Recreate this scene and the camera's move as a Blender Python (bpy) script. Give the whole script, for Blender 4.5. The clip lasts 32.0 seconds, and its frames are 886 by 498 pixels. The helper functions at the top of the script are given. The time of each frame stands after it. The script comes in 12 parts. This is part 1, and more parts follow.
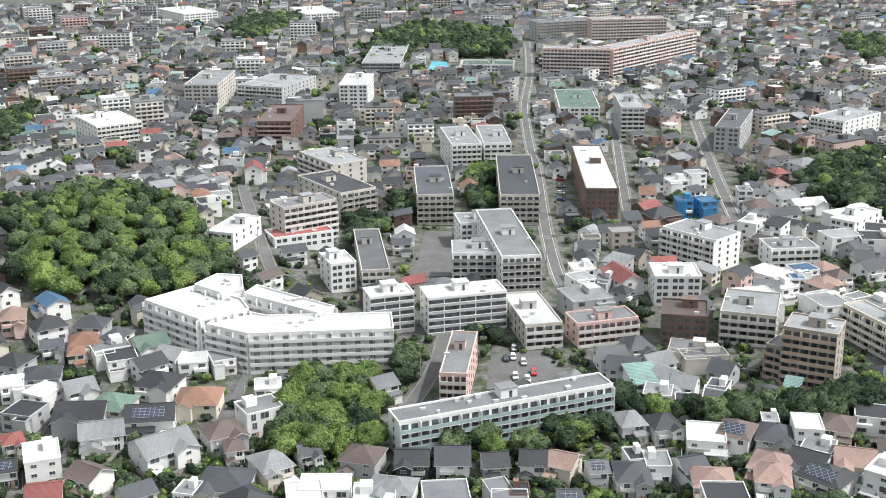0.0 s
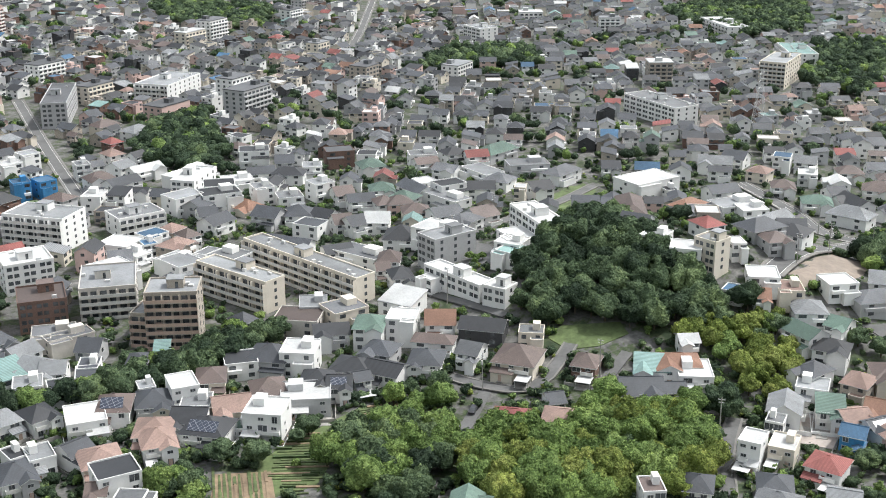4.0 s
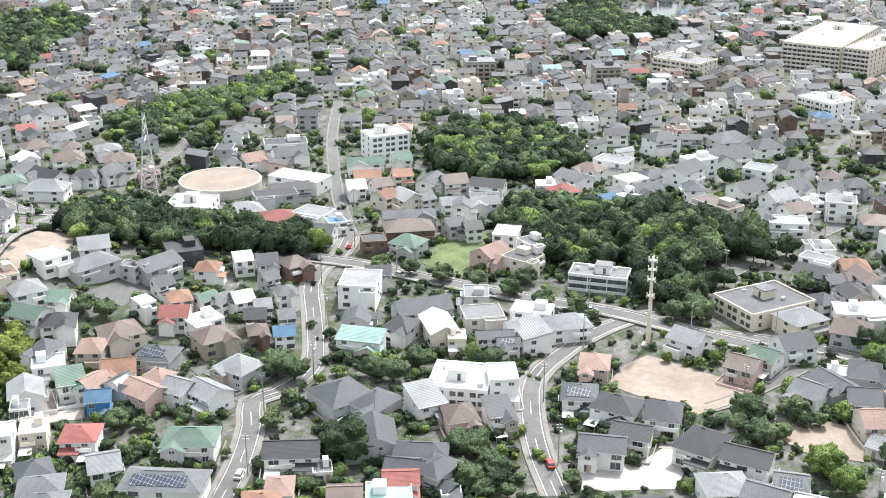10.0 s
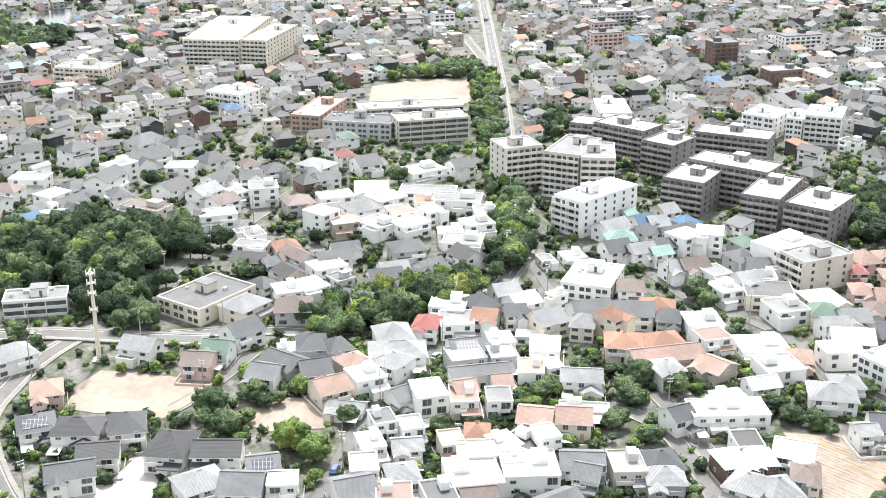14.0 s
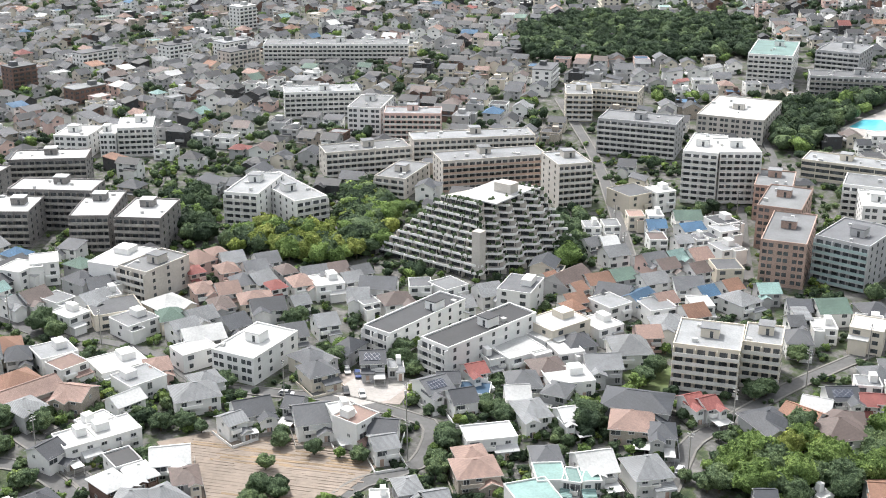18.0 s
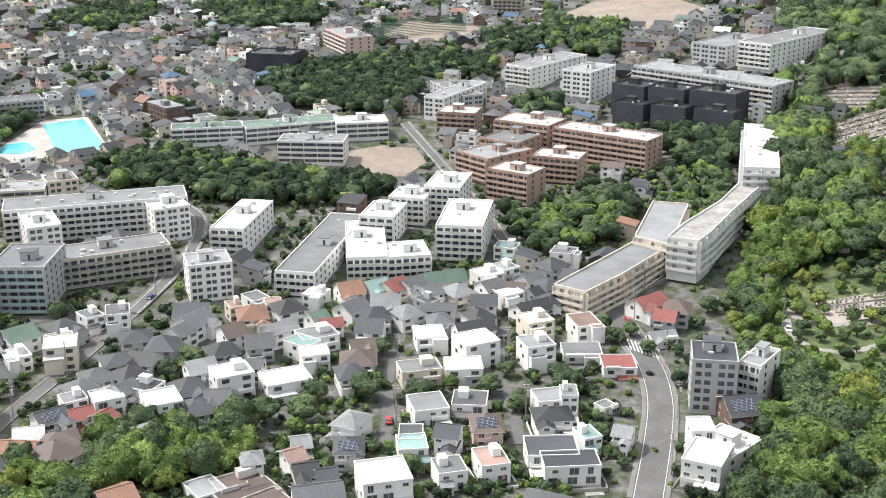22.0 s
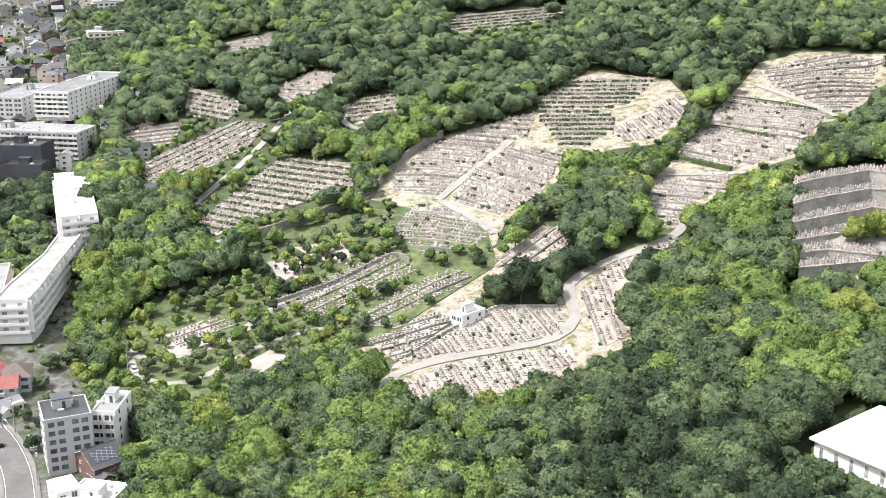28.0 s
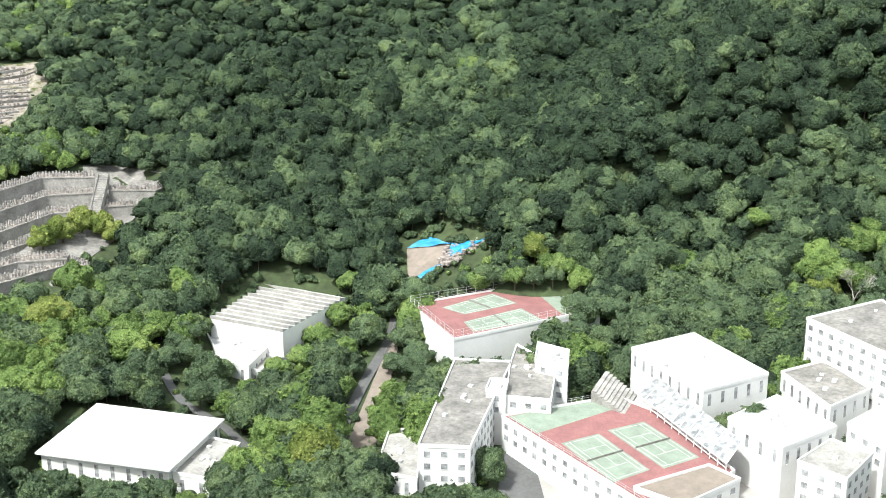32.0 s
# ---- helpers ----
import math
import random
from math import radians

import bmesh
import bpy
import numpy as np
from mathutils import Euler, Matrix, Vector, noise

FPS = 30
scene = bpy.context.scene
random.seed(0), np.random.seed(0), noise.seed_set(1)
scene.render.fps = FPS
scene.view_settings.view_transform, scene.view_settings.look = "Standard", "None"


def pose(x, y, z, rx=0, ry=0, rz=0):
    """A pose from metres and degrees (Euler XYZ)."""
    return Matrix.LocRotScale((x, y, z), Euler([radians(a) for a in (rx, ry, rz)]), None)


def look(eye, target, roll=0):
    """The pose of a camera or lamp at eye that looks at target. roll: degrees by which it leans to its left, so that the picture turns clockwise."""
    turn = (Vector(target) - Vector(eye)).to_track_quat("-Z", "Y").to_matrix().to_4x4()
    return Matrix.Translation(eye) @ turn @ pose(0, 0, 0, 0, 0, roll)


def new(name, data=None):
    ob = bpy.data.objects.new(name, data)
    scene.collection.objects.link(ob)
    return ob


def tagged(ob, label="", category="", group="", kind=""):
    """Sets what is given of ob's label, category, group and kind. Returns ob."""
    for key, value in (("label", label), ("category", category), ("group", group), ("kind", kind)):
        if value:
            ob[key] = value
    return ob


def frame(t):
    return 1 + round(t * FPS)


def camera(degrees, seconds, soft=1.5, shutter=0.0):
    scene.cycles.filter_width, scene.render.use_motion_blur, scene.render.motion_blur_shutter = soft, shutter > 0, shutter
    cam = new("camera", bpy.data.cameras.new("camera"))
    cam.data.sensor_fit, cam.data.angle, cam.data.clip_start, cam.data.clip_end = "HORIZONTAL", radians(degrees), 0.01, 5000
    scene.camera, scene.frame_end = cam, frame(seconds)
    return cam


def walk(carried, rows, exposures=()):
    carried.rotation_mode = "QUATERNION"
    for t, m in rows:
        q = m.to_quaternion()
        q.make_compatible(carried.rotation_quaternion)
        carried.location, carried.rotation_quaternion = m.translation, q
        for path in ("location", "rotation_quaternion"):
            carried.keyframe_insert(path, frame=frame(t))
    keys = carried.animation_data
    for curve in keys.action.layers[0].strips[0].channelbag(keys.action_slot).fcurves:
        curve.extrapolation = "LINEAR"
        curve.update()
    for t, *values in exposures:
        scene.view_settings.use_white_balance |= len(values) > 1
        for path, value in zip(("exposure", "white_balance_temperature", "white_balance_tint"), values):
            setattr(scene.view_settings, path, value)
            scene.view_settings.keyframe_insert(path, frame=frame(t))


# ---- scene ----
# the clip's camera brightens and darkens as it turns: seconds, stops, kelvin, tint
EXPOSE = [(0, 0.61, 6050, 7), (2, 0.42, 6050, 7), (4, 0.58, 6050, 7), (7, 1.08, 6050, 8), (9, 1.19, 6050, 8), (11, 1.24, 6100, 8), (13, 1.46, 6200, 8), (14.5, 1.5, 6200, 8), (17, 0.88, 6150, 9), (19, 0.8, 6150, 9), (22, 0.78, 6200, 9), (25.5, 0.95, 6200, 9), (28, 1.17, 6250, 11), (29, 1.18, 6200, 10), (30, 0.83, 6100, 6), (31, 0.84, 6050, 5), (32, 0.98, 6000, 3)]
cam = camera(39.77, 32.0, 1.0)
HEIGHT = 150.0
# seconds, turn, tilt, lean
PATH = [
    (0, 0.003, -17.638, -0.42), (0.5, -4.217, -17.876, -0.401), (1, -8.423, -18.077, -0.509), (1.5, -12.388, -18.252, -0.567),
    (2, -16.121, -18.463, -0.563), (2.5, -19.931, -18.66, -0.447), (3, -23.812, -18.843, -0.301), (3.5, -27.58, -19.019, -0.265),
    (4, -31.254, -19.165, -0.155), (4.5, -34.859, -19.33, -0.152), (6.5, -47.995, -19.858, 0.009), (7, -51.027, -20.002, -0.016),
    (7.5, -54.039, -20.111, -0.038), (8, -57.056, -20.185, -0.096), (8.5, -60.109, -20.264, -0.137), (9, -63.156, -20.302, -0.049),
    (9.5, -66.193, -20.368, -0.105), (10, -69.24, -20.414, -0.013), (10.5, -72.341, -20.451, -0.053), (11, -75.623, -20.487, -0.015),
    (11.5, -79.063, -20.508, 0.005), (12, -82.532, -20.499, -0.072), (12.5, -85.999, -20.485, -0.026), (13, -89.56, -20.453, -0.013),
    (13.5, -93.192, -20.401, -0.017), (14, -96.849, -20.363, 0.007), (14.5, -100.62, -20.314, -0.01), (16.5, -115.854, -19.935, 0.066),
    (17, -119.956, -19.842, 0.032), (17.5, -124.288, -19.68, 0.074), (18, -129.003, -19.58, 0.109), (18.5, -133.846, -19.466, 0.017),
    (19, -138.777, -19.335, 0.02), (19.5, -143.732, -19.219, 0.014), (20, -148.691, -19.066, -0.027), (20.5, -153.834, -18.933, -0.089),
    (21, -159.053, -18.812, -0.059), (21.5, -164.238, -18.744, -0.171), (22, -168.376, -18.55, -0.289), (22.5, -168.34, -18.441, -0.227),
    (23, -168.267, -18.227, -0.196), (23.5, -168.205, -17.922, -0.12), (24, -168.12, -17.592, -0.117), (24.5, -168.531, -17.286, -0.087),
    (25, -171.936, -16.941, -0.28), (25.5, -176.756, -16.865, -0.537), (27.5, -195.235, -16.703, -0.603), (28, -200.49, -16.698, -0.506),
    (28.5, -205.819, -16.777, 0.013), (29, -211.117, -16.73, -0.147), (29.5, -216.069, -16.708, -0.234), (30, -220.761, -16.683, -0.192),
    (30.5, -225.453, -16.64, -0.14), (31, -229.998, -16.592, -0.17), (31.5, -234.331, -16.561, -0.239), (32, -238.678, -16.519, -0.284),
]
walk(cam, [(t, pose(0, 0, HEIGHT, 90 + p, 0, y) @ pose(0, 0, 0, 0, 0, q)) for t, y, p, q in PATH], EXPOSE)

# ---- ground form: a plain, two wooded mounds and the mountain side ----
def ground(x, y):
    x, y = np.asarray(x, float), np.asarray(y, float)
    r = np.hypot(x, y)
    b = (np.degrees(np.arctan2(x, y)) + 60) % 360 - 60
    slope = np.interp(b, [-60, 110, 130, 150, 170, 185, 200, 220, 228, 240, 262, 290, 300], [0, 0, .03, .06, .07, .12, .19, .23, .33, .46, .48, .2, 0])
    start = np.interp(b, [-60, 130, 150, 170, 185, 200, 220, 228, 240, 262, 300], [450, 450, 420, 450, 400, 345, 345, 380, 400, 390, 400])
    s = r - start
    z = slope * 0.5 * (s + np.sqrt(s * s + 1600)) - slope * 10 * (s > -4000)
    up = np.clip((b - 213) / 12, 0, 1) * np.clip((290 - b) / 20, 0, 1) * np.clip((s - 20) / 140, 0, 1)
    z = z + up * (6 * np.sin((b - 237.3) * 2 * np.pi / 13 - np.pi / 2 + s * 0.004) + 5 * np.sin(x * 0.041 + 1) * np.sin(y * 0.035) + 3 * np.sin(x * 0.09) * np.sin(y * 0.1 + 2))
    crest = np.interp(b, [236, 242, 246, 251, 258, 268], [415, 435, 470, 500, 520, 545])
    rise = np.interp(b, [237, 242, 246, 251, 258, 275, 290], [0, 12, 30, 42, 42, 40, 0])
    z = z + rise * np.exp(-(r - crest) ** 2 / (2 * np.where(r < crest, 38.0, 46.0) ** 2))
    for mx, my, h, w in MOUNDS:
        z = z + h * np.exp(-((x - mx) ** 2 + (y - my) ** 2) / (2 * w * w))
    return z


MOUNDS = [(255, 302, 17, 42), (290, 268, 9, 34), (-125, 462, 20, 45), (-175, 430, 12, 45)]


def gz(x, y):
    return float(ground(x, y))

# ---- sky and sun ----
SUN_BEARING, SUN_HEIGHT, CLOUD = 98, 57, 5.1
world = bpy.data.worlds.new("sky")
scene.world = world
world.use_nodes = True
wn = world.node_tree.nodes
sky = wn.new("ShaderNodeTexSky")
sky.sky_type, sky.sun_disc = "NISHITA", False
sky.sun_elevation, sky.sun_rotation = radians(SUN_HEIGHT), radians(SUN_BEARING)
sky.air_density, sky.dust_density = 1.0, 7.0
wn["Background"].inputs["Strength"].default_value = 0.15
# broken bright cloud over the blue, all round
wl = world.node_tree.links
spread, veil, cover = wn.new("ShaderNodeTexNoise"), wn.new("ShaderNodeValToRGB"), wn.new("ShaderNodeMix")
spread.inputs["Scale"].default_value, spread.inputs["Detail"].default_value = 2.2, 5.0
wl.new(wn.new("ShaderNodeTexCoord").outputs["Generated"], spread.inputs["Vector"])
veil.color_ramp.elements[0].position, veil.color_ramp.elements[1].position = 0.36, 0.58
wl.new(spread.outputs[0], veil.inputs[0])
cover.data_type = "RGBA"
wl.new(veil.outputs[0], cover.inputs[0])
wl.new(sky.outputs[0], cover.inputs[6])
cover.inputs[7].default_value = (CLOUD, CLOUD * 0.985, CLOUD * 0.96, 1)
wl.new(cover.outputs[2], wn["Background"].inputs["Color"])
sun = new("sun", bpy.data.lights.new("sun", "SUN"))
sun.data.energy, sun.data.angle, sun.data.color = 2.8, radians(1.5), (1.0, 0.96, 0.9)
sb, sh = radians(SUN_BEARING), radians(SUN_HEIGHT)
sun.matrix_world = look((600 * math.sin(sb) * math.cos(sh), 600 * math.cos(sb) * math.cos(sh), 600 * math.sin(sh)), (0, 0, 0))

# ---- materials ----
def nodes_of(name):
    m = bpy.data.materials.new(name)
    m.use_nodes = True
    nt = m.node_tree
    return m, nt, nt.nodes["Principled BSDF"]


def add(nt, kind, **values):
    n = nt.nodes.new(kind)
    for k, v in values.items():
        n.inputs[k].default_value = v
    return n


def ramp(nt, fac, stops, hold=False):
    n = nt.nodes.new("ShaderNodeValToRGB")
    n.color_ramp.interpolation = "CONSTANT" if hold else "LINEAR"
    el = n.color_ramp.elements
    while len(el) < len(stops):
        el.new(0.5)
    for e, (p, c) in zip(el, stops):
        e.position, e.color = p, (*c, 1)
    nt.links.new(fac, n.inputs[0])
    return n.outputs[0]


def mixed(nt, mode, fac, a, b):
    n = nt.nodes.new("ShaderNodeMixRGB")
    n.blend_type = mode
    for s, v in zip(n.inputs, (fac, a, b)):
        if hasattr(v, "links"):
            nt.links.new(v, s)
        else:
            s.default_value = v if isinstance(v, float) else (*v, 1)
    return n.outputs[0]


def where(nt):
    return nt.nodes.new("ShaderNodeNewGeometry").outputs["Position"]


def cloud(nt, scale, detail=3.0, rough=0.6):
    n = add(nt, "ShaderNodeTexNoise", Scale=scale, Detail=detail, Roughness=rough)
    nt.links.new(where(nt), n.inputs["Vector"])
    return n.outputs[0]


def surf(name, col, rough=0.8, vary=0.25, big=0.12, fine=1.6, bump=0.15, metal=0.0, piece=0.0, island=0.0, stripe=0.0, palette=None):
    """A worn painted, mineral or tiled surface: broad stains, fine grain, and a shade of its own for each object or island."""
    m, nt, p = nodes_of(name)
    k = lambda f: tuple(min(1, c * f) for c in col)
    if palette:
        base = ramp(nt, nt.nodes.new("ShaderNodeNewGeometry").outputs["Random Per Island"], [(i / len(palette), c) for i, c in enumerate(palette)], True)
        tone = ramp(nt, cloud(nt, big), [(0.3, (1 - vary,) * 3), (0.7, (1, 1, 1))])
        c = mixed(nt, "MULTIPLY", 1.0, base, tone)
    else:
        c = ramp(nt, cloud(nt, big), [(0.3, k(1 - vary)), (0.7, k(1 + vary * 0.5))])
    c = mixed(nt, "MULTIPLY", 1.0, c, ramp(nt, cloud(nt, fine, 4.0), [(0.25, (1 - vary,) * 3), (0.65, (1, 1, 1))]))
    if piece:
        rnd = nt.nodes.new("ShaderNodeObjectInfo").outputs["Random"]
        c = mixed(nt, "MULTIPLY", 1.0, c, ramp(nt, rnd, [(0.0, (1 - piece, 1 - piece, 1 - piece * 0.9)), (1.0, (1, 1, 1))]))
    if island:
        rnd = nt.nodes.new("ShaderNodeNewGeometry").outputs["Random Per Island"]
        c = mixed(nt, "MULTIPLY", 1.0, c, ramp(nt, rnd, [(0.0, (1 - island,) * 3), (1.0, (1, 1, 1))]))
    h = cloud(nt, fine * 4, 2.0)
    if stripe:
        w = add(nt, "ShaderNodeTexWave", Scale=stripe, Distortion=0.4)
        w.bands_direction = "Z"
        nt.links.new(where(nt), w.inputs["Vector"])
        h = w.outputs[1]
        c = mixed(nt, "MULTIPLY", 0.45, c, h)
    b = add(nt, "ShaderNodeBump", Strength=bump, Distance=0.08)
    nt.links.new(h, b.inputs["Height"])
    nt.links.new(b.outputs[0], p.inputs["Normal"])
    nt.links.new(c, p.inputs["Base Color"])
    p.inputs["Roughness"].default_value, p.inputs["Metallic"].default_value = rough, metal
    return m


def leaves(name, dark, mid, light, scale=0.11, glow=0.3):
    m, nt, p = nodes_of(name)
    c = ramp(nt, cloud(nt, scale, 2.0), [(0.33, dark), (0.5, mid), (0.68, light)])
    rnd = nt.nodes.new("ShaderNodeNewGeometry").outputs["Random Per Island"]
    c = mixed(nt, "MULTIPLY", 1.0, c, ramp(nt, rnd, [(0.0, (0.7, 0.73, 0.7)), (0.6, (1, 1, 1)), (1.0, (1.3, 1.27, 1.15))]))
    # random speckle paints shaded gaps between leaves, and lit leaves, into the colour
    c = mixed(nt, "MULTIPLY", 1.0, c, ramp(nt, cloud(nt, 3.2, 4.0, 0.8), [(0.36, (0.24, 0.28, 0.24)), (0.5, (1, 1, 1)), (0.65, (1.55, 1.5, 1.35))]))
    nt.links.new(c, p.inputs["Base Color"])
    tuft = add(nt, "ShaderNodeTexVoronoi", Scale=1.15)
    nt.links.new(where(nt), tuft.inputs["Vector"])
    high = add(nt, "ShaderNodeMath")
    high.operation = "SUBTRACT"
    nt.links.new(cloud(nt, 2.6, 4.0, 0.7), high.inputs[0])
    nt.links.new(tuft.outputs["Distance"], high.inputs[1])
    relief = add(nt, "ShaderNodeBump", Strength=1.0, Distance=0.75)
    nt.links.new(high.outputs[0], relief.inputs["Height"])
    nt.links.new(relief.outputs[0], p.inputs["Normal"])
    p.inputs["Roughness"].default_value = 0.75
    p.inputs["Specular IOR Level"].default_value = 0.1
    t = nt.nodes.new("ShaderNodeBsdfTranslucent")
    nt.links.new(c, t.inputs[0])
    nt.links.new(relief.outputs[0], t.inputs["Normal"])
    mix = add(nt, "ShaderNodeMixShader", Fac=glow)
    nt.links.new(p.outputs[0], mix.inputs[1])
    nt.links.new(t.outputs[0], mix.inputs[2])
    nt.links.new(mix.outputs[0], nt.nodes["Material Output"].inputs[0])
    return m


def glassy(name, col, rough=0.12):
    m, nt, p = nodes_of(name)
    c = ramp(nt, cloud(nt, 0.5), [(0.35, tuple(v * 0.5 for v in col)), (0.65, tuple(v * 1.6 for v in col))])
    nt.links.new(c, p.inputs["Base Color"])
    p.inputs["Roughness"].default_value, p.inputs["Specular IOR Level"].default_value = rough, 0.6
    return m


ROOF = {
    "d": surf("dark_slate_roof", (0.092, 0.1, 0.115), 0.68, piece=0.23, island=0.36, stripe=3.0),
    "k": surf("black_metal_roof", (0.04, 0.043, 0.05), 0.65, piece=0.15, island=0.24, stripe=2.0),
    "g": surf("grey_tile_roof", (0.2, 0.208, 0.22), 0.8, piece=0.20, island=0.32, stripe=3.0),
    "l": surf("pale_grey_roof", (0.33, 0.343, 0.352), 0.8, piece=0.15, island=0.24, stripe=2.4),
    "w": surf("white_coated_roof", (0.52, 0.525, 0.52), 0.8, vary=0.24, big=0.07, piece=0.06, island=0.10),
    "b": surf("brown_tile_roof", (0.185, 0.138, 0.122), 0.65, piece=0.20, island=0.32, stripe=3.0),
    "o": surf("orange_clay_tile_roof", (0.36, 0.2, 0.135), 0.8, piece=0.17, island=0.28, stripe=3.0),
    "p": surf("salmon_tile_roof", (0.4, 0.275, 0.23), 0.8, piece=0.12, island=0.20, stripe=3.0),
    "r": surf("red_metal_roof", (0.36, 0.12, 0.105), 0.8, piece=0.20, island=0.32, stripe=2.4),
    "u": surf("blue_roof", (0.09, 0.2, 0.34), 0.8, piece=0.20, island=0.32, stripe=2.4),
    "t": surf("turquoise_roof", (0.3, 0.46, 0.43), 0.8, piece=0.17, island=0.28, stripe=2.4),
    "n": surf("green_roof", (0.17, 0.26, 0.21), 0.8, piece=0.17, island=0.28, stripe=2.4),
}
WALL = {
    "w": surf("white_render", (0.79, 0.785, 0.765), 0.8, vary=0.08, piece=0.06, island=0.08),
    "c": surf("cream_render", (0.72, 0.66, 0.56), 0.85, vary=0.1, piece=0.10, island=0.16),
    "e": surf("beige_siding", (0.56, 0.5, 0.425), 0.85, vary=0.12, piece=0.12, island=0.20, stripe=2.2),
    "g": surf("grey_render", (0.52, 0.52, 0.52), 0.85, vary=0.12, piece=0.15, island=0.24),
    "b": surf("brown_brick_tile", (0.26, 0.16, 0.125), 0.75, vary=0.25, piece=0.12, island=0.20, stripe=2.6),
    "p": surf("pink_render", (0.68, 0.5, 0.45), 0.85, vary=0.1, piece=0.10, island=0.16),
    "k": surf("charcoal_siding", (0.08, 0.08, 0.085), 0.7, vary=0.2, piece=0.20, island=0.32, stripe=2.2),
    "s": surf("sand_concrete", (0.6, 0.565, 0.515), 0.85, vary=0.16, piece=0.07, island=0.12),
    "u": surf("blue_sheeting", (0.06, 0.25, 0.5), 0.6, vary=0.25),
    "o": surf("red_brick", (0.56, 0.4, 0.33), 0.8, vary=0.25, stripe=2.6),
    "m": surf("taupe_tile", (0.3, 0.285, 0.275), 0.75, vary=0.2, piece=0.1, stripe=2.6),
    "t": surf("mint_render", (0.45, 0.62, 0.55), 0.8, vary=0.16),
}
PANE = glassy("window_glass", (0.07, 0.076, 0.082))
CURTAIN = glassy("curtained_window", (0.27, 0.275, 0.28), 0.25)
# white eave boards; their paleness also stands in for sunlit roof edges
FASCIA = surf("lit_edge_fascia", (0.7, 0.69, 0.67), 0.6, vary=0.1)
FRAME = surf("aluminium_frame", (0.55, 0.55, 0.54), 0.45, vary=0.1)
RAIL = surf("balcony_panel", (0.66, 0.65, 0.62), 0.7, vary=0.2, island=0.2)
RAILB = surf("brown_balcony_panel", (0.5, 0.37, 0.3), 0.75, vary=0.2, island=0.2)
RAILG = surf("tinted_balcony_panel", (0.4, 0.52, 0.51), 0.4, vary=0.2, island=0.4)
CONC = surf("weathered_concrete", (0.36, 0.345, 0.32), 0.9, vary=0.35, big=0.2, fine=1.2)
CONCD = surf("stained_concrete", (0.27, 0.255, 0.235), 0.9, vary=0.45, big=0.15, fine=0.8)
DECK = surf("grey_roof_deck", (0.33, 0.32, 0.31), 0.85, vary=0.35, big=0.18, fine=0.9)


def solar_material():
    """Dark cells in pale frames, about a metre apart."""
    m, nt, p = nodes_of("solar_panel")
    b = add(nt, "ShaderNodeTexBrick", Scale=1.0)
    b.offset = 0.0
    for key, v in (("Color1", (0.02, 0.026, 0.045, 1)), ("Color2", (0.03, 0.038, 0.06, 1)), ("Mortar", (0.3, 0.31, 0.33, 1)), ("Mortar Size", 0.04), ("Brick Width", 1.3), ("Row Height", 0.9)):
        b.inputs[key].default_value = v
    nt.links.new(where(nt), b.inputs["Vector"])
    nt.links.new(b.outputs[0], p.inputs["Base Color"])
    p.inputs["Roughness"].default_value = 0.3
    return m


SOLAR = solar_material()
ASPHALT = surf("asphalt", (0.12, 0.119, 0.118), 0.9, vary=0.25, big=0.1, fine=0.9)
WALKWAY = surf("pavement_slabs", (0.19, 0.183, 0.17), 0.9, vary=0.25, fine=1.5)
PAINT = surf("road_paint", (0.75, 0.75, 0.72), 0.7, vary=0.25, fine=2.5)
SAND = surf("sandy_ground", (0.26, 0.217, 0.18), 0.95, vary=0.25, big=0.06, fine=0.5)
LANE = surf("concrete_lane", (0.27, 0.258, 0.24), 0.9, vary=0.2, fine=0.8)
PAVE = surf("pale_paving", (0.38, 0.36, 0.34), 0.85, vary=0.2, big=0.1, fine=0.9)
SOIL = surf("garden_soil", (0.27, 0.2, 0.13), 0.95, vary=0.4, big=0.1, fine=0.6)
GRASS = surf("grass", (0.115, 0.155, 0.058), 0.95, vary=0.45, big=0.12, fine=0.7, bump=0.6)
LAWN = surf("shaded_lawn", (0.1, 0.13, 0.05), 0.95, vary=0.5, big=0.15, fine=0.6, bump=0.6)
GRAVEL = surf("pale_gravel", (0.36, 0.315, 0.285), 0.95, vary=0.25, fine=0.8)
STONE = surf("grave_stone", (0.45, 0.425, 0.4), 0.5, vary=0.2, island=0.6)
BED = surf("pale_grave_gravel", (0.4, 0.352, 0.312), 0.95, vary=0.25, fine=0.8, island=0.3)
TENNIS_R = surf("red_court", (0.267, 0.121, 0.117), 0.85, vary=0.2, big=0.2)
TENNIS_G = surf("green_court", (0.242, 0.290, 0.230), 0.85, vary=0.2, big=0.25)
WATER = surf("pool_water", (0.12, 0.46, 0.56), 0.1, vary=0.15)
POND = surf("pond_water", (0.03, 0.04, 0.045), 0.08, vary=0.2)
TARP = surf("blue_tarpaulin", (0.03, 0.3, 0.62), 0.45, vary=0.3, fine=0.5, bump=0.5)
HEDGE = surf("clipped_hedge", (0.06, 0.095, 0.03), 0.9, vary=0.5, big=0.3, fine=1.5, bump=0.9)
BARK = surf("bark", (0.11, 0.085, 0.06), 0.95, vary=0.3)
NET = surf("dark_scaffold_sheet", (0.055, 0.06, 0.078), 0.8, vary=0.3, stripe=1.0)
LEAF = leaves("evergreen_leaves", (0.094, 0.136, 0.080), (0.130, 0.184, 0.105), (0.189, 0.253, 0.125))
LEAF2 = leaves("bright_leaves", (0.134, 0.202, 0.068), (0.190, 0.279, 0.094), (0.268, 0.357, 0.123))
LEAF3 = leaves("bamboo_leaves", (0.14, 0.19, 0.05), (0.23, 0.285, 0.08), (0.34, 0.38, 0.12))
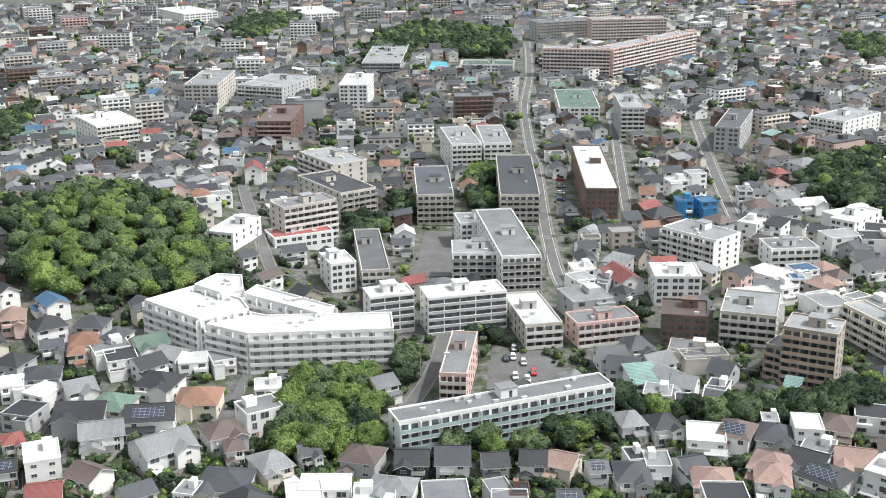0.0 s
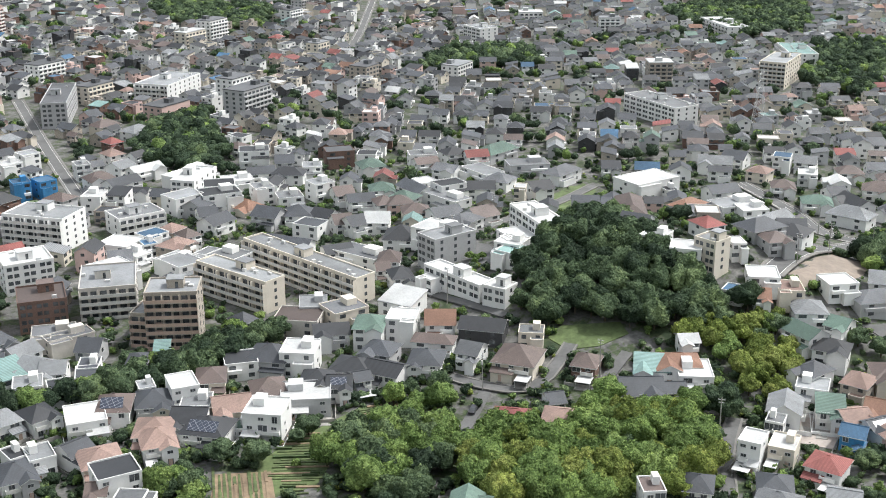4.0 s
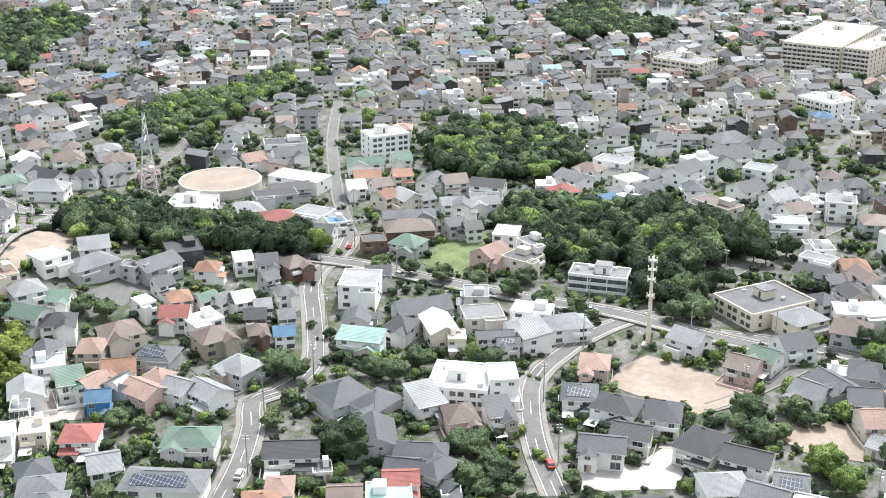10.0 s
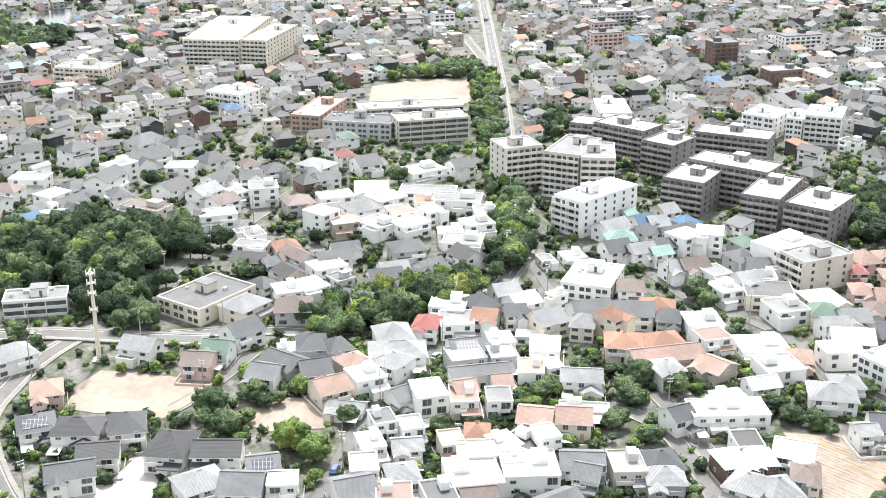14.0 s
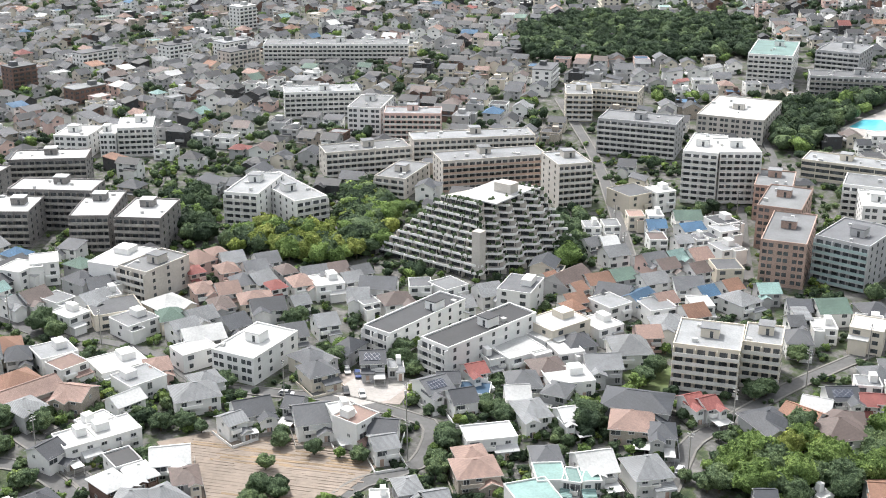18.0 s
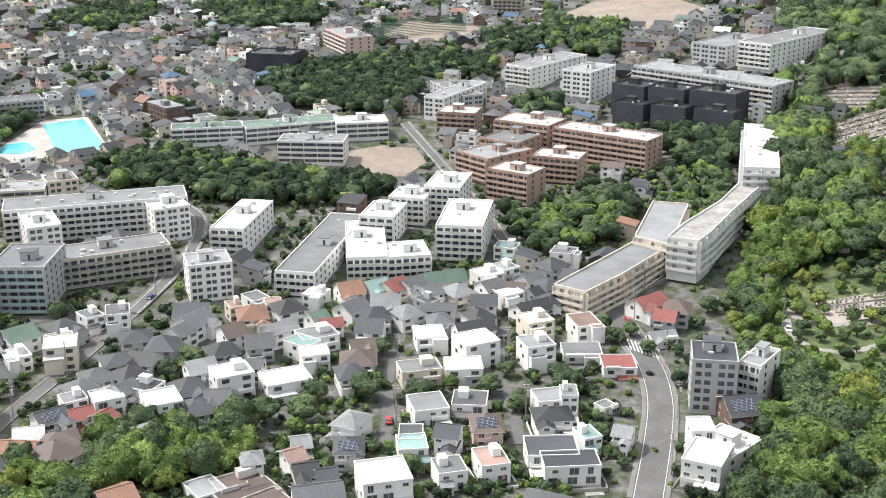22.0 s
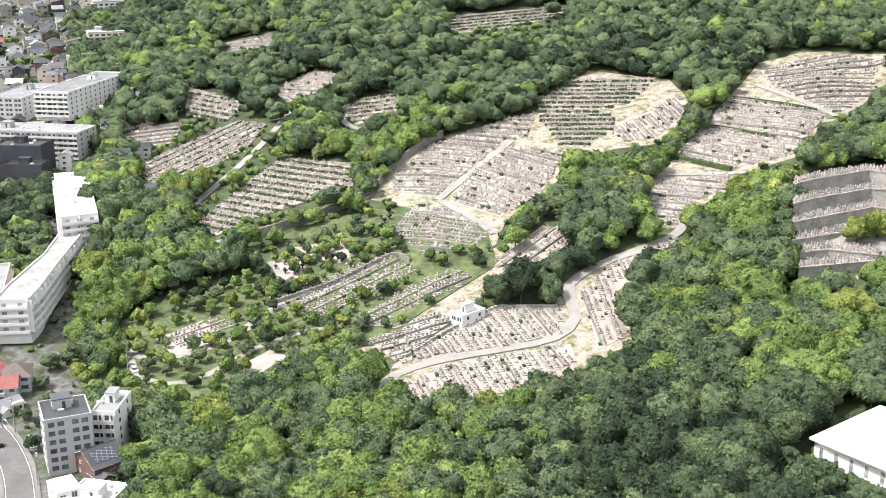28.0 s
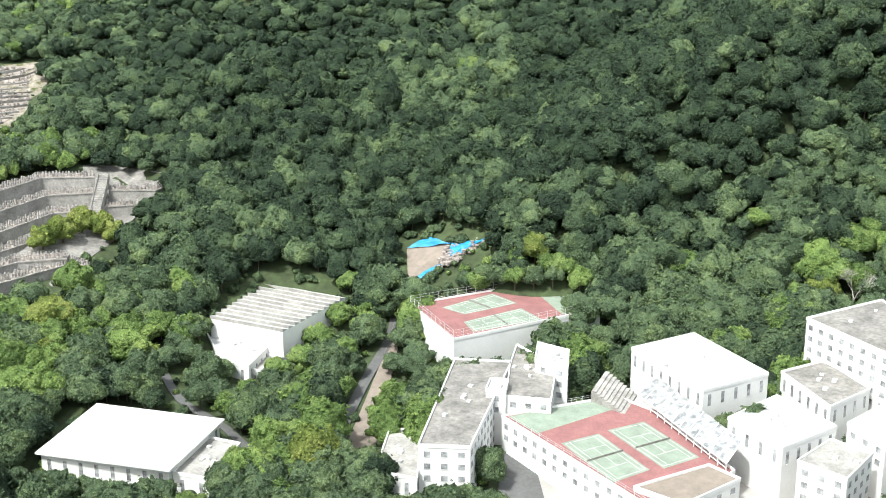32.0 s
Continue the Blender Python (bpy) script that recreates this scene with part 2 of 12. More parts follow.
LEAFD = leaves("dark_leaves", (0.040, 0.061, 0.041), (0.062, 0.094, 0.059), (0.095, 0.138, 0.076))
UNDER = surf("undergrowth", (0.06, 0.085, 0.032), 0.95, vary=0.5, big=0.1, fine=0.5, bump=0.8)


def worn_ground():
    """Trodden pale soil with grass growing over parts of it."""
    m, nt, p = nodes_of("worn_cemetery_ground")
    a = ramp(nt, cloud(nt, 0.22, 4.0, 0.7), [(0.34, (0.07, 0.1, 0.03)), (0.41, (0.16, 0.16, 0.07)), (0.47, (0.27, 0.24, 0.19)), (0.62, (0.37, 0.33, 0.28))])
    c = mixed(nt, "MULTIPLY", 1.0, a, ramp(nt, cloud(nt, 0.9, 4.0), [(0.3, (0.6, 0.6, 0.58)), (0.65, (1, 1, 1))]))
    nt.links.new(c, p.inputs["Base Color"])
    p.inputs["Roughness"].default_value = 0.95
    return m


WORN = worn_ground()


def ground_material():
    m, nt, p = nodes_of("town_ground")
    a = ramp(nt, cloud(nt, 0.13, 5.0, 0.75), [(0.38, (0.03, 0.05, 0.02)), (0.45, (0.065, 0.085, 0.036)), (0.5, (0.1, 0.099, 0.094)), (0.68, (0.2, 0.195, 0.184))])
    c = mixed(nt, "MULTIPLY", 1.0, a, ramp(nt, cloud(nt, 0.5, 5.0), [(0.3, (0.5, 0.5, 0.5)), (0.65, (1, 1, 1))]))
    nt.links.new(c, p.inputs["Base Color"])
    p.inputs["Roughness"].default_value = 0.95
    return m


# ---- mesh helpers ----
class Geo:
    """Gathers boxes, slabs and sheets into one mesh."""

    def __init__(self):
        self.v, self.f, self.m = [], [], []

    def poly(self, pts, mi=0):
        n = len(self.v)
        self.v += pts
        self.f.append(list(range(n, n + len(pts))))
        self.m.append(mi)

    def box(self, x, y, z, w, d, h, mi=0, rz=0.0, top=None):
        """A box with its base centre at x, y, z; top: another material for its upper face."""
        c, s, n = math.cos(rz), math.sin(rz), len(self.v)
        for zz in (z, z + h):
            for a, b in ((-w / 2, -d / 2), (w / 2, -d / 2), (w / 2, d / 2), (-w / 2, d / 2)):
                self.v.append((x + a * c - b * s, y + a * s + b * c, zz))
        self.f += [[n, n + 3, n + 2, n + 1], [n + 4, n + 5, n + 6, n + 7], [n, n + 1, n + 5, n + 4], [n + 1, n + 2, n + 6, n + 5], [n + 2, n + 3, n + 7, n + 6], [n + 3, n, n + 4, n + 7]]
        self.m += [mi, mi if top is None else top, mi, mi, mi, mi]

    def roof(self, x, y, z, w, d, h, hip, over=0.45, mi=0, rz=0.0, thick=0.18, edge=None):
        """A gable (hip 0) or hip roof over a rectangle, the ridge along its width."""
        c, s, n = math.cos(rz), math.sin(rz), len(self.v)
        W, D, k = w / 2 + over, d / 2 + over, max(0.05, w / 2 + over - hip * (d / 2 + over))
        k = max(0.0, w / 2 - hip * d / 2) if hip else W
        low = z - over * h / (d / 2)
        pts = [(-W, -D, low), (W, -D, low), (W, D, low), (-W, D, low), (-k, 0, z + h), (k, 0, z + h)]
        pts += [(a, b, e - thick) for a, b, e in pts]
        self.v += [(x + a * c - b * s, y + a * s + b * c, e) for a, b, e in pts]
        faces = [[0, 1, 5, 4], [2, 3, 4, 5], [1, 2, 5], [3, 0, 4], [7, 6, 10, 11], [9, 8, 11, 10], [0, 6, 7, 1], [1, 7, 8, 2], [2, 8, 9, 3], [3, 9, 6, 0], [8, 7, 11], [6, 9, 10]]
        if not hip:
            faces = [[0, 1, 5, 4], [2, 3, 4, 5], [7, 6, 10, 11], [9, 8, 11, 10], [0, 6, 7, 1], [2, 8, 9, 3], [1, 7, 11, 5], [5, 11, 8, 2], [3, 9, 10, 4], [4, 10, 6, 0]]
        self.f += [[n + i for i in q] for q in faces]
        first = 6 if hip else 4
        self.m += [mi if edge is None or not first <= k < first + (4 if hip else 6) else edge for k in range(len(faces))]

    def tray(self, z, w, d, rim, thick, base=0.25, deck=0, wall=1):
        """A flat roof with a raised rim, in one piece."""
        n = len(self.v)
        a, b, c, e = w / 2, d / 2, w / 2 - thick, d / 2 - thick
        for s, t, k in ((a, b, z - base), (a, b, z + rim), (c, e, z + rim), (c, e, z + 0.1)):
            self.v += [(-s, -t, k), (s, -t, k), (s, t, k), (-s, t, k)]
        for lay in range(3):
            self.f += [[n + lay * 4 + k, n + lay * 4 + (k + 1) % 4, n + lay * 4 + 4 + (k + 1) % 4, n + lay * 4 + 4 + k] for k in range(4)]
        self.f.append([n + 12, n + 13, n + 14, n + 15])
        self.m += [wall] * 12 + [deck]

    def gable(self, x, y, z, w, d, h, mi=0, rz=0.0):
        """The two wall triangles under a gable roof."""
        c, s = math.cos(rz), math.sin(rz)
        for e in (-w / 2, w / 2):
            self.poly([(x + a * c - b * s, y + a * s + b * c, q) for a, b, q in ((e, -d / 2, z), (e, d / 2, z), (e, 0, z + h))], mi)

    def made(self, name, mats, parent=None, label="", m=None):
        me = bpy.data.meshes.new(name)
        me.from_pydata(self.v, [], self.f)
        for q in mats:
            me.materials.append(q)
        me.polygons.foreach_set("material_index", self.m)
        me.update()
        return placed(name, me, parent, label, m)


def placed(name, me, parent=None, label="", m=None):
    ob = new(name, me)
    if parent:
        ob.parent = parent
    if m:
        ob.matrix_basis = m
    if label:
        ob["label"] = label
    return ob


def sheet(name, verts, faces, mats, index=None, smooth=False):
    """A large mesh from arrays; faces all of one length."""
    me = bpy.data.meshes.new(name)
    nv, nf, k = len(verts), len(faces), faces.shape[1]
    me.vertices.add(nv)
    me.vertices.foreach_set("co", np.ascontiguousarray(verts, dtype=np.float32).ravel())
    me.loops.add(nf * k)
    me.loops.foreach_set("vertex_index", np.ascontiguousarray(faces, dtype=np.int32).ravel())
    me.polygons.add(nf)
    me.polygons.foreach_set("loop_start", np.arange(0, nf * k, k, dtype=np.int32))
    for q in mats:
        me.materials.append(q)
    if index is not None:
        me.polygons.foreach_set("material_index", np.ascontiguousarray(index, dtype=np.int32))
    if smooth:
        me.polygons.foreach_set("use_smooth", np.ones(nf, dtype=bool))
    me.update(calc_edges=True)
    me.validate()
    return me


# ---- which ground is taken: a plan in two-metre squares ----
HALF, CELL = 1500, 2.0
taken = np.zeros((1500, 1500), bool)


def mark(px, py, value=True):
    i, j = ((np.asarray(px) + HALF) / CELL).astype(int), ((np.asarray(py) + HALF) / CELL).astype(int)
    ok = (i >= 0) & (i < 1500) & (j >= 0) & (j < 1500)
    taken[i[ok], j[ok]] = value


def rect_points(x, y, rz, w, d):
    a, b = np.meshgrid(np.arange(-w / 2, w / 2 + 0.9, 1.6), np.arange(-d / 2, d / 2 + 0.9, 1.6))
    c, s = math.cos(rz), math.sin(rz)
    return x + a * c - b * s, y + a * s + b * c


def is_free(x, y, rz, w, d):
    px, py = rect_points(x, y, rz, w, d)
    i, j = ((px + HALF) / CELL).astype(int).clip(0, 1499), ((py + HALF) / CELL).astype(int).clip(0, 1499)
    return not taken[i, j].any()


def inside(px, py, ring):
    """Which of the points lie in the ring of corners."""
    px, py = np.asarray(px, float), np.asarray(py, float)
    odd = np.zeros(px.shape, bool)
    for (x0, y0), (x1, y1) in zip(ring, ring[1:] + ring[:1]):
        cut = ((y0 > py) != (y1 > py)) & (px < (x1 - x0) * (py - y0) / ((y1 - y0) or 1e-9) + x0)
        odd ^= cut
    return odd


def mark_ring(ring):
    xs, ys = [p[0] for p in ring], [p[1] for p in ring]
    a, b = np.meshgrid(np.arange(min(xs), max(xs), 1.5), np.arange(min(ys), max(ys), 1.5))
    k = inside(a, b, ring)
    mark(a[k], b[k])


# ---- the ground itself ----
bb = np.radians(np.linspace(-60, 300, 481)[:-1])
rr = np.r_[0.0, np.linspace(60, 900, 141), np.geomspace(930, 4900, 26)]
gx, gy = np.outer(rr, np.sin(bb)), np.outer(rr, np.cos(bb))
gverts = np.stack([gx, gy, ground(gx, gy) - 0.05], -1).reshape(-1, 3)
i, j = np.meshgrid(np.arange(len(rr) - 1), np.arange(480), indexing="ij")
gfaces = np.stack([i * 480 + j, (i + 1) * 480 + j, (i + 1) * 480 + (j + 1) % 480, i * 480 + (j + 1) % 480], -1).reshape(-1, 4)[:, ::-1]
fx, fy = gverts[gfaces].mean(1)[:, 0], gverts[gfaces].mean(1)[:, 1]
fb, fr = (np.degrees(np.arctan2(fx, fy)) + 60) % 360 - 60, np.hypot(fx, fy)
tagged(new("ground", sheet("ground", gverts, gfaces, [ground_material(), UNDER], ((fb > 183) & (fb < 290) & (fr > 200)).astype(int), True)), "town ground of asphalt, earth and grass rising to a wooded slope", "ground", kind="structure")


# ---- lots, roads ----
def lot(name, ring, material, label, h=0.04, kind="structure", cat="ground"):
    """A level piece of ground with its own surface and a thin edge."""
    cx, cy = sum(p[0] for p in ring) / len(ring), sum(p[1] for p in ring) / len(ring)
    n = len(ring)
    g = Geo()
    fine = []
    for (x0, y0), (x1, y1) in zip(ring, ring[1:] + ring[:1]):
        k = max(1, int(math.hypot(x1 - x0, y1 - y0) / 12))
        fine += [(x0 + (x1 - x0) * q / k, y0 + (y1 - y0) * q / k) for q in range(k)]
    steps = 6
    rows = []
    for q in range(steps + 1):
        f = 1 - q / steps
        rows.append([(cx + (x - cx) * f, cy + (y - cy) * f, gz(cx + (x - cx) * f, cy + (y - cy) * f) + h) for x, y in fine])
    m = len(fine)
    for row in rows:
        g.v += row
    for a in range(steps):
        for b in range(m):
            c = (b + 1) % m
            g.f.append([a * m + b, a * m + c, (a + 1) * m + c, (a + 1) * m + b])
    base = len(g.v)
    g.v += [(x, y, z - h - 0.5) for x, y, z in rows[0]]
    g.f += [[b, base + b, base + (b + 1) % m, (b + 1) % m] for b in range(m)]
    g.m = [0] * len(g.f)
    ob = g.made(name, [material])
    bm = bmesh.new()
    bm.from_mesh(ob.data)
    bmesh.ops.recalc_face_normals(bm, faces=bm.faces)
    bm.to_mesh(ob.data)
    bm.free()
    mark_ring(ring)
    return tagged(ob, label, cat, kind=kind)


def smooth_line(pts, step=6.0):
    """A line through the points, rounded, with even steps."""
    p = np.array(pts, float)
    ext = np.vstack([2 * p[0] - p[1], p, 2 * p[-1] - p[-2]])
    out = []
    for k in range(len(p) - 1):
        a, b, c, d = ext[k:k + 4]
        n = max(2, int(np.hypot(*(c - b)) / step))
        for t in np.arange(n) / n:
            out.append(0.5 * (2 * b + (c - a) * t + (2 * a - 5 * b + 4 * c - d) * t * t + (3 * b - a - 3 * c + d) * t ** 3))
    out.append(p[-1])
    return np.array(out)


def ribbon(g, line, off0, off1, h, mi=0, depth=0.4):
    t = np.gradient(line, axis=0)
    t /= np.hypot(*t.T)[:, None] + 1e-9
    nrm = np.stack([t[:, 1], -t[:, 0]], -1)
    a, b = line + nrm * off0, line + nrm * off1
    mid = ground(line[:, 0], line[:, 1])
    za, zb = (0.6 * mid + 0.4 * ground(a[:, 0], a[:, 1])) + h, (0.6 * mid + 0.4 * ground(b[:, 0], b[:, 1])) + h
    n = len(g.v)
    for k in range(len(line)):
        g.v += [(a[k, 0], a[k, 1], za[k]), (b[k, 0], b[k, 1], zb[k]), (a[k, 0], a[k, 1], za[k] - depth), (b[k, 0], b[k, 1], zb[k] - depth)]
    for k in range(len(line) - 1):
        q, s = n + 4 * k, n + 4 * k + 4
        g.f += [[q, q + 1, s + 1, s], [q + 2, q, s, s + 2], [q + 1, q + 3, s + 3, s + 1]]
        g.m += [mi] * 3


road_lift = [0.05]


def road(pts, width, walk_side=0.0, dashes=0, label="grey asphalt street between houses", edge=True, material=None):
    """A street: carriageway, raised pavements, painted edge and middle lines."""
    line = smooth_line(pts)
    road_lift[0] = 0.05 + (road_lift[0] + 0.004 - 0.05) % 0.09
    g = Geo()
    h = road_lift[0]
    hill = gz(*pts[0]) > 1.5 or gz(*pts[-1]) > 1.5
    h += 0.35 if hill else 0
    ribbon(g, line, -width / 2, width / 2, h, 0)
    ob = tagged(g.made("road", [material or ASPHALT]), label, "road", kind="structure")
    if walk_side:
        for s in (-1, 1):
            g = Geo()
            ribbon(g, line, *sorted((s * width / 2, s * (width / 2 + walk_side))), h + 0.14, 0)
            g.made("pavement", [WALKWAY], ob, "raised pavement with a kerb")
    if edge and width > 4.5:
        g = Geo()
        for s in (-1, 1):
            ribbon(g, line, *sorted((s * (width / 2 - 0.5), s * (width / 2 - 0.36))), h + 0.012, 0, 0.01)
        g.made("edge_line", [PAINT], ob, "white painted edge lines")
    if dashes:
        g = Geo()
        for k in range(0, len(line) - 1, 3):
            ribbon(g, line[k:k + 2], -0.08, 0.08, h + 0.012, 0, 0.01)
        g.made("middle_line", [PAINT], ob, "white dashed middle line")
    reach = width / 2 + walk_side + 0.6
    for o in np.arange(-reach, reach + 0.1, 1.5):
        t = np.gradient(line, axis=0)
        t /= np.hypot(*t.T)[:, None] + 1e-9
        for f in (0, 0.33, 0.66):
            p = line[:-1] + (line[1:] - line[:-1]) * f
            mark(p[:, 0] + t[:-1, 1] * o, p[:, 1] - t[:-1, 0] * o)
    return ob


# ---- trees ----
rng = np.random.default_rng(5)


def crown_proto(seed, leaves_n, lumps, tall=1.0, size=0.1, core=3):
    """A crown about one metre in radius: a dome of many rounded boughs with loose leaf tufts on it. Returns vertices and triangles."""
    q = np.random.default_rng(seed)
    cen = q.normal(size=(lumps, 3))
    cen[:, 2] = np.abs(cen[:, 2]) * 1.1 - 0.25
    cen /= np.linalg.norm(cen, axis=1)[:, None]
    wide, high = q.uniform(0.3, 0.62, lumps) * (17 / max(lumps, 12)) ** 0.35, q.uniform(0.2, 0.5, lumps)

    def reach(d):
        ang = np.arccos(np.clip(d @ cen.T, -1, 1))
        return 0.55 + (high * np.sqrt(np.clip(1 - (ang / wide) ** 2, 0, 1))).max(1)

    bm = bmesh.new()
    bmesh.ops.create_icosphere(bm, subdivisions=core, radius=1.0)
    d = np.array([p.co[:] for p in bm.verts])
    f = np.array([[p.index for p in t.verts] for t in bm.faces])
    bm.free()
    v = d * (reach(d) + q.uniform(-0.05, 0.05, len(d)))[:, None]
    f = f[d[f][:, :, 2].max(1) > -0.5]
    keep = np.unique(f)
    to = np.zeros(len(v), int)
    to[keep] = np.arange(len(keep))
    v, f = v[keep], to[f]
    d = q.normal(size=(leaves_n, 3))
    d[:, 2] = np.abs(d[:, 2]) * 1.1 - 0.25
    d /= np.linalg.norm(d, axis=1)[:, None]
    c = d * (reach(d) * q.uniform(0.96, 1.07, leaves_n))[:, None]
    n = d + q.normal(size=(leaves_n, 3)) * 0.45
    side = np.cross(n, q.normal(size=(leaves_n, 3)))
    side /= np.linalg.norm(side, axis=1)[:, None]
    up = np.cross(n, side)
    up /= np.linalg.norm(up, axis=1)[:, None]
    s = (size * q.uniform(0.6, 1.4, leaves_n))[:, None]
    lv = np.stack([c - side * s, c - up * s * 0.7, c + side * s, c + up * s * 0.7], 1).reshape(-1, 3)
    k = np.arange(leaves_n)[:, None] * 4 + len(v)
    f = np.concatenate([f, k + [0, 1, 2], k + [0, 2, 3]])
    v = np.concatenate([v, lv])
    v[:, 2] *= tall
    return v, f


CROWN_FINE = [crown_proto(s, 420, 30, 0.95, 0.085, 3) for s in range(5)]
CROWN_MID = [crown_proto(20 + s, 210, 22, 0.95, 0.1) for s in range(6)]
CROWN_SHRUB = [crown_proto(60 + s, 9, 5, 0.85, 0.3, 1) for s in range(5)]
CROWN_FAR = [crown_proto(40 + s, 30, 9, 0.95, 0.17, 2) for s in range(5)]


def woods(name, pts, mats, label, fine_to=430, mid_to=620, category="trees", tall=1.0):
    """Many trees that nobody could count, as one body of crowns. pts: rows of x, y, radius, height of the crown's middle, material."""
    V, F, M, n = [], [], [], 0
    T = Geo()
    for x, y, r, h, mi in pts:
        dist = math.hypot(x, y)
        protos = CROWN_SHRUB if r < 1.9 or fine_to < 0 else CROWN_FINE if dist < fine_to else CROWN_MID if dist < mid_to else CROWN_FAR
        v, f = protos[int(rng.integers(len(protos)))]
        a = rng.uniform(0, 6.28)
        c, s = math.cos(a), math.sin(a)
        k = r * np.array([rng.uniform(0.85, 1.15), rng.uniform(0.85, 1.15), rng.uniform(0.85, 1.2) * tall])
        w = v * k
        z = gz(x, y)
        V.append(np.stack([x + w[:, 0] * c - w[:, 1] * s, y + w[:, 0] * s + w[:, 1] * c, z + h + w[:, 2]], -1))
        F.append(f + n)
        M.append(np.full(len(f), mi))
        n += len(v)
        if dist < 480:
            T.box(x, y, z - 0.5, 0.35, 0.35, h + 0.5, 0, a)
    ob = new(name, sheet(name, np.concatenate(V), np.concatenate(F), mats, np.concatenate(M), True))
    tagged(ob, label, category, kind="stuff")
    if T.v:
        T.made("trunk", [BARK], ob, "brown trunks")
    return ob


def fill_ring(ring, gap, rmin, rmax, mix, seed=1, over=False):
    """Tree places inside a ring, a jittered lattice; mix: shares of each leaf material."""
    q = np.random.default_rng(seed)
    xs, ys = [p[0] for p in ring], [p[1] for p in ring]
    a, b = np.meshgrid(np.arange(min(xs), max(xs), gap), np.arange(min(ys), max(ys), gap))
    a, b = a.ravel() + q.uniform(-0.45, 0.45, a.size) * gap, b.ravel() + q.uniform(-0.45, 0.45, b.size) * gap
    k = inside(a, b, ring)
    a, b = a[k], b[k]
    i, j = ((a + HALF) / CELL).astype(int).clip(0, 1499), ((b + HALF) / CELL).astype(int).clip(0, 1499)
    k = ~taken[i, j] | over
    a, b = a[k], b[k]
    r = q.uniform(rmin, rmax, len(a))
    m = q.choice(len(mix), len(a), p=np.array(mix) / sum(mix))
    return [(x, y, s * 1.22, s * 0.8 + 0.8, int(w)) for x, y, s, w in zip(a, b, r, m)]


tree_protos = {}


def tree_meshes():
    for k, (leaf, tall) in enumerate(((LEAF, 1.0), (LEAF2, 1.0), (LEAFD, 1.05), (LEAF3, 1.3))):
        for s in range(2):
            v, f = crown_proto(70 + 5 * k + s, 420, 40, 0.92 * tall, 0.065, 4)
            tree_protos["ebdy"[k], s] = sheet("crown", v, f, [leaf], smooth=True)
    g = Geo()
    n = 7
    for z, r in ((-0.3, 0.09), (0.5, 0.06), (1.0, 0.03)):
        g.v += [(r * math.cos(6.283 * q / n), r * math.sin(6.283 * q / n), z) for q in range(n)]
    for lay in range(2):
        g.f += [[lay * n + q, lay * n + (q + 1) % n, (lay + 1) * n + (q + 1) % n, (lay + 1) * n + q] for q in range(n)]
    g.m = [0] * len(g.f)
    for a in (0.4, 2.5, 4.6):
        k = len(g.v)
        g.v += [(0.03, 0, 0.5), (-0.03, 0, 0.52), (0.45 * math.cos(a), 0.45 * math.sin(a), 1.0), (0, 0.03, 0.5)]
        g.f += [[k, k + 1, k + 2], [k + 1, k + 3, k + 2], [k + 3, k, k + 2]]
        g.m += [0] * 3
    me = bpy.data.meshes.new("trunk")
    me.from_pydata(g.v, [], g.f)
    me.materials.append(BARK)
    tree_protos["trunk"] = me


tree_meshes()
TREE_LABEL = {"e": "broadleaf evergreen tree with a rounded green crown", "b": "fresh bright green tree with a full crown", "d": "dark green tree with a dense crown", "y": "yellow-green tree with a loose crown"}


def tree(x, y, r, kind="e", group="street and garden trees"):
    z = gz(x, y)
    root = new("tree")
    root.matrix_basis = pose(x, y, z, 0, 0, (x * 37 + y * 11) % 360)
    h = r * 0.7 + 0.4
    placed("trunk", tree_protos["trunk"], root, m=Matrix.Diagonal((r, r, h, 1)))
    placed("crown", tree_protos[kind, int(x + y) % 2], root, m=Matrix.Translation((0, 0, h)) @ Matrix.Diagonal((r * 1.15, r * 1.1, r * 1.05, 1)))
    tagged(root, TREE_LABEL[kind], "tree", group)
    mark(*rect_points(x, y, 0, r * 0.9, r * 0.9))
    return root


def trees(text, kind="e"):
    """x, y and crown radius, in turn."""
    v = [float(q) for q in text.split()]
    for k in range(0, len(v), 3):
        tree(v[k], v[k + 1], v[k + 2], kind)


# ---- houses ----
WINDOW = {}


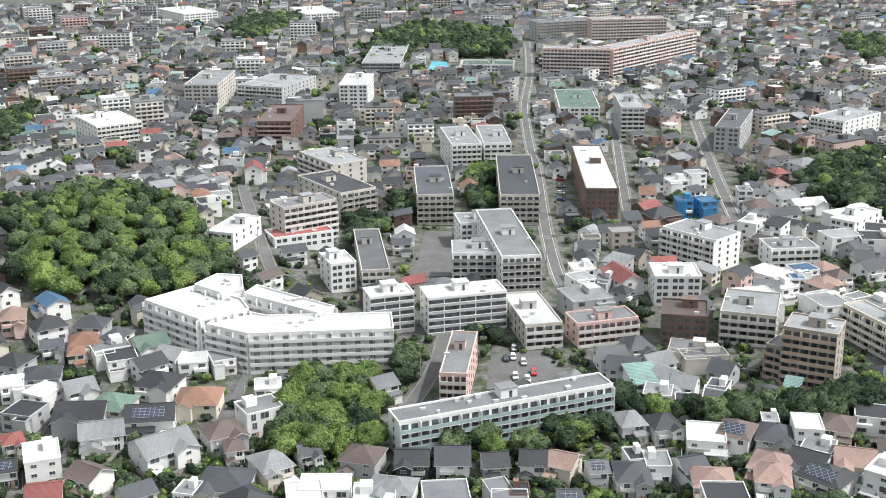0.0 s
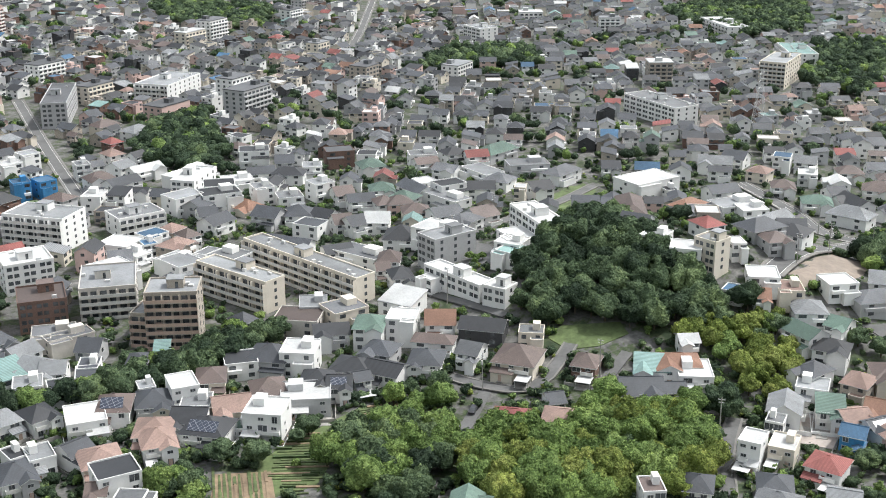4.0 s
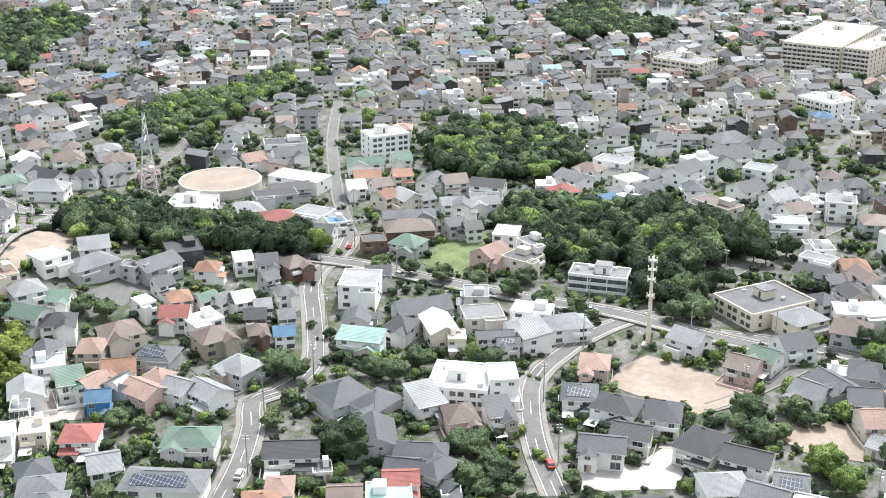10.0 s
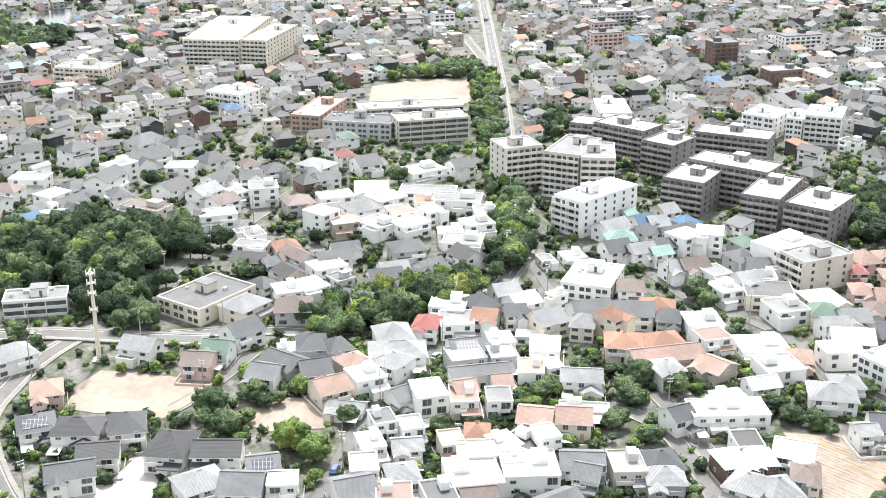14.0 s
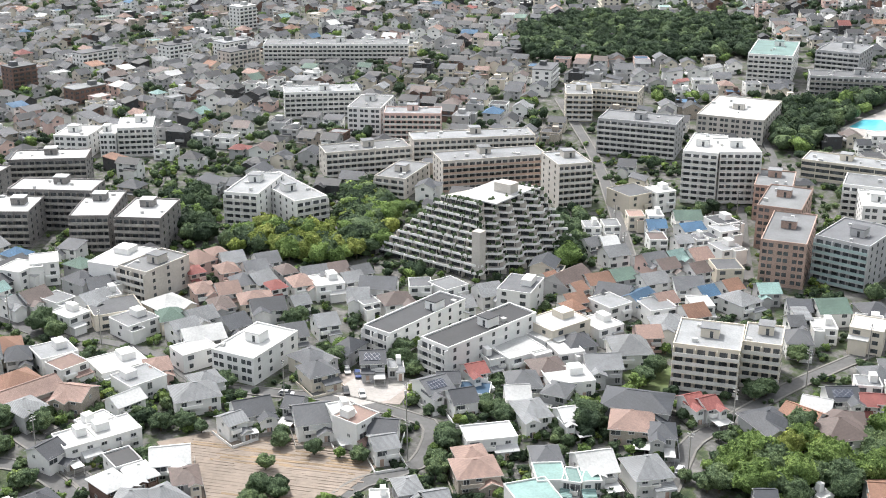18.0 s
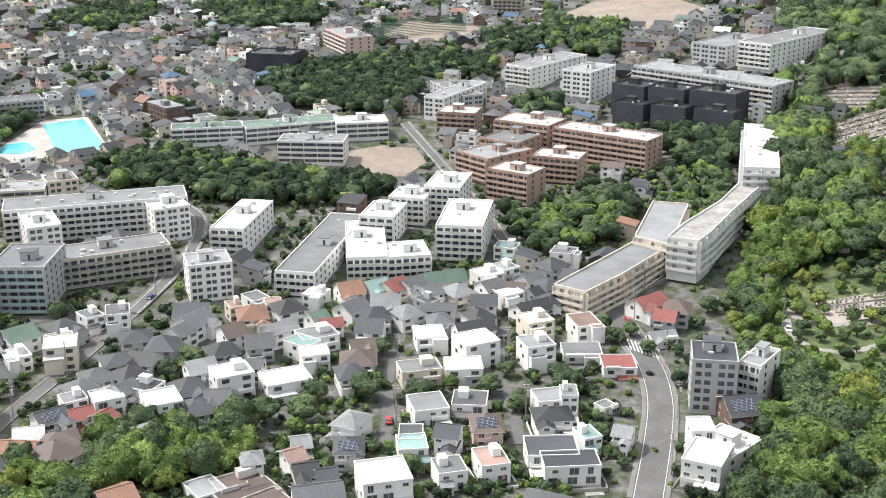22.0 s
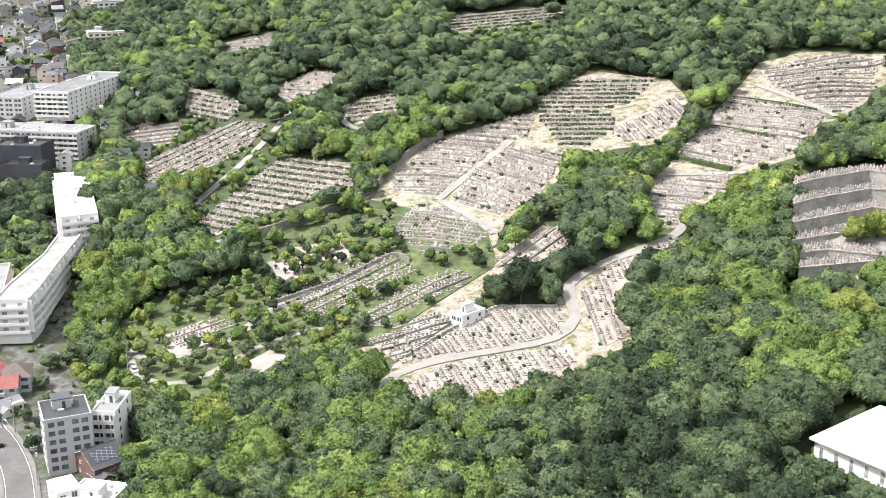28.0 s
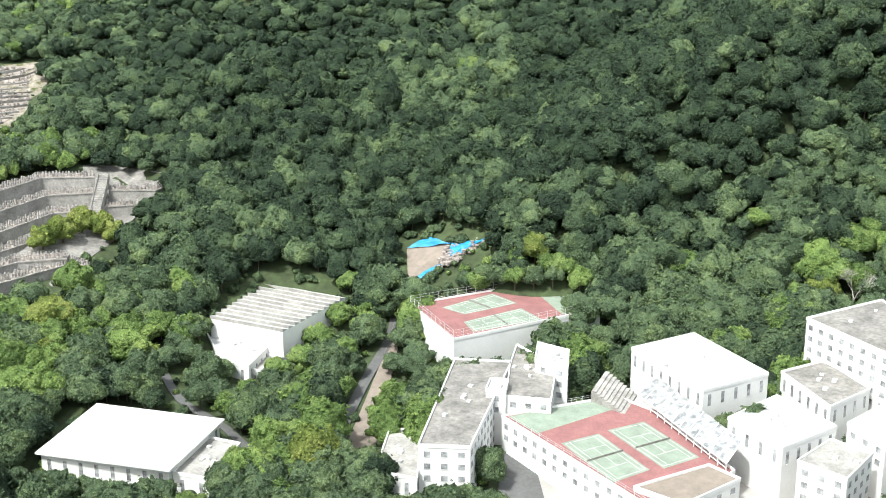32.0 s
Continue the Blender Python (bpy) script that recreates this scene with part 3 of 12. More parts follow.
def window_mesh(w, h):
    key = (round(w * 2) / 2, round(h * 2) / 2)
    if key not in WINDOW:
        w, h = key
        g = Geo()
        W, e = w / 2, 0.09
        g.v = [(-W, .05, 0), (W, .05, 0), (W, .05, h), (-W, .05, h), (-W, -.1, 0), (W, -.1, 0), (W, -.1, h), (-W, -.1, h)]
        g.v += [(s * a + o, y, z) for y in (-.1, -.02) for s, a, o in ((1, 0, -W + e), (1, 0, -.035), (1, 0, .035), (1, 0, W - e)) for z in (e, h - e)]
        at = lambda y, k, t: 8 + y * 8 + k * 2 + t
        g.f = [[4, 5, 1, 0], [5, 6, 2, 1], [6, 7, 3, 2], [7, 4, 0, 3], [4, at(0, 0, 0), at(0, 3, 0), 5], [5, at(0, 3, 0), at(0, 3, 1), 6], [6, at(0, 3, 1), at(0, 0, 1), 7], [7, at(0, 0, 1), at(0, 0, 0), 4], [at(0, 1, 0), at(0, 2, 0), at(0, 2, 1), at(0, 1, 1)]]
        g.m = [1] * 9
        for k in (0, 2):
            q = [(k, 0), (k + 1, 0), (k + 1, 1), (k, 1)]
            g.f.append([at(1, a, b) for a, b in q])
            g.m.append(0)
            for (a, b), (c, d) in zip(q, q[1:] + q[:1]):
                g.f.append([at(0, a, b), at(0, c, d), at(1, c, d), at(1, a, b)])
                g.m.append(1)
        me = bpy.data.meshes.new("window")
        me.from_pydata(g.v, [], g.f)
        me.materials.append(PANE)
        me.materials.append(FRAME)
        me.polygons.foreach_set("material_index", g.m)
        WINDOW[key] = me
    return WINDOW[key]


NAMES_ROOF = {"d": "dark slate", "k": "black metal", "g": "grey tiled", "l": "pale grey", "w": "white flat", "b": "brown tiled", "o": "orange clay tiled", "p": "salmon tiled", "r": "red", "u": "blue", "t": "turquoise", "n": "green"}
NAMES_WALL = {"w": "white rendered", "c": "cream rendered", "e": "beige sided", "g": "grey rendered", "b": "brown brick-tiled", "p": "pink rendered", "k": "charcoal sided", "s": "sand concrete", "u": "blue sheeted", "o": "red brick", "m": "dark taupe tiled", "t": "mint rendered"}


GREEN = []


def house(x, y, deg, w, d, roof="d", wall="w", form="hip", floors=2, near=True, q=None):
    """A detached house: body, a lower wing, roof, windows, door, balcony. deg turns its ridge from the x axis."""
    q = q or random.Random(int(x * 13 + y * 7))
    h = 2.55 * floors
    z = min(gz(x + a, y + b) for a in (-4, 4) for b in (-4, 4)) - 0.1 + q.uniform(-0.3, 0.3)
    rz = radians(deg)
    root = new("house")
    root.matrix_basis = Matrix.Translation((x, y, z)) @ Matrix.Rotation(rz, 4, "Z")
    tagged(root, "%s house with a %s roof" % (NAMES_WALL[wall], NAMES_ROOF[roof]) + (" and a parapet" if form == "flat" else ""), "house", "houses of the town")
    mark(*rect_points(x, y, rz, w + 0.3, d + 0.3))
    g = Geo()
    g.box(0, 0, -1.5, w, d, h + 1.5, 0)
    lift = d * q.uniform(0.2, 0.27)
    wing = q.random() < 0.55
    side = q.choice((-1, 1))
    ww, wd, wh = w * q.uniform(0.4, 0.6), 2.2, 2.9
    if form == "gable":
        g.gable(0, 0, h, w, d, lift)
    wall_ob = g.made("wall", [WALL[wall]], root)
    r = Geo()
    if form == "flat":
        r.tray(h, w + 0.2, d + 0.2, 0.5, 0.2, 0.05)
        if q.random() < 0.45:
            r.box(w * 0.2 * side, d * 0.15, h + 0.1, w * 0.3, d * 0.35, 2.1, 1)
        r.made("roof", [ROOF[roof], WALL[wall]], root)
    elif form == "shed":
        t = d * 0.22
        pts = [(-w / 2 - .4, -d / 2 - .4, h - .1), (w / 2 + .4, -d / 2 - .4, h - .1), (w / 2 + .4, d / 2 + .3, h + t), (-w / 2 - .4, d / 2 + .3, h + t)]
        r.poly(pts)
        r.poly([(a, b, c - 0.2) for a, b, c in pts[::-1]])
        for k in range(4):
            a, b = pts[k], pts[(k + 1) % 4]
            r.poly([a, (a[0], a[1], a[2] - 0.2), (b[0], b[1], b[2] - 0.2), b])
        r.poly([(-w / 2, d / 2, h), (w / 2, d / 2, h), (w / 2, d / 2, h + t - .2), (-w / 2, d / 2, h + t - .2)], 1)
        for e in (-w / 2, w / 2):
            r.poly([(e, -d / 2, h - .2), (e, d / 2, h - .2), (e, d / 2, h + t - .2)], 1)
        r.made("roof", [ROOF[roof], WALL[wall]], root)
    else:
        r.roof(0, 0, h, w, d, lift, 0.95 if form == "hip" else 0, 0.55, edge=1)
        k = max(0.4, w / 2 - d / 2) if form == "hip" else w / 2 + 0.4
        r.box(0, 0, h + lift - 0.1, 2 * k, 0.28, 0.2, 0)
        roof_ob = r.made("roof", [ROOF[roof], FASCIA], root)
        if near and q.random() < 0.16 and roof in "dkgb":
            s = Geo()
            slope = math.atan2(lift, d / 2)
            u0, u1, v0, v1 = -w * .37, w * .32, -d * .42, -d * .12
            for dz in (0.12, 0.06):
                s.poly([(u, v, h + lift * (1 + v / (d / 2)) + dz) for u, v in ((u0, v0), (u1, v0), (u1, v1), (u0, v1))])
            s.f += [[0, 4, 5, 1], [1, 5, 6, 2], [2, 6, 7, 3], [3, 7, 4, 0]]
            s.m += [0] * 4
            s.made("solar_panel", [SOLAR], roof_ob, "dark blue solar panels")
    cross = floors > 1 and form != "flat" and q.random() < 0.55
    if cross:
        wing = False
        cw, cd = w * q.uniform(0.38, 0.55), q.uniform(1.6, 3.2)
        xx = side * (w - cw) / 2
        hh = h - q.choice((0.0, 0.0, 0.6, 2.3))
        g = Geo()
        g.box(xx, -d / 2 - cd / 2, -1.5, cw, cd, hh + 1.5, 0)
        up = cw * 0.24
        g.gable(xx, -d / 2 - cd / 2, hh, cd, cw, up, 0, math.pi / 2)
        wg = g.made("wing", [WALL[wall if q.random() < .75 else q.choice("wceg")]], root)
        g = Geo()
        back = min(d * 0.45, 3.5)
        g.roof(xx, -d / 2 - cd / 2 + back / 2, hh, cd + back, cw, up, 0, 0.5, 0, math.pi / 2, edge=1)
        g.made("wing_roof", [ROOF[roof], FASCIA], wg)
        for fl in range(floors if hh > h - 1 else 1):
            placed("window", window_mesh(1.5, 1.0 if fl else 2.0), root, m=Matrix.Translation((xx, -d / 2 - cd - 0.01, fl * 2.55 + (1.0 if fl else 0.3))))
    if wing:
        g = Geo()
        g.box(side * (w - ww) / 2 * 0.9, -d / 2 - wd / 2, -1.5, ww, wd, wh + 1.4, 0)
        wg = g.made("wing", [WALL[wall]], root)
        g = Geo()
        yy = -d / 2 - wd / 2
        xx = side * (w - ww) / 2 * 0.9
        a, b, c0, c1 = ww / 2 + .35, wd + .4, 3.5, 2.8
        top = [(xx - a, -d / 2 - b, c1), (xx + a, -d / 2 - b, c1), (xx + a, -d / 2, c0), (xx - a, -d / 2, c0)]
        g.poly(top)
        g.poly([(e, f, v - .16) for e, f, v in top[::-1]])
        for k in range(4):
            e, f = top[k], top[(k + 1) % 4]
            g.poly([e, (e[0], e[1], e[2] - .16), (f[0], f[1], f[2] - .16), f])
        g.made("wing_roof", [ROOF[roof]], wg)
    for fl in range(floors):
        for fy, rot in ((-1, 0),):
            n = 2 if w < 9.5 else 3
            for k in range(n):
                if q.random() < 0.18:
                    continue
                if cross and (k * 2 < n) == (side < 0):
                    continue
                if wing and fy < 0 and fl == 0 and (k * 2 < n) == (side < 0):
                    continue
                a = (k + 0.5) / n * w - w / 2 + q.uniform(-0.3, 0.3)
                tall = 2.0 if fy < 0 and q.random() < 0.45 else 1.0
                m = Matrix.Translation((a, fy * (d / 2 + 0.01), fl * 2.55 + (0.5 if tall > 1.5 else 1.1))) @ Matrix.Rotation(rot, 4, "Z")
                placed("window", window_mesh(1.5 if tall < 1.5 or q.random() < .5 else 2.5, tall), root, m=m)
        for fx, rot in ((-1, -math.pi / 2), (1, math.pi / 2)):
            if q.random() < 0.75:
                b = q.uniform(-d / 4, d / 4)
                m = Matrix.Translation((fx * (w / 2 + 0.01), b, fl * 2.55 + 1.1)) @ Matrix.Rotation(rot, 4, "Z")
                placed("window", window_mesh(1.0, 1.0), root, m=m)
    if q.random() < 0.55:
        g = Geo()
        bw, bx = w * q.uniform(0.35, 0.6), -side * w * 0.18
        yb = -d / 2
        g.box(bx, yb - 0.65, 2.7, bw, 1.3, 0.15, 0)
        g.box(bx, yb - 1.25, 2.85, bw, 0.1, 0.95, 1)
        for s in (-1, 1):
            g.box(bx + s * (bw / 2 - 0.05), yb - 0.65, 2.85, 0.1, 1.1, 0.95, 1)
        g.made("balcony", [FRAME, WALL[wall] if q.random() < .5 else RAIL], root)
    g = Geo()
    g.box(side * w * 0.25, -d / 2 - (wd if wing else cd if cross else 0) - 0.03, 0.15, 0.95, 0.1, 2.05, 0)
    g.box(side * w * 0.25, -d / 2 - (wd if wing else cd if cross else 0) - 0.35, 0.0, 1.5, 0.6, 0.15, 1)
    g.made("door", [RAILB, CONC], root)
    if q.random() < 0.6:
        g = Geo()
        for e, f, a, b in ((0, -d / 2 - 3.2, w + 2, 0.15), (-w / 2 - 1.1, -1.2, 0.15, d + 3.8), (w / 2 + 1.1, -1.2, 0.15, d + 3.8)):
            g.box(e, f, -1.4, a, b, 2.4, 0)
        g.made("garden_wall", [CONC if q.random() < .6 else WALL[wall]], root)
    if q.random() < 0.7:
        g = Geo()
        dw = q.uniform(2.8, 5.0)
        g.box(-side * (w / 2 - dw / 2), -d / 2 - 2.6, -0.4, dw, 4.8, 0.47)
        g.made("driveway", [CONC if q.random() < .5 else WALKWAY], root, "concrete driveway")
        if q.random() < 0.4:
            g = Geo()
            xx = -side * (w / 2 - dw / 2)
            for a, b in ((-1, -1), (1, -1), (-1, 1), (1, 1)):
                g.box(xx + a * dw * .42, -d / 2 - 2.6 + b * 2.0, 0, 0.1, 0.1, 2.2)
            g.box(xx, -d / 2 - 2.6, 2.2, dw * .95, 4.6, 0.1)
            g.made("carport", [FRAME], root, "grey metal carport")
    c, s = math.cos(rz), math.sin(rz)
    for k in range(20):
        u, v = q.uniform(-1, 1), q.choice((-1, 1))
        if k % 2:
            u, v = v, u
        u, v = u * (w / 2 + q.uniform(1.3, 2.6)), v * (d / 2 + q.uniform(1.3, 3.6))
        GREEN.append((x + u * c - v * s, y + u * s + v * c))
    return root


# ---- larger buildings ----
def block(x, y, deg, w, d, floors, wall="w", roof="l", rail="w", style="balcony", name="apartment_block", label="", fh=2.5, sides=(1, 0), pent=1, sink=2.0, base=None, cols=None):
    """A flat-roofed building: walls, roof with parapet and huts, and on each floor balconies or rows of windows. The front looks to -y."""
    q = random.Random(int(x * 3 + y * 5))
    z, rz, h = (gz(x, y) if base is None else base) + q.uniform(-0.35, 0.35), radians(deg), floors * fh + 0.4
    root = new(name)
    root.matrix_basis = Matrix.Translation((x, y, z)) @ Matrix.Rotation(rz, 4, "Z")
    tagged(root, label or "%s-storey %s block with a flat %s roof" % ({2: "two", 3: "three", 4: "four", 5: "five", 6: "six", 7: "seven", 8: "eight", 9: "nine", 10: "ten", 11: "eleven"}.get(floors, "low"), NAMES_WALL[wall], NAMES_ROOF[roof]), "building")
    mark(*rect_points(x, y, rz, w + 3, d + 4))
    W = WALL[wall]
    R = {"w": RAIL, "b": RAILB, "g": RAILG, "s": CONC}[rail]
    g = Geo()
    g.box(0, 0, -sink, w, d, h + sink, 0)
    g.made("wall", [W], root)
    g = Geo()
    g.tray(h, w + 0.16, d + 0.16, 0.6, 0.32)
    ro = g.made("roof", [ROOF[roof], W], root)
    for k in range(pent):
        g = Geo()
        a, b = (k + 0.5) / pent * w - w / 2 + q.uniform(-2, 2), q.uniform(-0.1, 0.25) * d
        pw, pd = min(5, w * 0.4), min(4.5, d * 0.5)
        g.box(a, b, h + 0.1, pw, pd, 2.7, 0)
        g.box(a, b, h + 2.8, pw + 0.4, pd + 0.4, 0.2, 1)
        g.box(a + pw * 0.1, b - pd / 2, h + 0.15, 0.9, 0.08, 2.0, 2)
        g.made("roof_hut", [W, ROOF[roof], PANE], ro, "stair hut on the roof")
    g = Geo()
    for k in range(int(w / 6)):
        g.box(q.uniform(-.45, .45) * w, q.uniform(-.4, .4) * d, h + 0.12, q.uniform(.8, 1.8), q.uniform(.7, 1.4), q.uniform(.5, 1.1), 0)
    if g.v:
        tagged(g.made("rooftop_plant", [FRAME], ro, "small grey ventilation units"), kind="stuff")
    n = cols or max(2, round(w / 5.6))
    bay = w / n
    win = Geo()
    for fl in range(floors):
        zz = fl * fh + 0.35
        if style == "balcony":
            for s, on in ((-1, sides[0]), (1, sides[1])):
                y0 = s * d / 2
                for k in range(n if on else 0):
                    win.box((k + 0.5) * bay - w / 2 - bay * 0.22, y0 + s * 0.02, zz + 0.05, bay * 0.36, 0.1, 1.8, 0)
                    win.box((k + 0.5) * bay - w / 2 + bay * 0.26, y0 + s * 0.02, zz + 0.05, bay * 0.32, 0.1, 1.8, 0)
                if not on:
                    continue
                g = Geo()
                g.box(0, y0 + s * 0.75, zz - 0.2, w, 1.5, 0.2, 0)
                g.box(0, y0 + s * 1.44, zz, w, 0.12, 1.0, 1)
                for k in range(n + 1):
                    g.box((k / n - 0.5) * (w - 0.2), y0 + s * 0.72, zz, 0.18, 1.4, fh - 0.2, 0)
                g.made("balcony", [W, R], root)
        elif style == "ribbon":
            g = Geo()
            for s in (-1, 1):
                for k in range(n):
                    win.box((k + 0.5) * bay - w / 2, s * d / 2, zz + 0.75, bay - 0.35, 0.14, 1.35, 0)
                g.box(0, s * (d / 2 + 0.12), zz + 0.5, w, 0.3, 0.2, 0)
            tagged(g.made("ledge", [W], root), kind="stuff")
        else:
            for s in (-1, 1):
                for k in range(n):
                    for o in (-0.2, 0.2):
                        win.box((k + 0.5 + o) * bay - w / 2, s * d / 2, zz + 0.75, min(1.7, bay * .3), 0.14, 1.3, 0)
        m = max(1, int(d / 5))
        for s in (-1, 1):
            for k in range(m):
                win.box(s * w / 2, (k + 0.5) / m * d - d / 2, zz + 1.0, 0.12, 1.1, 1.2, 0)
    tagged(win.made("glazing", [PANE], root), kind="stuff")
    if style == "net":
        g = Geo()
        for a, b, e, f in ((0, -d / 2 - 1.2, w + 2.6, 0.12), (0, d / 2 + 1.2, w + 2.6, 0.12), (-w / 2 - 1.2, 0, 0.12, d + 2.2), (w / 2 + 1.2, 0, 0.12, d + 2.2)):
            g.box(a, b, 0, e, f, h + 0.8, 0)
        g.made("scaffold_sheet", [NET], root, "dark scaffold sheeting")
    return root


MIX = [Geo(), Geo()]
FAR_W, FAR_R = MIX
ROOF_KEYS, WALL_KEYS = list(ROOF), list(WALL)


def joined_house(x, y, deg, w, d, roof="d", wall="w", form="hip", floors=2, q=None):
    """A house far off, laid into the town's common mesh: a main body and a lower or narrower second one."""
    q = q or random.Random(int(x * 13 + y * 7))
    MIX_W, MIX_R = MIX
    z, rz, r = gz(x, y) + q.uniform(-0.35, 0.35), radians(deg), math.hypot(x, y)
    if math.sin(rz) * x - math.cos(rz) * y > 0:
        rz += math.pi
    c, s, h = math.cos(rz), math.sin(rz), 2.55 * floors
    mi, ri = WALL_KEYS.index(wall), ROOF_KEYS.index(roof)
    mark(*rect_points(x, y, rz, w + 0.5, d + 0.5))
    at = lambda a, b: (x + a * c - b * s, y + a * s + b * c)

    def topped(u, v, e, f, hh, kind, turn=0.0):
        px, py = at(u, v)
        MIX_W.box(px, py, z - 1, e, f, hh + 1, mi, rz + turn)
        if kind == "flat":
            MIX_R.box(px, py, z + hh, e - .3, f - .3, .1, ri, rz + turn)
            for k in (-1, 1):
                a2, b2 = at(u + k * (e / 2 if turn == 0 else 0), v + k * (0 if turn == 0 else e / 2))
                MIX_W.box(a2, b2, z + hh, .22, f, .4, mi, rz + turn)
                a2, b2 = at(u + k * (0 if turn == 0 else -f / 2), v + k * (f / 2 if turn == 0 else 0))
                MIX_W.box(a2, b2, z + hh, e, .22, .4, mi, rz + turn)
        elif kind == "shed":
            up, cc, ss = f * .2, math.cos(rz + turn), math.sin(rz + turn)
            to = lambda a, b, k: (px + a * cc - b * ss, py + a * ss + b * cc, z + hh + k)
            E, F = e / 2 + .3, f / 2 + .3
            for k, flip in ((0.05, 1), (-.15, -1)):
                MIX_R.poly([to(-E, -F, k), to(E, -F, k), to(E, F, up + k), to(-E, F, up + k)][::flip], ri)
            MIX_W.poly([to(-e / 2, f / 2, 0), to(-e / 2, f / 2, up - .05), to(e / 2, f / 2, up - .05), to(e / 2, f / 2, 0)], mi)
            for k in (-e / 2, e / 2):
                MIX_W.poly([to(k, -f / 2, 0), to(k, f / 2, 0), to(k, f / 2, up - .05)], mi)
        else:
            lift = f * q.uniform(.22, .3)
            # edge faces take the white roof colour, a lit eave line painted on
            MIX_R.roof(px, py, z + hh, e, f, lift, .95 if kind == "hip" else 0, .5, ri, rz + turn, edge=ROOF_KEYS.index("w"))
            if kind == "gable":
                MIX_W.gable(px, py, z + hh, e, f, lift, mi, rz + turn)

    topped(0, 0, w, d, h, form)
    if r < 1000:
        k = q.random()
        e = q.choice((-1, 1))
        if k < .4:
            cw = w * q.uniform(.4, .55)
            topped(e * (w - cw) / 2, -d / 2 - .6, 3.0, cw, h - q.choice((0, .5, 1.2)), "gable" if form != "flat" else "flat", math.pi / 2)
        elif k < .75:
            topped(e * w * .2, -d / 2 - 1, w * .55, 2.2, h - 2.5, q.choice(("shed", "flat")))
        if q.random() < .5:
            MIX_W.box(*at(-e * w * .22, -d / 2 - .55), z + 2.5, w * .42, 1.1, 1.05, q.choice((mi, 0, 3)), rz)
        if form == "flat" and q.random() < .5:
            MIX_W.box(*at(w * .2, d * .1), z + h, w * .3, d * .4, 2.2, mi, rz)
    for f in range(floors if r < 1000 else 0):
        za = z + f * 2.55 + .9
        for u in (-.28, .28):
            e = q.uniform(1.2, 2.4)
            if r < 560:
                MIX_W.box(*at(u * w, -d / 2), za, e, .14, 1.25, len(WALL_KEYS), rz)
            else:
                (ax, ay), (bx, by) = at(u * w - e / 2, -d / 2 - .06), at(u * w + e / 2, -d / 2 - .06)
                MIX_W.poly([(ax, ay, za), (bx, by, za), (bx, by, za + 1.25), (ax, ay, za + 1.25)], len(WALL_KEYS))
        for e in (-1, 1):
            v = q.uniform(-.25, .25) * d
            (ax, ay), (bx, by) = at(e * (w / 2 + .06), v - e * .7), at(e * (w / 2 + .06), v + e * .7)
            MIX_W.poly([(ax, ay, za), (bx, by, za), (bx, by, za + 1.1), (ax, ay, za + 1.1)], len(WALL_KEYS))


def joined_block(x, y, deg, w, d, roof, wall, floors, q):
    """A middling flat-roofed building far off, in the town's common mesh."""
    z, rz = gz(x, y), radians(deg)
    MIX_W, MIX_R = MIX
    c, s, h = math.cos(rz), math.sin(rz), 2.5 * floors + 0.6
    mi, ri = WALL_KEYS.index(wall), ROOF_KEYS.index(roof)
    mark(*rect_points(x, y, rz, w + 1, d + 1))
    at = lambda a, b: (x + a * c - b * s, y + a * s + b * c)
    MIX_W.box(x, y, z - 1, w, d, h + 1, mi, rz)
    MIX_R.box(x, y, z + h, w + .3, d + .3, .5, ri, rz)
    MIX_R.box(*at(q.uniform(-.25, .25) * w, q.uniform(-.2, .2) * d), z + h + .5, 4, 3.5, 2.3, ri, rz)
    n = max(3, int(w / 3.2))
    m = max(2, int(d / 3.6))
    for f in range(floors):
        za = z + f * 2.5 + .7
        for k in range(n):
            (ax, ay), (bx, by) = at((k + .15) / n * w - w / 2, -d / 2 - .07), at((k + .8) / n * w - w / 2, -d / 2 - .07)
            MIX_W.poly([(ax, ay, za), (bx, by, za), (bx, by, za + 1.4), (ax, ay, za + 1.4)], len(WALL_KEYS))
        for k in range(m):
            for e in (-1, 1):
                (ax, ay), (bx, by) = at(e * (w / 2 + .07), (k + .3) / m * d - d / 2), at(e * (w / 2 + .07), (k + .65) / m * d - d / 2)
                MIX_W.poly([(ax, ay, za), (bx, by, za), (bx, by, za + 1.3), (ax, ay, za + 1.3)], len(WALL_KEYS))
        if floors > 3:
            MIX_W.box(*at(0, -d / 2 - .5), z + f * 2.5, w, 1.0, .75, mi, rz)

# ---- roads and open ground ----
road([(73.5, 1056.2), (64.4, 896.1), (52.2, 767.3), (48.0, 655.2), (47.8, 603.9), (43.9, 503.5), (43.3, 442.9), (45.0, 417.4)], 4.8, 0.9, 0)
road([(102.3, 721.5), (86.7, 569.0), (81.5, 515.6)], 4.8, 0.6, 0)
road([(151.0, 719.8), (136.6, 601.2), (126.9, 508.2)], 5.4, 0.9, 0)
road([(-96.0, 570.9), (-79.1, 486.9), (-68.7, 445.1), (-60.1, 418.2)], 4.1, 0.6, 0)
road([(8.8, 394.9), (0.9, 379.2), (-1.9, 355.4), (-7.6, 330.0), (-14.4, 311.2)], 4.1, 0.6, 0)
road([(-80.1, 772.3), (-72.2, 854.4), (-67.2, 927.6)], 3.4, 0.0, 0)
road([(-5.7, 494.9), (-8.7, 455.9), (-9.8, 429.3)], 3.4, 0.0, 0)
road([(-61.7, 315.5), (-59.9, 346.8), (-59.4, 355.3)], 3.4, 0.0, 0)
road([(525.4, 986.1), (441.6, 848.5), (387.6, 764.3)], 5.4, 0.9, 0)
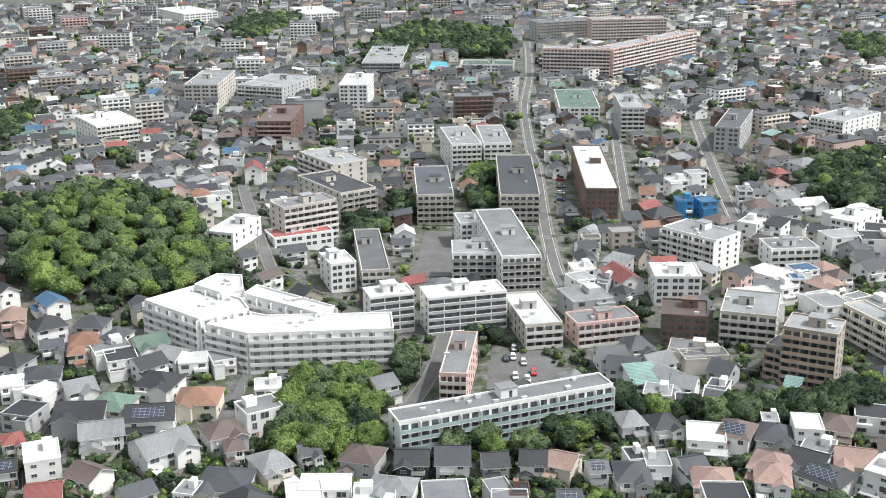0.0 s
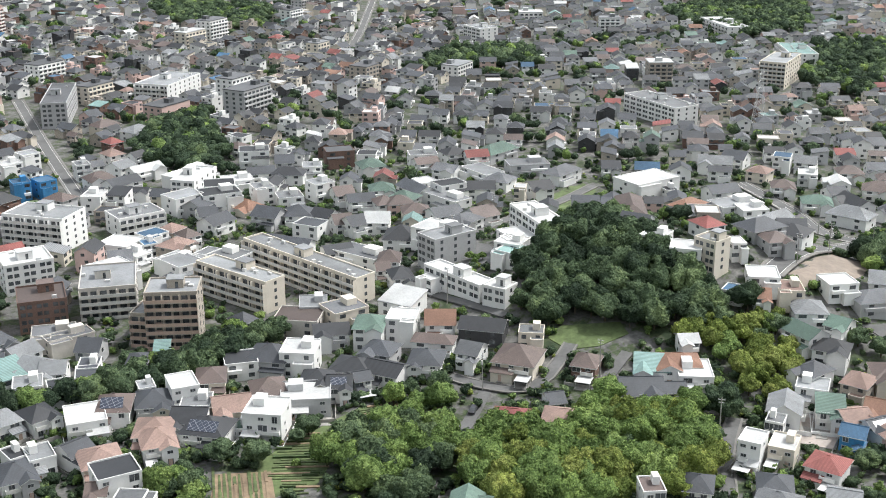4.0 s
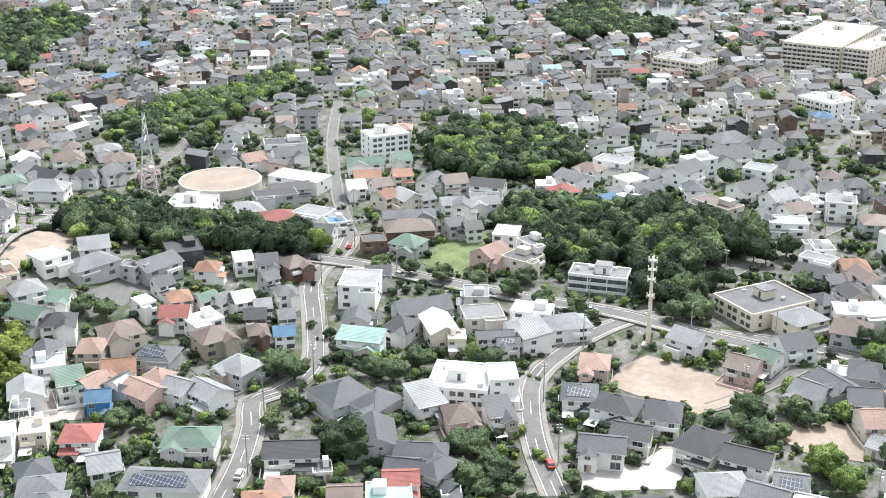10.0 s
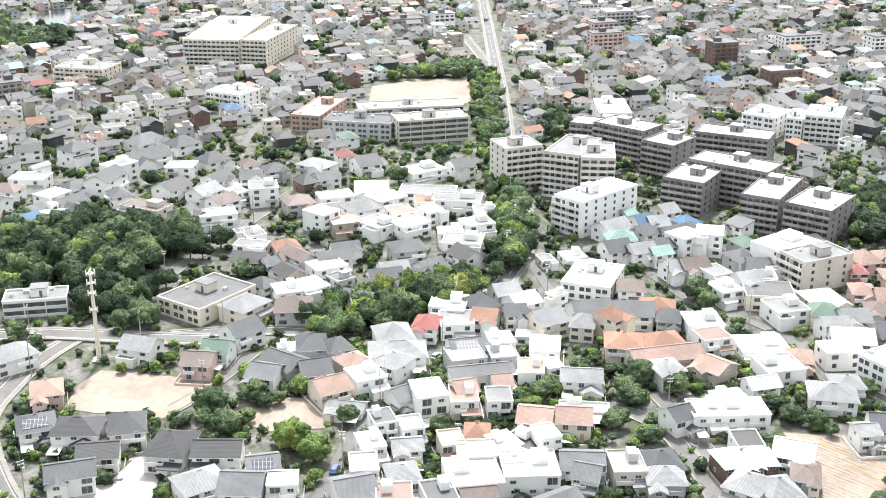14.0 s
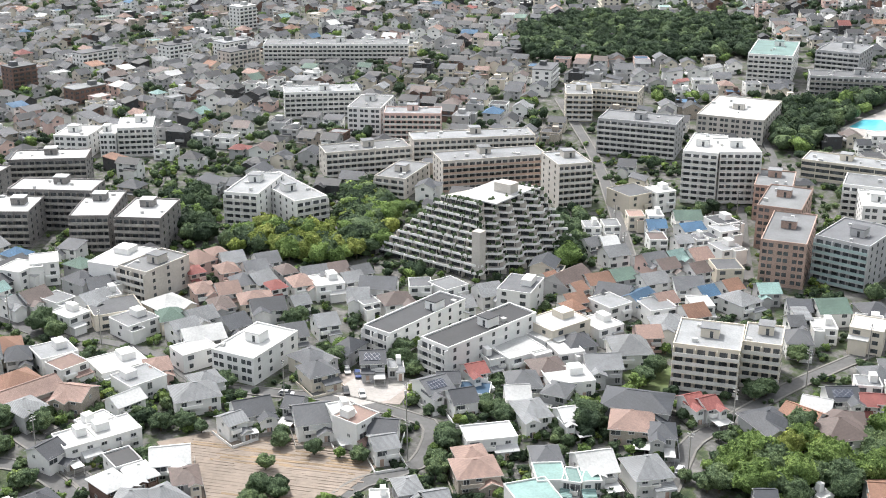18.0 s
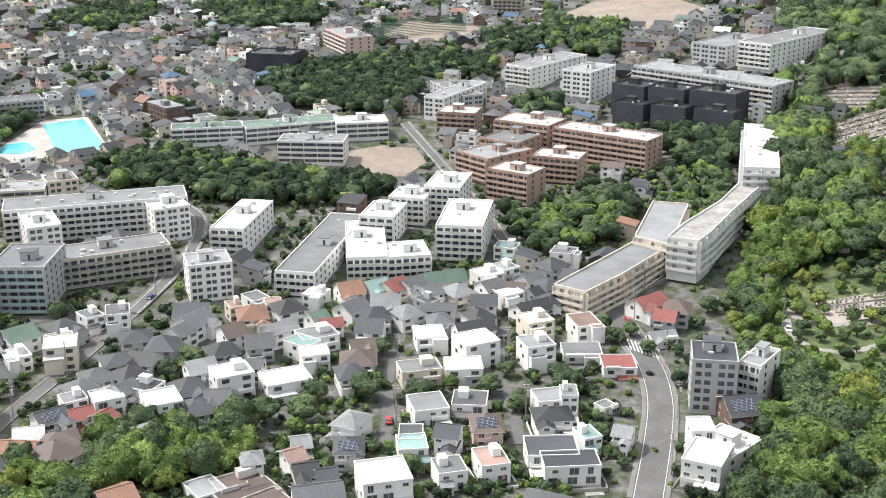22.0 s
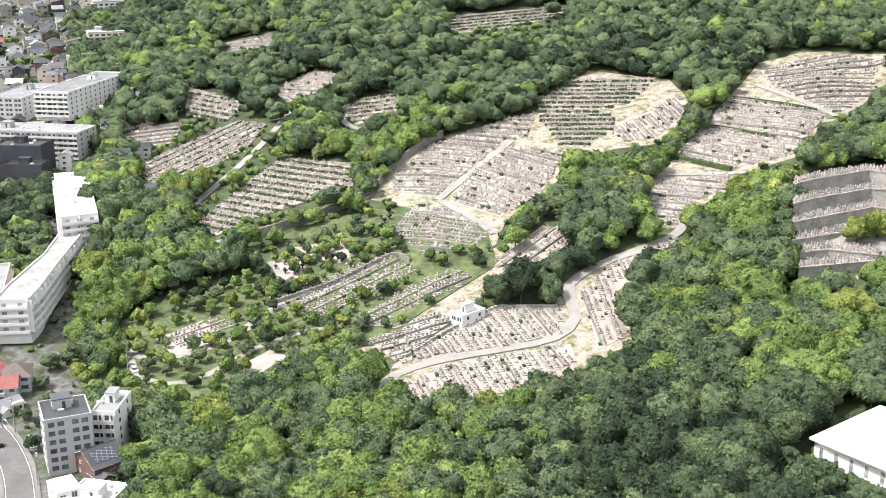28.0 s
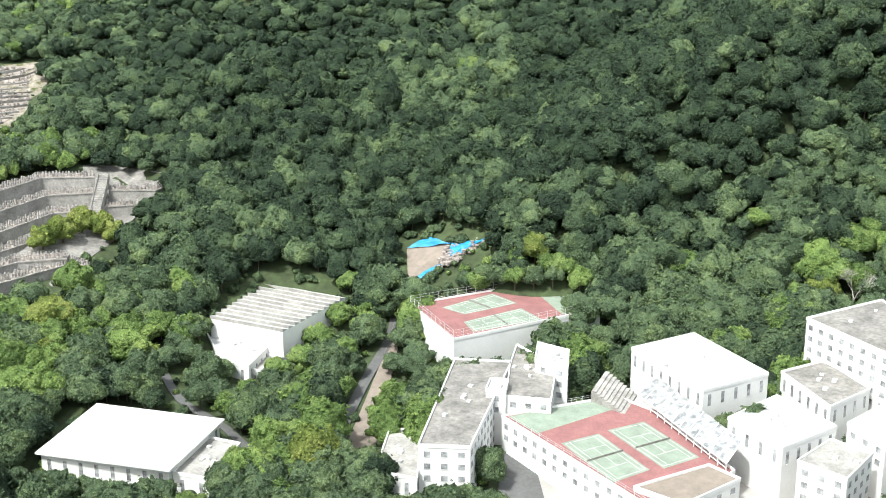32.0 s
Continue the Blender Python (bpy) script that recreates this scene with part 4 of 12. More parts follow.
road([(322.7, 405.1), (281.1, 385.2), (247.5, 371.8), (218.9, 354.4), (201.0, 344.0)], 4.1, 0.6, 0)
road([(188.9, 327.1), (193.9, 303.8), (197.8, 288.7)], 3.4, 0.0, 0)
road([(165.8, 269.9), (171.1, 259.1), (180.5, 250.5), (195.6, 257.9), (203.2, 262.8)], 3.4, 0.6, 0)
road([(170.3, 257.7), (160.8, 248.9), (153.0, 242.2)], 3.4, 0.0, 0)
road([(213.6, 249.6), (201.2, 243.0), (192.7, 238.3)], 3.4, 0.0, 0)
road([(217.0, 209.1), (203.1, 197.6), (188.3, 181.1)], 3.4, 0.6, 0)
road([(380.7, 375.1), (367.6, 332.9), (353.1, 302.0), (360.7, 279.7)], 6.1, 0.9, 1, "two-lane asphalt road with white markings")
road([(204.6, 131.6), (222.7, 136.3), (240.1, 142.9), (251.1, 148.8), (258.5, 145.2), (269.2, 143.1), (282.1, 145.7), (307.2, 158.6), (329.6, 170.7), (345.0, 174.4), (360.3, 174.4), (377.8, 178.8)], 5.4, 1.2, 1, "two-lane asphalt road with white markings")
road([(377.8, 178.8), (411.6, 199.3), (452.6, 221.4), (502.7, 246.0), (565.6, 272.6)], 4.1, 0.6, 0)
road([(251.1, 148.8), (253.7, 158.2), (263.4, 173.4)], 3.4, 0.0, 0)
road([(235.2, 61.4), (252.7, 70.9), (270.9, 78.4), (289.7, 83.4), (306.3, 81.3), (323.5, 76.4), (338.6, 68.5), (348.1, 58.9)], 5.4, 1.2, 1, "two-lane asphalt road with white markings")
road([(275.1, 255.5), (325.4, 276.7), (351.8, 285.1)], 6.8, 1.2, 1, "two-lane asphalt road with white markings")
road([(350.1, 283.7), (340.8, 236.6), (349.1, 206.6), (352.2, 166.2), (348.3, 139.6), (343.6, 101.5), (342.5, 74.6), (337.3, 53.4), (332.5, 29.4)], 6.1, 1.2, 0)
road([(389.5, 291.4), (444.3, 297.0), (500.2, 310.4)], 4.1, 0.6, 0)
road([(952.9, -145.6), (737.2, -119.7), (621.3, -105.8), (535.0, -93.9), (475.7, -86.1), (427.3, -82.4), (392.2, -74.6), (361.9, -61.4)], 6.1, 1.2, 1, "two-lane asphalt road with white markings")
road([(338.0, 40.8), (339.0, 17.0), (335.0, -5.2), (341.5, -24.2), (350.3, -44.0), (361.9, -61.4)], 5.4, 0.9, 0)
road([(370.7, 53.4), (414.2, 32.5), (453.1, 13.2), (482.8, -0.0)], 4.1, 0.6, 0)
road([(240.5, -0.2), (266.9, -8.5), (284.8, -15.6), (308.3, -31.6), (327.2, -46.5)], 3.4, 0.0, 0)
road([(290.8, 35.8), (297.5, 30.4), (311.6, 22.1), (322.9, 16.2)], 4.1, 0.6, 0)
road([(543.7, 25.9), (574.4, 21.8), (596.7, 11.3)], 3.4, 0.0, 0)
road([(285.3, -91.4), (264.8, -94.2), (246.5, -95.4)], 4.1, 0.6, 0)
road([(403.3, -75.4), (362.0, -77.7), (344.0, -79.5)], 3.4, 0.0, 0)
road([(802.5, -110.9), (694.1, -110.5), (600.8, -100.5)], 5.4, 0.9, 0)
road([(275.3, -146.9), (262.3, -157.6), (249.8, -168.0), (229.9, -176.0), (221.5, -176.0), (209.7, -161.5), (211.1, -146.4), (209.1, -138.8)], 4.1, 0.6, 0)
road([(278.7, -77.3), (267.1, -87.2), (243.6, -90.4), (229.0, -90.2)], 4.1, 0.6, 0)
road([(367.6, -114.4), (342.6, -121.2), (326.3, -133.9), (308.4, -141.1), (286.1, -141.6)], 3.4, 0.0, 0)
road([(457.5, -449.7), (375.7, -391.9), (320.7, -347.3), (265.8, -300.7)], 4.1, 0.6, 0)
road([(285.8, -384.2), (261.2, -354.5), (236.7, -325.9)], 3.4, 0.0, 0)
road([(159.9, -194.8), (170.9, -214.8), (175.4, -224.9), (176.9, -245.3), (178.8, -272.6), (178.2, -308.6), (178.5, -352.0)], 4.1, 0.6, 0)
road([(178.5, -352.0), (180.2, -392.3), (185.1, -425.2), (194.2, -449.2), (203.5, -458.4)], 4.8, 0.6, 0)
road([(336.9, -465.0), (311.9, -439.7), (304.4, -425.2)], 3.4, 0.0, 0)
road([(4.4, -263.5), (3.2, -296.2), (3.5, -320.4), (7.2, -343.3), (14.2, -363.9), (21.2, -387.0), (18.5, -403.1), (5.6, -423.4)], 7.8, 1.2, 0)
road([(143.6, -600.8), (109.2, -533.9), (81.3, -479.2), (63.1, -436.5)], 4.8, 0.6, 0)
road([(49.3, -322.6), (54.3, -351.4), (54.3, -365.6)], 3.4, 0.0, 0)
road([(39.0, -285.6), (42.6, -305.1), (49.3, -322.6), (52.6, -321.9)], 3.4, 0.0, 0)
road([(73.0, -278.6), (77.1, -298.1), (82.5, -319.9), (86.5, -354.3)], 3.4, 0.0, 0)
road([(141.8, -445.7), (130.7, -416.7), (122.0, -394.7)], 3.4, 0.0, 0)
road([(83.4, -631.5), (74.1, -678.9), (62.7, -725.0)], 3.4, 0.0, 0)
road([(17.7, -547.2), (5.2, -550.1), (-2.2, -557.0)], 3.4, 0.0, 0)
road([(-101.7, -326.3), (-110.2, -338.4), (-129.9, -340.3), (-149.0, -339.0), (-165.1, -339.0), (-177.1, -347.6), (-185.6, -369.3), (-206.7, -378.8), (-224.0, -380.4), (-239.4, -386.2), (-252.2, -401.6), (-259.8, -429.9)], 4.1, 0.0, 0, "pale concrete cemetery lane", False, LANE)
road([(-129.3, -338.6), (-134.5, -352.2)], 2.7, 0.0, 0, "pale concrete cemetery lane", False, LANE)
road([(-168.0, -454.9), (-188.7, -472.5), (-219.3, -497.5)], 3.4, 0.0, 0, "pale concrete cemetery lane", False, LANE)
road([(-168.0, -454.9), (-174.7, -431.6), (-177.0, -417.1)], 3.4, 0.0, 0, "pale concrete cemetery lane", False, LANE)
road([(-59.6, -477.5), (-74.7, -473.3), (-92.3, -469.5), (-121.0, -471.6), (-147.4, -477.9)], 3.4, 0.0, 0, "pale concrete cemetery lane", False, LANE)
road([(-76.0, -512.8), (-111.3, -555.9), (-136.9, -593.3), (-146.7, -614.7), (-144.9, -638.3)], 3.4, 0.0, 0, "pale concrete cemetery lane", False, LANE)
road([(-163.4, -593.6), (-162.4, -560.5), (-173.3, -541.2)], 3.4, 0.0, 0, "pale concrete cemetery lane", False, LANE)
road([(-261.1, -432.3), (-289.0, -416.6)], 3.4, 0.0, 0, "pale concrete cemetery lane", False, LANE)
road([(-345.5, -493.5), (-348.6, -470.8), (-350.9, -440.5)], 3.4, 0.0, 0, "pale concrete cemetery lane", False, LANE)
road([(-351.0, -483.1), (-395.0, -490.6)], 3.4, 0.0, 0, "pale concrete cemetery lane", False, LANE)
road([(-94.9, -441.6), (-96.6, -421.8), (-87.8, -411.8)], 3.4, 0.0, 0, "pale concrete cemetery lane", False, LANE)
road([(-245.3, -185.8), (-267.3, -196.8), (-296.1, -208.6), (-322.3, -217.3), (-335.2, -223.4)], 3.4, 0.0, 0)
road([(-231.4, -195.3), (-245.5, -223.4), (-251.1, -246.0), (-262.7, -264.8)], 2.7, 0.0, 0)
road([(-19.8, -409.1), (-34.5, -393.6), (-43.0, -382.8), (-65.7, -386.1), (-87.6, -404.1), (-108.4, -412.0), (-126.5, -395.5)], 3.4, 0.0, 0, "pale concrete cemetery lane", False, LANE)
road([(-34.5, -393.6), (-36.4, -370.2), (-49.8, -361.1), (-73.4, -376.6), (-96.0, -381.0), (-119.9, -371.3)], 2.7, 0.0, 0, "pale concrete cemetery lane", False, LANE)
road([(-127.6, -416.2), (-112.8, -410.5), (-99.6, -404.8), (-87.2, -404.8), (-73.5, -393.2)], 2.7, 0.0, 0, "pale concrete cemetery lane", False, LANE)
lot("sand_lot", [(294.3, 64.2), (308.3, 62.2), (316.2, 57.6), (312.0, 45.0), (306.5, 25.4), (293.9, 31.5), (284.9, 38.5), (290.6, 46.8), (290.5, 55.0)], SAND, "bare sandy building plot with weeds", 0.120)
lot("park", [(290.9, 19.3), (294.3, 8.9), (291.1, -4.7), (275.5, -3.0), (275.4, 11.3), (284.5, 21.9)], SAND, "sandy playground among trees", 0.140)
lot("field", [(259.7, -117.1), (254.9, -134.5), (214.9, -153.7), (209.1, -138.8), (221.2, -106.7), (225.0, -88.6), (231.9, -114.9)], SAND, "ploughed brown vegetable field", 0.160)
lot("field", [(256.7, -131.3), (239.1, -148.7), (217.7, -154.8), (212.3, -145.7), (238.9, -122.2)], SAND, "dry sandy vegetable plot", 0.040)
lot("parking", [(285.0, 225.7), (308.5, 228.0), (307.8, 215.6), (286.1, 212.5)], ASPHALT, "grey asphalt parking yard with marked bays", 0.06)
lot("parking", [(250.8, 60.8), (255.2, 47.7), (269.6, 41.2), (266.4, 35.2), (247.7, 36.9), (238.7, 57.5)], PAVE, "pale concrete parking yard", 0.08)
lot("parking", [(255.1, -166.7), (261.6, -184.5), (246.8, -190.6), (241.8, -177.2), (244.1, -169.5)], PAVE, "pale concrete parking yard", 0.10)
lot("yard", [(234.1, 203.7), (238.5, 192.3), (228.6, 184.7), (222.3, 190.9), (226.1, 196.6)], PAVE, "pale beaten yard between houses", 0.05)
lot("site", [(280.2, 253.9), (319.0, 268.8), (329.6, 261.6), (314.0, 250.9), (294.5, 250.2)], SAND, "bare sandy plot with dry weeds", 0.07)
lot("parking", [(34.8, -368.0), (26.7, -369.6), (23.4, -351.8), (32.7, -348.6)], PAVE, "pale pink paved parking yard", 0.09)
lot("meadow", [(285.9, 397.5), (322.3, 411.8), (318.6, 397.1), (278.6, 373.9)], GRASS, "grassy slope between town streets", 0.05)
lot("meadow", [(361.1, 144.6), (398.6, 147.9), (399.2, 132.9), (371.4, 125.9), (354.7, 128.2)], GRASS, "green lawn with a fence", 0.060)
lot("parking", [(12.4, 333.7), (15.1, 359.7), (31.6, 364.1), (37.1, 345.8), (29.5, 337.5)], ASPHALT, "grey parking yard", 0.080)
lot("schoolyard", [(660.1, -40.1), (674.4, -66.1), (671.8, -102.0), (621.2, -90.6), (609.0, -80.3), (608.7, -34.4)], SAND, "pale sandy school sports ground", 0.100)
lot("schoolyard", [(191.5, -508.5), (172.3, -537.0), (145.5, -561.2), (128.4, -560.3), (118.5, -540.3), (124.2, -518.4), (163.1, -507.2)], SAND, "pale sandy school sports ground", 0.120)
lot("ballfield", [(203.4, -797.5), (196.7, -844.3), (146.4, -833.4), (136.4, -798.3), (178.1, -779.9)], SAND, "sandy baseball ground", 0.140)
lot("ballfield", [(95.1, -843.2), (70.1, -886.5), (14.5, -869.2), (-8.4, -830.0), (29.7, -790.9), (78.6, -813.7)], SAND, "sandy baseball ground", 0.160)
lot("allotment", [(99.9, 255.2), (120.8, 263.3), (136.9, 268.5), (150.7, 255.6), (148.4, 245.9), (125.9, 260.1), (108.2, 237.1), (96.7, 237.5)], GRASS, "green vegetable terraces", 0.040)
lot("field", [(89.4, 255.0), (101.7, 249.1), (95.9, 232.6), (82.5, 240.9)], SOIL, "brown vegetable beds", 0.060)
lot("parking", [(265.3, -164.9), (262.7, -183.5), (246.6, -190.6), (238.1, -177.9), (253.8, -164.0)], GRAVEL, "pale gravel parking yard", 0.080)
lot("parking", [(231.4, 201.6), (239.8, 193.8), (227.4, 184.0), (220.7, 193.0)], GRAVEL, "pale paved yard beside a house", 0.100)
lot("meadow", [(284.4, 395.8), (314.3, 410.3), (324.8, 403.8), (284.6, 374.6), (277.7, 380.6)], GRASS, "grassy strip on a slope", 0.120)
lot("pond", [(863.1, 195.2), (937.3, 185.1), (951.0, 165.9), (863.4, 155.4), (840.9, 178.8)], POND, "dark still pond", 0.140)
lot("pool_deck", [(322.4, -503.8), (325.1, -564.2), (306.1, -575.0), (270.7, -526.3), (312.3, -490.9)], PAVE, "pale paved pool deck", 0.160)
lot("garden", [(214.3, -238.7), (214.5, -248.9), (208.3, -254.4), (197.5, -238.8), (204.6, -232.5)], GRASS, "green garden with lawns", 0.040)
lot("site", [(282.4, 252.7), (321.8, 266.2), (329.8, 260.2), (308.5, 248.6), (281.4, 245.3)], SAND, "bare plot with weeds", 0.060)
lot("courtyard", [(-8.4, 435.7), (-5.7, 494.9), (3.8, 495.3), (3.3, 436.4)], ASPHALT, "grey apartment yard with cars", 0.080)
lot("garden", [(-44.8, -347.0), (-54.6, -353.9), (-58.7, -347.8), (-53.2, -337.2)], GRASS, "lawn by the cemetery gate", 0.360)
lot("cemetery_garden", [(-63.4, -391.3), (-96.7, -448.9), (-141.2, -466.2), (-176.8, -425.2), (-168.3, -393.7), (-114.7, -363.4), (-90.4, -359.5)], LAWN, "cemetery garden with lawns and shrubs", 0.380)
lot("path", [(-94.0, -442.2), (-105.3, -438.8), (-105.2, -421.6), (-98.8, -417.9), (-94.0, -428.6)], GRAVEL, "pale gravel path", 0.400)
lot("path", [(-105.7, -448.8), (-123.1, -445.6), (-128.5, -433.1), (-120.6, -422.1), (-110.8, -434.1)], GRAVEL, "pale gravel circle", 0.420)
lot("lawn", [(-97.7, -462.9), (-119.2, -464.7), (-140.9, -465.1), (-152.1, -448.0), (-141.9, -431.9), (-128.5, -433.1), (-124.1, -449.0), (-107.7, -456.8)], LAWN, "rough lawn of a cemetery garden", 0.300)
lot("lawn", [(-83.1, -437.9), (-93.0, -433.5), (-101.7, -412.5), (-86.3, -405.3), (-74.0, -404.9), (-75.9, -423.7)], LAWN, "rough lawn of a cemetery garden", 0.320)
lot("lane", [(-308.5, -163.4), (-298.4, -154.2), (-256.9, -125.8), (-250.6, -136.5), (-289.2, -155.3)], ASPHALT, "grey service lane between school wings", 0.360)
lot("track", [(-335.2, -223.4), (-332.2, -218.7), (-303.9, -204.0), (-276.0, -190.3), (-248.9, -174.2), (-246.0, -183.4), (-265.7, -192.6), (-290.2, -203.5), (-322.3, -217.3)], SAND, "pale sandy track beside the sports deck", 0.380)
lot("lawn", [(200.1, 270.0), (206.6, 272.3), (221.0, 262.2), (219.6, 256.4), (209.2, 256.9), (200.9, 261.4)], GRASS, "mown lawn below a wooded mound", 0.160)
lot("roundabout", [(214.9, 346.8), (223.1, 354.6), (228.0, 353.2), (227.5, 343.1), (221.8, 329.8), (215.5, 324.5), (211.0, 326.8), (210.0, 334.5)], ASPHALT, "round asphalt turning place", 0.040)
lot("terrace_garden", [(-12.8, -407.0), (-30.1, -415.9), (-58.2, -434.0), (-89.0, -434.1), (-116.5, -448.2), (-143.7, -442.7), (-120.5, -359.9), (-97.3, -363.0), (-76.6, -363.8), (-51.1, -344.4), (-34.5, -348.3), (-18.2, -370.2)], LAWN, "terraced garden with rough lawns and shrubs", 0.320)
lot("plaza", [(-91.4, -435.9), (-108.4, -439.7), (-115.0, -423.9), (-100.1, -419.0)], GRAVEL, "pale paved terrace in a garden", 0.340)
lot("plaza", [(-44.7, -399.9), (-62.6, -404.5), (-66.4, -390.4), (-48.6, -382.4)], GRAVEL, "pale paved terrace in a garden", 0.360)
lot("plaza", [(-58.5, -360.8), (-78.4, -373.9), (-85.1, -362.8), (-66.9, -348.2)], GRAVEL, "pale paved terrace in a garden", 0.380)
lot("lawn", [(-43.1, -348.4), (-59.7, -369.3), (-64.8, -356.4), (-50.6, -340.4)], GRASS, "fresh green lawn in a garden", 0.400)

# ---- larger buildings ----
block(97.6, 883.7, -10.4, 48.1, 15.6, 8, "p", "l", "w", "balcony")
block(154.5, 921.5, 48.5, 115.0, 13.6, 8, "p", "l", "w", "balcony")
block(-42.2, 976.6, -3.3, 26.8, 67.7, 2, "g", "n", "w", "windows")
block(34.6, 913.0, -5.0, 38.7, 19.3, 2, "w", "n", "w", "windows")
block(-18.3, 383.5, 17.2, 15.0, 9.9, 5, "w", "w", "s", "ribbon")
block(6.6, 385.8, 14.6, 26.9, 11.7, 5, "w", "w", "s", "ribbon")
block(16.0, 305.0, 21.7, 63.2, 8.3, 4, "w", "l", "g", "balcony")
block(4.6, 337.3, -7.0, 7.8, 32.6, 4, "p", "l", "w", "balcony")
block(29.3, 381.1, 10.8, 12.2, 30.0, 3, "s", "w", "w", "balcony")
block(51.6, 374.5, 15.6, 21.2, 10.8, 3, "p", "l", "w", "balcony")
block(12.0, 432.8, 0.4, 17.5, 15.5, 5, "w", "l", "s", "balcony")
block(24.1, 443.4, 7.0, 14.2, 61.1, 6, "w", "l", "s", "balcony")
block(13.8, 480.0, 9.3, 16.2, 15.3, 4, "w", "l", "s", "windows")
block(-38.3, 422.8, 21.4, 9.5, 14.4, 4, "w", "w", "s", "windows")
block(-27.4, 442.3, 7.1, 10.1, 51.4, 3, "s", "g", "w", "balcony")
block(-47.0, 523.5, 34.7, 17.4, 38.3, 5, "s", "d", "s", "balcony")
block(-4.3, 530.8, 2.7, 15.7, 51.0, 5, "s", "d", "s", "balcony")
block(33.7, 542.2, -1.1, 16.9, 73.4, 5, "s", "d", "s", "balcony")
block(-55.4, 468.6, 32.9, 23.4, 12.0, 6, "s", "l", "w", "balcony")
block(70.5, 556.3, -1.6, 14.2, 84.7, 5, "b", "w", "w", "windows")
block(-56.5, 459.8, 25.2, 24.0, 12.9, 2, "w", "r", "w", "windows")
block(9.2, 615.3, 8.0, 14.8, 41.5, 6, "w", "l", "w", "balcony")
block(26.2, 617.8, 3.4, 13.8, 43.5, 6, "w", "l", "w", "balcony")
block(-54.8, 785.3, -2.4, 17.8, 42.6, 6, "w", "w", "w", "windows")
block(-42.6, 938.5, -2.6, 28.2, 85.3, 3, "g", "l", "s", "ribbon")
block(157.8, 1053.1, 6.9, 64.6, 18.0, 8, "p", "l", "w", "balcony")
block(102.2, 1080.0, 20.2, 48.7, 16.3, 6, "g", "g", "s", "balcony")
block(107.0, 692.9, -2.2, 13.1, 43.1, 7, "g", "l", "w", "balcony")
block(99.8, 453.4, -48.1, 25.6, 15.6, 5, "w", "l", "w", "balcony")
block(133.5, 451.0, 5.1, 18.8, 13.7, 3, "w", "l", "w", "balcony")
block(82.3, 411.5, -1.3, 16.3, 15.0, 4, "w", "w", "w", "windows")
block(78.5, 374.0, -11.2, 14.7, 15.3, 4, "b", "b", "b", "windows")
block(101.2, 378.1, -18.1, 17.7, 22.7, 4, "s", "l", "w", "balcony")
block(-91.7, 688.7, -2.1, 18.8, 49.0, 5, "b", "b", "b", "balcony")
block(-151.0, 795.1, -2.4, 21.6, 54.3, 6, "s", "l", "w", "windows")
block(-109.6, 812.5, -20.7, 33.1, 48.5, 4, "g", "l", "w", "balcony")
block(-52.3, 569.9, -55.9, 33.3, 17.8, 6, "s", "l", "w", "balcony")
block(-190.2, 686.9, 34.0, 26.0, 36.3, 4, "w", "w", "w", "balcony")
block(-127.0, 1236.3, 20.4, 34.1, 63.0, 3, "w", "w", "w", "windows")
block(-250.6, 1222.2, 36.3, 35.7, 61.6, 4, "w", "w", "w", "windows")
block(-79.6, 448.4, -17.9, 10.8, 23.7, 2, "w", "w", "w", "windows")
block(160.7, 663.1, -20.9, 13.3, 52.6, 5, "g", "g", "w", "windows")
block(229.4, 685.5, -49.0, 21.4, 37.9, 4, "w", "l", "w", "balcony")
block(83.5, 753.8, -2.2, 24.2, 60.4, 3, "w", "n", "w", "windows")
block(140.1, 360.8, -69.8, 33.6, 8.4, 4, "c", "l", "w", "balcony")
block(164.7, 361.1, -75.3, 59.3, 8.2, 4, "c", "l", "w", "balcony")
block(109.2, 348.6, -39.3, 10.4, 25.9, 4, "e", "l", "b", "balcony")
block(110.0, 338.8, -27.0, 15.7, 12.9, 7, "e", "l", "b", "balcony")
block(209.6, 342.9, -84.3, 10.1, 17.6, 4, "g", "l", "w", "windows")
block(197.8, 315.8, -80.2, 26.9, 7.0, 2, "w", "w", "w", "windows")
block(201.4, 297.6, -65.4, 8.3, 7.3, 2, "w", "w", "w", "windows")
block(240.0, 331.3, -100.4, 26.9, 9.8, 3, "w", "w", "w", "windows")
block(171.5, 489.0, -43.2, 10.6, 23.9, 3, "w", "w", "w", "windows")
block(433.3, 489.7, -92.5, 43.4, 15.6, 4, "w", "l", "w", "windows")
block(559.0, 525.5, -59.7, 15.7, 38.4, 6, "c", "l", "w", "balcony")
block(613.0, 562.9, -124.0, 42.7, 17.5, 4, "w", "t", "w", "balcony")
block(486.8, 748.7, -88.5, 21.8, 15.5, 4, "w", "l", "w", "windows")
block(664.2, 683.8, -109.2, 51.3, 16.6, 3, "w", "w", "w", "balcony")
block(377.0, 244.1, -75.5, 16.7, 15.9, 2, "w", "w", "w", "windows")
block(361.7, 83.0, -85.4, 18.8, 9.8, 2, "w", "l", "w", "ribbon")
block(478.0, 208.4, -45.0, 17.9, 12.8, 4, "w", "w", "w", "windows")
block(258.9, 265.0, -80.1, 8.2, 7.5, 4, "c", "l", "w", "windows")
block(274.5, 98.8, -79.5, 15.9, 15.9, 2, "w", "w", "w", "windows")
block(698.6, 116.6, -111.2, 30.2, 20.2, 3, "c", "l", "w", "balcony")
block(358.3, 30.8, -132.0, 18.3, 24.3, 2, "c", "g", "w", "windows")
block(548.8, -59.6, -80.7, 33.0, 15.4, 4, "s", "l", "w", "ribbon")
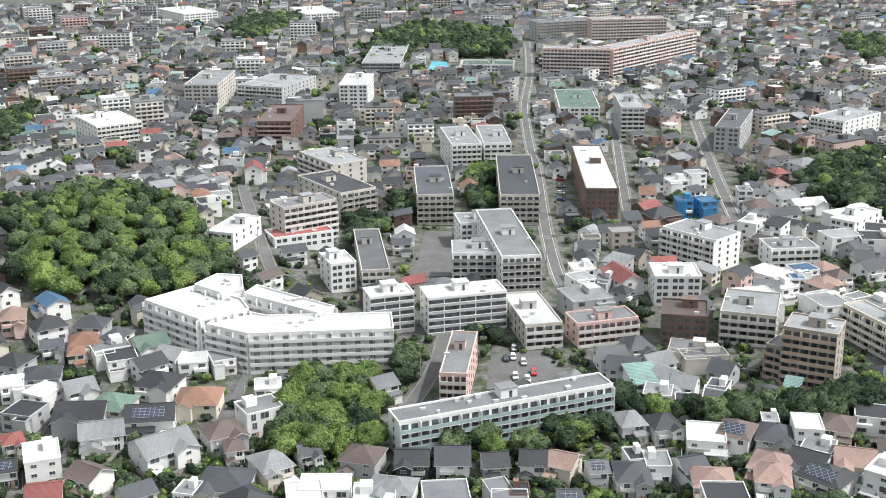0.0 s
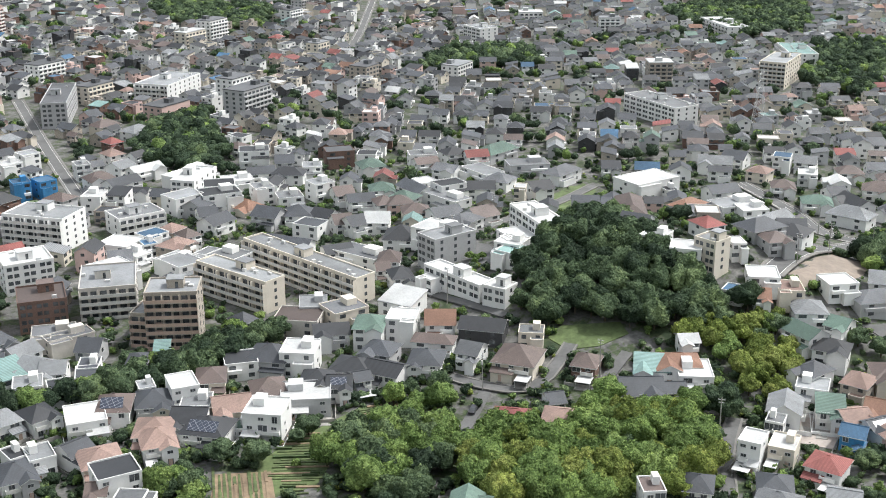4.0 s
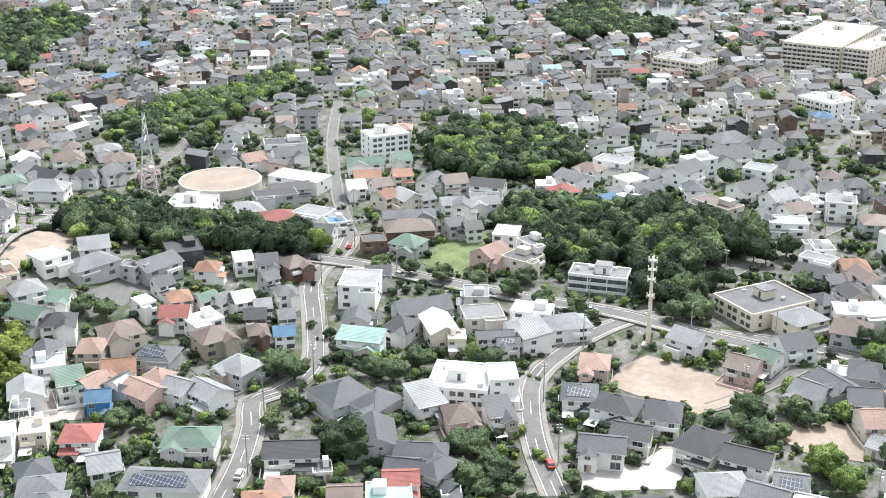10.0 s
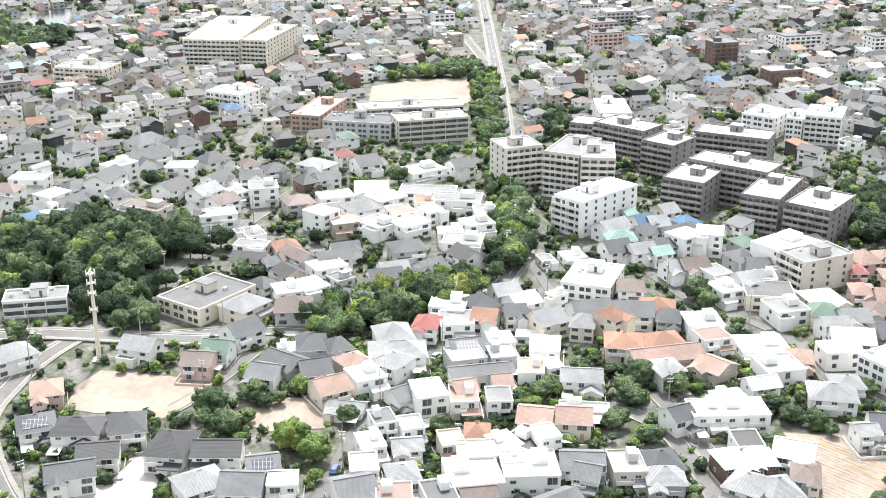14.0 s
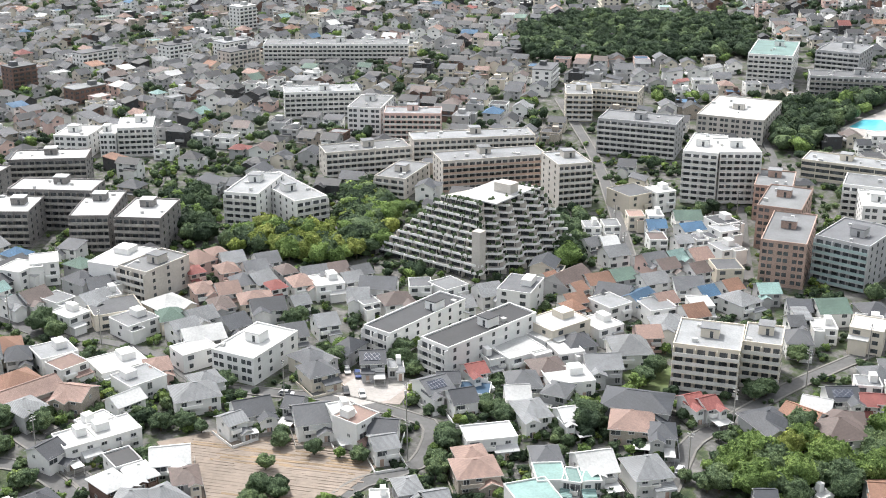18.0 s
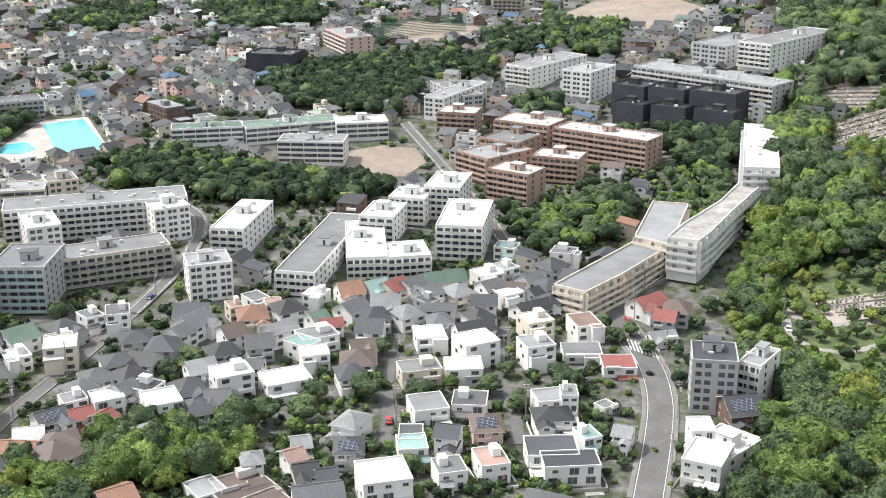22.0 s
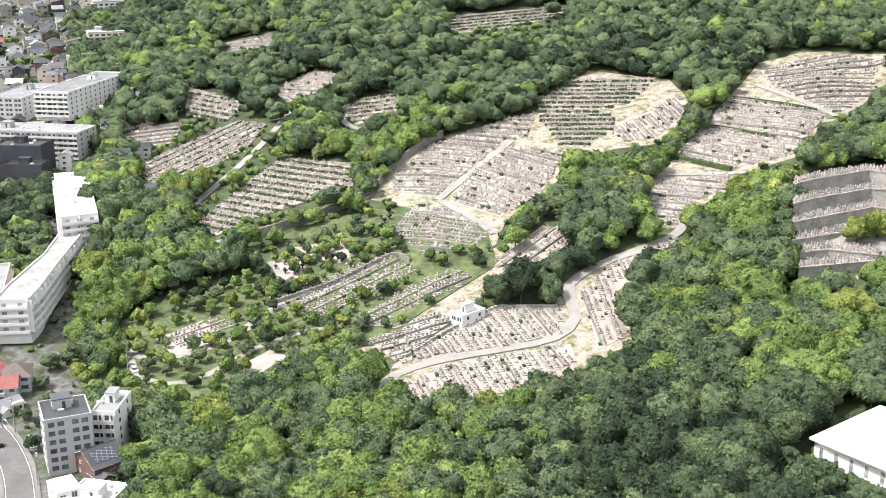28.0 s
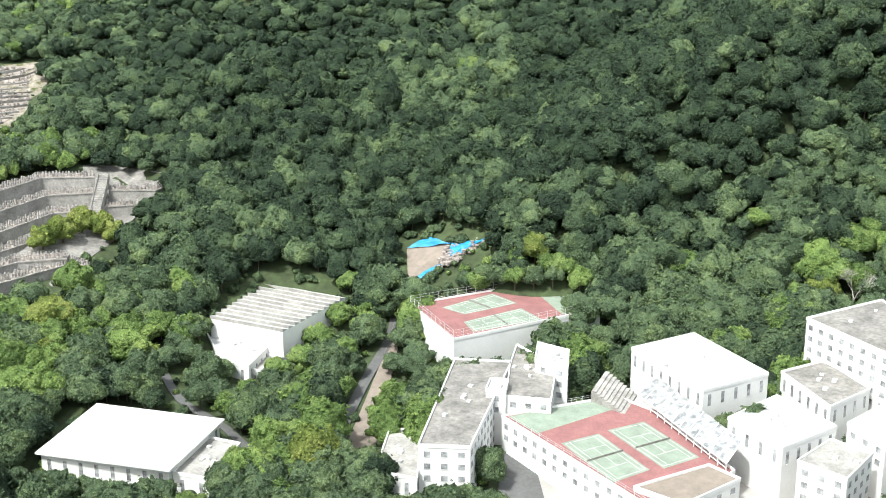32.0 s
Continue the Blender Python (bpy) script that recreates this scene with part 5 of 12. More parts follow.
block(594.2, -54.5, -87.1, 52.0, 15.5, 2, "s", "l", "w", "ribbon")
block(558.1, -28.5, -108.3, 32.5, 16.7, 3, "g", "d", "w", "windows")
block(764.6, 41.0, -102.3, 33.1, 81.3, 6, "c", "w", "w", "balcony")
block(744.0, 15.4, -110.0, 15.4, 53.9, 6, "c", "w", "w", "balcony")
block(623.3, 33.2, -125.1, 22.1, 16.2, 3, "w", "w", "w", "balcony")
block(472.6, -86.5, -75.0, 16.1, 15.3, 7, "s", "l", "w", "balcony")
block(465.8, -108.7, -121.4, 14.7, 27.9, 7, "s", "l", "w", "balcony")
block(456.0, -116.3, -102.6, 13.3, 22.9, 7, "s", "l", "w", "balcony")
block(420.8, -107.5, -143.9, 13.2, 31.4, 5, "w", "w", "w", "balcony")
block(527.3, -139.7, -118.4, 33.6, 14.1, 4, "m", "w", "s", "balcony")
block(358.5, -91.8, -117.0, 15.8, 21.3, 2, "w", "w", "w", "windows")
block(584.3, -9.8, -112.0, 14.4, 38.3, 3, "o", "p", "w", "windows")
block(557.9, -148.2, -97.5, 15.0, 29.6, 4, "w", "w", "w", "windows")
block(437.9, -150.0, -128.7, 16.4, 22.2, 5, "m", "w", "s", "balcony")
block(444.2, -168.8, -133.3, 32.5, 15.3, 6, "m", "w", "s", "balcony")
block(418.0, -173.9, -127.3, 14.2, 31.0, 5, "m", "w", "s", "balcony")
block(401.5, -185.7, -134.7, 16.9, 23.4, 5, "m", "w", "s", "balcony")
block(506.5, -142.4, -137.7, 25.3, 15.8, 6, "m", "w", "s", "balcony")
block(480.4, -152.9, -136.9, 14.6, 18.4, 6, "m", "w", "s", "balcony")
block(495.0, -186.9, -122.4, 31.4, 15.3, 5, "m", "w", "s", "balcony")
block(404.6, -232.7, -142.0, 13.5, 29.0, 5, "w", "l", "w", "balcony")
block(398.8, -243.8, -95.1, 13.7, 40.4, 4, "w", "l", "w", "balcony")
block(616.7, -416.3, -127.9, 86.8, 16.9, 5, "w", "l", "w", "balcony")
block(521.2, -341.4, -119.7, 38.3, 15.4, 5, "w", "l", "w", "balcony")
block(482.7, -345.0, -139.5, 16.5, 28.0, 5, "w", "l", "w", "windows")
block(454.5, -349.6, -131.1, 27.0, 14.1, 5, "p", "l", "w", "balcony")
block(427.4, -301.8, -111.8, 38.1, 14.2, 4, "s", "l", "w", "balcony")
block(412.2, -350.4, -119.2, 55.7, 14.3, 4, "s", "l", "w", "balcony")
block(375.8, -329.6, -114.3, 45.6, 15.4, 5, "s", "l", "b", "balcony")
block(395.5, -298.5, -150.7, 13.7, 26.6, 3, "s", "l", "w", "balcony")
block(340.2, -339.5, -113.7, 14.2, 19.7, 7, "s", "l", "w", "balcony")
block(537.3, -217.4, -135.5, 16.1, 20.3, 4, "w", "w", "w", "windows")
block(524.2, -240.1, -119.4, 16.1, 21.5, 5, "w", "w", "w", "balcony")
block(528.5, -229.6, -127.8, 7.5, 17.5, 4, "w", "w", "w", "windows")
block(283.3, -160.4, -156.4, 14.3, 21.9, 3, "w", "w", "w", "windows")
block(270.7, -208.8, -168.5, 10.1, 35.1, 3, "w", "k", "w", "balcony")
block(247.0, -213.9, -174.4, 10.8, 36.7, 4, "w", "k", "w", "balcony")
block(355.1, -164.8, -161.0, 12.4, 19.8, 4, "s", "l", "w", "balcony")
block(429.5, -435.5, -132.9, 13.3, 25.7, 5, "c", "l", "w", "balcony")
block(197.1, -255.5, -146.0, 17.9, 18.8, 5, "c", "l", "w", "balcony")
block(188.2, -268.2, -147.5, 10.4, 14.1, 5, "c", "l", "w", "balcony")
block(365.6, -411.6, -150.6, 35.3, 18.0, 6, "g", "l", "w", "balcony")
block(429.7, -454.7, -148.4, 37.5, 15.7, 4, "c", "l", "w", "balcony")
block(356.1, -470.8, -153.9, 30.8, 44.9, 4, "s", "w", "w", "windows")
block(309.3, -388.4, -148.4, 13.8, 30.5, 8, "w", "w", "w", "balcony")
block(298.8, -394.2, -131.6, 16.3, 22.3, 8, "w", "w", "w", "balcony")
block(235.7, -344.7, -150.7, 14.9, 34.2, 6, "o", "l", "b", "windows")
block(256.1, -369.9, -152.6, 15.7, 28.9, 6, "o", "l", "b", "windows")
block(275.6, -390.2, -147.6, 14.2, 23.6, 5, "o", "l", "b", "windows")
block(226.7, -425.7, -151.9, 69.3, 16.7, 5, "w", "l", "w", "balcony")
block(236.2, -398.9, -141.9, 12.3, 21.1, 5, "w", "w", "w", "windows")
block(197.9, -427.3, -140.0, 14.2, 15.0, 5, "w", "w", "w", "windows")
block(201.8, -384.2, -143.1, 41.7, 16.0, 4, "s", "l", "s", "balcony")
block(217.4, -356.7, -168.1, 18.6, 25.1, 6, "g", "g", "g", "balcony")
block(278.4, -444.1, -157.2, 35.4, 15.5, 3, "c", "l", "w", "ribbon")
block(260.3, -459.3, -140.4, 12.8, 13.4, 3, "c", "l", "w", "windows")
block(407.1, -564.1, -148.8, 23.2, 46.6, 6, "w", "t", "w", "balcony")
block(350.0, -558.1, -141.8, 48.9, 16.0, 4, "g", "g", "s", "balcony")
block(383.6, -595.5, -160.4, 23.3, 30.3, 5, "g", "l", "w", "balcony")
block(160.0, -374.6, -149.3, 14.8, 13.8, 5, "w", "l", "w", "windows")
block(229.3, -548.1, -158.2, 34.0, 13.0, 3, "w", "n", "w", "ribbon")
block(192.7, -566.0, -148.1, 48.0, 15.1, 3, "w", "n", "w", "ribbon")
block(159.5, -574.8, -158.8, 25.5, 16.8, 3, "w", "w", "w", "ribbon")
block(170.9, -532.6, -173.3, 30.7, 15.2, 4, "w", "l", "w", "ribbon")
block(167.1, -428.3, -177.7, 12.9, 38.0, 4, "w", "w", "w", "balcony")
block(130.5, -414.2, -179.6, 14.2, 70.0, 3, "w", "l", "w", "balcony")
block(115.8, -419.6, -163.6, 14.7, 44.0, 3, "w", "w", "w", "balcony")
block(98.6, -411.6, -157.4, 15.8, 17.2, 3, "w", "w", "w", "balcony")
block(82.0, -441.6, -177.1, 17.5, 35.2, 5, "w", "w", "w", "balcony")
block(109.0, -467.1, 176.7, 14.9, 15.3, 4, "w", "w", "w", "balcony")
block(96.2, -479.5, 178.7, 14.8, 24.4, 5, "w", "w", "w", "balcony")
block(115.5, -446.0, 178.6, 13.5, 20.4, 4, "w", "w", "w", "balcony")
block(36.0, -547.8, 155.3, 47.6, 15.0, 5, "o", "w", "b", "balcony")
block(112.9, -592.5, 176.6, 19.3, 15.5, 4, "o", "w", "b", "balcony")
block(70.4, -498.6, 156.9, 20.0, 14.2, 5, "o", "w", "b", "balcony")
block(55.2, -524.5, 169.8, 21.2, 14.6, 4, "o", "w", "b", "balcony")
block(74.2, -568.8, 159.8, 28.6, 18.3, 5, "o", "w", "b", "balcony")
block(78.3, -553.2, 155.5, 20.1, 30.8, 4, "o", "l", "b", "balcony")
block(84.7, -529.4, 141.8, 20.0, 26.9, 4, "o", "l", "b", "balcony")
block(-9.2, -634.7, 147.5, 82.8, 18.7, 5, "g", "l", "w", "balcony")
block(122.4, -632.0, 163.6, 11.6, 50.1, 4, "w", "l", "w", "windows")
block(125.1, -645.1, -145.7, 11.4, 46.7, 3, "g", "l", "w", "windows")
block(81.1, -690.5, 151.9, 17.4, 55.0, 4, "w", "l", "w", "balcony")
block(53.7, -648.9, 156.5, 16.8, 27.7, 6, "w", "l", "w", "windows")
block(-20.5, -708.4, 149.0, 21.2, 47.4, 4, "g", "l", "w", "windows")
block(-50.2, -695.9, 147.9, 19.4, 69.6, 5, "w", "l", "w", "balcony")
block(244.1, -694.9, 176.7, 26.8, 18.9, 4, "k", "k", "s", "net")
block(215.6, -753.2, 124.8, 44.8, 16.5, 4, "p", "l", "w", "balcony")
block(-10.5, -319.9, -177.5, 12.3, 13.5, 6, "g", "d", "w", "windows")
block(-23.2, -326.1, 155.8, 6.5, 14.0, 5, "w", "l", "w", "balcony")
block(-13.3, -286.6, 146.4, 12.4, 16.7, 2, "w", "w", "w", "windows")
block(27.2, -615.8, 152.1, 16.0, 13.8, 6, "k", "k", "s", "net")
block(8.5, -606.0, 152.9, 17.0, 13.4, 6, "k", "k", "s", "net")
block(-13.3, -595.5, 154.3, 21.4, 12.8, 6, "k", "k", "s", "net")
block(27.5, -600.9, 152.1, 14.6, 8.0, 4, "k", "k", "s", "net")
block(8.2, -591.4, 152.9, 15.6, 8.0, 4, "k", "k", "s", "net")
block(-13.0, -580.9, 154.3, 17.6, 8.0, 4, "k", "k", "s", "net")
block(-144.0, -361.6, 112.6, 5.4, 10.9, 1, "w", "w", "w", "windows")

# ---- landmark buildings and places ----
WHITE, PALE = ROOF["w"], ROOF["l"]


def prism(name, ring, z0, z1, wall, top, label, rows=0, band=0.0):
    """A building on any ring of corners: walls, deck, parapet pieces and rows of windows."""
    area = sum(a[0] * b[1] - b[0] * a[1] for a, b in zip(ring, ring[1:] + ring[:1]))
    ring = ring if area > 0 else ring[::-1]
    cx, cy = sum(p[0] for p in ring) / len(ring), sum(p[1] for p in ring) / len(ring)
    root = new(name)
    root.matrix_basis = pose(cx, cy, 0)
    tagged(root, label, "building")
    mark_ring(ring)
    pts = [(x - cx, y - cy) for x, y in ring]
    g, deck = Geo(), Geo()
    for a, b in zip(pts, pts[1:] + pts[:1]):
        g.poly([(*a, z0), (*b, z0), (*b, z1), (*a, z1)])
    g.poly([(*p, z1 - 0.02) for p in pts])
    g.made("wall", [WALL[wall]], root)
    deck.poly([(*p, z1 + 0.02) for p in pts])
    dk = deck.made("roof", [top], root)
    win, bars = Geo(), Geo()
    for a, b in zip(pts, pts[1:] + pts[:1]):
        n, rz = math.hypot(b[0] - a[0], b[1] - a[1]), math.atan2(b[1] - a[1], b[0] - a[0])
        p = Geo()
        p.box((a[0] + b[0]) / 2, (a[1] + b[1]) / 2, z1 - 0.3, n + 0.12, 0.34, 0.95, 0, rz)
        p.made("parapet", [WALL[wall]], root)
        if band and (a[0] + b[0] + 2 * cx) * (b[1] - a[1]) - (a[1] + b[1] + 2 * cy) * (b[0] - a[0]) < 0 and n > 4:
            nx, ny = math.sin(rz), -math.cos(rz)
            for r in range(rows):
                p = Geo()
                zz = z1 - band * (r + 1)
                p.box((a[0] + b[0]) / 2 + nx * .7, (a[1] + b[1]) / 2 + ny * .7, zz - .1, n, 1.4, .2, 0, rz)
                p.box((a[0] + b[0]) / 2 + nx * 1.35, (a[1] + b[1]) / 2 + ny * 1.35, zz + .1, n, .12, .95, 0, rz)
                for k in range(int(n / 5.5) + 1):
                    f = k / max(1, int(n / 5.5))
                    p.box(a[0] + (b[0] - a[0]) * f + nx * .65, a[1] + (b[1] - a[1]) * f + ny * .65, zz, .16, 1.3, band, 0, rz)
                p.made("balcony", [WALL[wall]], root)
        cells = max(1, int(n / 4.2))
        for r in range(rows):
            zz = z1 - (2.9 + 3.4 * r if not band else band * (r + 1) - 0.3)
            for k in range(cells):
                f = (k + 0.5) / cells
                tall = 1.5 if rows > 1 else 3.4
                win.box(a[0] + (b[0] - a[0]) * f, a[1] + (b[1] - a[1]) * f, zz - (tall - 1.5), 1.7 if rows > 1 else 1.1, 0.12, tall, 0, rz)
                bars.box(a[0] + (b[0] - a[0]) * f, a[1] + (b[1] - a[1]) * f, zz - (tall - 1.5) - 0.12, 2.2 if rows > 1 else 1.3, 0.3, 0.12, 0, rz)
    if win.v:
        tagged(win.made("glazing", [CURTAIN], root), kind="stuff")
        tagged(bars.made("sill", [FRAME], root), kind="stuff")
    q = random.Random(int(cx))
    units = Geo()
    for k in range(5):
        f = [q.random() for p in pts]
        s = sum(f)
        units.box(sum(p[0] * e for p, e in zip(pts, f)) / s, sum(p[1] * e for p, e in zip(pts, f)) / s, z1, q.uniform(.8, 1.6), q.uniform(.8, 1.4), q.uniform(.4, 1.0))
    if top in (CONC, CONCD, WHITE):
        tagged(units.made("rooftop_plant", [FRAME], root), kind="stuff")
    return root


def strip(g, a, b, z, w, mi=0, h=0.03):
    g.box((a[0] + b[0]) / 2, (a[1] + b[1]) / 2, z, math.hypot(b[0] - a[0], b[1] - a[1]), w, h, mi, math.atan2(b[1] - a[1], b[0] - a[0]))


def court(quad, z, label, lines=True):
    """A tennis court on a deck: green field, white lines, net with posts."""
    g = Geo()
    g.poly([(*p, z + 0.03) for p in quad])
    if sum(a[0] * b[1] - b[0] * a[1] for a, b in zip(quad, quad[1:] + quad[:1])) < 0:
        g.f[0].reverse()
    ob = tagged(g.made("tennis_court", [TENNIS_G]), label, "tennis court", "tennis courts")
    if not lines:
        return ob
    g = Geo()
    A, B, C, D = [Vector(p) for p in quad]
    mix = lambda s, t: tuple((A.lerp(D, t)).lerp(B.lerp(C, t), s))
    for s0, t0, s1, t1 in ((.04, .06, .96, .06), (.04, .94, .96, .94), (.04, .06, .04, .94), (.96, .06, .96, .94), (.04, .18, .96, .18), (.04, .82, .96, .82), (.27, .18, .27, .82), (.73, .18, .73, .82), (.27, .5, .73, .5)):
        strip(g, mix(s0, t0), mix(s1, t1), z + 0.04, 0.09, 0, 0.02)
    g.made("court_marking", [PAINT], ob, "white court lines")
    g = Geo()
    strip(g, mix(.5, .02), mix(.5, .98), z + 0.04, 0.04, 0, 0.6)
    g.made("net", [CONCD], ob, "grey sagging net")
    return ob


def fence(pts, z, high, label="tall wire fence on steel posts", steel=None):
    steel = steel or FRAME
    root = tagged(new("fence"), label, "fence")
    for a, b in zip(pts, pts[1:]):
        n = max(1, int(math.hypot(b[0] - a[0], b[1] - a[1]) / 3.5))
        for k in range(n):
            g = Geo()
            g.box(a[0] + (b[0] - a[0]) * k / n, a[1] + (b[1] - a[1]) * k / n, z, 0.1, 0.1, high)
            g.made("post", [steel], root)
        g = Geo()
        for h in (0.3, high * .35, high * .7, high - 0.05) if high < 6 else [high * k / 14 for k in range(1, 15)]:
            strip(g, a, b, z + h, 0.05, 0, 0.05 if high < 6 else 0.4)
        tagged(g.made("rail", [steel], root), kind="stuff")
    return root


GRAVE_RINGS = []


def graves(ring, deg, seed, green=0.08):
    """A terraced field of graves: pale gravel, a low wall along each tier, kerbed plots with upright stones; green: the share of hedge."""
    q = np.random.default_rng(seed)
    GRAVE_RINGS.append(ring)
    field = lot("cemetery_terrace", ring, BED, "terraced cemetery field with rows of grey gravestones", 0.25)
    cx, cy = sum(p[0] for p in ring) / len(ring), sum(p[1] for p in ring) / len(ring)
    c, s = math.cos(radians(deg)), math.sin(radians(deg))
    reach = max(math.hypot(x - cx, y - cy) for x, y in ring)
    stones, walls, hedges, shrubs = Geo(), Geo(), Geo(), []
    rz = radians(deg)
    v = -reach
    row = 0
    while v < reach:
        tier = row % 2 == 0
        run = q.uniform(0.7, 1.3)
        u = np.arange(-reach, reach, 1.45) + q.uniform(0, 1.4)
        x, y = cx + u * c - v * s, cy + u * s + v * c
        ok = inside(x, y, ring)
        z = ground(x, y)
        for k in np.nonzero(ok)[0]:
            if tier:
                walls.box(x[k] + s * 1.25, y[k] - c * 1.25, z[k] - 0.6, 1.5, 0.45, 0.9 + 0.5 * run, int(run > 1.1), rz)
                if q.random() < green:
                    hedges.box(x[k] + s * 1.9, y[k] - c * 1.9, z[k] - 0.5, q.uniform(1.2, 1.7), q.uniform(0.7, 1.1), q.uniform(1.0, 1.7), 0, rz)
                if q.random() < 0.02 + 0.05 * green:
                    shrubs.append((x[k] + s * 1.9, y[k] - c * 1.9, q.uniform(.6, 1.3), 0.7, int(q.choice((0, 1, 3)))))
            if q.random() < 0.2:
                continue
            stones.box(x[k], y[k], z[k] + 0.2, 1.35, 1.6, q.uniform(.15, .4), 1, rz)
            stones.box(x[k] + q.uniform(-.15, .15), y[k] + q.uniform(-.2, .3), z[k] + 0.4, q.uniform(.4, .7), 0.45, q.uniform(0.4, 1.2), 0, rz)
            if q.random() < 0.3:
                stones.box(x[k] + 0.5 * c, y[k] + 0.5 * s, z[k] + 0.35, 0.25, 0.25, q.uniform(0.4, 0.9), 2, rz)
        v += 2.3 if tier else q.uniform(3.0, 3.7)
        row += 1
    if stones.v:
        tagged(stones.made("gravestones", [STONE, BED, CONCD], field, "upright grey gravestones on pale plinths"), kind="stuff")
    if hedges.v:
        tagged(hedges.made("hedges", [HEDGE], field, "clipped green hedges along the rows"), kind="stuff")
    if walls.v:
        tagged(walls.made("row_walls", [CONC, CONCD], field, "low weathered retaining walls"), kind="stuff")
    return shrubs


def stone_wall(pts, high, thick, material, name, label, cat):
    """A long wall or hedge that follows the ground."""
    line = smooth_line(pts, 2.5)
    g = Geo()
    for k in range(len(line) - 1):
        (ax, ay), (bx, by) = line[k], line[k + 1]
        g.box((ax + bx) / 2, (ay + by) / 2, gz((ax + bx) / 2, (ay + by) / 2) - 0.7, math.hypot(bx - ax, by - ay) + 0.1, thick, high + 0.7, 0, math.atan2(by - ay, bx - ax))
    return tagged(g.made(name, [material]), label, cat)


def cemetery_stairs(foot, head, wide):
    """Steep concrete steps between two groups of terraces."""
    root = tagged(new("cemetery_stairs"), "steep pale concrete steps between the grave terraces", "stairs")
    A, B = Vector(foot), Vector(head)
    d = (B - A).xy
    rz, n = math.atan2(d.y, d.x), 24
    for k in range(n):
        p = A.lerp(B, (k + 0.5) / n)
        g = Geo()
        g.box(p.x, p.y, p.z - 2.5, d.length / n + 0.05, wide, 2.5, 0, rz)
        g.made("step", [CONC], root)
    for side in (-1, 1):
        g = Geo()
        for k in range(n):
            p = A.lerp(B, (k + 0.5) / n)
            g.box(p.x - math.sin(rz) * side * wide / 2, p.y + math.cos(rz) * side * wide / 2, p.z - 2.5, d.length / n + 0.05, 0.5, 3.3, 0, rz)
        g.made("parapet", [CONC], root)


def terrace(pts, z, depth, high):
    """A level shelf behind a stone retaining wall; pts: the wall's upper edge."""
    g = Geo()
    far = [(x * (1 + depth / math.hypot(x, y)), y * (1 + depth / math.hypot(x, y))) for x, y in pts]
    for k in range(len(pts) - 1):
        a, b, c, d = pts[k], pts[k + 1], far[k + 1], far[k]
        g.poly([(*a, z), (*b, z), (*c, z), (*d, z)], 1)
        g.poly([(*a, z - high), (*b, z - high), (*b, z), (*a, z)], 0)
        g.box((a[0] + b[0]) / 2, (a[1] + b[1]) / 2, z - 0.1, math.hypot(b[0] - a[0], b[1] - a[1]), 0.5, 0.4, 0, math.atan2(b[1] - a[1], b[0] - a[0]))
    for e in (0, -1):
        g.poly([(*pts[e], z - high), (*far[e], z - high), (*far[e], z), (*pts[e], z)], 0)
    ob = tagged(g.made("retaining_wall", [CONC, BED]), "stained concrete retaining wall with a shelf of graves", "retaining wall", "cemetery terraces")
    mark_ring(pts + far[::-1])
    q = random.Random(int(z * 10))
    st = Geo()
    for k in range(len(pts) - 1):
        a, b = pts[k], pts[k + 1]
        n = int(math.hypot(b[0] - a[0], b[1] - a[1]) / 1.25)
        rz = math.atan2(b[1] - a[1], b[0] - a[0])
        for back in (1.3, 3.2, 5.4, 7.4):
            for j in range(n):
                if q.random() < 0.13:
                    continue
                f = (j + q.uniform(0.35, 0.65)) / n
                x, y = a[0] + (b[0] - a[0]) * f, a[1] + (b[1] - a[1]) * f
                m = 1 + (back + q.uniform(-.2, .2)) / math.hypot(x, y)
                st.box(x * m, y * m, z, 1.1, 1.3, q.uniform(.2, .5), 1, rz)
                st.box(x * m, y * m, z + 0.2, q.uniform(.4, .7), 0.45, q.uniform(.6, 1.5), 0, rz)
    tagged(st.made("gravestones", [STONE, BED], ob, "upright grey gravestones"), kind="stuff")
    return ob


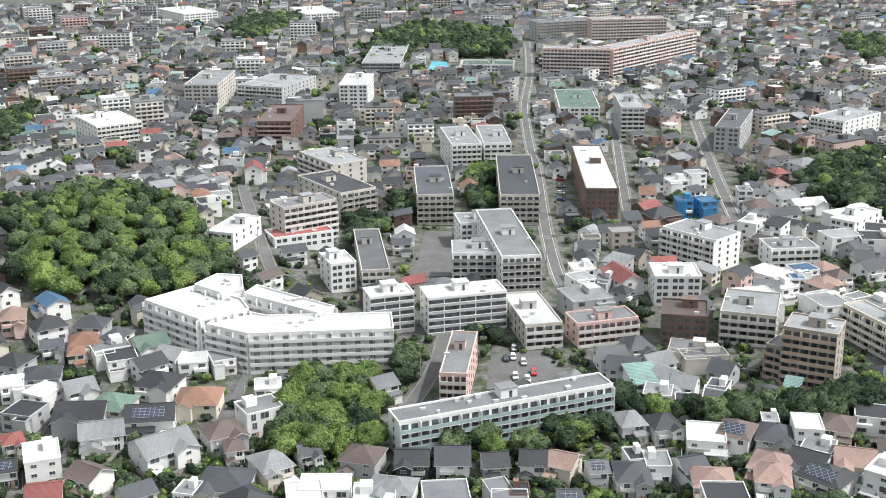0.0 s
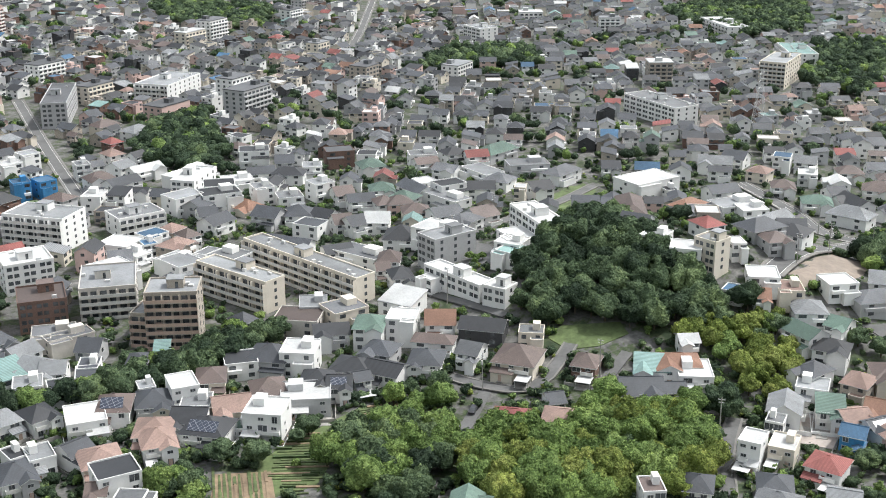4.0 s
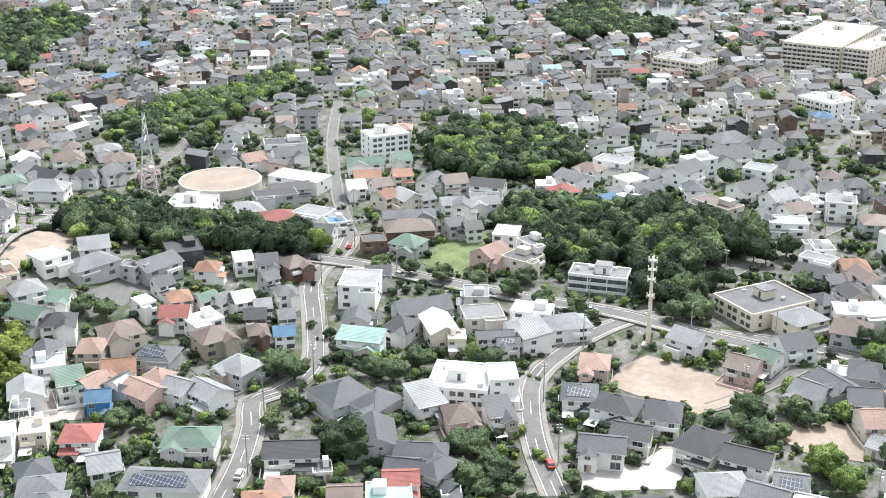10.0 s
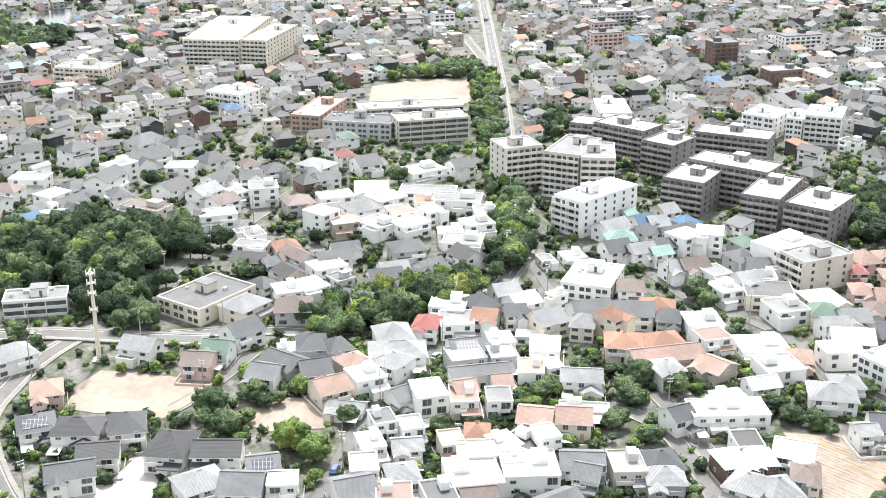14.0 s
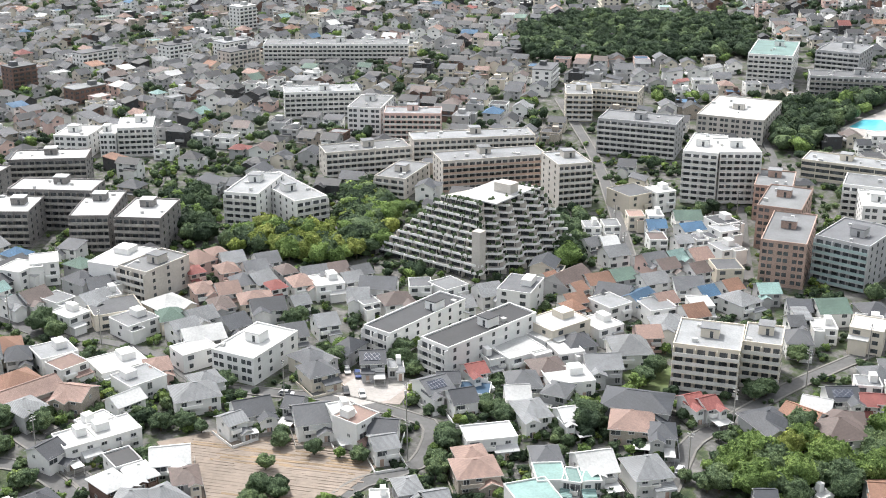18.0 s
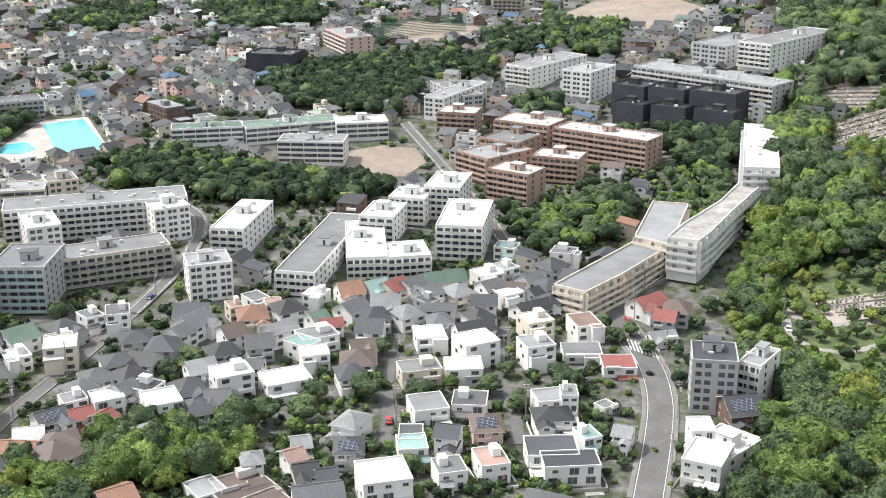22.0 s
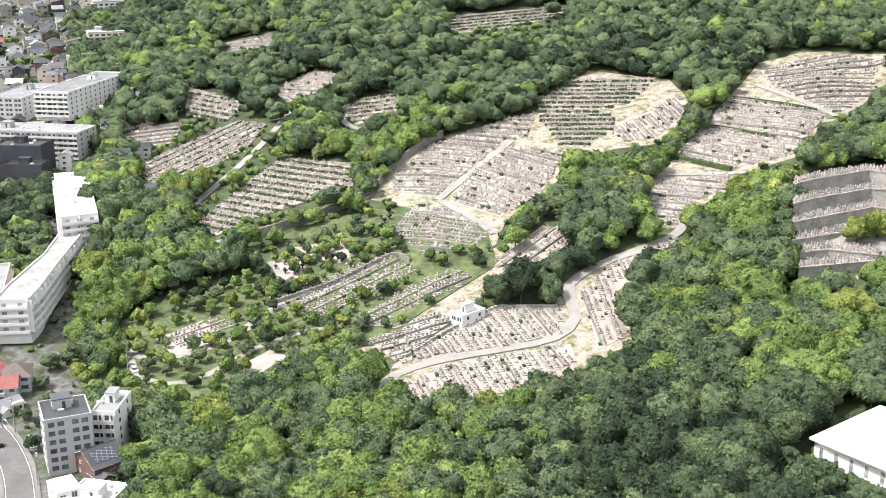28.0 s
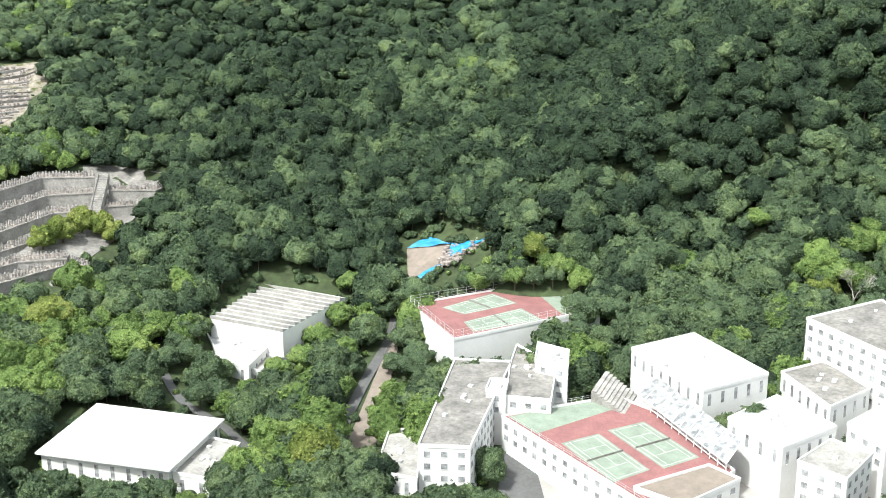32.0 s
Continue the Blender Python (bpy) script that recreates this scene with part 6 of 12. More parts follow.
def stepped_block():
    """The terraced apartment hill: storeys that step back from a corner, each with a planted balcony."""
    root = tagged(new("terraced_apartments"), "stepped concrete apartment hill with planted balconies on every storey", "building")
    root.matrix_basis = pose(294.5, -254.1, 0, 0, 0, 0)
    A, B = Vector((44.0, 10.5)), Vector((-2.0, -46.0))
    ua, ub = A.normalized(), B.normalized()
    W, fh = WALL["s"], 2.35
    q = random.Random(9)
    floors = 10
    for k in range(floors):
        o = (ua + ub) * (1.15 * k)
        la, lb = A.length - 3.2 * k, B.length - 1.8 * k
        c0, c1, c3 = o, o + ua * la, o + ub * lb
        c2 = c1 + ub * lb
        z = k * fh
        teeth = []
        for e in range(7):
            teeth += [c1.lerp(c0, e / 7), c1.lerp(c0, (e + 0.75) / 7), c1.lerp(c0, (e + 0.85) / 7) + ub * 0.7]
        right = []
        for e in range(5):
            right += [c0.lerp(c3, e / 5), c0.lerp(c3, (e + 0.2) / 5), c0.lerp(c3, (e + 0.6) / 5) + ua * 2.6, c0.lerp(c3, (e + 0.75) / 5) + ua * 2.6]
        ring = [tuple(p) for p in teeth + right + [c3, c2]]
        deep = (ua + ub) * 1.7
        inner = [tuple(Vector(p) + deep) for p in ring[:-2]] + [tuple(c3 + ua * 1.7 - ub * 0.6), tuple(c2 - (ua + ub) * 0.6)]
        area = sum(a[0] * b[1] - b[0] * a[1] for a, b in zip(ring, ring[1:] + ring[:1]))
        if area < 0:
            ring, inner = ring[::-1], inner[::-1]
        g = Geo()
        g.poly([(*p, z + fh) for p in ring])
        g.poly([(*p, z + fh - 0.28) for p in ring[::-1]])
        for a, b in zip(ring, ring[1:] + ring[:1]):
            g.poly([(*a, z + fh - 0.28), (*b, z + fh - 0.28), (*b, z + fh), (*a, z + fh)])
        for a, b in zip(inner, inner[1:] + inner[:1]):
            g.poly([(*a, z - 0.1), (*b, z - 0.1), (*b, z + fh - 0.2), (*a, z + fh - 0.2)])
        g.made("storey", [W], root)
        rail, glass, fins, pots = Geo(), Geo(), Geo(), Geo()
        for (a, b), (c, d) in zip(zip(ring, ring[1:] + ring[:1]), zip(inner, inner[1:] + inner[:1])):
            n1 = math.hypot(b[0] - a[0], b[1] - a[1])
            if n1 < 0.3 or n1 > 25:
                continue
            rz = math.atan2(b[1] - a[1], b[0] - a[0])
            nx, ny = -math.sin(rz), math.cos(rz)
            strip(rail, a, b, z + fh - 0.34, 0.24, 0, 0.85)
            if n1 > 2.5:
                fins.box((a[0] + c[0]) / 2, (a[1] + c[1]) / 2, z - 0.05, 0.2, 1.9, fh - 0.2, 0, rz)
            m = max(1, int(n1 / 2.6))
            for j in range(m):
                f = (j + 0.5) / m
                glass.box(c[0] + (d[0] - c[0]) * f, c[1] + (d[1] - c[1]) * f, z, n1 / m * 0.8, 0.2, 1.95, 0, rz)
                for side in (0.25, 0.75):
                    if q.random() < 0.4:
                        e, off = (j + side) / m, q.uniform(.35, .8)
                        high = q.uniform(.7, 1.5)
                        pots.roof(a[0] + (b[0] - a[0]) * e + nx * off, a[1] + (b[1] - a[1]) * e + ny * off, z + fh + high * 0.6, q.uniform(.7, 1.5), q.uniform(.6, 1.0), high * 0.5, 0.7, 0.05, rz=rz + q.uniform(-.6, .6), thick=high * 0.6)
        tagged(rail.made("balcony_rail", [WALL["w"]], root, "white balcony parapet"), kind="stuff")
        tagged(glass.made("glazing", [PANE], root), kind="stuff")
        if fins.v:
            tagged(fins.made("partitions", [W], root, "pale walls between the balconies"), kind="stuff")
        if pots.v:
            tagged(pots.made("balcony_plants", [LEAF], root, "green balcony plants"), kind="stuff")
    g = Geo()
    top = (ua * 18 + ub * 26)
    g.box(top.x, top.y, floors * fh, 17, 24, 0.5, 0, math.atan2(ua.y, ua.x))
    g.made("roof", [WHITE], root, "white coated top roof")
    g = Geo()
    g.box(top.x - 2, top.y - 3, floors * fh + 0.5, 7, 5, 3.4, 0, math.atan2(ua.y, ua.x))
    g.made("roof_hut", [W], root)
    g = Geo()
    o = ua * 3 + ub * 3
    g.box(o.x, o.y, 3, 3.4, 3.4, 14, 0, math.atan2(ua.y, ua.x))
    g.made("stair_tower", [W], root)
    mark_ring([(294.5 + p.x, -254.1 + p.y) for p in (Vector((0, 0)), A, A + B, B)])


stepped_block()


def round_tank():
    """The round covered reservoir with its rim and low service house."""
    root = tagged(new("water_reservoir"), "round concrete water reservoir with a flat brown lid", "reservoir")
    root.matrix_basis = pose(411, 252, 0)
    n, R = 56, 16.5
    for name, r0, r1, z0, z1, m in (("wall", 0, R, -1, 3.6, WALL["s"]), ("lid", 0, R - 0.7, 3.5, 3.75, SOIL_LID)):
        g = Geo()
        ring = [(r1 * math.cos(6.2832 * k / n), r1 * math.sin(6.2832 * k / n)) for k in range(n)]
        g.poly([(*p, z1) for p in ring])
        for a, b in zip(ring, ring[1:] + ring[:1]):
            g.poly([(*a, z0), (*b, z0), (*b, z1), (*a, z1)])
        g.made(name, [m], root)
    for k in range(n):
        g = Geo()
        a = 6.2832 * (k + 0.5) / n
        g.box((R - 0.25) * math.cos(a), (R - 0.25) * math.sin(a), 3.4, 0.5, 6.2832 * R / n, 0.6, 0, a)
        g.made("rim_block", [WALL["c"]], root)
    mark(*rect_points(411, 252, 0, 34, 34))


SOIL_LID = surf("brown_lid", (0.24, 0.2, 0.17), 0.95, vary=0.2)
round_tank()


def tube(g, x, y, z0, z1, r0, r1, n=10, mi=0):
    k = len(g.v)
    for z, r in ((z0, r0), (z1, r1)):
        g.v += [(x + r * math.cos(6.2832 * j / n), y + r * math.sin(6.2832 * j / n), z) for j in range(n)]
    g.f += [[k + j, k + (j + 1) % n, k + n + (j + 1) % n, k + n + j] for j in range(n)] + [[k + n + j for j in range(n)]]
    g.m += [mi] * (n + 1)


def radio_mast():
    root = tagged(new("radio_mast"), "tall pale tapered concrete mast with antennas", "mast")
    root.matrix_basis = pose(322.9, 59, 0)
    g = Geo()
    tube(g, 0, 0, -0.5, 27.5, 0.75, 0.34, 14)
    g.made("pole", [WALL["c"]], root)
    g = Geo()
    g.box(0, 0, 0, 3.4, 3.4, 0.5)
    g.made("base", [CONC], root)
    for z, n in ((15.5, 3), (20.5, 3), (23.5, 4), (26.3, 4)):
        g = Geo()
        tube(g, 0, 0, z, z + 0.25, 1.0, 1.0, 10)
        g.made("platform", [FRAME], root)
        for k in range(n):
            a = 6.2832 * k / n
            g = Geo()
            g.box(1.15 * math.cos(a), 1.15 * math.sin(a), z - 0.5, 0.25, 0.35, 1.7, 0, a)
            g.made("antenna", [RAIL], root)
    g = Geo()
    for k in range(40):
        g.box(0.7 - 0.01 * k, 0, 2 + 0.6 * k, 0.5, 0.06, 0.06)
    g.made("ladder", [FRAME], root)


radio_mast()


def pylon(x, y, high):
    """A lattice power pylon with three pairs of arms."""
    root = tagged(new("power_pylon"), "grey steel lattice power pylon", "pylon", "power pylons")
    root.matrix_basis = pose(x, y, gz(x, y), 0, 0, 30)
    half = lambda z: 3.0 * (1 - z / high) ** 1.2 + 0.45

    def rod(g, a, b, r=0.09):
        a, b = Vector(a), Vector(b)
        d = (b - a).normalized()
        s = d.cross(Vector((0.3, 0.5, 0.8))).normalized() * r
        t = d.cross(s).normalized() * r
        k = len(g.v)
        g.v += [tuple(p + o) for p in (a, b) for o in (s, t, -s, -t)]
        g.f += [[k + j, k + (j + 1) % 4, k + 4 + (j + 1) % 4, k + 4 + j] for j in range(4)]
        g.m += [0] * 4

    for sx, sy in ((1, 1), (1, -1), (-1, 1), (-1, -1)):
        g = Geo()
        zs = [high * k / 10 for k in range(11)]
        for a, b in zip(zs, zs[1:]):
            rod(g, (sx * half(a), sy * half(a), a), (sx * half(b), sy * half(b), b), 0.13)
        g.made("leg", [FRAME], root)
    g = Geo()
    for a, b in zip(zs, zs[1:]):
        for sx, sy, tx, ty in ((1, 1, 1, -1), (1, -1, -1, -1), (-1, -1, -1, 1), (-1, 1, 1, 1)):
            rod(g, (sx * half(a), sy * half(a), a), (tx * half(b), ty * half(b), b), 0.06)
            rod(g, (tx * half(a), ty * half(a), a), (sx * half(b), sy * half(b), b), 0.06)
    g.made("bracing", [FRAME], root)
    for z in (0.68, 0.8, 0.92):
        for s in (-1, 1):
            g = Geo()
            rod(g, (0, 0, z * high), (s * 5, 0, z * high + 0.4), 0.12)
            rod(g, (0, 0, z * high + 1.2), (s * 5, 0, z * high + 0.4), 0.09)
            g.made("arm", [FRAME], root)
            g = Geo()
            tube(g, s * 5, 0, z * high - 1.0, z * high + 0.4, 0.16, 0.16, 6)
            g.made("insulator", [RAIL], root)


pylon(395, 275, 33)
pylon(463, 447, 31)

# public pool on the hill
lot("swimming_pool", [(289.2, -510.5), (272.5, -527.5), (306.9, -570.6), (321.5, -556.4)], WATER, "long bright blue outdoor swimming pool", 0.3, "", "swimming pool")
lot("paddling_pool", [(320.2, -507.9), (322.4, -522.0), (315.4, -528.1), (304.9, -519.1), (305.8, -511.0)], WATER, "round-edged blue paddling pool", 0.3, "", "swimming pool")
lot("school_pool", [(-11.2, 902.6), (7.6, 901.8), (3.6, 949.7), (-7.4, 955.8)], WATER, "bright blue school pool", 0.3, "", "swimming pool")
lot("sports_court", [(12.8, 917.5), (52.2, 915.8), (54.7, 962.0), (14.8, 963.9)], TENNIS_G, "pale green sports court", 0.2, "", "court")
lot("school_pool", [(552.8, -11.8), (547.9, -23.5), (565.1, -25.5), (571.4, -16.2)], WATER, "small green-blue school pool", 0.3, "", "swimming pool")

prism("school_court", [(-329.3, -213.3), (-308.0, -183.7), (-357.5, -156.2), (-374.0, -170.6), (-368.4, -188.9)], -4, 14, "w", TENNIS_R, "tall white school building with a red sports deck on top", 0)
prism("school_court", [(-276.6, -149.4), (-246.5, -89.8), (-277.3, -83.0), (-301.3, -113.8), (-305.5, -127.6)], -8, 8, "w", TENNIS_R, "white school building with red and green tennis courts on its roof", 2)
prism("school_wing", [(-242.0, -155.0), (-247.9, -143.0), (-304.9, -161.6), (-298.2, -177.4)], -6, 12, "w", CONCD, "long white school wing with a weathered grey roof", 4)
prism("school_wing", [(-303.5, -161.2), (-281.2, -150.7), (-285.2, -138.5), (-308.6, -148.3), (-318.3, -166.8)], -4, 12, "w", CONCD, "white school wing with a stained grey roof", 3)
prism("school_tower", [(-301.5, -151.9), (-301.6, -141.3), (-314.0, -146.9), (-315.2, -158.0)], -4, 15.5, "w", WHITE, "white stair tower with small windows", 3)
prism("school_tower", [(-278.1, -155.4), (-280.2, -150.2), (-287.8, -153.4), (-285.9, -158.3)], -4, 14, "w", WHITE, "white stair tower above the lane", 2)
prism("school_annex", [(-235.9, -164.4), (-237.5, -152.6), (-262.2, -167.0), (-259.3, -175.4)], -6, 5, "w", CONC, "low white annex with a grey roof", 1)
prism("gymnasium", [(-324.1, -130.9), (-304.2, -101.3), (-325.3, -89.6), (-345.6, -119.2)], -4, 16, "w", WHITE, "white gymnasium with a flat white roof", 1)
prism("assembly_hall", [(-296.4, -91.5), (-285.9, -73.7), (-305.7, -65.3), (-318.0, -84.7)], -4, 13, "w", WHITE, "white hall with a flat white roof", 1)
prism("school_tower", [(-352.0, -86.7), (-328.6, -51.1), (-356.7, -45.8), (-380.4, -71.3)], -4, 25, "w", CONCD, "tall white school block with rows of windows", 5)
prism("school_annex", [(-333.3, -88.1), (-315.5, -69.4), (-333.6, -63.1), (-348.6, -79.5)], -4, 14, "w", CONCD, "white annex with a stained roof", 1)
prism("school_annex", [(-282.6, -68.9), (-279.1, -55.9), (-296.3, -53.8), (-299.2, -65.0)], -6, 12, "w", CONC, "white classroom block with open balconies", 3)
prism("school_annex", [(-307.9, -63.0), (-299.7, -51.5), (-315.5, -44.6), (-324.4, -58.0)], -6, 13.5, "w", WHITE, "white stair block beside the hall", 2)
prism("school_annex", [(-254.4, -100.7), (-252.2, -87.1), (-271.7, -79.8), (-275.1, -89.0)], -8, 9, "w", SAND, "low white block with a sandy roof", 2)
prism("white_hall", [(-197.6, -245.6), (-208.3, -210.1), (-236.8, -217.9), (-227.2, -253.9)], -6, 6, "w", WHITE, "white hall with a wide flat overhanging roof", 1)
prism("hall_annex", [(-209.8, -210.3), (-212.0, -199.3), (-232.1, -206.4), (-230.7, -216.3)], -6, 4, "w", CONC, "low grey annex beside the white hall", 1)
prism("low_building", [(-291.6, -272.2), (-294.9, -255.8), (-302.4, -247.4), (-273.1, -237.5), (-272.4, -248.0)], 0, 6, "w", WHITE, "low white annex with a flat roof", 1)
prism("apartment_block", [(-96.5, 372.9), (-75.8, 355.1), (-61.8, 364.3), (-65.9, 373.8), (-83.0, 386.3)], -2.0, 14.5, "w", WHITE, "white five-storey apartment wing with long balconies", 5, 2.50)
prism("apartment_block", [(-73.6, 354.9), (-59.2, 346.6), (-15.4, 350.0), (-16.6, 363.7), (-56.2, 362.0), (-64.0, 366.7)], -3.5, 12.9, "w", WHITE, "long white five-storey apartment wing with a bright flat roof", 5, 2.48)
prism("apartment_block", [(-65.7, 380.3), (-62.6, 388.6), (-34.8, 367.4), (-39.7, 361.8)], -2.8, 13.8, "w", WHITE, "white rear apartment wing with a bright flat roof", 4, 3.15)
prism("apartment_block", [(-82.1, 382.3), (-76.5, 393.1), (-68.0, 391.2), (-65.6, 378.6), (-72.3, 374.3)], -1.1, 16.4, "w", WHITE, "white corner wing with a bright flat roof", 4, 3.38)
prism("curved_block", [(4.9, -415.9), (-5.5, -412.8), (-9.7, -424.1), (-17.6, -451.7), (-28.1, -485.4), (-35.4, -513.3), (-24.0, -518.7), (-22.0, -495.4), (-13.6, -464.7), (-0.3, -432.5)], 1.4, 16.9, "w", DECK, "tall curving white building with a grey roof deck", 4, 2.88)
prism("curved_block", [(-22.2, -488.9), (-36.3, -489.8), (-38.9, -568.3), (-24.9, -569.1)], 9.3, 24.3, "w", WHITE, "white upper end of a curving building", 4, 2.75)
prism("terraced_row", [(40.5, -378.8), (29.8, -373.4), (19.2, -393.1), (5.1, -425.2), (13.7, -436.9), (26.2, -409.6)], -3.6, 9.9, "c", PALE, "long low brick and cream row with a pale metal roof", 4, 2.38)
prism("terraced_row", [(16.9, -428.1), (4.1, -420.0), (-1.4, -472.8), (12.3, -474.1)], -1.0, 12.5, "c", PALE, "upper part of a long cream row with a pale metal roof", 4, 2.38)
prism("workshop_annex", [(-287.0, -265.4), (-289.0, -236.8), (-276.5, -235.8), (-274.5, -263.4)], -2, 3.6, "w", CONC, "low white annex with a grey deck before the workshop", 1)
court([(-330.1, -192.7), (-349.1, -183.1), (-353.8, -195.2), (-332.2, -202.7)], 14.02, "worn green tennis court with white lines on a red deck")
court([(-317.3, -181.9), (-338.8, -168.3), (-345.1, -179.5), (-323.8, -189.4)], 14.02, "worn green tennis court with white lines on a red deck")
court([(-367.3, -188.3), (-346.5, -164.9), (-357.8, -156.8), (-372.7, -170.4)], 14.02, "plain green part of the sports deck", False)
court([(-269.8, -127.8), (-256.1, -106.9), (-267.3, -101.7), (-280.3, -121.6)], 8.02, "pale green tennis court on a red deck")
court([(-283.5, -120.5), (-269.7, -98.9), (-280.5, -93.4), (-293.7, -114.1)], 8.02, "pale green tennis court on a red deck")
court([(-277.6, -147.8), (-271.8, -136.0), (-298.9, -123.9), (-302.3, -131.5)], 8.02, "plain green end of the sports deck", False)
fence([(-329.3, -213.3), (-308.0, -183.7), (-357.5, -156.2), (-374.0, -170.6), (-368.4, -188.9), (-329.3, -213.3)], 14, 3.2)
fence([(-276.6, -149.4), (-246.5, -89.8)], 8, 2.0, "low wire fence along the sports deck")
fence([(-276.6, -149.4), (-305.5, -127.6)], 8, 2.0, "low wire fence along the sports deck")
lot("school_yard", [(-262.1, -141.0), (-285.3, -133.9), (-286.6, -93.1), (-319.6, -54.3), (-273.5, -44.2), (-246.3, -85.6), (-225.4, -125.6)], PAVE, "grey paved yard in front of the school", 0.06)
STAIRS = [(-298.9, -131.7), (-295.3, -120.1), (-310.0, -122.5), (-314.7, -134.4)]
mark_ring([(-294, -138), (-286, -116), (-318, -92), (-334, -130), (-318, -142)])
GLASS_WALK = [(-305.3, -120.9), (-276.2, -84.9), (-286.6, -84.3), (-316.4, -119.8)]
SAW, SAW_Z = [(-287.3, -265.4), (-289.3, -236.6), (-327.6, -239.3), (-326.3, -272.9)], 7.0
PLATE = [(-196.1, -246.1), (-206.6, -208.1), (-238.2, -217.0), (-227.7, -256.2)]
TARP_AT = [(-370.8, -241.6), (-377.6, -235.8), (-374.2, -223.8), (-378.2, -211.6), (-364.5, -221.6), (-358.2, -221.4), (-354.2, -230.5)]
SHRUBS = []
SHRUBS += graves([(-241.8, -513.5), (-258.0, -508.7), (-274.3, -505.3), (-267.2, -488.8), (-244.3, -474.1), (-236.0, -479.8)], 150, 31, 0.9)
SHRUBS += graves([(-103.2, -695.5), (-128.1, -631.9), (-112.6, -614.5), (-96.5, -638.5)], 119, 1, 0.4)
SHRUBS += graves([(-60.2, -627.1), (-75.5, -635.1), (-94.9, -629.4), (-81.0, -597.0), (-65.9, -606.6)], 162, 2)
SHRUBS += graves([(-59.4, -577.7), (-89.0, -595.3), (-117.5, -610.3), (-128.7, -595.6), (-114.6, -570.5), (-98.3, -557.6), (-68.0, -547.5)], -150, 3, 0.4)
SHRUBS += graves([(-124.9, -545.0), (-151.3, -515.1), (-143.0, -492.0), (-95.9, -486.0), (-77.5, -475.8), (-73.3, -491.0), (-101.7, -523.7)], 127, 4, 0.8)
SHRUBS += graves([(-143.5, -645.3), (-172.2, -657.9), (-181.8, -635.5), (-162.1, -621.4), (-150.1, -622.2)], 127, 5)
SHRUBS += graves([(-164.6, -582.4), (-178.5, -594.1), (-198.0, -584.3), (-185.8, -561.5), (-165.3, -560.6)], 153, 6, 0.4)
SHRUBS += graves([(-157.9, -486.9), (-184.2, -509.3), (-228.9, -522.8), (-243.3, -522.5), (-226.2, -497.4), (-215.9, -499.4), (-190.8, -477.9), (-169.8, -459.9), (-156.2, -474.2)], 139, 7)
SHRUBS += graves([(-217.2, -492.8), (-234.8, -474.4), (-209.3, -443.0), (-184.7, -429.5), (-172.2, -449.9), (-188.7, -472.5)], 121, 8)
SHRUBS += graves([(-160.2, -457.3), (-168.3, -446.0), (-177.0, -419.7), (-165.8, -409.6), (-147.2, -408.4), (-142.4, -440.3)], 137, 9)
SHRUBS += graves([(-249.4, -535.7), (-279.2, -553.0), (-311.8, -530.9), (-288.3, -511.0), (-266.1, -508.6), (-245.9, -497.2), (-239.8, -508.6)], 148, 10, 0.8)
SHRUBS += graves([(-261.9, -483.7), (-309.4, -505.2), (-306.6, -490.2), (-275.8, -467.6), (-261.7, -472.7)], 81, 11)
SHRUBS += graves([(-276.5, -449.3), (-332.0, -491.8), (-350.6, -444.2), (-312.9, -419.8), (-287.7, -423.0), (-272.1, -441.9)], 121, 12)
SHRUBS += graves([(-358.6, -513.1), (-398.2, -503.9), (-415.0, -487.2), (-383.6, -458.8), (-353.6, -444.2), (-351.0, -483.1)], 165, 13)
SHRUBS += graves([(-247.9, -427.6), (-262.3, -425.3), (-283.9, -421.3), (-274.7, -408.9), (-255.7, -405.3), (-242.2, -391.0), (-235.7, -394.6)], 137, 14)
SHRUBS += graves([(-110.4, -344.5), (-156.3, -365.5), (-175.6, -356.7), (-170.0, -340.7), (-149.8, -340.9), (-129.2, -343.4)], 89, 15)
SHRUBS += graves([(-107.3, -329.6), (-128.6, -337.0), (-168.5, -333.5), (-165.5, -323.2), (-138.1, -313.9), (-127.3, -314.6), (-111.1, -319.6)], 85, 16)
SHRUBS += graves([(-186.9, -362.1), (-205.1, -375.8), (-237.5, -383.1), (-227.3, -373.8), (-201.2, -363.9), (-185.1, -329.8), (-175.2, -326.6)], 74, 17)
SHRUBS += graves([(-86.8, -407.5), (-134.4, -423.3), (-140.7, -402.7), (-121.2, -396.1), (-97.8, -386.8)], -161, 18)
SHRUBS += graves([(-111.1, -383.6), (-152.4, -398.6), (-156.7, -387.3), (-134.0, -378.0), (-113.8, -372.8)], -163, 19)
SHRUBS += graves([(-166.4, -394.6), (-196.5, -415.4), (-206.1, -405.2), (-196.3, -394.8), (-168.6, -384.2)], -149, 20)
SHRUBS += graves([(-108.1, -367.3), (-132.9, -369.5), (-146.6, -367.6), (-113.2, -347.2)], -178, 21)
SHRUBS += graves([(-45.7, -399.8), (-66.8, -408.7), (-72.7, -398.4), (-53.1, -386.8)], -164, 22)
SHRUBS += graves([(-260.6, -688.2), (-328.1, -666.8), (-323.6, -650.1), (-283.1, -647.6), (-251.9, -656.2)], 163, 23, 0.8)
SHRUBS += graves([(-128.0, -759.6), (-169.0, -752.4), (-172.9, -724.9), (-137.1, -735.2)], 161, 24)
terrace([(-279.9, -372.0), (-290.8, -375.4), (-320.3, -380.0), (-331.9, -362.9)], 40.2, 9.0, 6.2)
terrace([(-273.0, -362.4), (-283.9, -366.1), (-314.2, -370.6), (-326.7, -358.3)], 35.5, 9.0, 6.2)
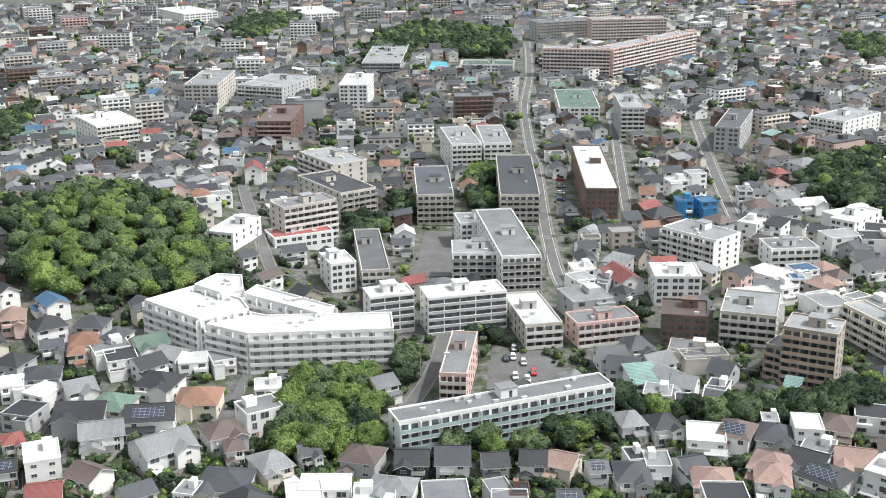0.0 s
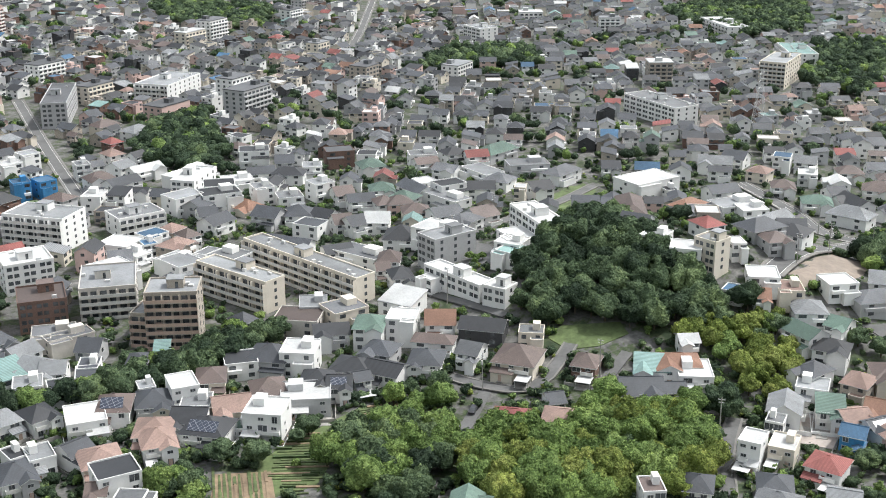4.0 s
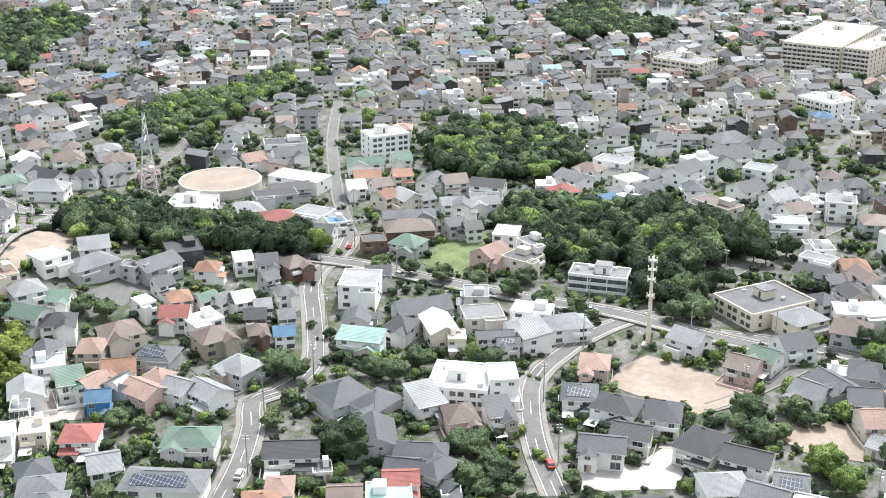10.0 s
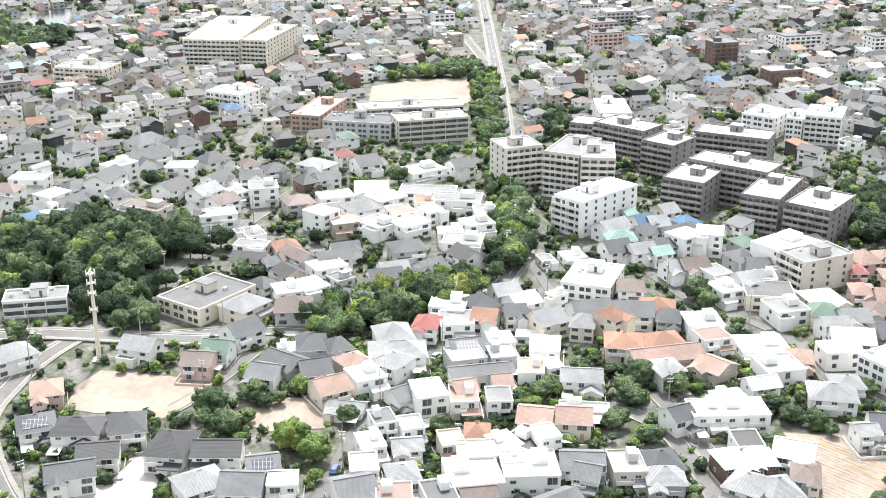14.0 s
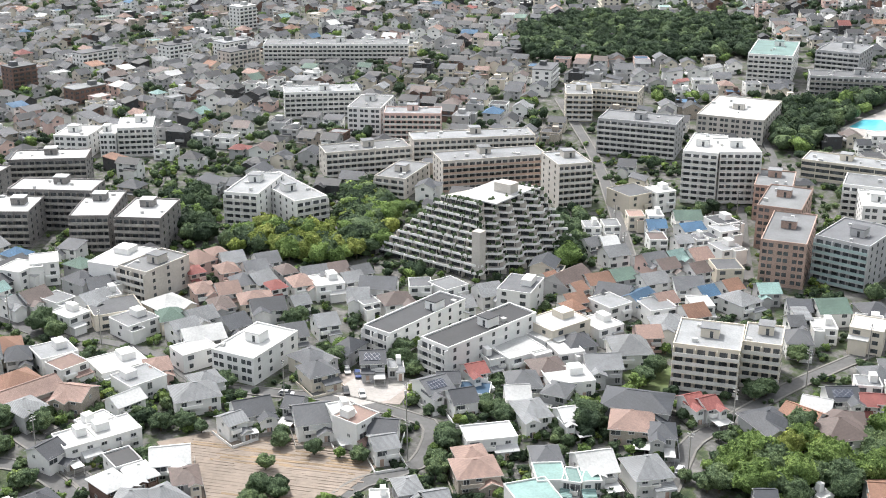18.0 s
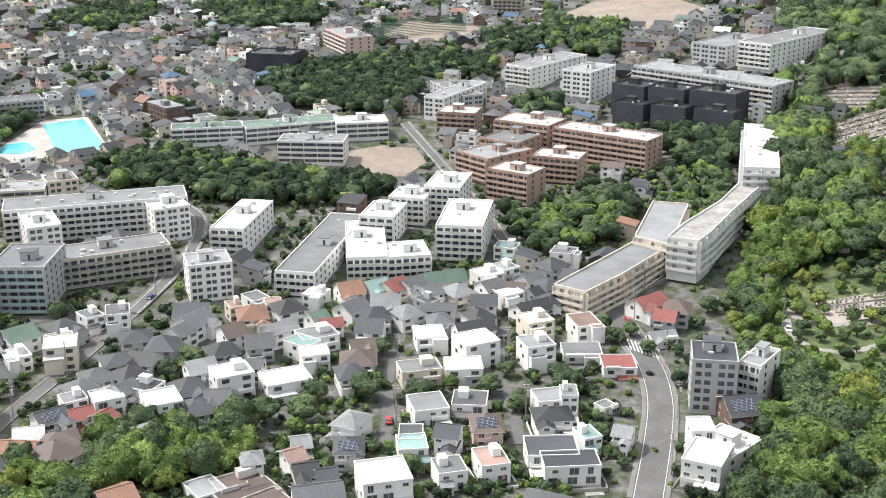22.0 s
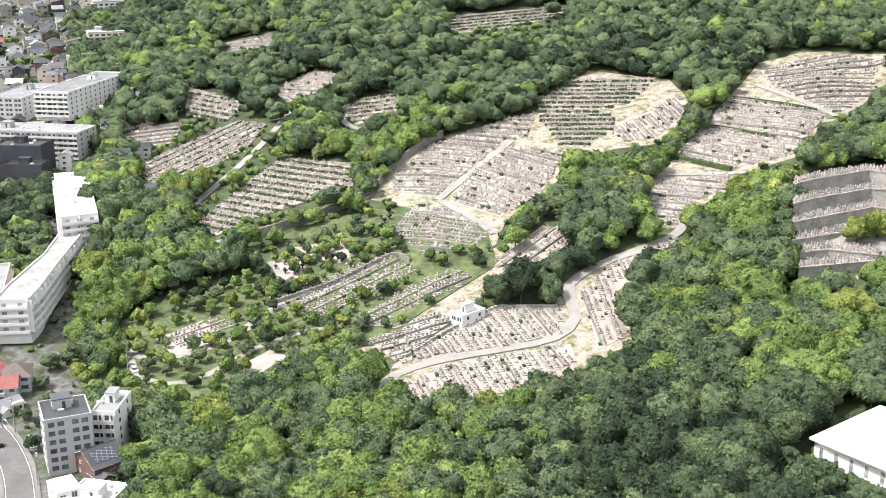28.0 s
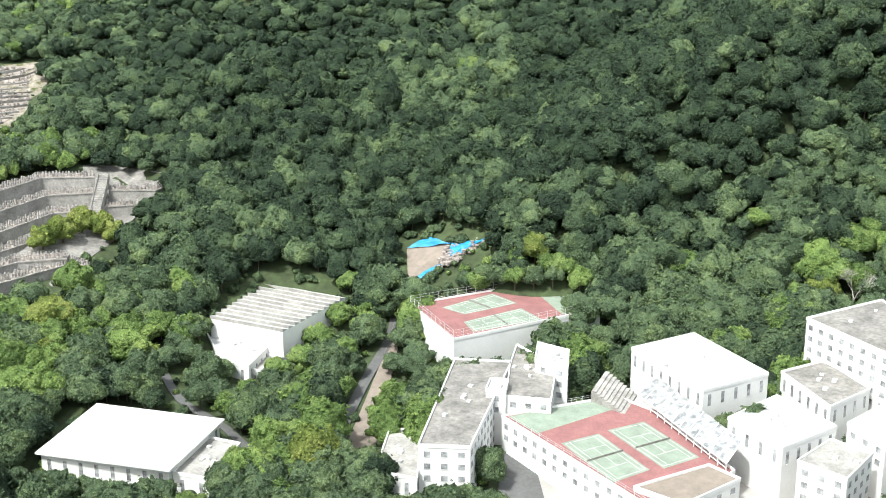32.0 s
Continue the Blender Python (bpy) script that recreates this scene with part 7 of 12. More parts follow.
terrace([(-267.7, -355.1), (-277.1, -357.1), (-308.9, -362.0), (-318.8, -351.7)], 30.8, 9.0, 6.2)
terrace([(-263.8, -349.7), (-272.0, -350.1), (-295.1, -351.9), (-306.3, -342.1)], 26.1, 9.0, 6.0)
terrace([(-258.3, -341.0), (-272.8, -340.5), (-284.7, -328.7)], 24.2, 9.0, 6.0)
terrace([(-253.6, -331.2), (-285.2, -327.5), (-285.2, -318.6)], 22.4, 9.0, 6.0)
terrace([(-333.6, -357.6), (-343.2, -341.6), (-357.0, -343.1)], 35.0, 9.0, 7.0)
terrace([(-326.6, -354.5), (-338.0, -342.1), (-346.7, -343.1)], 30.3, 9.0, 7.0)
cemetery_stairs((-319.2, -351.6, 28.0), (-335.4, -361.5, 41.0), 4.0)
stone_wall([(-85.3, -465.7), (-107.4, -468.4), (-126.2, -471.2), (-147.0, -478.9), (-159.2, -493.0), (-178.5, -509.2), (-193.5, -516.8)], 3.6, 0.8, CONCD, "retaining_wall", "tall dark stone retaining wall above the cemetery lane", "retaining wall")
stone_wall([(-88.5, -406.9), (-101.1, -408.7), (-111.7, -410.5), (-135.5, -418.7), (-140.1, -410.3)], 2.0, 0.6, CONCD, "retaining_wall", "low dark stone retaining wall beside grave plots", "retaining wall")
stone_wall([(-116.5, -347.4), (-132.1, -355.4), (-154.2, -364.6), (-159.9, -363.4), (-175.0, -357.1)], 1.2, 0.6, CONC, "cemetery_wall", "low weathered wall along the upper edge of a grave field", "wall")
stone_wall([(-271.5, -445.7), (-278.2, -434.3), (-285.5, -422.1)], 1.8, 2.4, HEDGE, "clipped_hedge", "long clipped green hedge below a grave field", "hedge")
stone_wall([(-302.7, -464.1), (-308.7, -453.6), (-316.6, -436.2)], 1.5, 0.9, HEDGE, "clipped_hedge", "dark clipped hedge between grave tiers", "hedge")
stone_wall([(-327.8, -486.8), (-337.5, -472.4), (-346.5, -448.9)], 1.5, 0.9, HEDGE, "clipped_hedge", "dark clipped hedge above a grave field", "hedge")
lot("cemetery_ground", [(-145.2, -473.7), (-165.5, -502.0), (-179.8, -512.7), (-198.0, -517.8), (-246.2, -523.8), (-265.8, -515.0), (-253.8, -484.1), (-235.3, -473.0), (-215.4, -443.3), (-204.2, -442.4), (-184.4, -424.0), (-173.9, -408.6), (-165.3, -404.4), (-142.5, -408.1), (-136.5, -427.4), (-157.2, -452.9)], WORN, "worn pale ground between grave fields", 0.1)
lot("cemetery_ground", [(-245.8, -425.9), (-261.8, -440.0), (-270.9, -443.3), (-306.1, -473.2), (-341.9, -500.4), (-362.7, -518.3), (-386.7, -516.8), (-419.8, -488.2), (-409.2, -473.2), (-359.7, -442.4), (-334.9, -431.4), (-313.0, -416.5), (-285.6, -415.9), (-275.3, -404.7), (-254.7, -400.8), (-242.6, -388.7), (-235.1, -391.1)], WORN, "worn pale ground between grave fields", 0.1)
lot("cemetery_ground", [(-102.7, -327.6), (-105.1, -339.5), (-118.2, -349.3), (-133.5, -358.8), (-155.1, -366.7), (-178.0, -356.6), (-186.5, -370.8), (-207.3, -381.5), (-237.5, -386.6), (-236.0, -379.3), (-205.0, -364.0), (-186.8, -326.0), (-166.1, -317.9), (-143.2, -311.2), (-135.6, -306.8), (-111.1, -316.4)], WORN, "worn pale ground between grave fields", 0.1)
lot("cemetery_ground", [(-241.0, -513.2), (-273.5, -547.8), (-289.7, -560.4), (-316.5, -526.2), (-312.5, -503.5), (-305.3, -486.7), (-274.5, -461.3), (-254.5, -466.9), (-239.2, -464.5), (-236.0, -479.8)], WORN, "worn pale ground between grave fields", 0.1)
lot("cemetery_plaza", [(-104.3, -448.9), (-115.0, -448.8), (-123.9, -435.5), (-121.6, -415.4), (-114.3, -418.8), (-109.2, -436.5)], WORN, "small pale gravel plaza in the cemetery garden", 0.22)
lot("cemetery_plaza", [(-93.9, -437.6), (-105.4, -423.3), (-102.5, -410.1), (-96.3, -420.0)], WORN, "small pale gravel plaza in the cemetery garden", 0.22)
lot("cemetery_plaza", [(-183.7, -394.9), (-191.0, -395.5), (-180.8, -389.0), (-172.0, -389.4)], WORN, "small pale gravel plaza in the cemetery garden", 0.22)
lot("cemetery_plaza", [(-166.6, -418.3), (-173.1, -417.1), (-167.6, -404.6), (-162.2, -407.8)], WORN, "small pale gravel plaza in the cemetery garden", 0.22)
lot("cemetery_ground", [(-85.4, -408.2), (-97.5, -424.2), (-93.7, -440.5), (-105.6, -453.7), (-127.1, -438.5), (-137.1, -422.9), (-142.5, -408.1), (-166.7, -397.5), (-184.6, -396.8), (-202.1, -412.9), (-202.3, -399.0), (-180.8, -389.0), (-161.5, -385.9), (-152.6, -370.4), (-134.4, -361.2), (-116.7, -350.4), (-104.6, -352.9), (-95.0, -368.7), (-89.1, -386.6)], WORN, "trodden pale ground with grass between garden plots", 0.08)
lot("cemetery_ground", [(-69.4, -395.8), (-81.7, -401.2), (-88.5, -384.6), (-98.0, -366.5), (-84.9, -371.3), (-69.0, -364.0), (-62.3, -363.9)], WORN, "trodden pale ground with grass beside the cemetery lane", 0.08)
GARDEN = [(-66.9, -389.5), (-96.7, -448.9), (-141.2, -466.2), (-176.8, -425.2), (-168.3, -393.7), (-114.7, -363.4), (-90.4, -359.5)]
CROSSING = [(14.0, -354.0), (3.4, -347.4), (15.9, -362.7), (4.7, -354.9)]
BARE_TREE = (-404.3, -84.6)
PARKED = [(21.8, 357.1, -89), (24.8, 352.9, -89), (19.6, 355.9, -89), (21.6, 342.1, -89), (27.4, 345.0, -89), (22.5, 364.4, -89), (25.2, 339.7, -89), (1.9, 381.0, 111), (3.3, 384.1, 111), (4.8, 386.6, 111), (-1.5, 384.5, 111), (0.4, 389.0, 111), (266.5, -173.0, 152), (265.0, -175.7, 152), (263.6, -178.4, 152), (259.5, -179.2, 152), (255.7, -180.2, 152), (256.8, -168.0, 152), (252.8, -170.6, 152), (248.6, -173.0, 152), (57.7, 581.0, -18), (56.5, 568.1, -18), (55.3, 555.8, -18), (54.2, 543.9, -18), (53.1, 532.5, -18)]
BALL_NET = [(204.6, -736.9), (202.1, -762.5), (195.8, -790.2), (176.5, -807.4), (151.5, -818.5)]
lot("cemetery_slope", [(-303.0, -398.8), (-319.6, -401.2), (-351.1, -386.9), (-359.2, -378.1), (-360.6, -350.0), (-361.1, -342.4), (-339.7, -346.8), (-310.7, -333.3), (-291.6, -329.4), (-275.2, -322.7), (-257.9, -332.5)], CONCD, "weathered concrete slope between grave terraces", 0.15)
GARDEN_LOW = [(-12.8, -407.0), (-30.1, -415.9), (-58.2, -434.0), (-89.0, -434.1), (-116.5, -448.2), (-143.7, -442.7), (-120.5, -359.9), (-97.3, -363.0), (-76.6, -363.8), (-51.1, -344.4), (-34.5, -348.3), (-18.2, -370.2)]
BEDS = [([(100.7, 244.9), (108.2, 260.3), (114.2, 263.0), (121.4, 261.1), (117.0, 251.4), (110.0, 239.2), (102.5, 234.5)], -29), ([(82.3, 241.0), (88.7, 256.1), (101.5, 249.2), (94.8, 233.3)], -110), ([(122.7, 260.3), (136.6, 267.9), (154.9, 262.6), (153.9, 253.5), (147.1, 246.7), (132.2, 253.2)], -13), ([(256.8, -115.8), (253.5, -133.7), (215.5, -152.5), (210.2, -139.5), (221.0, -108.0), (231.9, -114.9)], -142), ([(254.9, -131.0), (237.9, -147.9), (218.7, -153.9), (212.3, -145.7), (238.9, -122.2)], -141)]


def quad_at(Q, s, t):
    A, B, C, D = [Vector(p) for p in Q]
    return A.lerp(D, t).lerp(B.lerp(C, t), s)


def campus_details():
    # steps up to the gymnasium, glazed walk, saw-tooth roof, wide white roof plate
    root = tagged(new("outdoor_stairs"), "wide pale concrete steps beside the sports deck", "stairs")
    for k in range(9):
        g = Geo()
        a, b = quad_at(STAIRS, k / 9, 0), quad_at(STAIRS, k / 9, 1)
        strip(g, a, b, 7.5, 1.45, 0, 0.6 + (8 - k) * 0.4)
        g.made("step", [CONC], root)
    root = tagged(new("glazed_walkway"), "white framed walkway with a sloping glass roof", "walkway")
    g = Geo()
    A, B, C, D = [Vector(p) for p in GLASS_WALK]
    g.poly([(*A, 10.2), (*B, 10.2), (*C, 12.4), (*D, 12.4)])
    g.made("glass_roof", [CURTAIN], root, "pale translucent roof panels")
    for k in range(13):
        a, b = A.lerp(B, k / 12), D.lerp(C, k / 12)
        g = Geo()
        n = Vector((0, 0, 1))
        for z0, z1 in ((10.25, 12.45),):
            w = (B - A).normalized() * 0.22
            g.poly([(*(a - w), z0 + .05), (*(a + w), z0 + .05), (*(b + w), z1 + .05), (*(b - w), z1 + .05)])
        g.box(a.x, a.y, 8, 0.25, 0.25, 2.3)
        g.made("frame", [WALL["w"]], root)
    for z in (8.9, 10.1):
        g = Geo()
        strip(g, A, B, z, 0.2, 0, 0.2)
        g.made("rail", [WALL["w"]], root)
    root = tagged(new("workshop"), "low white workshop with a saw-tooth roof", "building")
    root.matrix_basis = pose(0, 0, SAW_Z)
    ring = [tuple(p) for p in SAW]
    g = Geo()
    for a, b in zip(ring, ring[1:] + ring[:1]):
        g.poly([(*a, -5), (*b, -5), (*b, 5.6), (*a, 5.6)])
    g.poly([(*p, 5.55) for p in ring])
    g.made("wall", [WALL["w"]], root)
    for k in range(11):
        a, b = quad_at(SAW, 0, k / 11), quad_at(SAW, 1, k / 11)
        c, d = quad_at(SAW, 1, (k + 0.86) / 11), quad_at(SAW, 0, (k + 0.86) / 11)
        g = Geo()
        g.poly([(*a, 6.7), (*b, 6.7), (*c, 5.7), (*d, 5.7)])
        # grey on the upright face is the thin shadow between ridges, put in as colour
        g.poly([(*a, 5.6), (*b, 5.6), (*b, 6.7), (*a, 6.7)], 1)
        g.poly([(*b, 5.6), (*c, 5.6), (*c, 5.7), (*b, 6.7)])
        g.poly([(*d, 5.6), (*a, 5.6), (*a, 6.7), (*d, 5.7)])
        g.made("roof_ridge", [WHITE, CONC], root)
    mark_ring(ring)
    g = Geo()
    for z in (6.25, 6.75):
        g.poly([(*p, z) for p in PLATE])
    for a, b in zip(PLATE, PLATE[1:] + PLATE[:1]):
        g.poly([(*a, 6.25), (*b, 6.25), (*b, 6.75), (*a, 6.75)])
    for ob in scene.objects:
        if ob.name.startswith("white_hall"):
            g.v = [(x - ob.location.x, y - ob.location.y, z) for x, y, z in g.v]
            g.made("roof_plate", [WALL["w"]], ob, "wide white roof plate")
            break
    mark_ring([tuple(p) for p in PLATE])
    # blue tarpaulins and rubble in the valley
    q = random.Random(4)
    A = [Vector(p) for p in TARP_AT]
    for n, (i, j, k) in enumerate(((0, 1, 2), (5, 6, 4), (2, 3, 4))):
        cen = (A[i] + A[j] + A[k]) / 3
        g = Geo()
        N = 9
        for a in range(N):
            for b in range(N):
                s, t = a / (N - 1), b / (N - 1)
                p = A[i].lerp(A[j], s).lerp(A[k].lerp(cen, s * 0.3), t)
                g.v.append((p.x, p.y, gz(p.x, p.y) + 0.5 + q.uniform(0, 0.9) + 1.2 * math.sin(s * 3.1) * math.sin(t * 3.1)))
        for a in range(N - 1):
            for b in range(N - 1):
                g.f.append([a * N + b, a * N + b + 1, (a + 1) * N + b + 1, (a + 1) * N + b])
                g.m.append(0)
        tagged(g.made("tarpaulin", [TARP]), "crumpled bright blue tarpaulin over rubble", "tarpaulin", "blue tarpaulins")
    lot("landslip", [tuple(p) for p in TARP_AT], SAND, "bare earth and rubble of a small landslip", 0.2)
    g = Geo()
    for k in range(170):
        p = A[2].lerp(A[3], q.random()).lerp(A[4], q.random())
        g.box(p.x + q.uniform(-3, 3), p.y + q.uniform(-3, 3), gz(p.x, p.y), q.uniform(.5, 2.2), q.uniform(.4, 1.4), q.uniform(.3, 1.0), 0, q.uniform(0, 3))
    tagged(g.made("rubble", [GRAVEL]), "pale rubble and planks", "rubble", kind="stuff")


campus_details()


# ---- cars and utility poles ----
def car_meshes():
    out = {}
    for key, col in (("white", (0.72, 0.72, 0.71)), ("black", (0.03, 0.03, 0.035)), ("silver", (0.4, 0.4, 0.42)), ("red", (0.42, 0.03, 0.03)), ("blue", (0.04, 0.07, 0.2))):
        paint = surf("car_paint_" + key, col, 0.3, vary=0.05, bump=0.0)
        g = Geo()
        prof = [(-2.1, 0.35), (2.1, 0.35), (2.15, 0.75), (1.2, 0.9), (-1.9, 0.95), (-2.15, 0.8)]
        for s in (-0.85, 0.85):
            g.poly([(x, s, z) for x, z in (prof if s < 0 else prof[::-1])])
        for (x0, z0), (x1, z1) in zip(prof, prof[1:] + prof[:1]):
            g.poly([(x0, -0.85, z0), (x0, 0.85, z0), (x1, 0.85, z1), (x1, -0.85, z1)])
        top = [(0.5, 1.45), (-1.5, 1.45)]
        g.poly([(0.5, -0.66, 1.45), (0.5, 0.66, 1.45), (-1.5, 0.66, 1.45), (-1.5, -0.66, 1.45)])
        me = bpy.data.meshes.new("body")
        me.from_pydata(g.v, [], g.f)
        me.materials.append(paint)
        w = Geo()
        low, high = [(1.2, -.8), (1.2, .8), (-1.9, .8), (-1.9, -.8)], [(.5, -.66), (.5, .66), (-1.5, .66), (-1.5, -.66)]
        for k in range(4):
            m = (k + 1) % 4
            w.poly([(*low[k], 0.92), (*low[m], 0.92), (*high[m], 1.44), (*high[k], 1.44)])
        mw = bpy.data.meshes.new("windscreen")
        mw.from_pydata(w.v, [], w.f)
        mw.materials.append(PANE)
        out[key] = (me, mw)
    t = Geo()
    n = 12
    for s in (-0.1, 0.1):
        t.v += [(0.32 * math.cos(6.2832 * k / n), s, 0.32 * math.sin(6.2832 * k / n)) for k in range(n)]
    t.f = [[k, (k + 1) % n, n + (k + 1) % n, n + k] for k in range(n)] + [list(range(n)), list(range(2 * n - 1, n - 1, -1))]
    mt = bpy.data.meshes.new("wheel")
    mt.from_pydata(t.v, [], t.f)
    mt.materials.append(NET)
    out["wheel"] = mt
    return out


CARS = car_meshes()


def car(x, y, deg, key):
    root = new("car")
    root.matrix_basis = pose(x, y, gz(x, y) + 0.12, 0, 0, deg)
    placed("body", CARS[key][0], root)
    placed("windscreen", CARS[key][1], root)
    for a in (-1.3, 1.3):
        for b in (-0.78, 0.78):
            placed("wheel", CARS["wheel"], root, m=Matrix.Translation((a, b, 0.32)))
    tagged(root, "%s parked passenger car" % key, "car", "parked cars")


def utility_pole(x, y, deg, transformer=False):
    root = new("utility_pole")
    root.matrix_basis = pose(x, y, gz(x, y), 0, 0, deg)
    g = Geo()
    tube(g, 0, 0, -0.3, 11.5, 0.19, 0.11, 8)
    g.made("pole", [CONC], root)
    for z, w in ((10.9, 1.9), (10.1, 1.5)):
        g = Geo()
        g.box(0, 0, z, w, 0.12, 0.12)
        for a in (-0.42, 0, 0.42):
            g.box(a * w, 0, z + 0.12, 0.1, 0.1, 0.22)
        g.made("crossarm", [FRAME], root)
    if transformer:
        g = Geo()
        tube(g, 0.45, 0, 8.2, 9.3, 0.3, 0.3, 10)
        g.made("transformer", [FRAME], root)
    tagged(root, "slim grey concrete utility pole with crossarms", "utility pole", "utility poles")


def street_furniture():
    q = random.Random(12)
    spots, n = [], 0
    for ob in list(scene.objects):
        if not ob.name.startswith("road"):
            continue
        v = np.array([p.co[:] for p in ob.data.vertices]).reshape(-1, 4, 3)
        a, b = v[:, 0, :2], v[:, 1, :2]
        way = (b - a) / np.hypot(*(b - a).T)[:, None]
        for k in range(2, len(v) - 2, 5):
            p = b[k] + way[k] * 0.7
            r = math.hypot(*p)
            bearing = (math.degrees(math.atan2(*p)) + 60) % 360 - 60
            if r < 470 and bearing < 186 and min([math.hypot(p[0] - s[0], p[1] - s[1]) for s in spots] + [99]) > 20:
                spots.append(p)
                utility_pole(p[0], p[1], math.degrees(math.atan2(way[k][1], way[k][0])), q.random() < 0.4)
            if q.random() < 0.25 and r < 470 and n < 45 and v[k, 0, 2] < 1:
                c = b[k] - way[k] * 1.3
                n += 1
                car(c[0], c[1], math.degrees(math.atan2(way[k][1], way[k][0])) + 90, q.choice(("white", "white", "black", "silver", "silver", "blue", "red")))


street_furniture()


def beds(ring, deg, seed, label, kinds, low=0.3):
    """Rows of vegetable beds: low ridges of earth, some green, some bare."""
    q = random.Random(seed)
    c, s = math.cos(radians(deg)), math.sin(radians(deg))
    cx, cy = sum(p[0] for p in ring) / len(ring), sum(p[1] for p in ring) / len(ring)
    reach = max(math.hypot(x - cx, y - cy) for x, y in ring)
    g, v = Geo(), -reach
    while v < reach:
        kind, u = q.choice(kinds), -reach
        while u < reach:
            n = q.uniform(3, 6)
            x, y = cx + (u + n / 2) * c - v * s, cy + (u + n / 2) * s + v * c
            if inside(np.array([x]), np.array([y]), ring)[0]:
                g.box(x, y, gz(x, y) - 0.1, n, q.uniform(.5, .9), low + q.uniform(0, low / 3) + (0.3 if kind == 2 else 0), kind, radians(deg))
            u += n
            kind = q.choice(kinds) if q.random() < .2 else kind
        v += q.uniform(1.1, 1.6)
    tagged(g.made("vegetable_bed", [SOIL, GRASS, HEDGE, LAWN, SAND]), label, "vegetable beds", kind="stuff")


for n, (ring, deg) in enumerate(BEDS):
    beds(ring, deg, n, "rows of green and earthy vegetable beds" if n < 3 else "dry earthy ridges of a ploughed field", (0, 0, 1, 2, 3, 3) if n < 3 else (4, 4, 4, 4, 0), 0.3 if n < 3 else 0.27)

for n, (x, y, deg) in enumerate(PARKED):
    car(x, y, deg, ("white", "silver", "black", "white", "red", "silver", "white", "blue")[n % 8])
NET_GREEN = surf("green_net", (0.05, 0.16, 0.1), 0.8, vary=0.2)
fence(BALL_NET, gz(*BALL_NET[0]), 15, "tall green ball net on posts", NET_GREEN)


def crossing():
    """A zebra crossing: white bars side by side across the road."""
    A, B, C, D = [Vector(p) for p in CROSSING]
    root = tagged(new("zebra_crossing"), "white zebra crossing painted on the road", "crossing", kind="structure")
    for k in range(9):
        g = Geo()
        strip(g, A.lerp(B, (k + .5) / 9), C.lerp(D, (k + .5) / 9), gz(A.x, A.y) + 0.2, 0.5, 0, 0.02)
        g.made("stripe", [PAINT], root)


crossing()


def bare_tree(x, y, high):
    """A leafless grey tree: a trunk that forks again and again into thin twigs."""
    q = random.Random(6)
    root = tagged(new("bare_tree"), "leafless pale grey tree among the forest crowns", "tree")
    root.matrix_basis = pose(x, y, gz(x, y))
    trunk, twigs = Geo(), Geo()

    def limb(g, a, b, r0, r1):
        d = (b - a).normalized()
        s = d.cross(Vector((0.3, 0.9, 0.2))).normalized()
        t = d.cross(s)
        k = len(g.v)
        for p, r in ((a, r0), (b, r1)):
            g.v += [tuple(p + s * r * math.cos(2.0944 * j) + t * r * math.sin(2.0944 * j)) for j in range(3)]
        g.f += [[k + j, k + (j + 1) % 3, k + 3 + (j + 1) % 3, k + 3 + j] for j in range(3)]
        g.m += [0] * 3

    def grow(a, d, n, r, depth):
        b = a + d * n
        limb(trunk if depth > 4 else twigs, a, b, r, r * 0.65)
        if depth:
            for k in range(2 if depth > 4 else 3):
                e = (d + Vector((q.uniform(-.75, .75), q.uniform(-.75, .75), q.uniform(-.1, .45)))).normalized()
                grow(b, e, n * q.uniform(.68, .85), r * 0.62, depth - 1)

    grow(Vector((0, 0, -0.5)), Vector((0, 0, 1)), high * 0.3, 0.4, 6)
    pale = surf("pale_bark", (0.42, 0.39, 0.36), 0.9, vary=0.2)
    trunk.made("trunk", [pale], root)
    twigs.made("twig", [pale], root, "pale bare twigs")
    mark(*rect_points(x, y, 0, 6, 6))


bare_tree(*BARE_TREE, 15)

# ---- houses, one by one ----
house(202.4, 119.0, 300, 8.0, 9.4, "o", "c", "hip")
house(215.3, 94.4, 294, 10.1, 9.4, "t", "w", "flat")
house(234.6, -17.3, 267, 8.0, 8.3, "p", "w", "flat")
house(232.6, -35.8, 273, 7.6, 6.6, "b", "w", "gable")
house(211.5, 103.4, 294, 7.1, 8.3, "b", "g", "gable")
house(234.8, -27.3, 278, 7.0, 9.3, "d", "w", "flat")
house(239.1, -8.6, 282, 8.5, 11.4, "g", "w", "gable")
house(209.6, 118.5, 294, 5.7, 7.7, "p", "c", "hip")
house(226.4, 84.0, 294, 4.5, 6.6, "d", "w", "flat", 1)
house(222.5, 94.6, 294, 7.6, 6.6, "r", "w", "gable")
house(189.0, -151.0, 248, 5.3, 7.1, "l", "w", "gable")
house(244.0, 7.2, 267, 7.0, 6.6, "w", "w", "flat")
house(176.2, -169.2, 250, 10.1, 10.6, "t", "w", "flat")
house(243.8, 16.1, 260, 9.2, 10.6, "g", "w", "gable")
house(242.2, -35.9, 273, 12.3, 13.0, "w", "w", "flat")
house(244.0, -20.0, 276, 6.9, 9.2, "l", "c", "hip")
house(200.5, -143.7, 236, 4.5, 5.5, "w", "w", "flat", 1)
house(230.4, 88.8, 345, 9.4, 6.6, "d", "g", "hip")
house(239.0, -62.1, 244, 5.9, 7.8, "g", "w", "gable")
house(246.0, 25.7, 296, 10.4, 9.4, "l", "w", "hip")
house(185.6, 163.7, 299, 9.6, 8.3, "g", "w", "hip")
house(197.5, -149.5, 248, 5.4, 7.3, "l", "g", "hip")
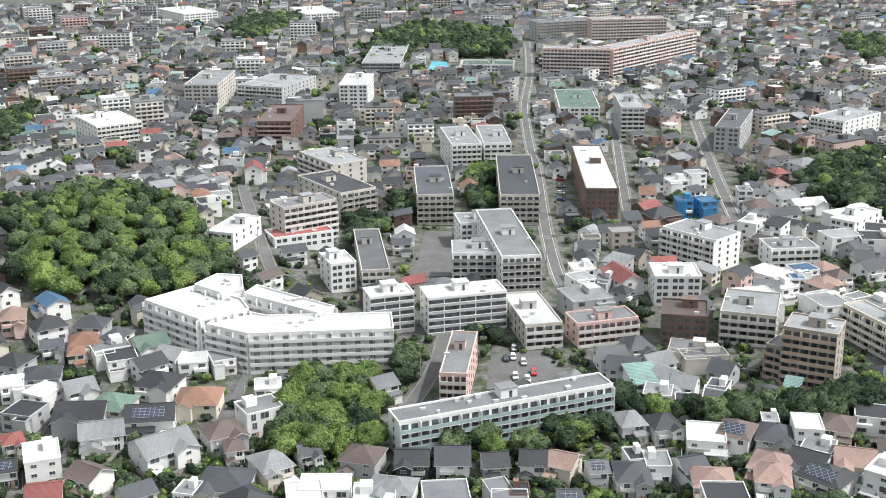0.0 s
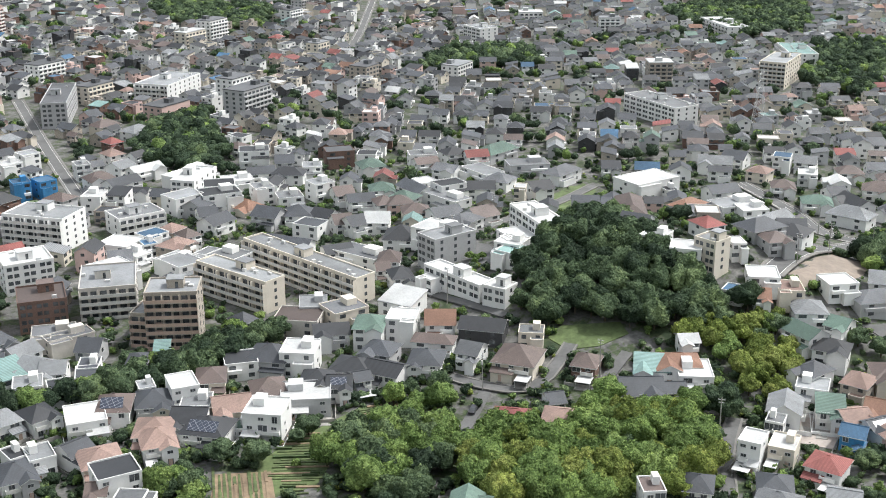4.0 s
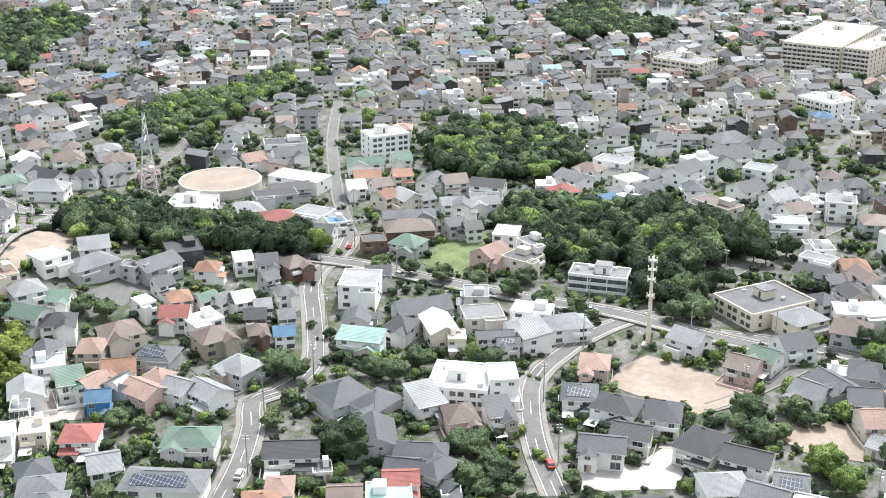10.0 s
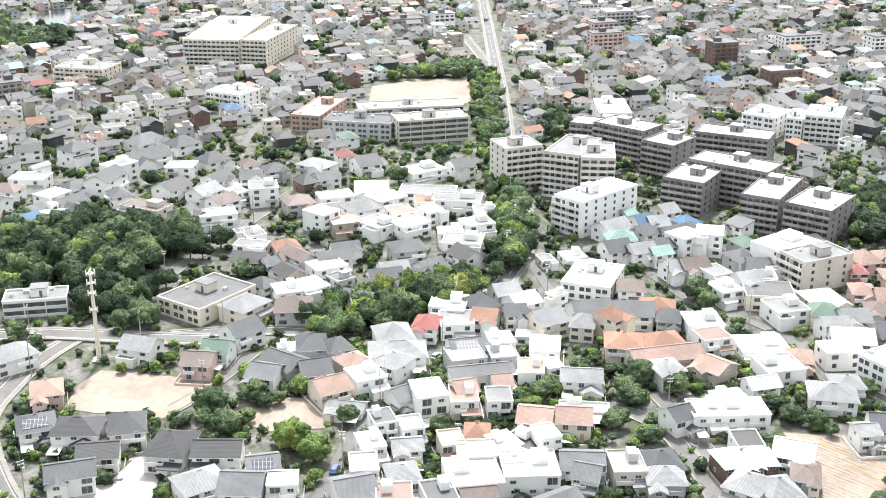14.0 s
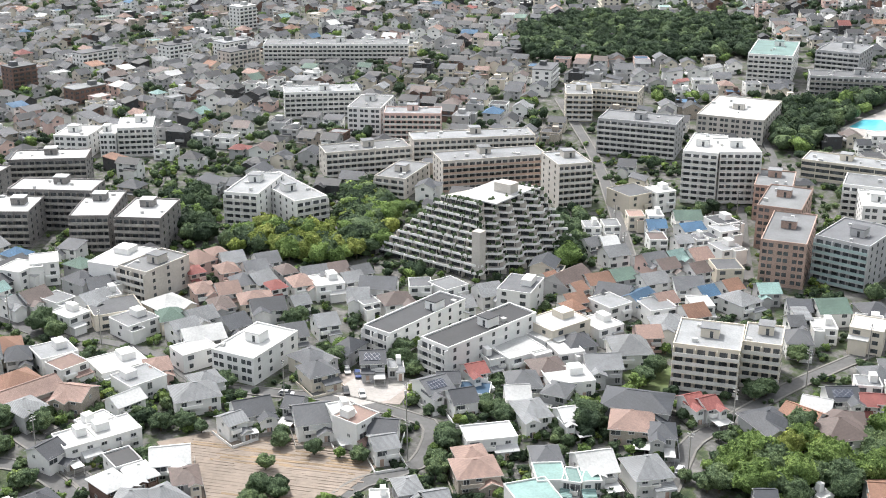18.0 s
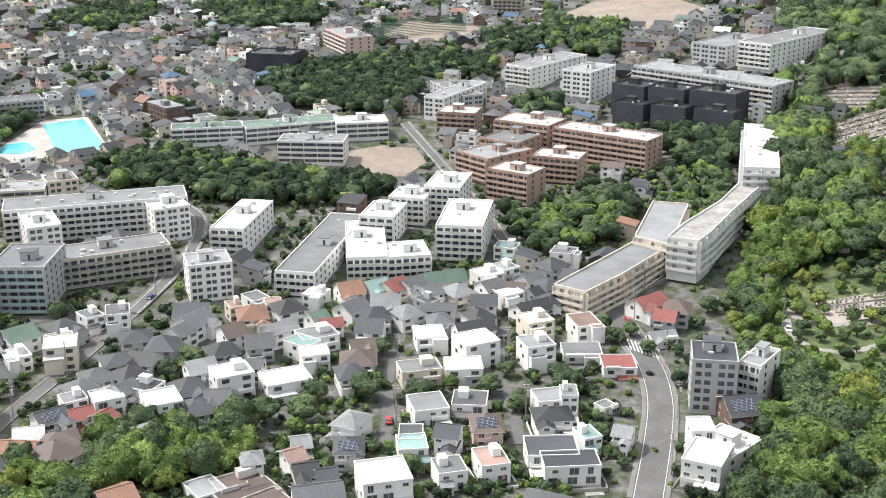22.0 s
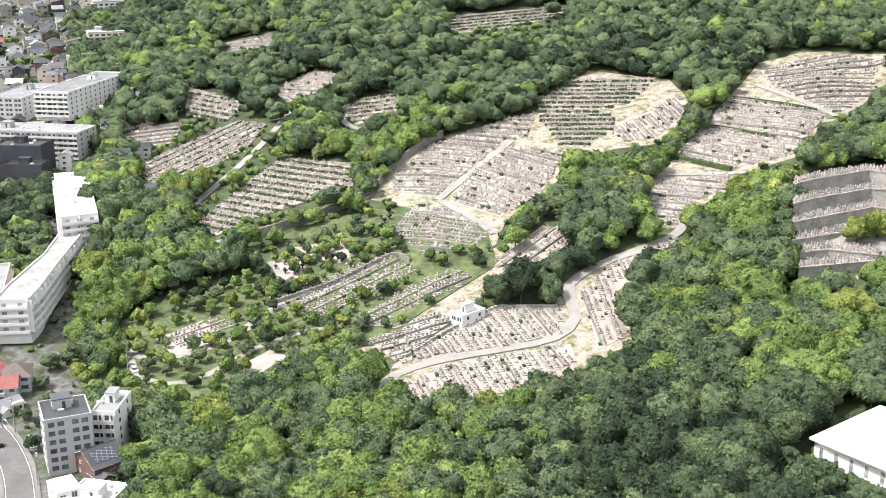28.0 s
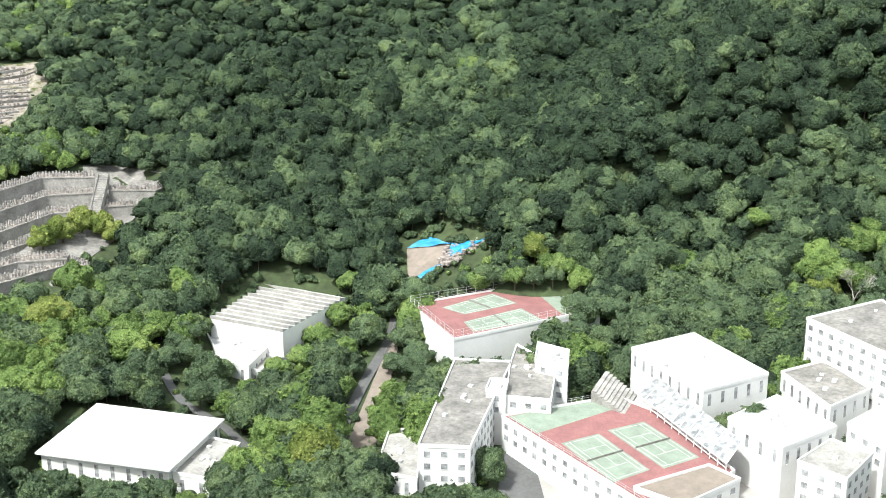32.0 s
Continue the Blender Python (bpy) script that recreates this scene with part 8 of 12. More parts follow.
house(228.6, 96.2, 280, 8.1, 5.5, "d", "g", "gable")
house(243.3, -49.3, 267, 12.8, 11.8, "w", "w", "flat")
house(202.9, 144.1, 286, 18.4, 9.4, "g", "w", "hip")
house(236.2, -79.4, 262, 8.2, 8.3, "l", "g", "hip")
house(249.0, -11.4, 271, 6.5, 8.6, "l", "w", "flat")
house(230.1, -96.8, 228, 8.0, 9.4, "l", "w", "hip")
house(227.8, -103.1, 275, 7.9, 9.4, "l", "w", "hip")
house(168.3, 185.9, 333, 5.2, 7.0, "b", "w", "flat", 3)
house(247.6, -45.5, 272, 5.2, 7.0, "w", "w", "flat")
house(251.5, 11.8, 276, 7.1, 9.4, "g", "w", "gable")
house(224.0, 115.1, 300, 4.5, 5.5, "l", "w", "flat", 1)
house(244.6, -62.0, 260, 9.7, 9.4, "g", "w", "gable")
house(242.0, -71.9, 267, 7.7, 10.2, "l", "s", "flat")
house(176.0, -181.7, 217, 4.5, 6.6, "t", "w", "flat")
house(173.4, -184.4, 236, 4.5, 6.6, "t", "w", "flat")
house(142.6, -209.3, 229, 4.5, 7.0, "d", "g", "gable")
house(180.5, -178.4, 236, 7.1, 8.3, "t", "w", "flat")
house(120.4, -224.1, 188, 4.5, 6.6, "b", "g", "gable", 1)
house(251.7, -38.1, 267, 9.2, 8.3, "w", "c", "flat")
house(112.3, -228.6, 210, 17.3, 12.1, "l", "w", "flat", 1)
house(191.0, 168.7, 302, 9.4, 8.3, "g", "w", "hip")
house(236.5, 95.2, 286, 12.1, 6.6, "d", "g", "hip")
house(242.3, -80.2, 275, 8.2, 9.4, "d", "g", "hip")
house(193.9, -167.0, 243, 10.2, 9.4, "p", "e", "hip")
house(80.4, -243.2, 206, 11.3, 9.4, "g", "w", "gable")
house(93.0, -239.7, 231, 12.2, 8.8, "b", "s", "flat", 1)
house(225.7, 123.8, 294, 12.5, 8.3, "k", "w", "gable")
house(256.9, -22.2, 271, 6.8, 6.6, "l", "w", "gable")
house(232.8, -111.4, 248, 6.0, 8.0, "b", "g", "hip")
house(181.1, 184.0, 314, 6.3, 8.4, "d", "w", "hip")
house(0.2, 258.2, 5, 10.9, 10.6, "g", "w", "flat", 3)
house(255.3, -45.4, 292, 6.2, 8.2, "w", "w", "flat")
house(259.1, -13.6, 280, 6.1, 8.2, "w", "w", "flat")
house(253.5, -55.2, 281, 5.3, 7.1, "w", "w", "flat", 3)
house(241.0, -96.5, 277, 6.4, 8.5, "w", "b", "hip")
house(168.0, -198.1, 244, 9.0, 10.6, "l", "w", "hip")
house(257.8, -32.9, 275, 5.7, 7.6, "p", "c", "flat")
house(255.0, -50.3, 314, 7.3, 9.4, "k", "w", "flat")
house(254.0, 55.6, 280, 10.6, 8.3, "d", "w", "gable")
house(177.9, -190.3, 245, 8.4, 10.6, "w", "w", "gable")
house(66.7, -252.0, 206, 11.9, 11.8, "w", "w", "flat", 3)
house(204.7, 161.7, 310, 6.9, 9.2, "l", "w", "gable")
house(260.1, 22.4, 263, 11.0, 8.3, "k", "w", "gable")
house(15.5, 260.7, 359, 8.7, 6.6, "g", "w", "flat")
house(198.8, -169.8, 246, 7.1, 8.3, "p", "e", "hip")
house(61.1, 254.9, 333, 4.5, 6.6, "b", "w", "gable")
house(29.6, 260.4, 359, 5.4, 7.3, "d", "w", "gable")
house(137.5, -223.6, 174, 4.5, 4.4, "w", "w", "flat", 1)
house(196.2, 174.6, 316, 7.7, 9.4, "d", "w", "hip")
house(98.0, -243.8, 228, 14.3, 8.8, "b", "s", "flat", 1)
house(241.5, -104.0, 267, 5.9, 7.9, "w", "b", "hip")
house(187.7, -184.1, 236, 6.8, 9.1, "g", "g", "hip")
house(-16.9, 262.8, 2, 10.1, 10.6, "w", "w", "flat")
house(240.0, 108.6, 208, 13.0, 9.4, "d", "g", "gable")
house(261.8, -39.8, 259, 5.6, 7.4, "o", "p", "hip")
house(126.5, -232.7, 225, 8.0, 9.4, "o", "w", "gable")
house(18.1, 264.2, 359, 4.5, 5.5, "k", "b", "flat")
house(81.1, -252.5, 206, 4.5, 6.6, "d", "w", "gable")
house(66.0, 257.3, 358, 10.2, 9.4, "k", "w", "flat", 3)
house(263.6, 33.6, 255, 9.4, 12.5, "k", "w", "hip")
house(-34.0, 264.2, 10, 8.7, 9.4, "w", "w", "flat")
house(12.8, 266.3, 16, 5.7, 6.6, "l", "g", "flat")
house(222.0, 149.0, 290, 12.3, 9.4, "n", "w", "hip")
house(52.7, -262.4, 206, 7.3, 8.3, "l", "w", "flat")
house(109.2, -244.5, 228, 7.5, 8.8, "l", "w", "flat", 1)
house(266.7, -24.1, 276, 5.6, 7.4, "l", "w", "flat")
house(-12.7, 267.6, 349, 10.7, 8.3, "l", "w", "hip")
house(263.2, 50.5, 272, 9.2, 8.3, "k", "w", "gable")
house(243.2, -112.9, 243, 8.8, 9.4, "w", "w", "gable")
house(86.7, -253.8, 206, 5.6, 7.5, "k", "w", "gable")
house(217.4, -157.3, 249, 5.9, 7.8, "l", "w", "gable")
house(103.0, -249.4, 223, 11.8, 6.6, "b", "s", "flat", 1)
house(-29.3, 268.4, 359, 12.4, 8.3, "w", "w", "flat")
house(249.4, -103.5, 267, 6.6, 8.3, "k", "w", "flat")
house(270.3, -17.3, 282, 5.7, 7.6, "g", "w", "flat")
house(23.9, -270.7, 196, 13.9, 8.3, "d", "w", "flat")
house(43.4, -268.5, 206, 7.3, 9.8, "p", "w", "flat")
house(204.7, -180.5, 243, 12.8, 8.3, "w", "w", "flat")
house(267.3, -55.4, 253, 8.2, 9.4, "p", "c", "gable")
house(256.8, 92.8, 304, 7.4, 9.4, "b", "p", "hip")
house(-62.4, 266.0, 347, 5.1, 6.8, "l", "w", "flat")
house(266.5, -65.0, 257, 8.4, 9.4, "p", "c", "gable")
house(261.7, 84.3, 304, 6.4, 8.5, "d", "w", "shed")
house(101.4, -256.3, 206, 5.1, 6.7, "l", "w", "hip")
house(223.2, -161.9, 224, 6.6, 8.3, "d", "w", "gable")
house(92.0, -260.4, 222, 4.7, 7.0, "p", "w", "gable")
house(-53.9, 270.9, 355, 12.1, 11.8, "d", "w", "hip")
house(214.2, 175.0, 294, 8.4, 8.8, "r", "w", "hip")
house(-9.3, -276.8, 165, 9.7, 12.9, "w", "w", "flat", 3)
house(46.5, 273.0, 359, 8.1, 10.6, "d", "w", "hip")
house(228.4, -156.8, 283, 8.3, 8.3, "p", "w", "flat", 3)
house(65.8, 269.4, 354, 9.6, 10.6, "p", "c", "hip")
house(38.1, 275.9, 6, 4.7, 6.6, "g", "w", "gable")
house(29.4, -277.0, 194, 12.9, 10.6, "d", "w", "flat")
house(275.3, 45.3, 277, 8.5, 10.6, "d", "w", "hip")
house(204.5, 190.3, 300, 5.6, 7.5, "w", "w", "flat", 3)
house(178.2, -215.1, 224, 6.2, 8.2, "d", "g", "hip")
house(79.7, -267.8, 195, 7.1, 9.4, "d", "w", "hip")
house(64.3, -272.0, 199, 7.5, 8.3, "t", "w", "flat")
house(264.6, -91.1, 288, 6.0, 8.0, "d", "w", "gable")
house(255.6, 115.3, 254, 8.3, 11.0, "d", "g", "hip")
house(55.4, -275.1, 178, 5.8, 7.7, "d", "w", "gable", 3)
house(12.7, 280.4, 7, 6.1, 8.1, "k", "g", "gable")
house(260.9, 103.8, 316, 7.6, 10.2, "l", "w", "shed")
house(233.6, -156.0, 252, 5.9, 7.8, "w", "w", "flat", 3)
house(275.4, 57.1, 264, 11.2, 9.4, "k", "w", "hip")
house(30.3, 279.6, 334, 6.6, 8.8, "p", "c", "gable")
house(280.1, -29.9, 278, 8.1, 10.6, "w", "w", "flat", 3)
house(22.6, 281.0, 354, 6.3, 8.4, "k", "w", "gable")
house(-8.2, 281.8, 359, 8.0, 9.4, "k", "k", "gable")
house(278.5, -47.9, 267, 6.4, 8.3, "l", "w", "flat")
house(265.0, -98.4, 267, 8.3, 9.4, "w", "w", "flat")
house(2.1, 282.9, 359, 8.4, 10.6, "d", "w", "gable")
house(-97.2, 265.8, 12, 7.9, 9.4, "r", "w", "gable")
house(212.3, 187.3, 303, 6.4, 8.6, "w", "c", "flat")
house(-44.2, 279.8, 32, 8.0, 10.6, "l", "c", "hip")
house(92.5, -267.8, 206, 4.5, 7.0, "l", "w", "gable")
house(280.6, -39.1, 267, 7.2, 9.4, "p", "w", "flat")
house(283.2, -9.0, 252, 9.3, 6.6, "l", "w", "gable", 1)
house(274.8, -69.5, 256, 12.7, 5.5, "l", "w", "flat", 1)
house(81.0, 271.7, 349, 8.2, 10.6, "p", "w", "hip")
house(187.0, -213.5, 220, 10.5, 10.6, "p", "e", "hip")
house(-20.9, 283.2, 344, 9.3, 9.4, "b", "g", "hip")
house(53.7, 278.9, 359, 6.3, 8.3, "l", "w", "flat")
house(283.2, -22.9, 299, 5.5, 7.3, "g", "w", "gable")
house(61.9, 277.4, 17, 6.5, 8.3, "d", "w", "gable")
house(240.5, -151.5, 246, 9.0, 11.8, "g", "w", "gable")
house(250.9, -134.0, 270, 5.2, 6.6, "l", "w", "gable")
house(199.3, -203.1, 250, 5.6, 7.5, "w", "w", "gable")
house(65.8, -277.6, 192, 6.2, 8.3, "g", "w", "flat")
house(256.4, 125.5, 327, 12.5, 13.0, "d", "g", "hip")
house(264.5, -107.8, 267, 11.8, 9.4, "w", "w", "flat")
house(174.6, 227.2, 316, 10.7, 8.3, "p", "w", "hip")
house(48.5, 282.4, 9, 4.5, 7.0, "k", "w", "flat")
house(278.5, 67.7, 284, 8.7, 9.4, "d", "w", "hip")
house(21.1, -286.1, 213, 5.0, 7.0, "t", "w", "flat")
house(94.3, 271.0, 317, 11.3, 10.6, "k", "w", "hip")
house(207.8, -197.8, 247, 7.8, 10.4, "l", "w", "hip")
house(285.0, -39.6, 282, 5.6, 7.5, "p", "c", "gable")
house(-88.6, 274.2, 328, 8.5, 8.3, "b", "w", "gable")
house(-35.7, 286.6, 27, 4.9, 7.0, "d", "w", "gable")
house(11.9, -289.1, 171, 4.5, 6.6, "l", "w", "gable")
house(82.5, 277.5, 333, 9.7, 10.6, "p", "w", "hip")
house(253.1, -141.1, 255, 9.3, 9.4, "d", "w", "gable")
house(109.5, 268.7, 321, 10.2, 10.6, "w", "w", "flat", 3)
house(103.0, 271.6, 325, 5.0, 5.5, "n", "w", "flat", 1)
house(47.6, -286.6, 196, 7.7, 10.3, "b", "p", "hip")
house(276.9, 88.3, 294, 7.6, 10.1, "w", "w", "flat", 3)
house(290.7, -4.8, 293, 8.4, 9.4, "p", "c", "gable")
house(-7.5, -291.1, 192, 6.1, 8.2, "w", "w", "flat", 3)
house(244.9, 158.0, 250, 10.2, 8.3, "l", "w", "gable")
house(287.2, -50.0, 274, 4.7, 7.0, "p", "w", "gable")
house(271.4, -106.6, 277, 8.3, 6.6, "w", "w", "flat")
house(165.3, -240.4, 252, 10.4, 10.6, "d", "g", "hip")
house(249.1, -152.0, 216, 4.5, 7.0, "d", "g", "gable")
house(166.8, 239.6, 318, 9.6, 6.6, "r", "w", "hip", 1)
house(151.2, -250.7, 240, 11.4, 11.8, "b", "w", "hip")
house(224.5, -188.1, 250, 6.5, 8.6, "d", "w", "gable")
house(82.8, -281.7, 166, 7.1, 9.5, "l", "w", "hip")
house(-55.0, 288.8, 18, 4.5, 6.6, "b", "w", "hip")
house(92.6, 279.1, 325, 8.8, 9.4, "k", "w", "gable")
house(219.2, 196.9, 304, 4.5, 5.5, "l", "w", "flat")
house(193.6, -222.9, 215, 17.4, 11.8, "d", "g", "hip")
house(244.2, 165.9, 263, 7.6, 8.3, "l", "w", "gable")
house(232.3, 182.8, 301, 5.9, 6.6, "u", "u", "gable")
house(295.2, -14.6, 290, 8.6, 9.4, "w", "w", "flat")
house(216.8, -201.0, 236, 6.1, 8.2, "w", "w", "gable")
house(239.6, 173.9, 254, 10.3, 8.3, "p", "p", "gable")
house(31.3, -295.3, 198, 9.8, 8.3, "k", "w", "hip")
house(132.6, -265.8, 233, 7.0, 9.3, "l", "w", "hip")
house(181.1, -235.7, 257, 4.5, 7.0, "r", "w", "gable")
house(288.4, -71.9, 258, 10.5, 8.3, "l", "w", "gable")
house(294.1, -45.5, 275, 16.7, 6.6, "g", "w", "gable")
house(161.5, -250.3, 186, 9.4, 8.3, "o", "w", "gable")
house(184.7, -233.9, 254, 4.5, 6.6, "r", "w", "gable")
house(-102.4, 281.0, 20, 8.8, 11.7, "w", "w", "flat", 3)
house(104.3, 280.4, 344, 9.6, 10.6, "p", "c", "gable")
house(-73.9, 290.0, 38, 13.9, 11.8, "l", "w", "gable")
house(211.8, -211.5, 207, 6.5, 8.6, "g", "g", "hip")
house(-110.6, 278.3, 19, 4.5, 7.0, "k", "w", "gable")
house(153.7, -257.0, 216, 9.3, 8.3, "b", "w", "hip")
house(234.5, -186.4, 262, 7.3, 9.7, "g", "w", "gable")
house(300.4, 11.7, 247, 8.0, 9.4, "g", "w", "gable")
house(294.7, -59.4, 261, 7.0, 9.3, "p", "w", "flat")
house(180.7, 240.3, 343, 4.5, 6.6, "d", "w", "gable", 1)
house(228.7, -196.5, 224, 8.3, 7.7, "u", "w", "flat", 1)
house(301.6, -1.1, 282, 7.7, 9.4, "d", "w", "gable")
house(278.1, -117.7, 278, 8.1, 6.6, "w", "w", "gable")
house(65.1, -294.9, 206, 9.6, 10.6, "l", "w", "flat")
house(69.2, 293.9, 350, 10.1, 11.8, "w", "w", "flat")
house(240.6, 182.5, 351, 7.4, 6.6, "d", "w", "gable")
house(96.8, 286.2, 332, 7.9, 8.3, "l", "w", "flat")
house(295.1, -65.4, 277, 4.5, 7.0, "w", "w", "flat")
house(123.9, 275.8, 334, 13.4, 11.8, "w", "g", "flat")
house(247.4, 174.6, 267, 6.5, 6.6, "p", "w", "hip")
house(271.4, -134.5, 253, 11.7, 10.6, "l", "w", "hip")
house(227.1, 201.4, 40, 10.2, 8.3, "l", "w", "gable")
house(235.2, -192.3, 236, 5.6, 7.4, "d", "g", "gable")
house(303.1, -22.8, 229, 8.1, 9.4, "l", "w", "hip")
house(-59.5, 298.2, 29, 9.7, 9.4, "b", "w", "hip")
house(222.0, -208.1, 236, 8.6, 10.6, "g", "g", "hip")
house(238.6, 189.0, 340, 7.5, 8.3, "p", "w", "gable")
house(162.4, -257.6, 206, 7.1, 8.3, "w", "w", "gable")
house(54.4, -300.1, 186, 9.4, 9.4, "g", "w", "flat")
house(305.0, -12.1, 299, 7.6, 9.4, "p", "e", "hip")
house(297.5, 68.5, 281, 7.6, 9.4, "p", "p", "hip")
house(201.4, 229.4, 331, 11.4, 10.6, "d", "g", "gable")
house(27.8, -304.3, 192, 4.5, 7.0, "l", "w", "flat", 3)
house(261.5, 158.2, 257, 9.9, 9.4, "l", "g", "hip")
house(290.5, -95.7, 279, 7.5, 8.3, "l", "g", "hip")
house(236.4, 194.5, 315, 7.1, 8.3, "n", "w", "shed")
house(77.7, 296.1, 335, 8.6, 10.6, "b", "w", "hip")
house(208.9, 224.1, 331, 5.2, 6.9, "d", "w", "gable")
house(116.7, 284.0, 345, 9.3, 10.6, "b", "w", "hip")
house(59.0, 301.4, 12, 7.5, 9.4, "k", "w", "hip")
house(307.1, 6.5, 228, 11.0, 8.3, "d", "g", "gable")
house(304.2, -42.7, 279, 9.9, 9.4, "l", "g", "flat")
house(88.0, 294.3, 340, 9.4, 10.6, "d", "g", "hip")
house(215.7, -218.8, 244, 12.6, 10.6, "w", "w", "flat")
house(50.1, 303.3, 13, 6.7, 9.0, "l", "w", "hip")
house(134.7, 277.1, 332, 6.4, 8.6, "k", "w", "gable")
house(32.6, -306.8, 203, 10.1, 8.3, "l", "w", "flat")
house(126.5, -281.6, 216, 9.8, 10.6, "d", "g", "hip")
house(148.3, -271.0, 250, 4.6, 6.6, "r", "w", "gable")
house(234.8, -201.4, 254, 5.3, 7.1, "r", "w", "gable")
house(95.9, 294.3, 352, 7.4, 9.8, "w", "w", "flat", 3)
house(18.1, -309.1, 226, 4.5, 4.4, "l", "w", "flat", 1)
house(305.1, -52.8, 273, 7.0, 9.4, "l", "g", "flat")
house(135.3, -279.1, 217, 9.5, 10.6, "w", "w", "flat", 3)
house(290.3, -109.4, 217, 8.3, 9.4, "p", "e", "gable")
house(276.7, -140.7, 262, 7.7, 8.3, "l", "w", "hip")
house(141.2, 277.0, 349, 4.5, 6.6, "d", "w", "gable")
house(248.2, 187.4, 302, 8.1, 9.4, "o", "c", "gable")
house(-17.7, -310.6, 202, 9.1, 12.1, "d", "b", "gable")
house(130.8, 282.8, 324, 8.8, 9.4, "k", "w", "hip")
house(262.6, -167.8, 262, 8.1, 9.4, "g", "c", "hip")
house(311.0, -24.5, 267, 15.5, 10.6, "l", "w", "hip")
house(-51.0, 308.2, 30, 10.7, 9.4, "l", "w", "flat", 3)
house(311.2, 30.0, 257, 8.0, 9.4, "b", "p", "gable")
house(155.3, -271.6, 223, 5.9, 7.8, "r", "w", "gable")
house(-92.2, 299.2, 16, 11.1, 10.6, "l", "w", "gable")
house(162.2, -267.8, 232, 7.9, 8.3, "d", "w", "gable")
house(122.6, -288.3, 191, 6.7, 8.3, "g", "g", "gable")
house(224.2, -219.4, 247, 9.3, 10.6, "b", "b", "hip")
house(311.1, -43.7, 278, 9.2, 9.4, "g", "w", "gable")
house(288.1, -126.4, 276, 11.1, 10.6, "l", "w", "flat")
house(299.0, -97.8, 277, 19.9, 9.4, "p", "s", "gable")
house(88.3, 302.3, 352, 4.5, 5.5, "l", "w", "flat")
house(300.8, 94.4, 297, 5.8, 5.5, "d", "w", "gable")
house(149.5, 277.6, 304, 10.9, 9.4, "k", "w", "gable")
house(308.4, -66.0, 257, 8.5, 10.6, "w", "w", "flat")
house(315.4, -7.5, 292, 6.7, 8.9, "d", "g", "hip")
house(-114.6, 294.4, 27, 5.1, 6.8, "r", "w", "hip")
house(219.5, 228.1, 325, 9.4, 11.8, "w", "w", "flat")
house(211.3, 236.1, 320, 9.6, 8.3, "t", "w", "shed")
house(254.5, -188.8, 236, 4.5, 6.6, "l", "w", "flat", 1)
house(259.1, 182.6, 280, 10.3, 9.4, "d", "g", "hip")
house(241.5, 205.3, 308, 8.5, 8.3, "l", "w", "flat")
house(258.7, -183.9, 236, 6.6, 8.8, "d", "g", "gable")
house(106.0, 299.3, 337, 7.7, 10.3, "b", "c", "hip")
house(317.7, -0.8, 272, 7.9, 10.5, "d", "g", "hip")
house(216.3, -232.8, 236, 9.6, 10.6, "l", "g", "gable")
house(313.3, -54.0, 273, 7.2, 8.3, "w", "w", "flat")
house(198.2, 248.7, 309, 6.7, 9.0, "b", "b", "hip")
house(143.3, 284.3, 312, 12.0, 10.6, "k", "w", "hip")
house(238.5, -211.2, 257, 5.3, 7.0, "l", "w", "flat")
house(-81.0, 308.7, 7, 12.8, 10.6, "k", "w", "gable")
house(318.2, 25.4, 252, 7.5, 8.3, "n", "w", "gable")
house(289.4, 134.7, 277, 12.9, 6.6, "t", "w", "shed")
house(319.3, 5.9, 278, 5.6, 6.6, "w", "w", "flat", 1)
house(300.2, 109.6, 294, 5.1, 6.6, "w", "c", "flat")
house(183.9, 261.7, 309, 11.9, 13.0, "b", "c", "hip")
house(270.9, -170.9, 276, 8.6, 9.4, "g", "c", "hip")
house(308.3, -88.7, 257, 10.3, 10.6, "o", "c", "hip")
house(218.9, 234.5, 327, 12.2, 9.4, "o", "w", "hip")
house(305.0, 99.8, 294, 10.2, 5.5, "d", "w", "gable")
house(162.4, 276.7, 320, 9.2, 10.6, "d", "w", "hip")
house(153.3, -282.9, 220, 8.2, 8.3, "w", "w", "flat")
joined_house(133.4, -292.9, 218, 8.6, 10.6, "d", "g", "hip")
joined_house(321.4, -24.2, 277, 10.2, 11.8, "l", "w", "hip")
joined_house(161.3, -279.0, 223, 6.6, 6.6, "l", "w", "flat")
joined_house(293.0, -134.5, 252, 6.6, 8.8, "p", "p", "hip")
joined_house(68.3, 316.0, 352, 6.2, 6.6, "d", "w", "flat")
joined_house(307.7, -99.8, 276, 11.1, 10.6, "o", "c", "hip")
joined_house(108.9, -304.6, 215, 13.2, 10.6, "w", "w", "flat")
joined_house(237.4, -219.8, 262, 13.3, 11.8, "w", "w", "flat")
joined_house(91.5, -310.5, 206, 7.4, 9.4, "d", "w", "hip")
joined_house(310.8, 90.8, 215, 13.9, 8.3, "l", "w", "shed")
joined_house(254.2, 200.5, 292, 7.0, 9.3, "p", "e", "hip")
joined_house(175.0, 272.5, 304, 6.4, 8.6, "g", "w", "gable")
joined_house(123.3, -300.1, 217, 10.8, 9.4, "w", "w", "flat", 3)
joined_house(247.0, 210.4, 275, 7.1, 9.4, "d", "w", "hip")
joined_house(274.4, 174.0, 325, 9.9, 9.4, "b", "e", "hip")
joined_house(150.7, -288.5, 246, 5.7, 7.6, "g", "w", "gable")
joined_house(145.6, -291.1, 257, 7.6, 8.3, "k", "w", "flat")
joined_house(322.2, 47.0, 246, 9.7, 8.3, "l", "w", "gable")
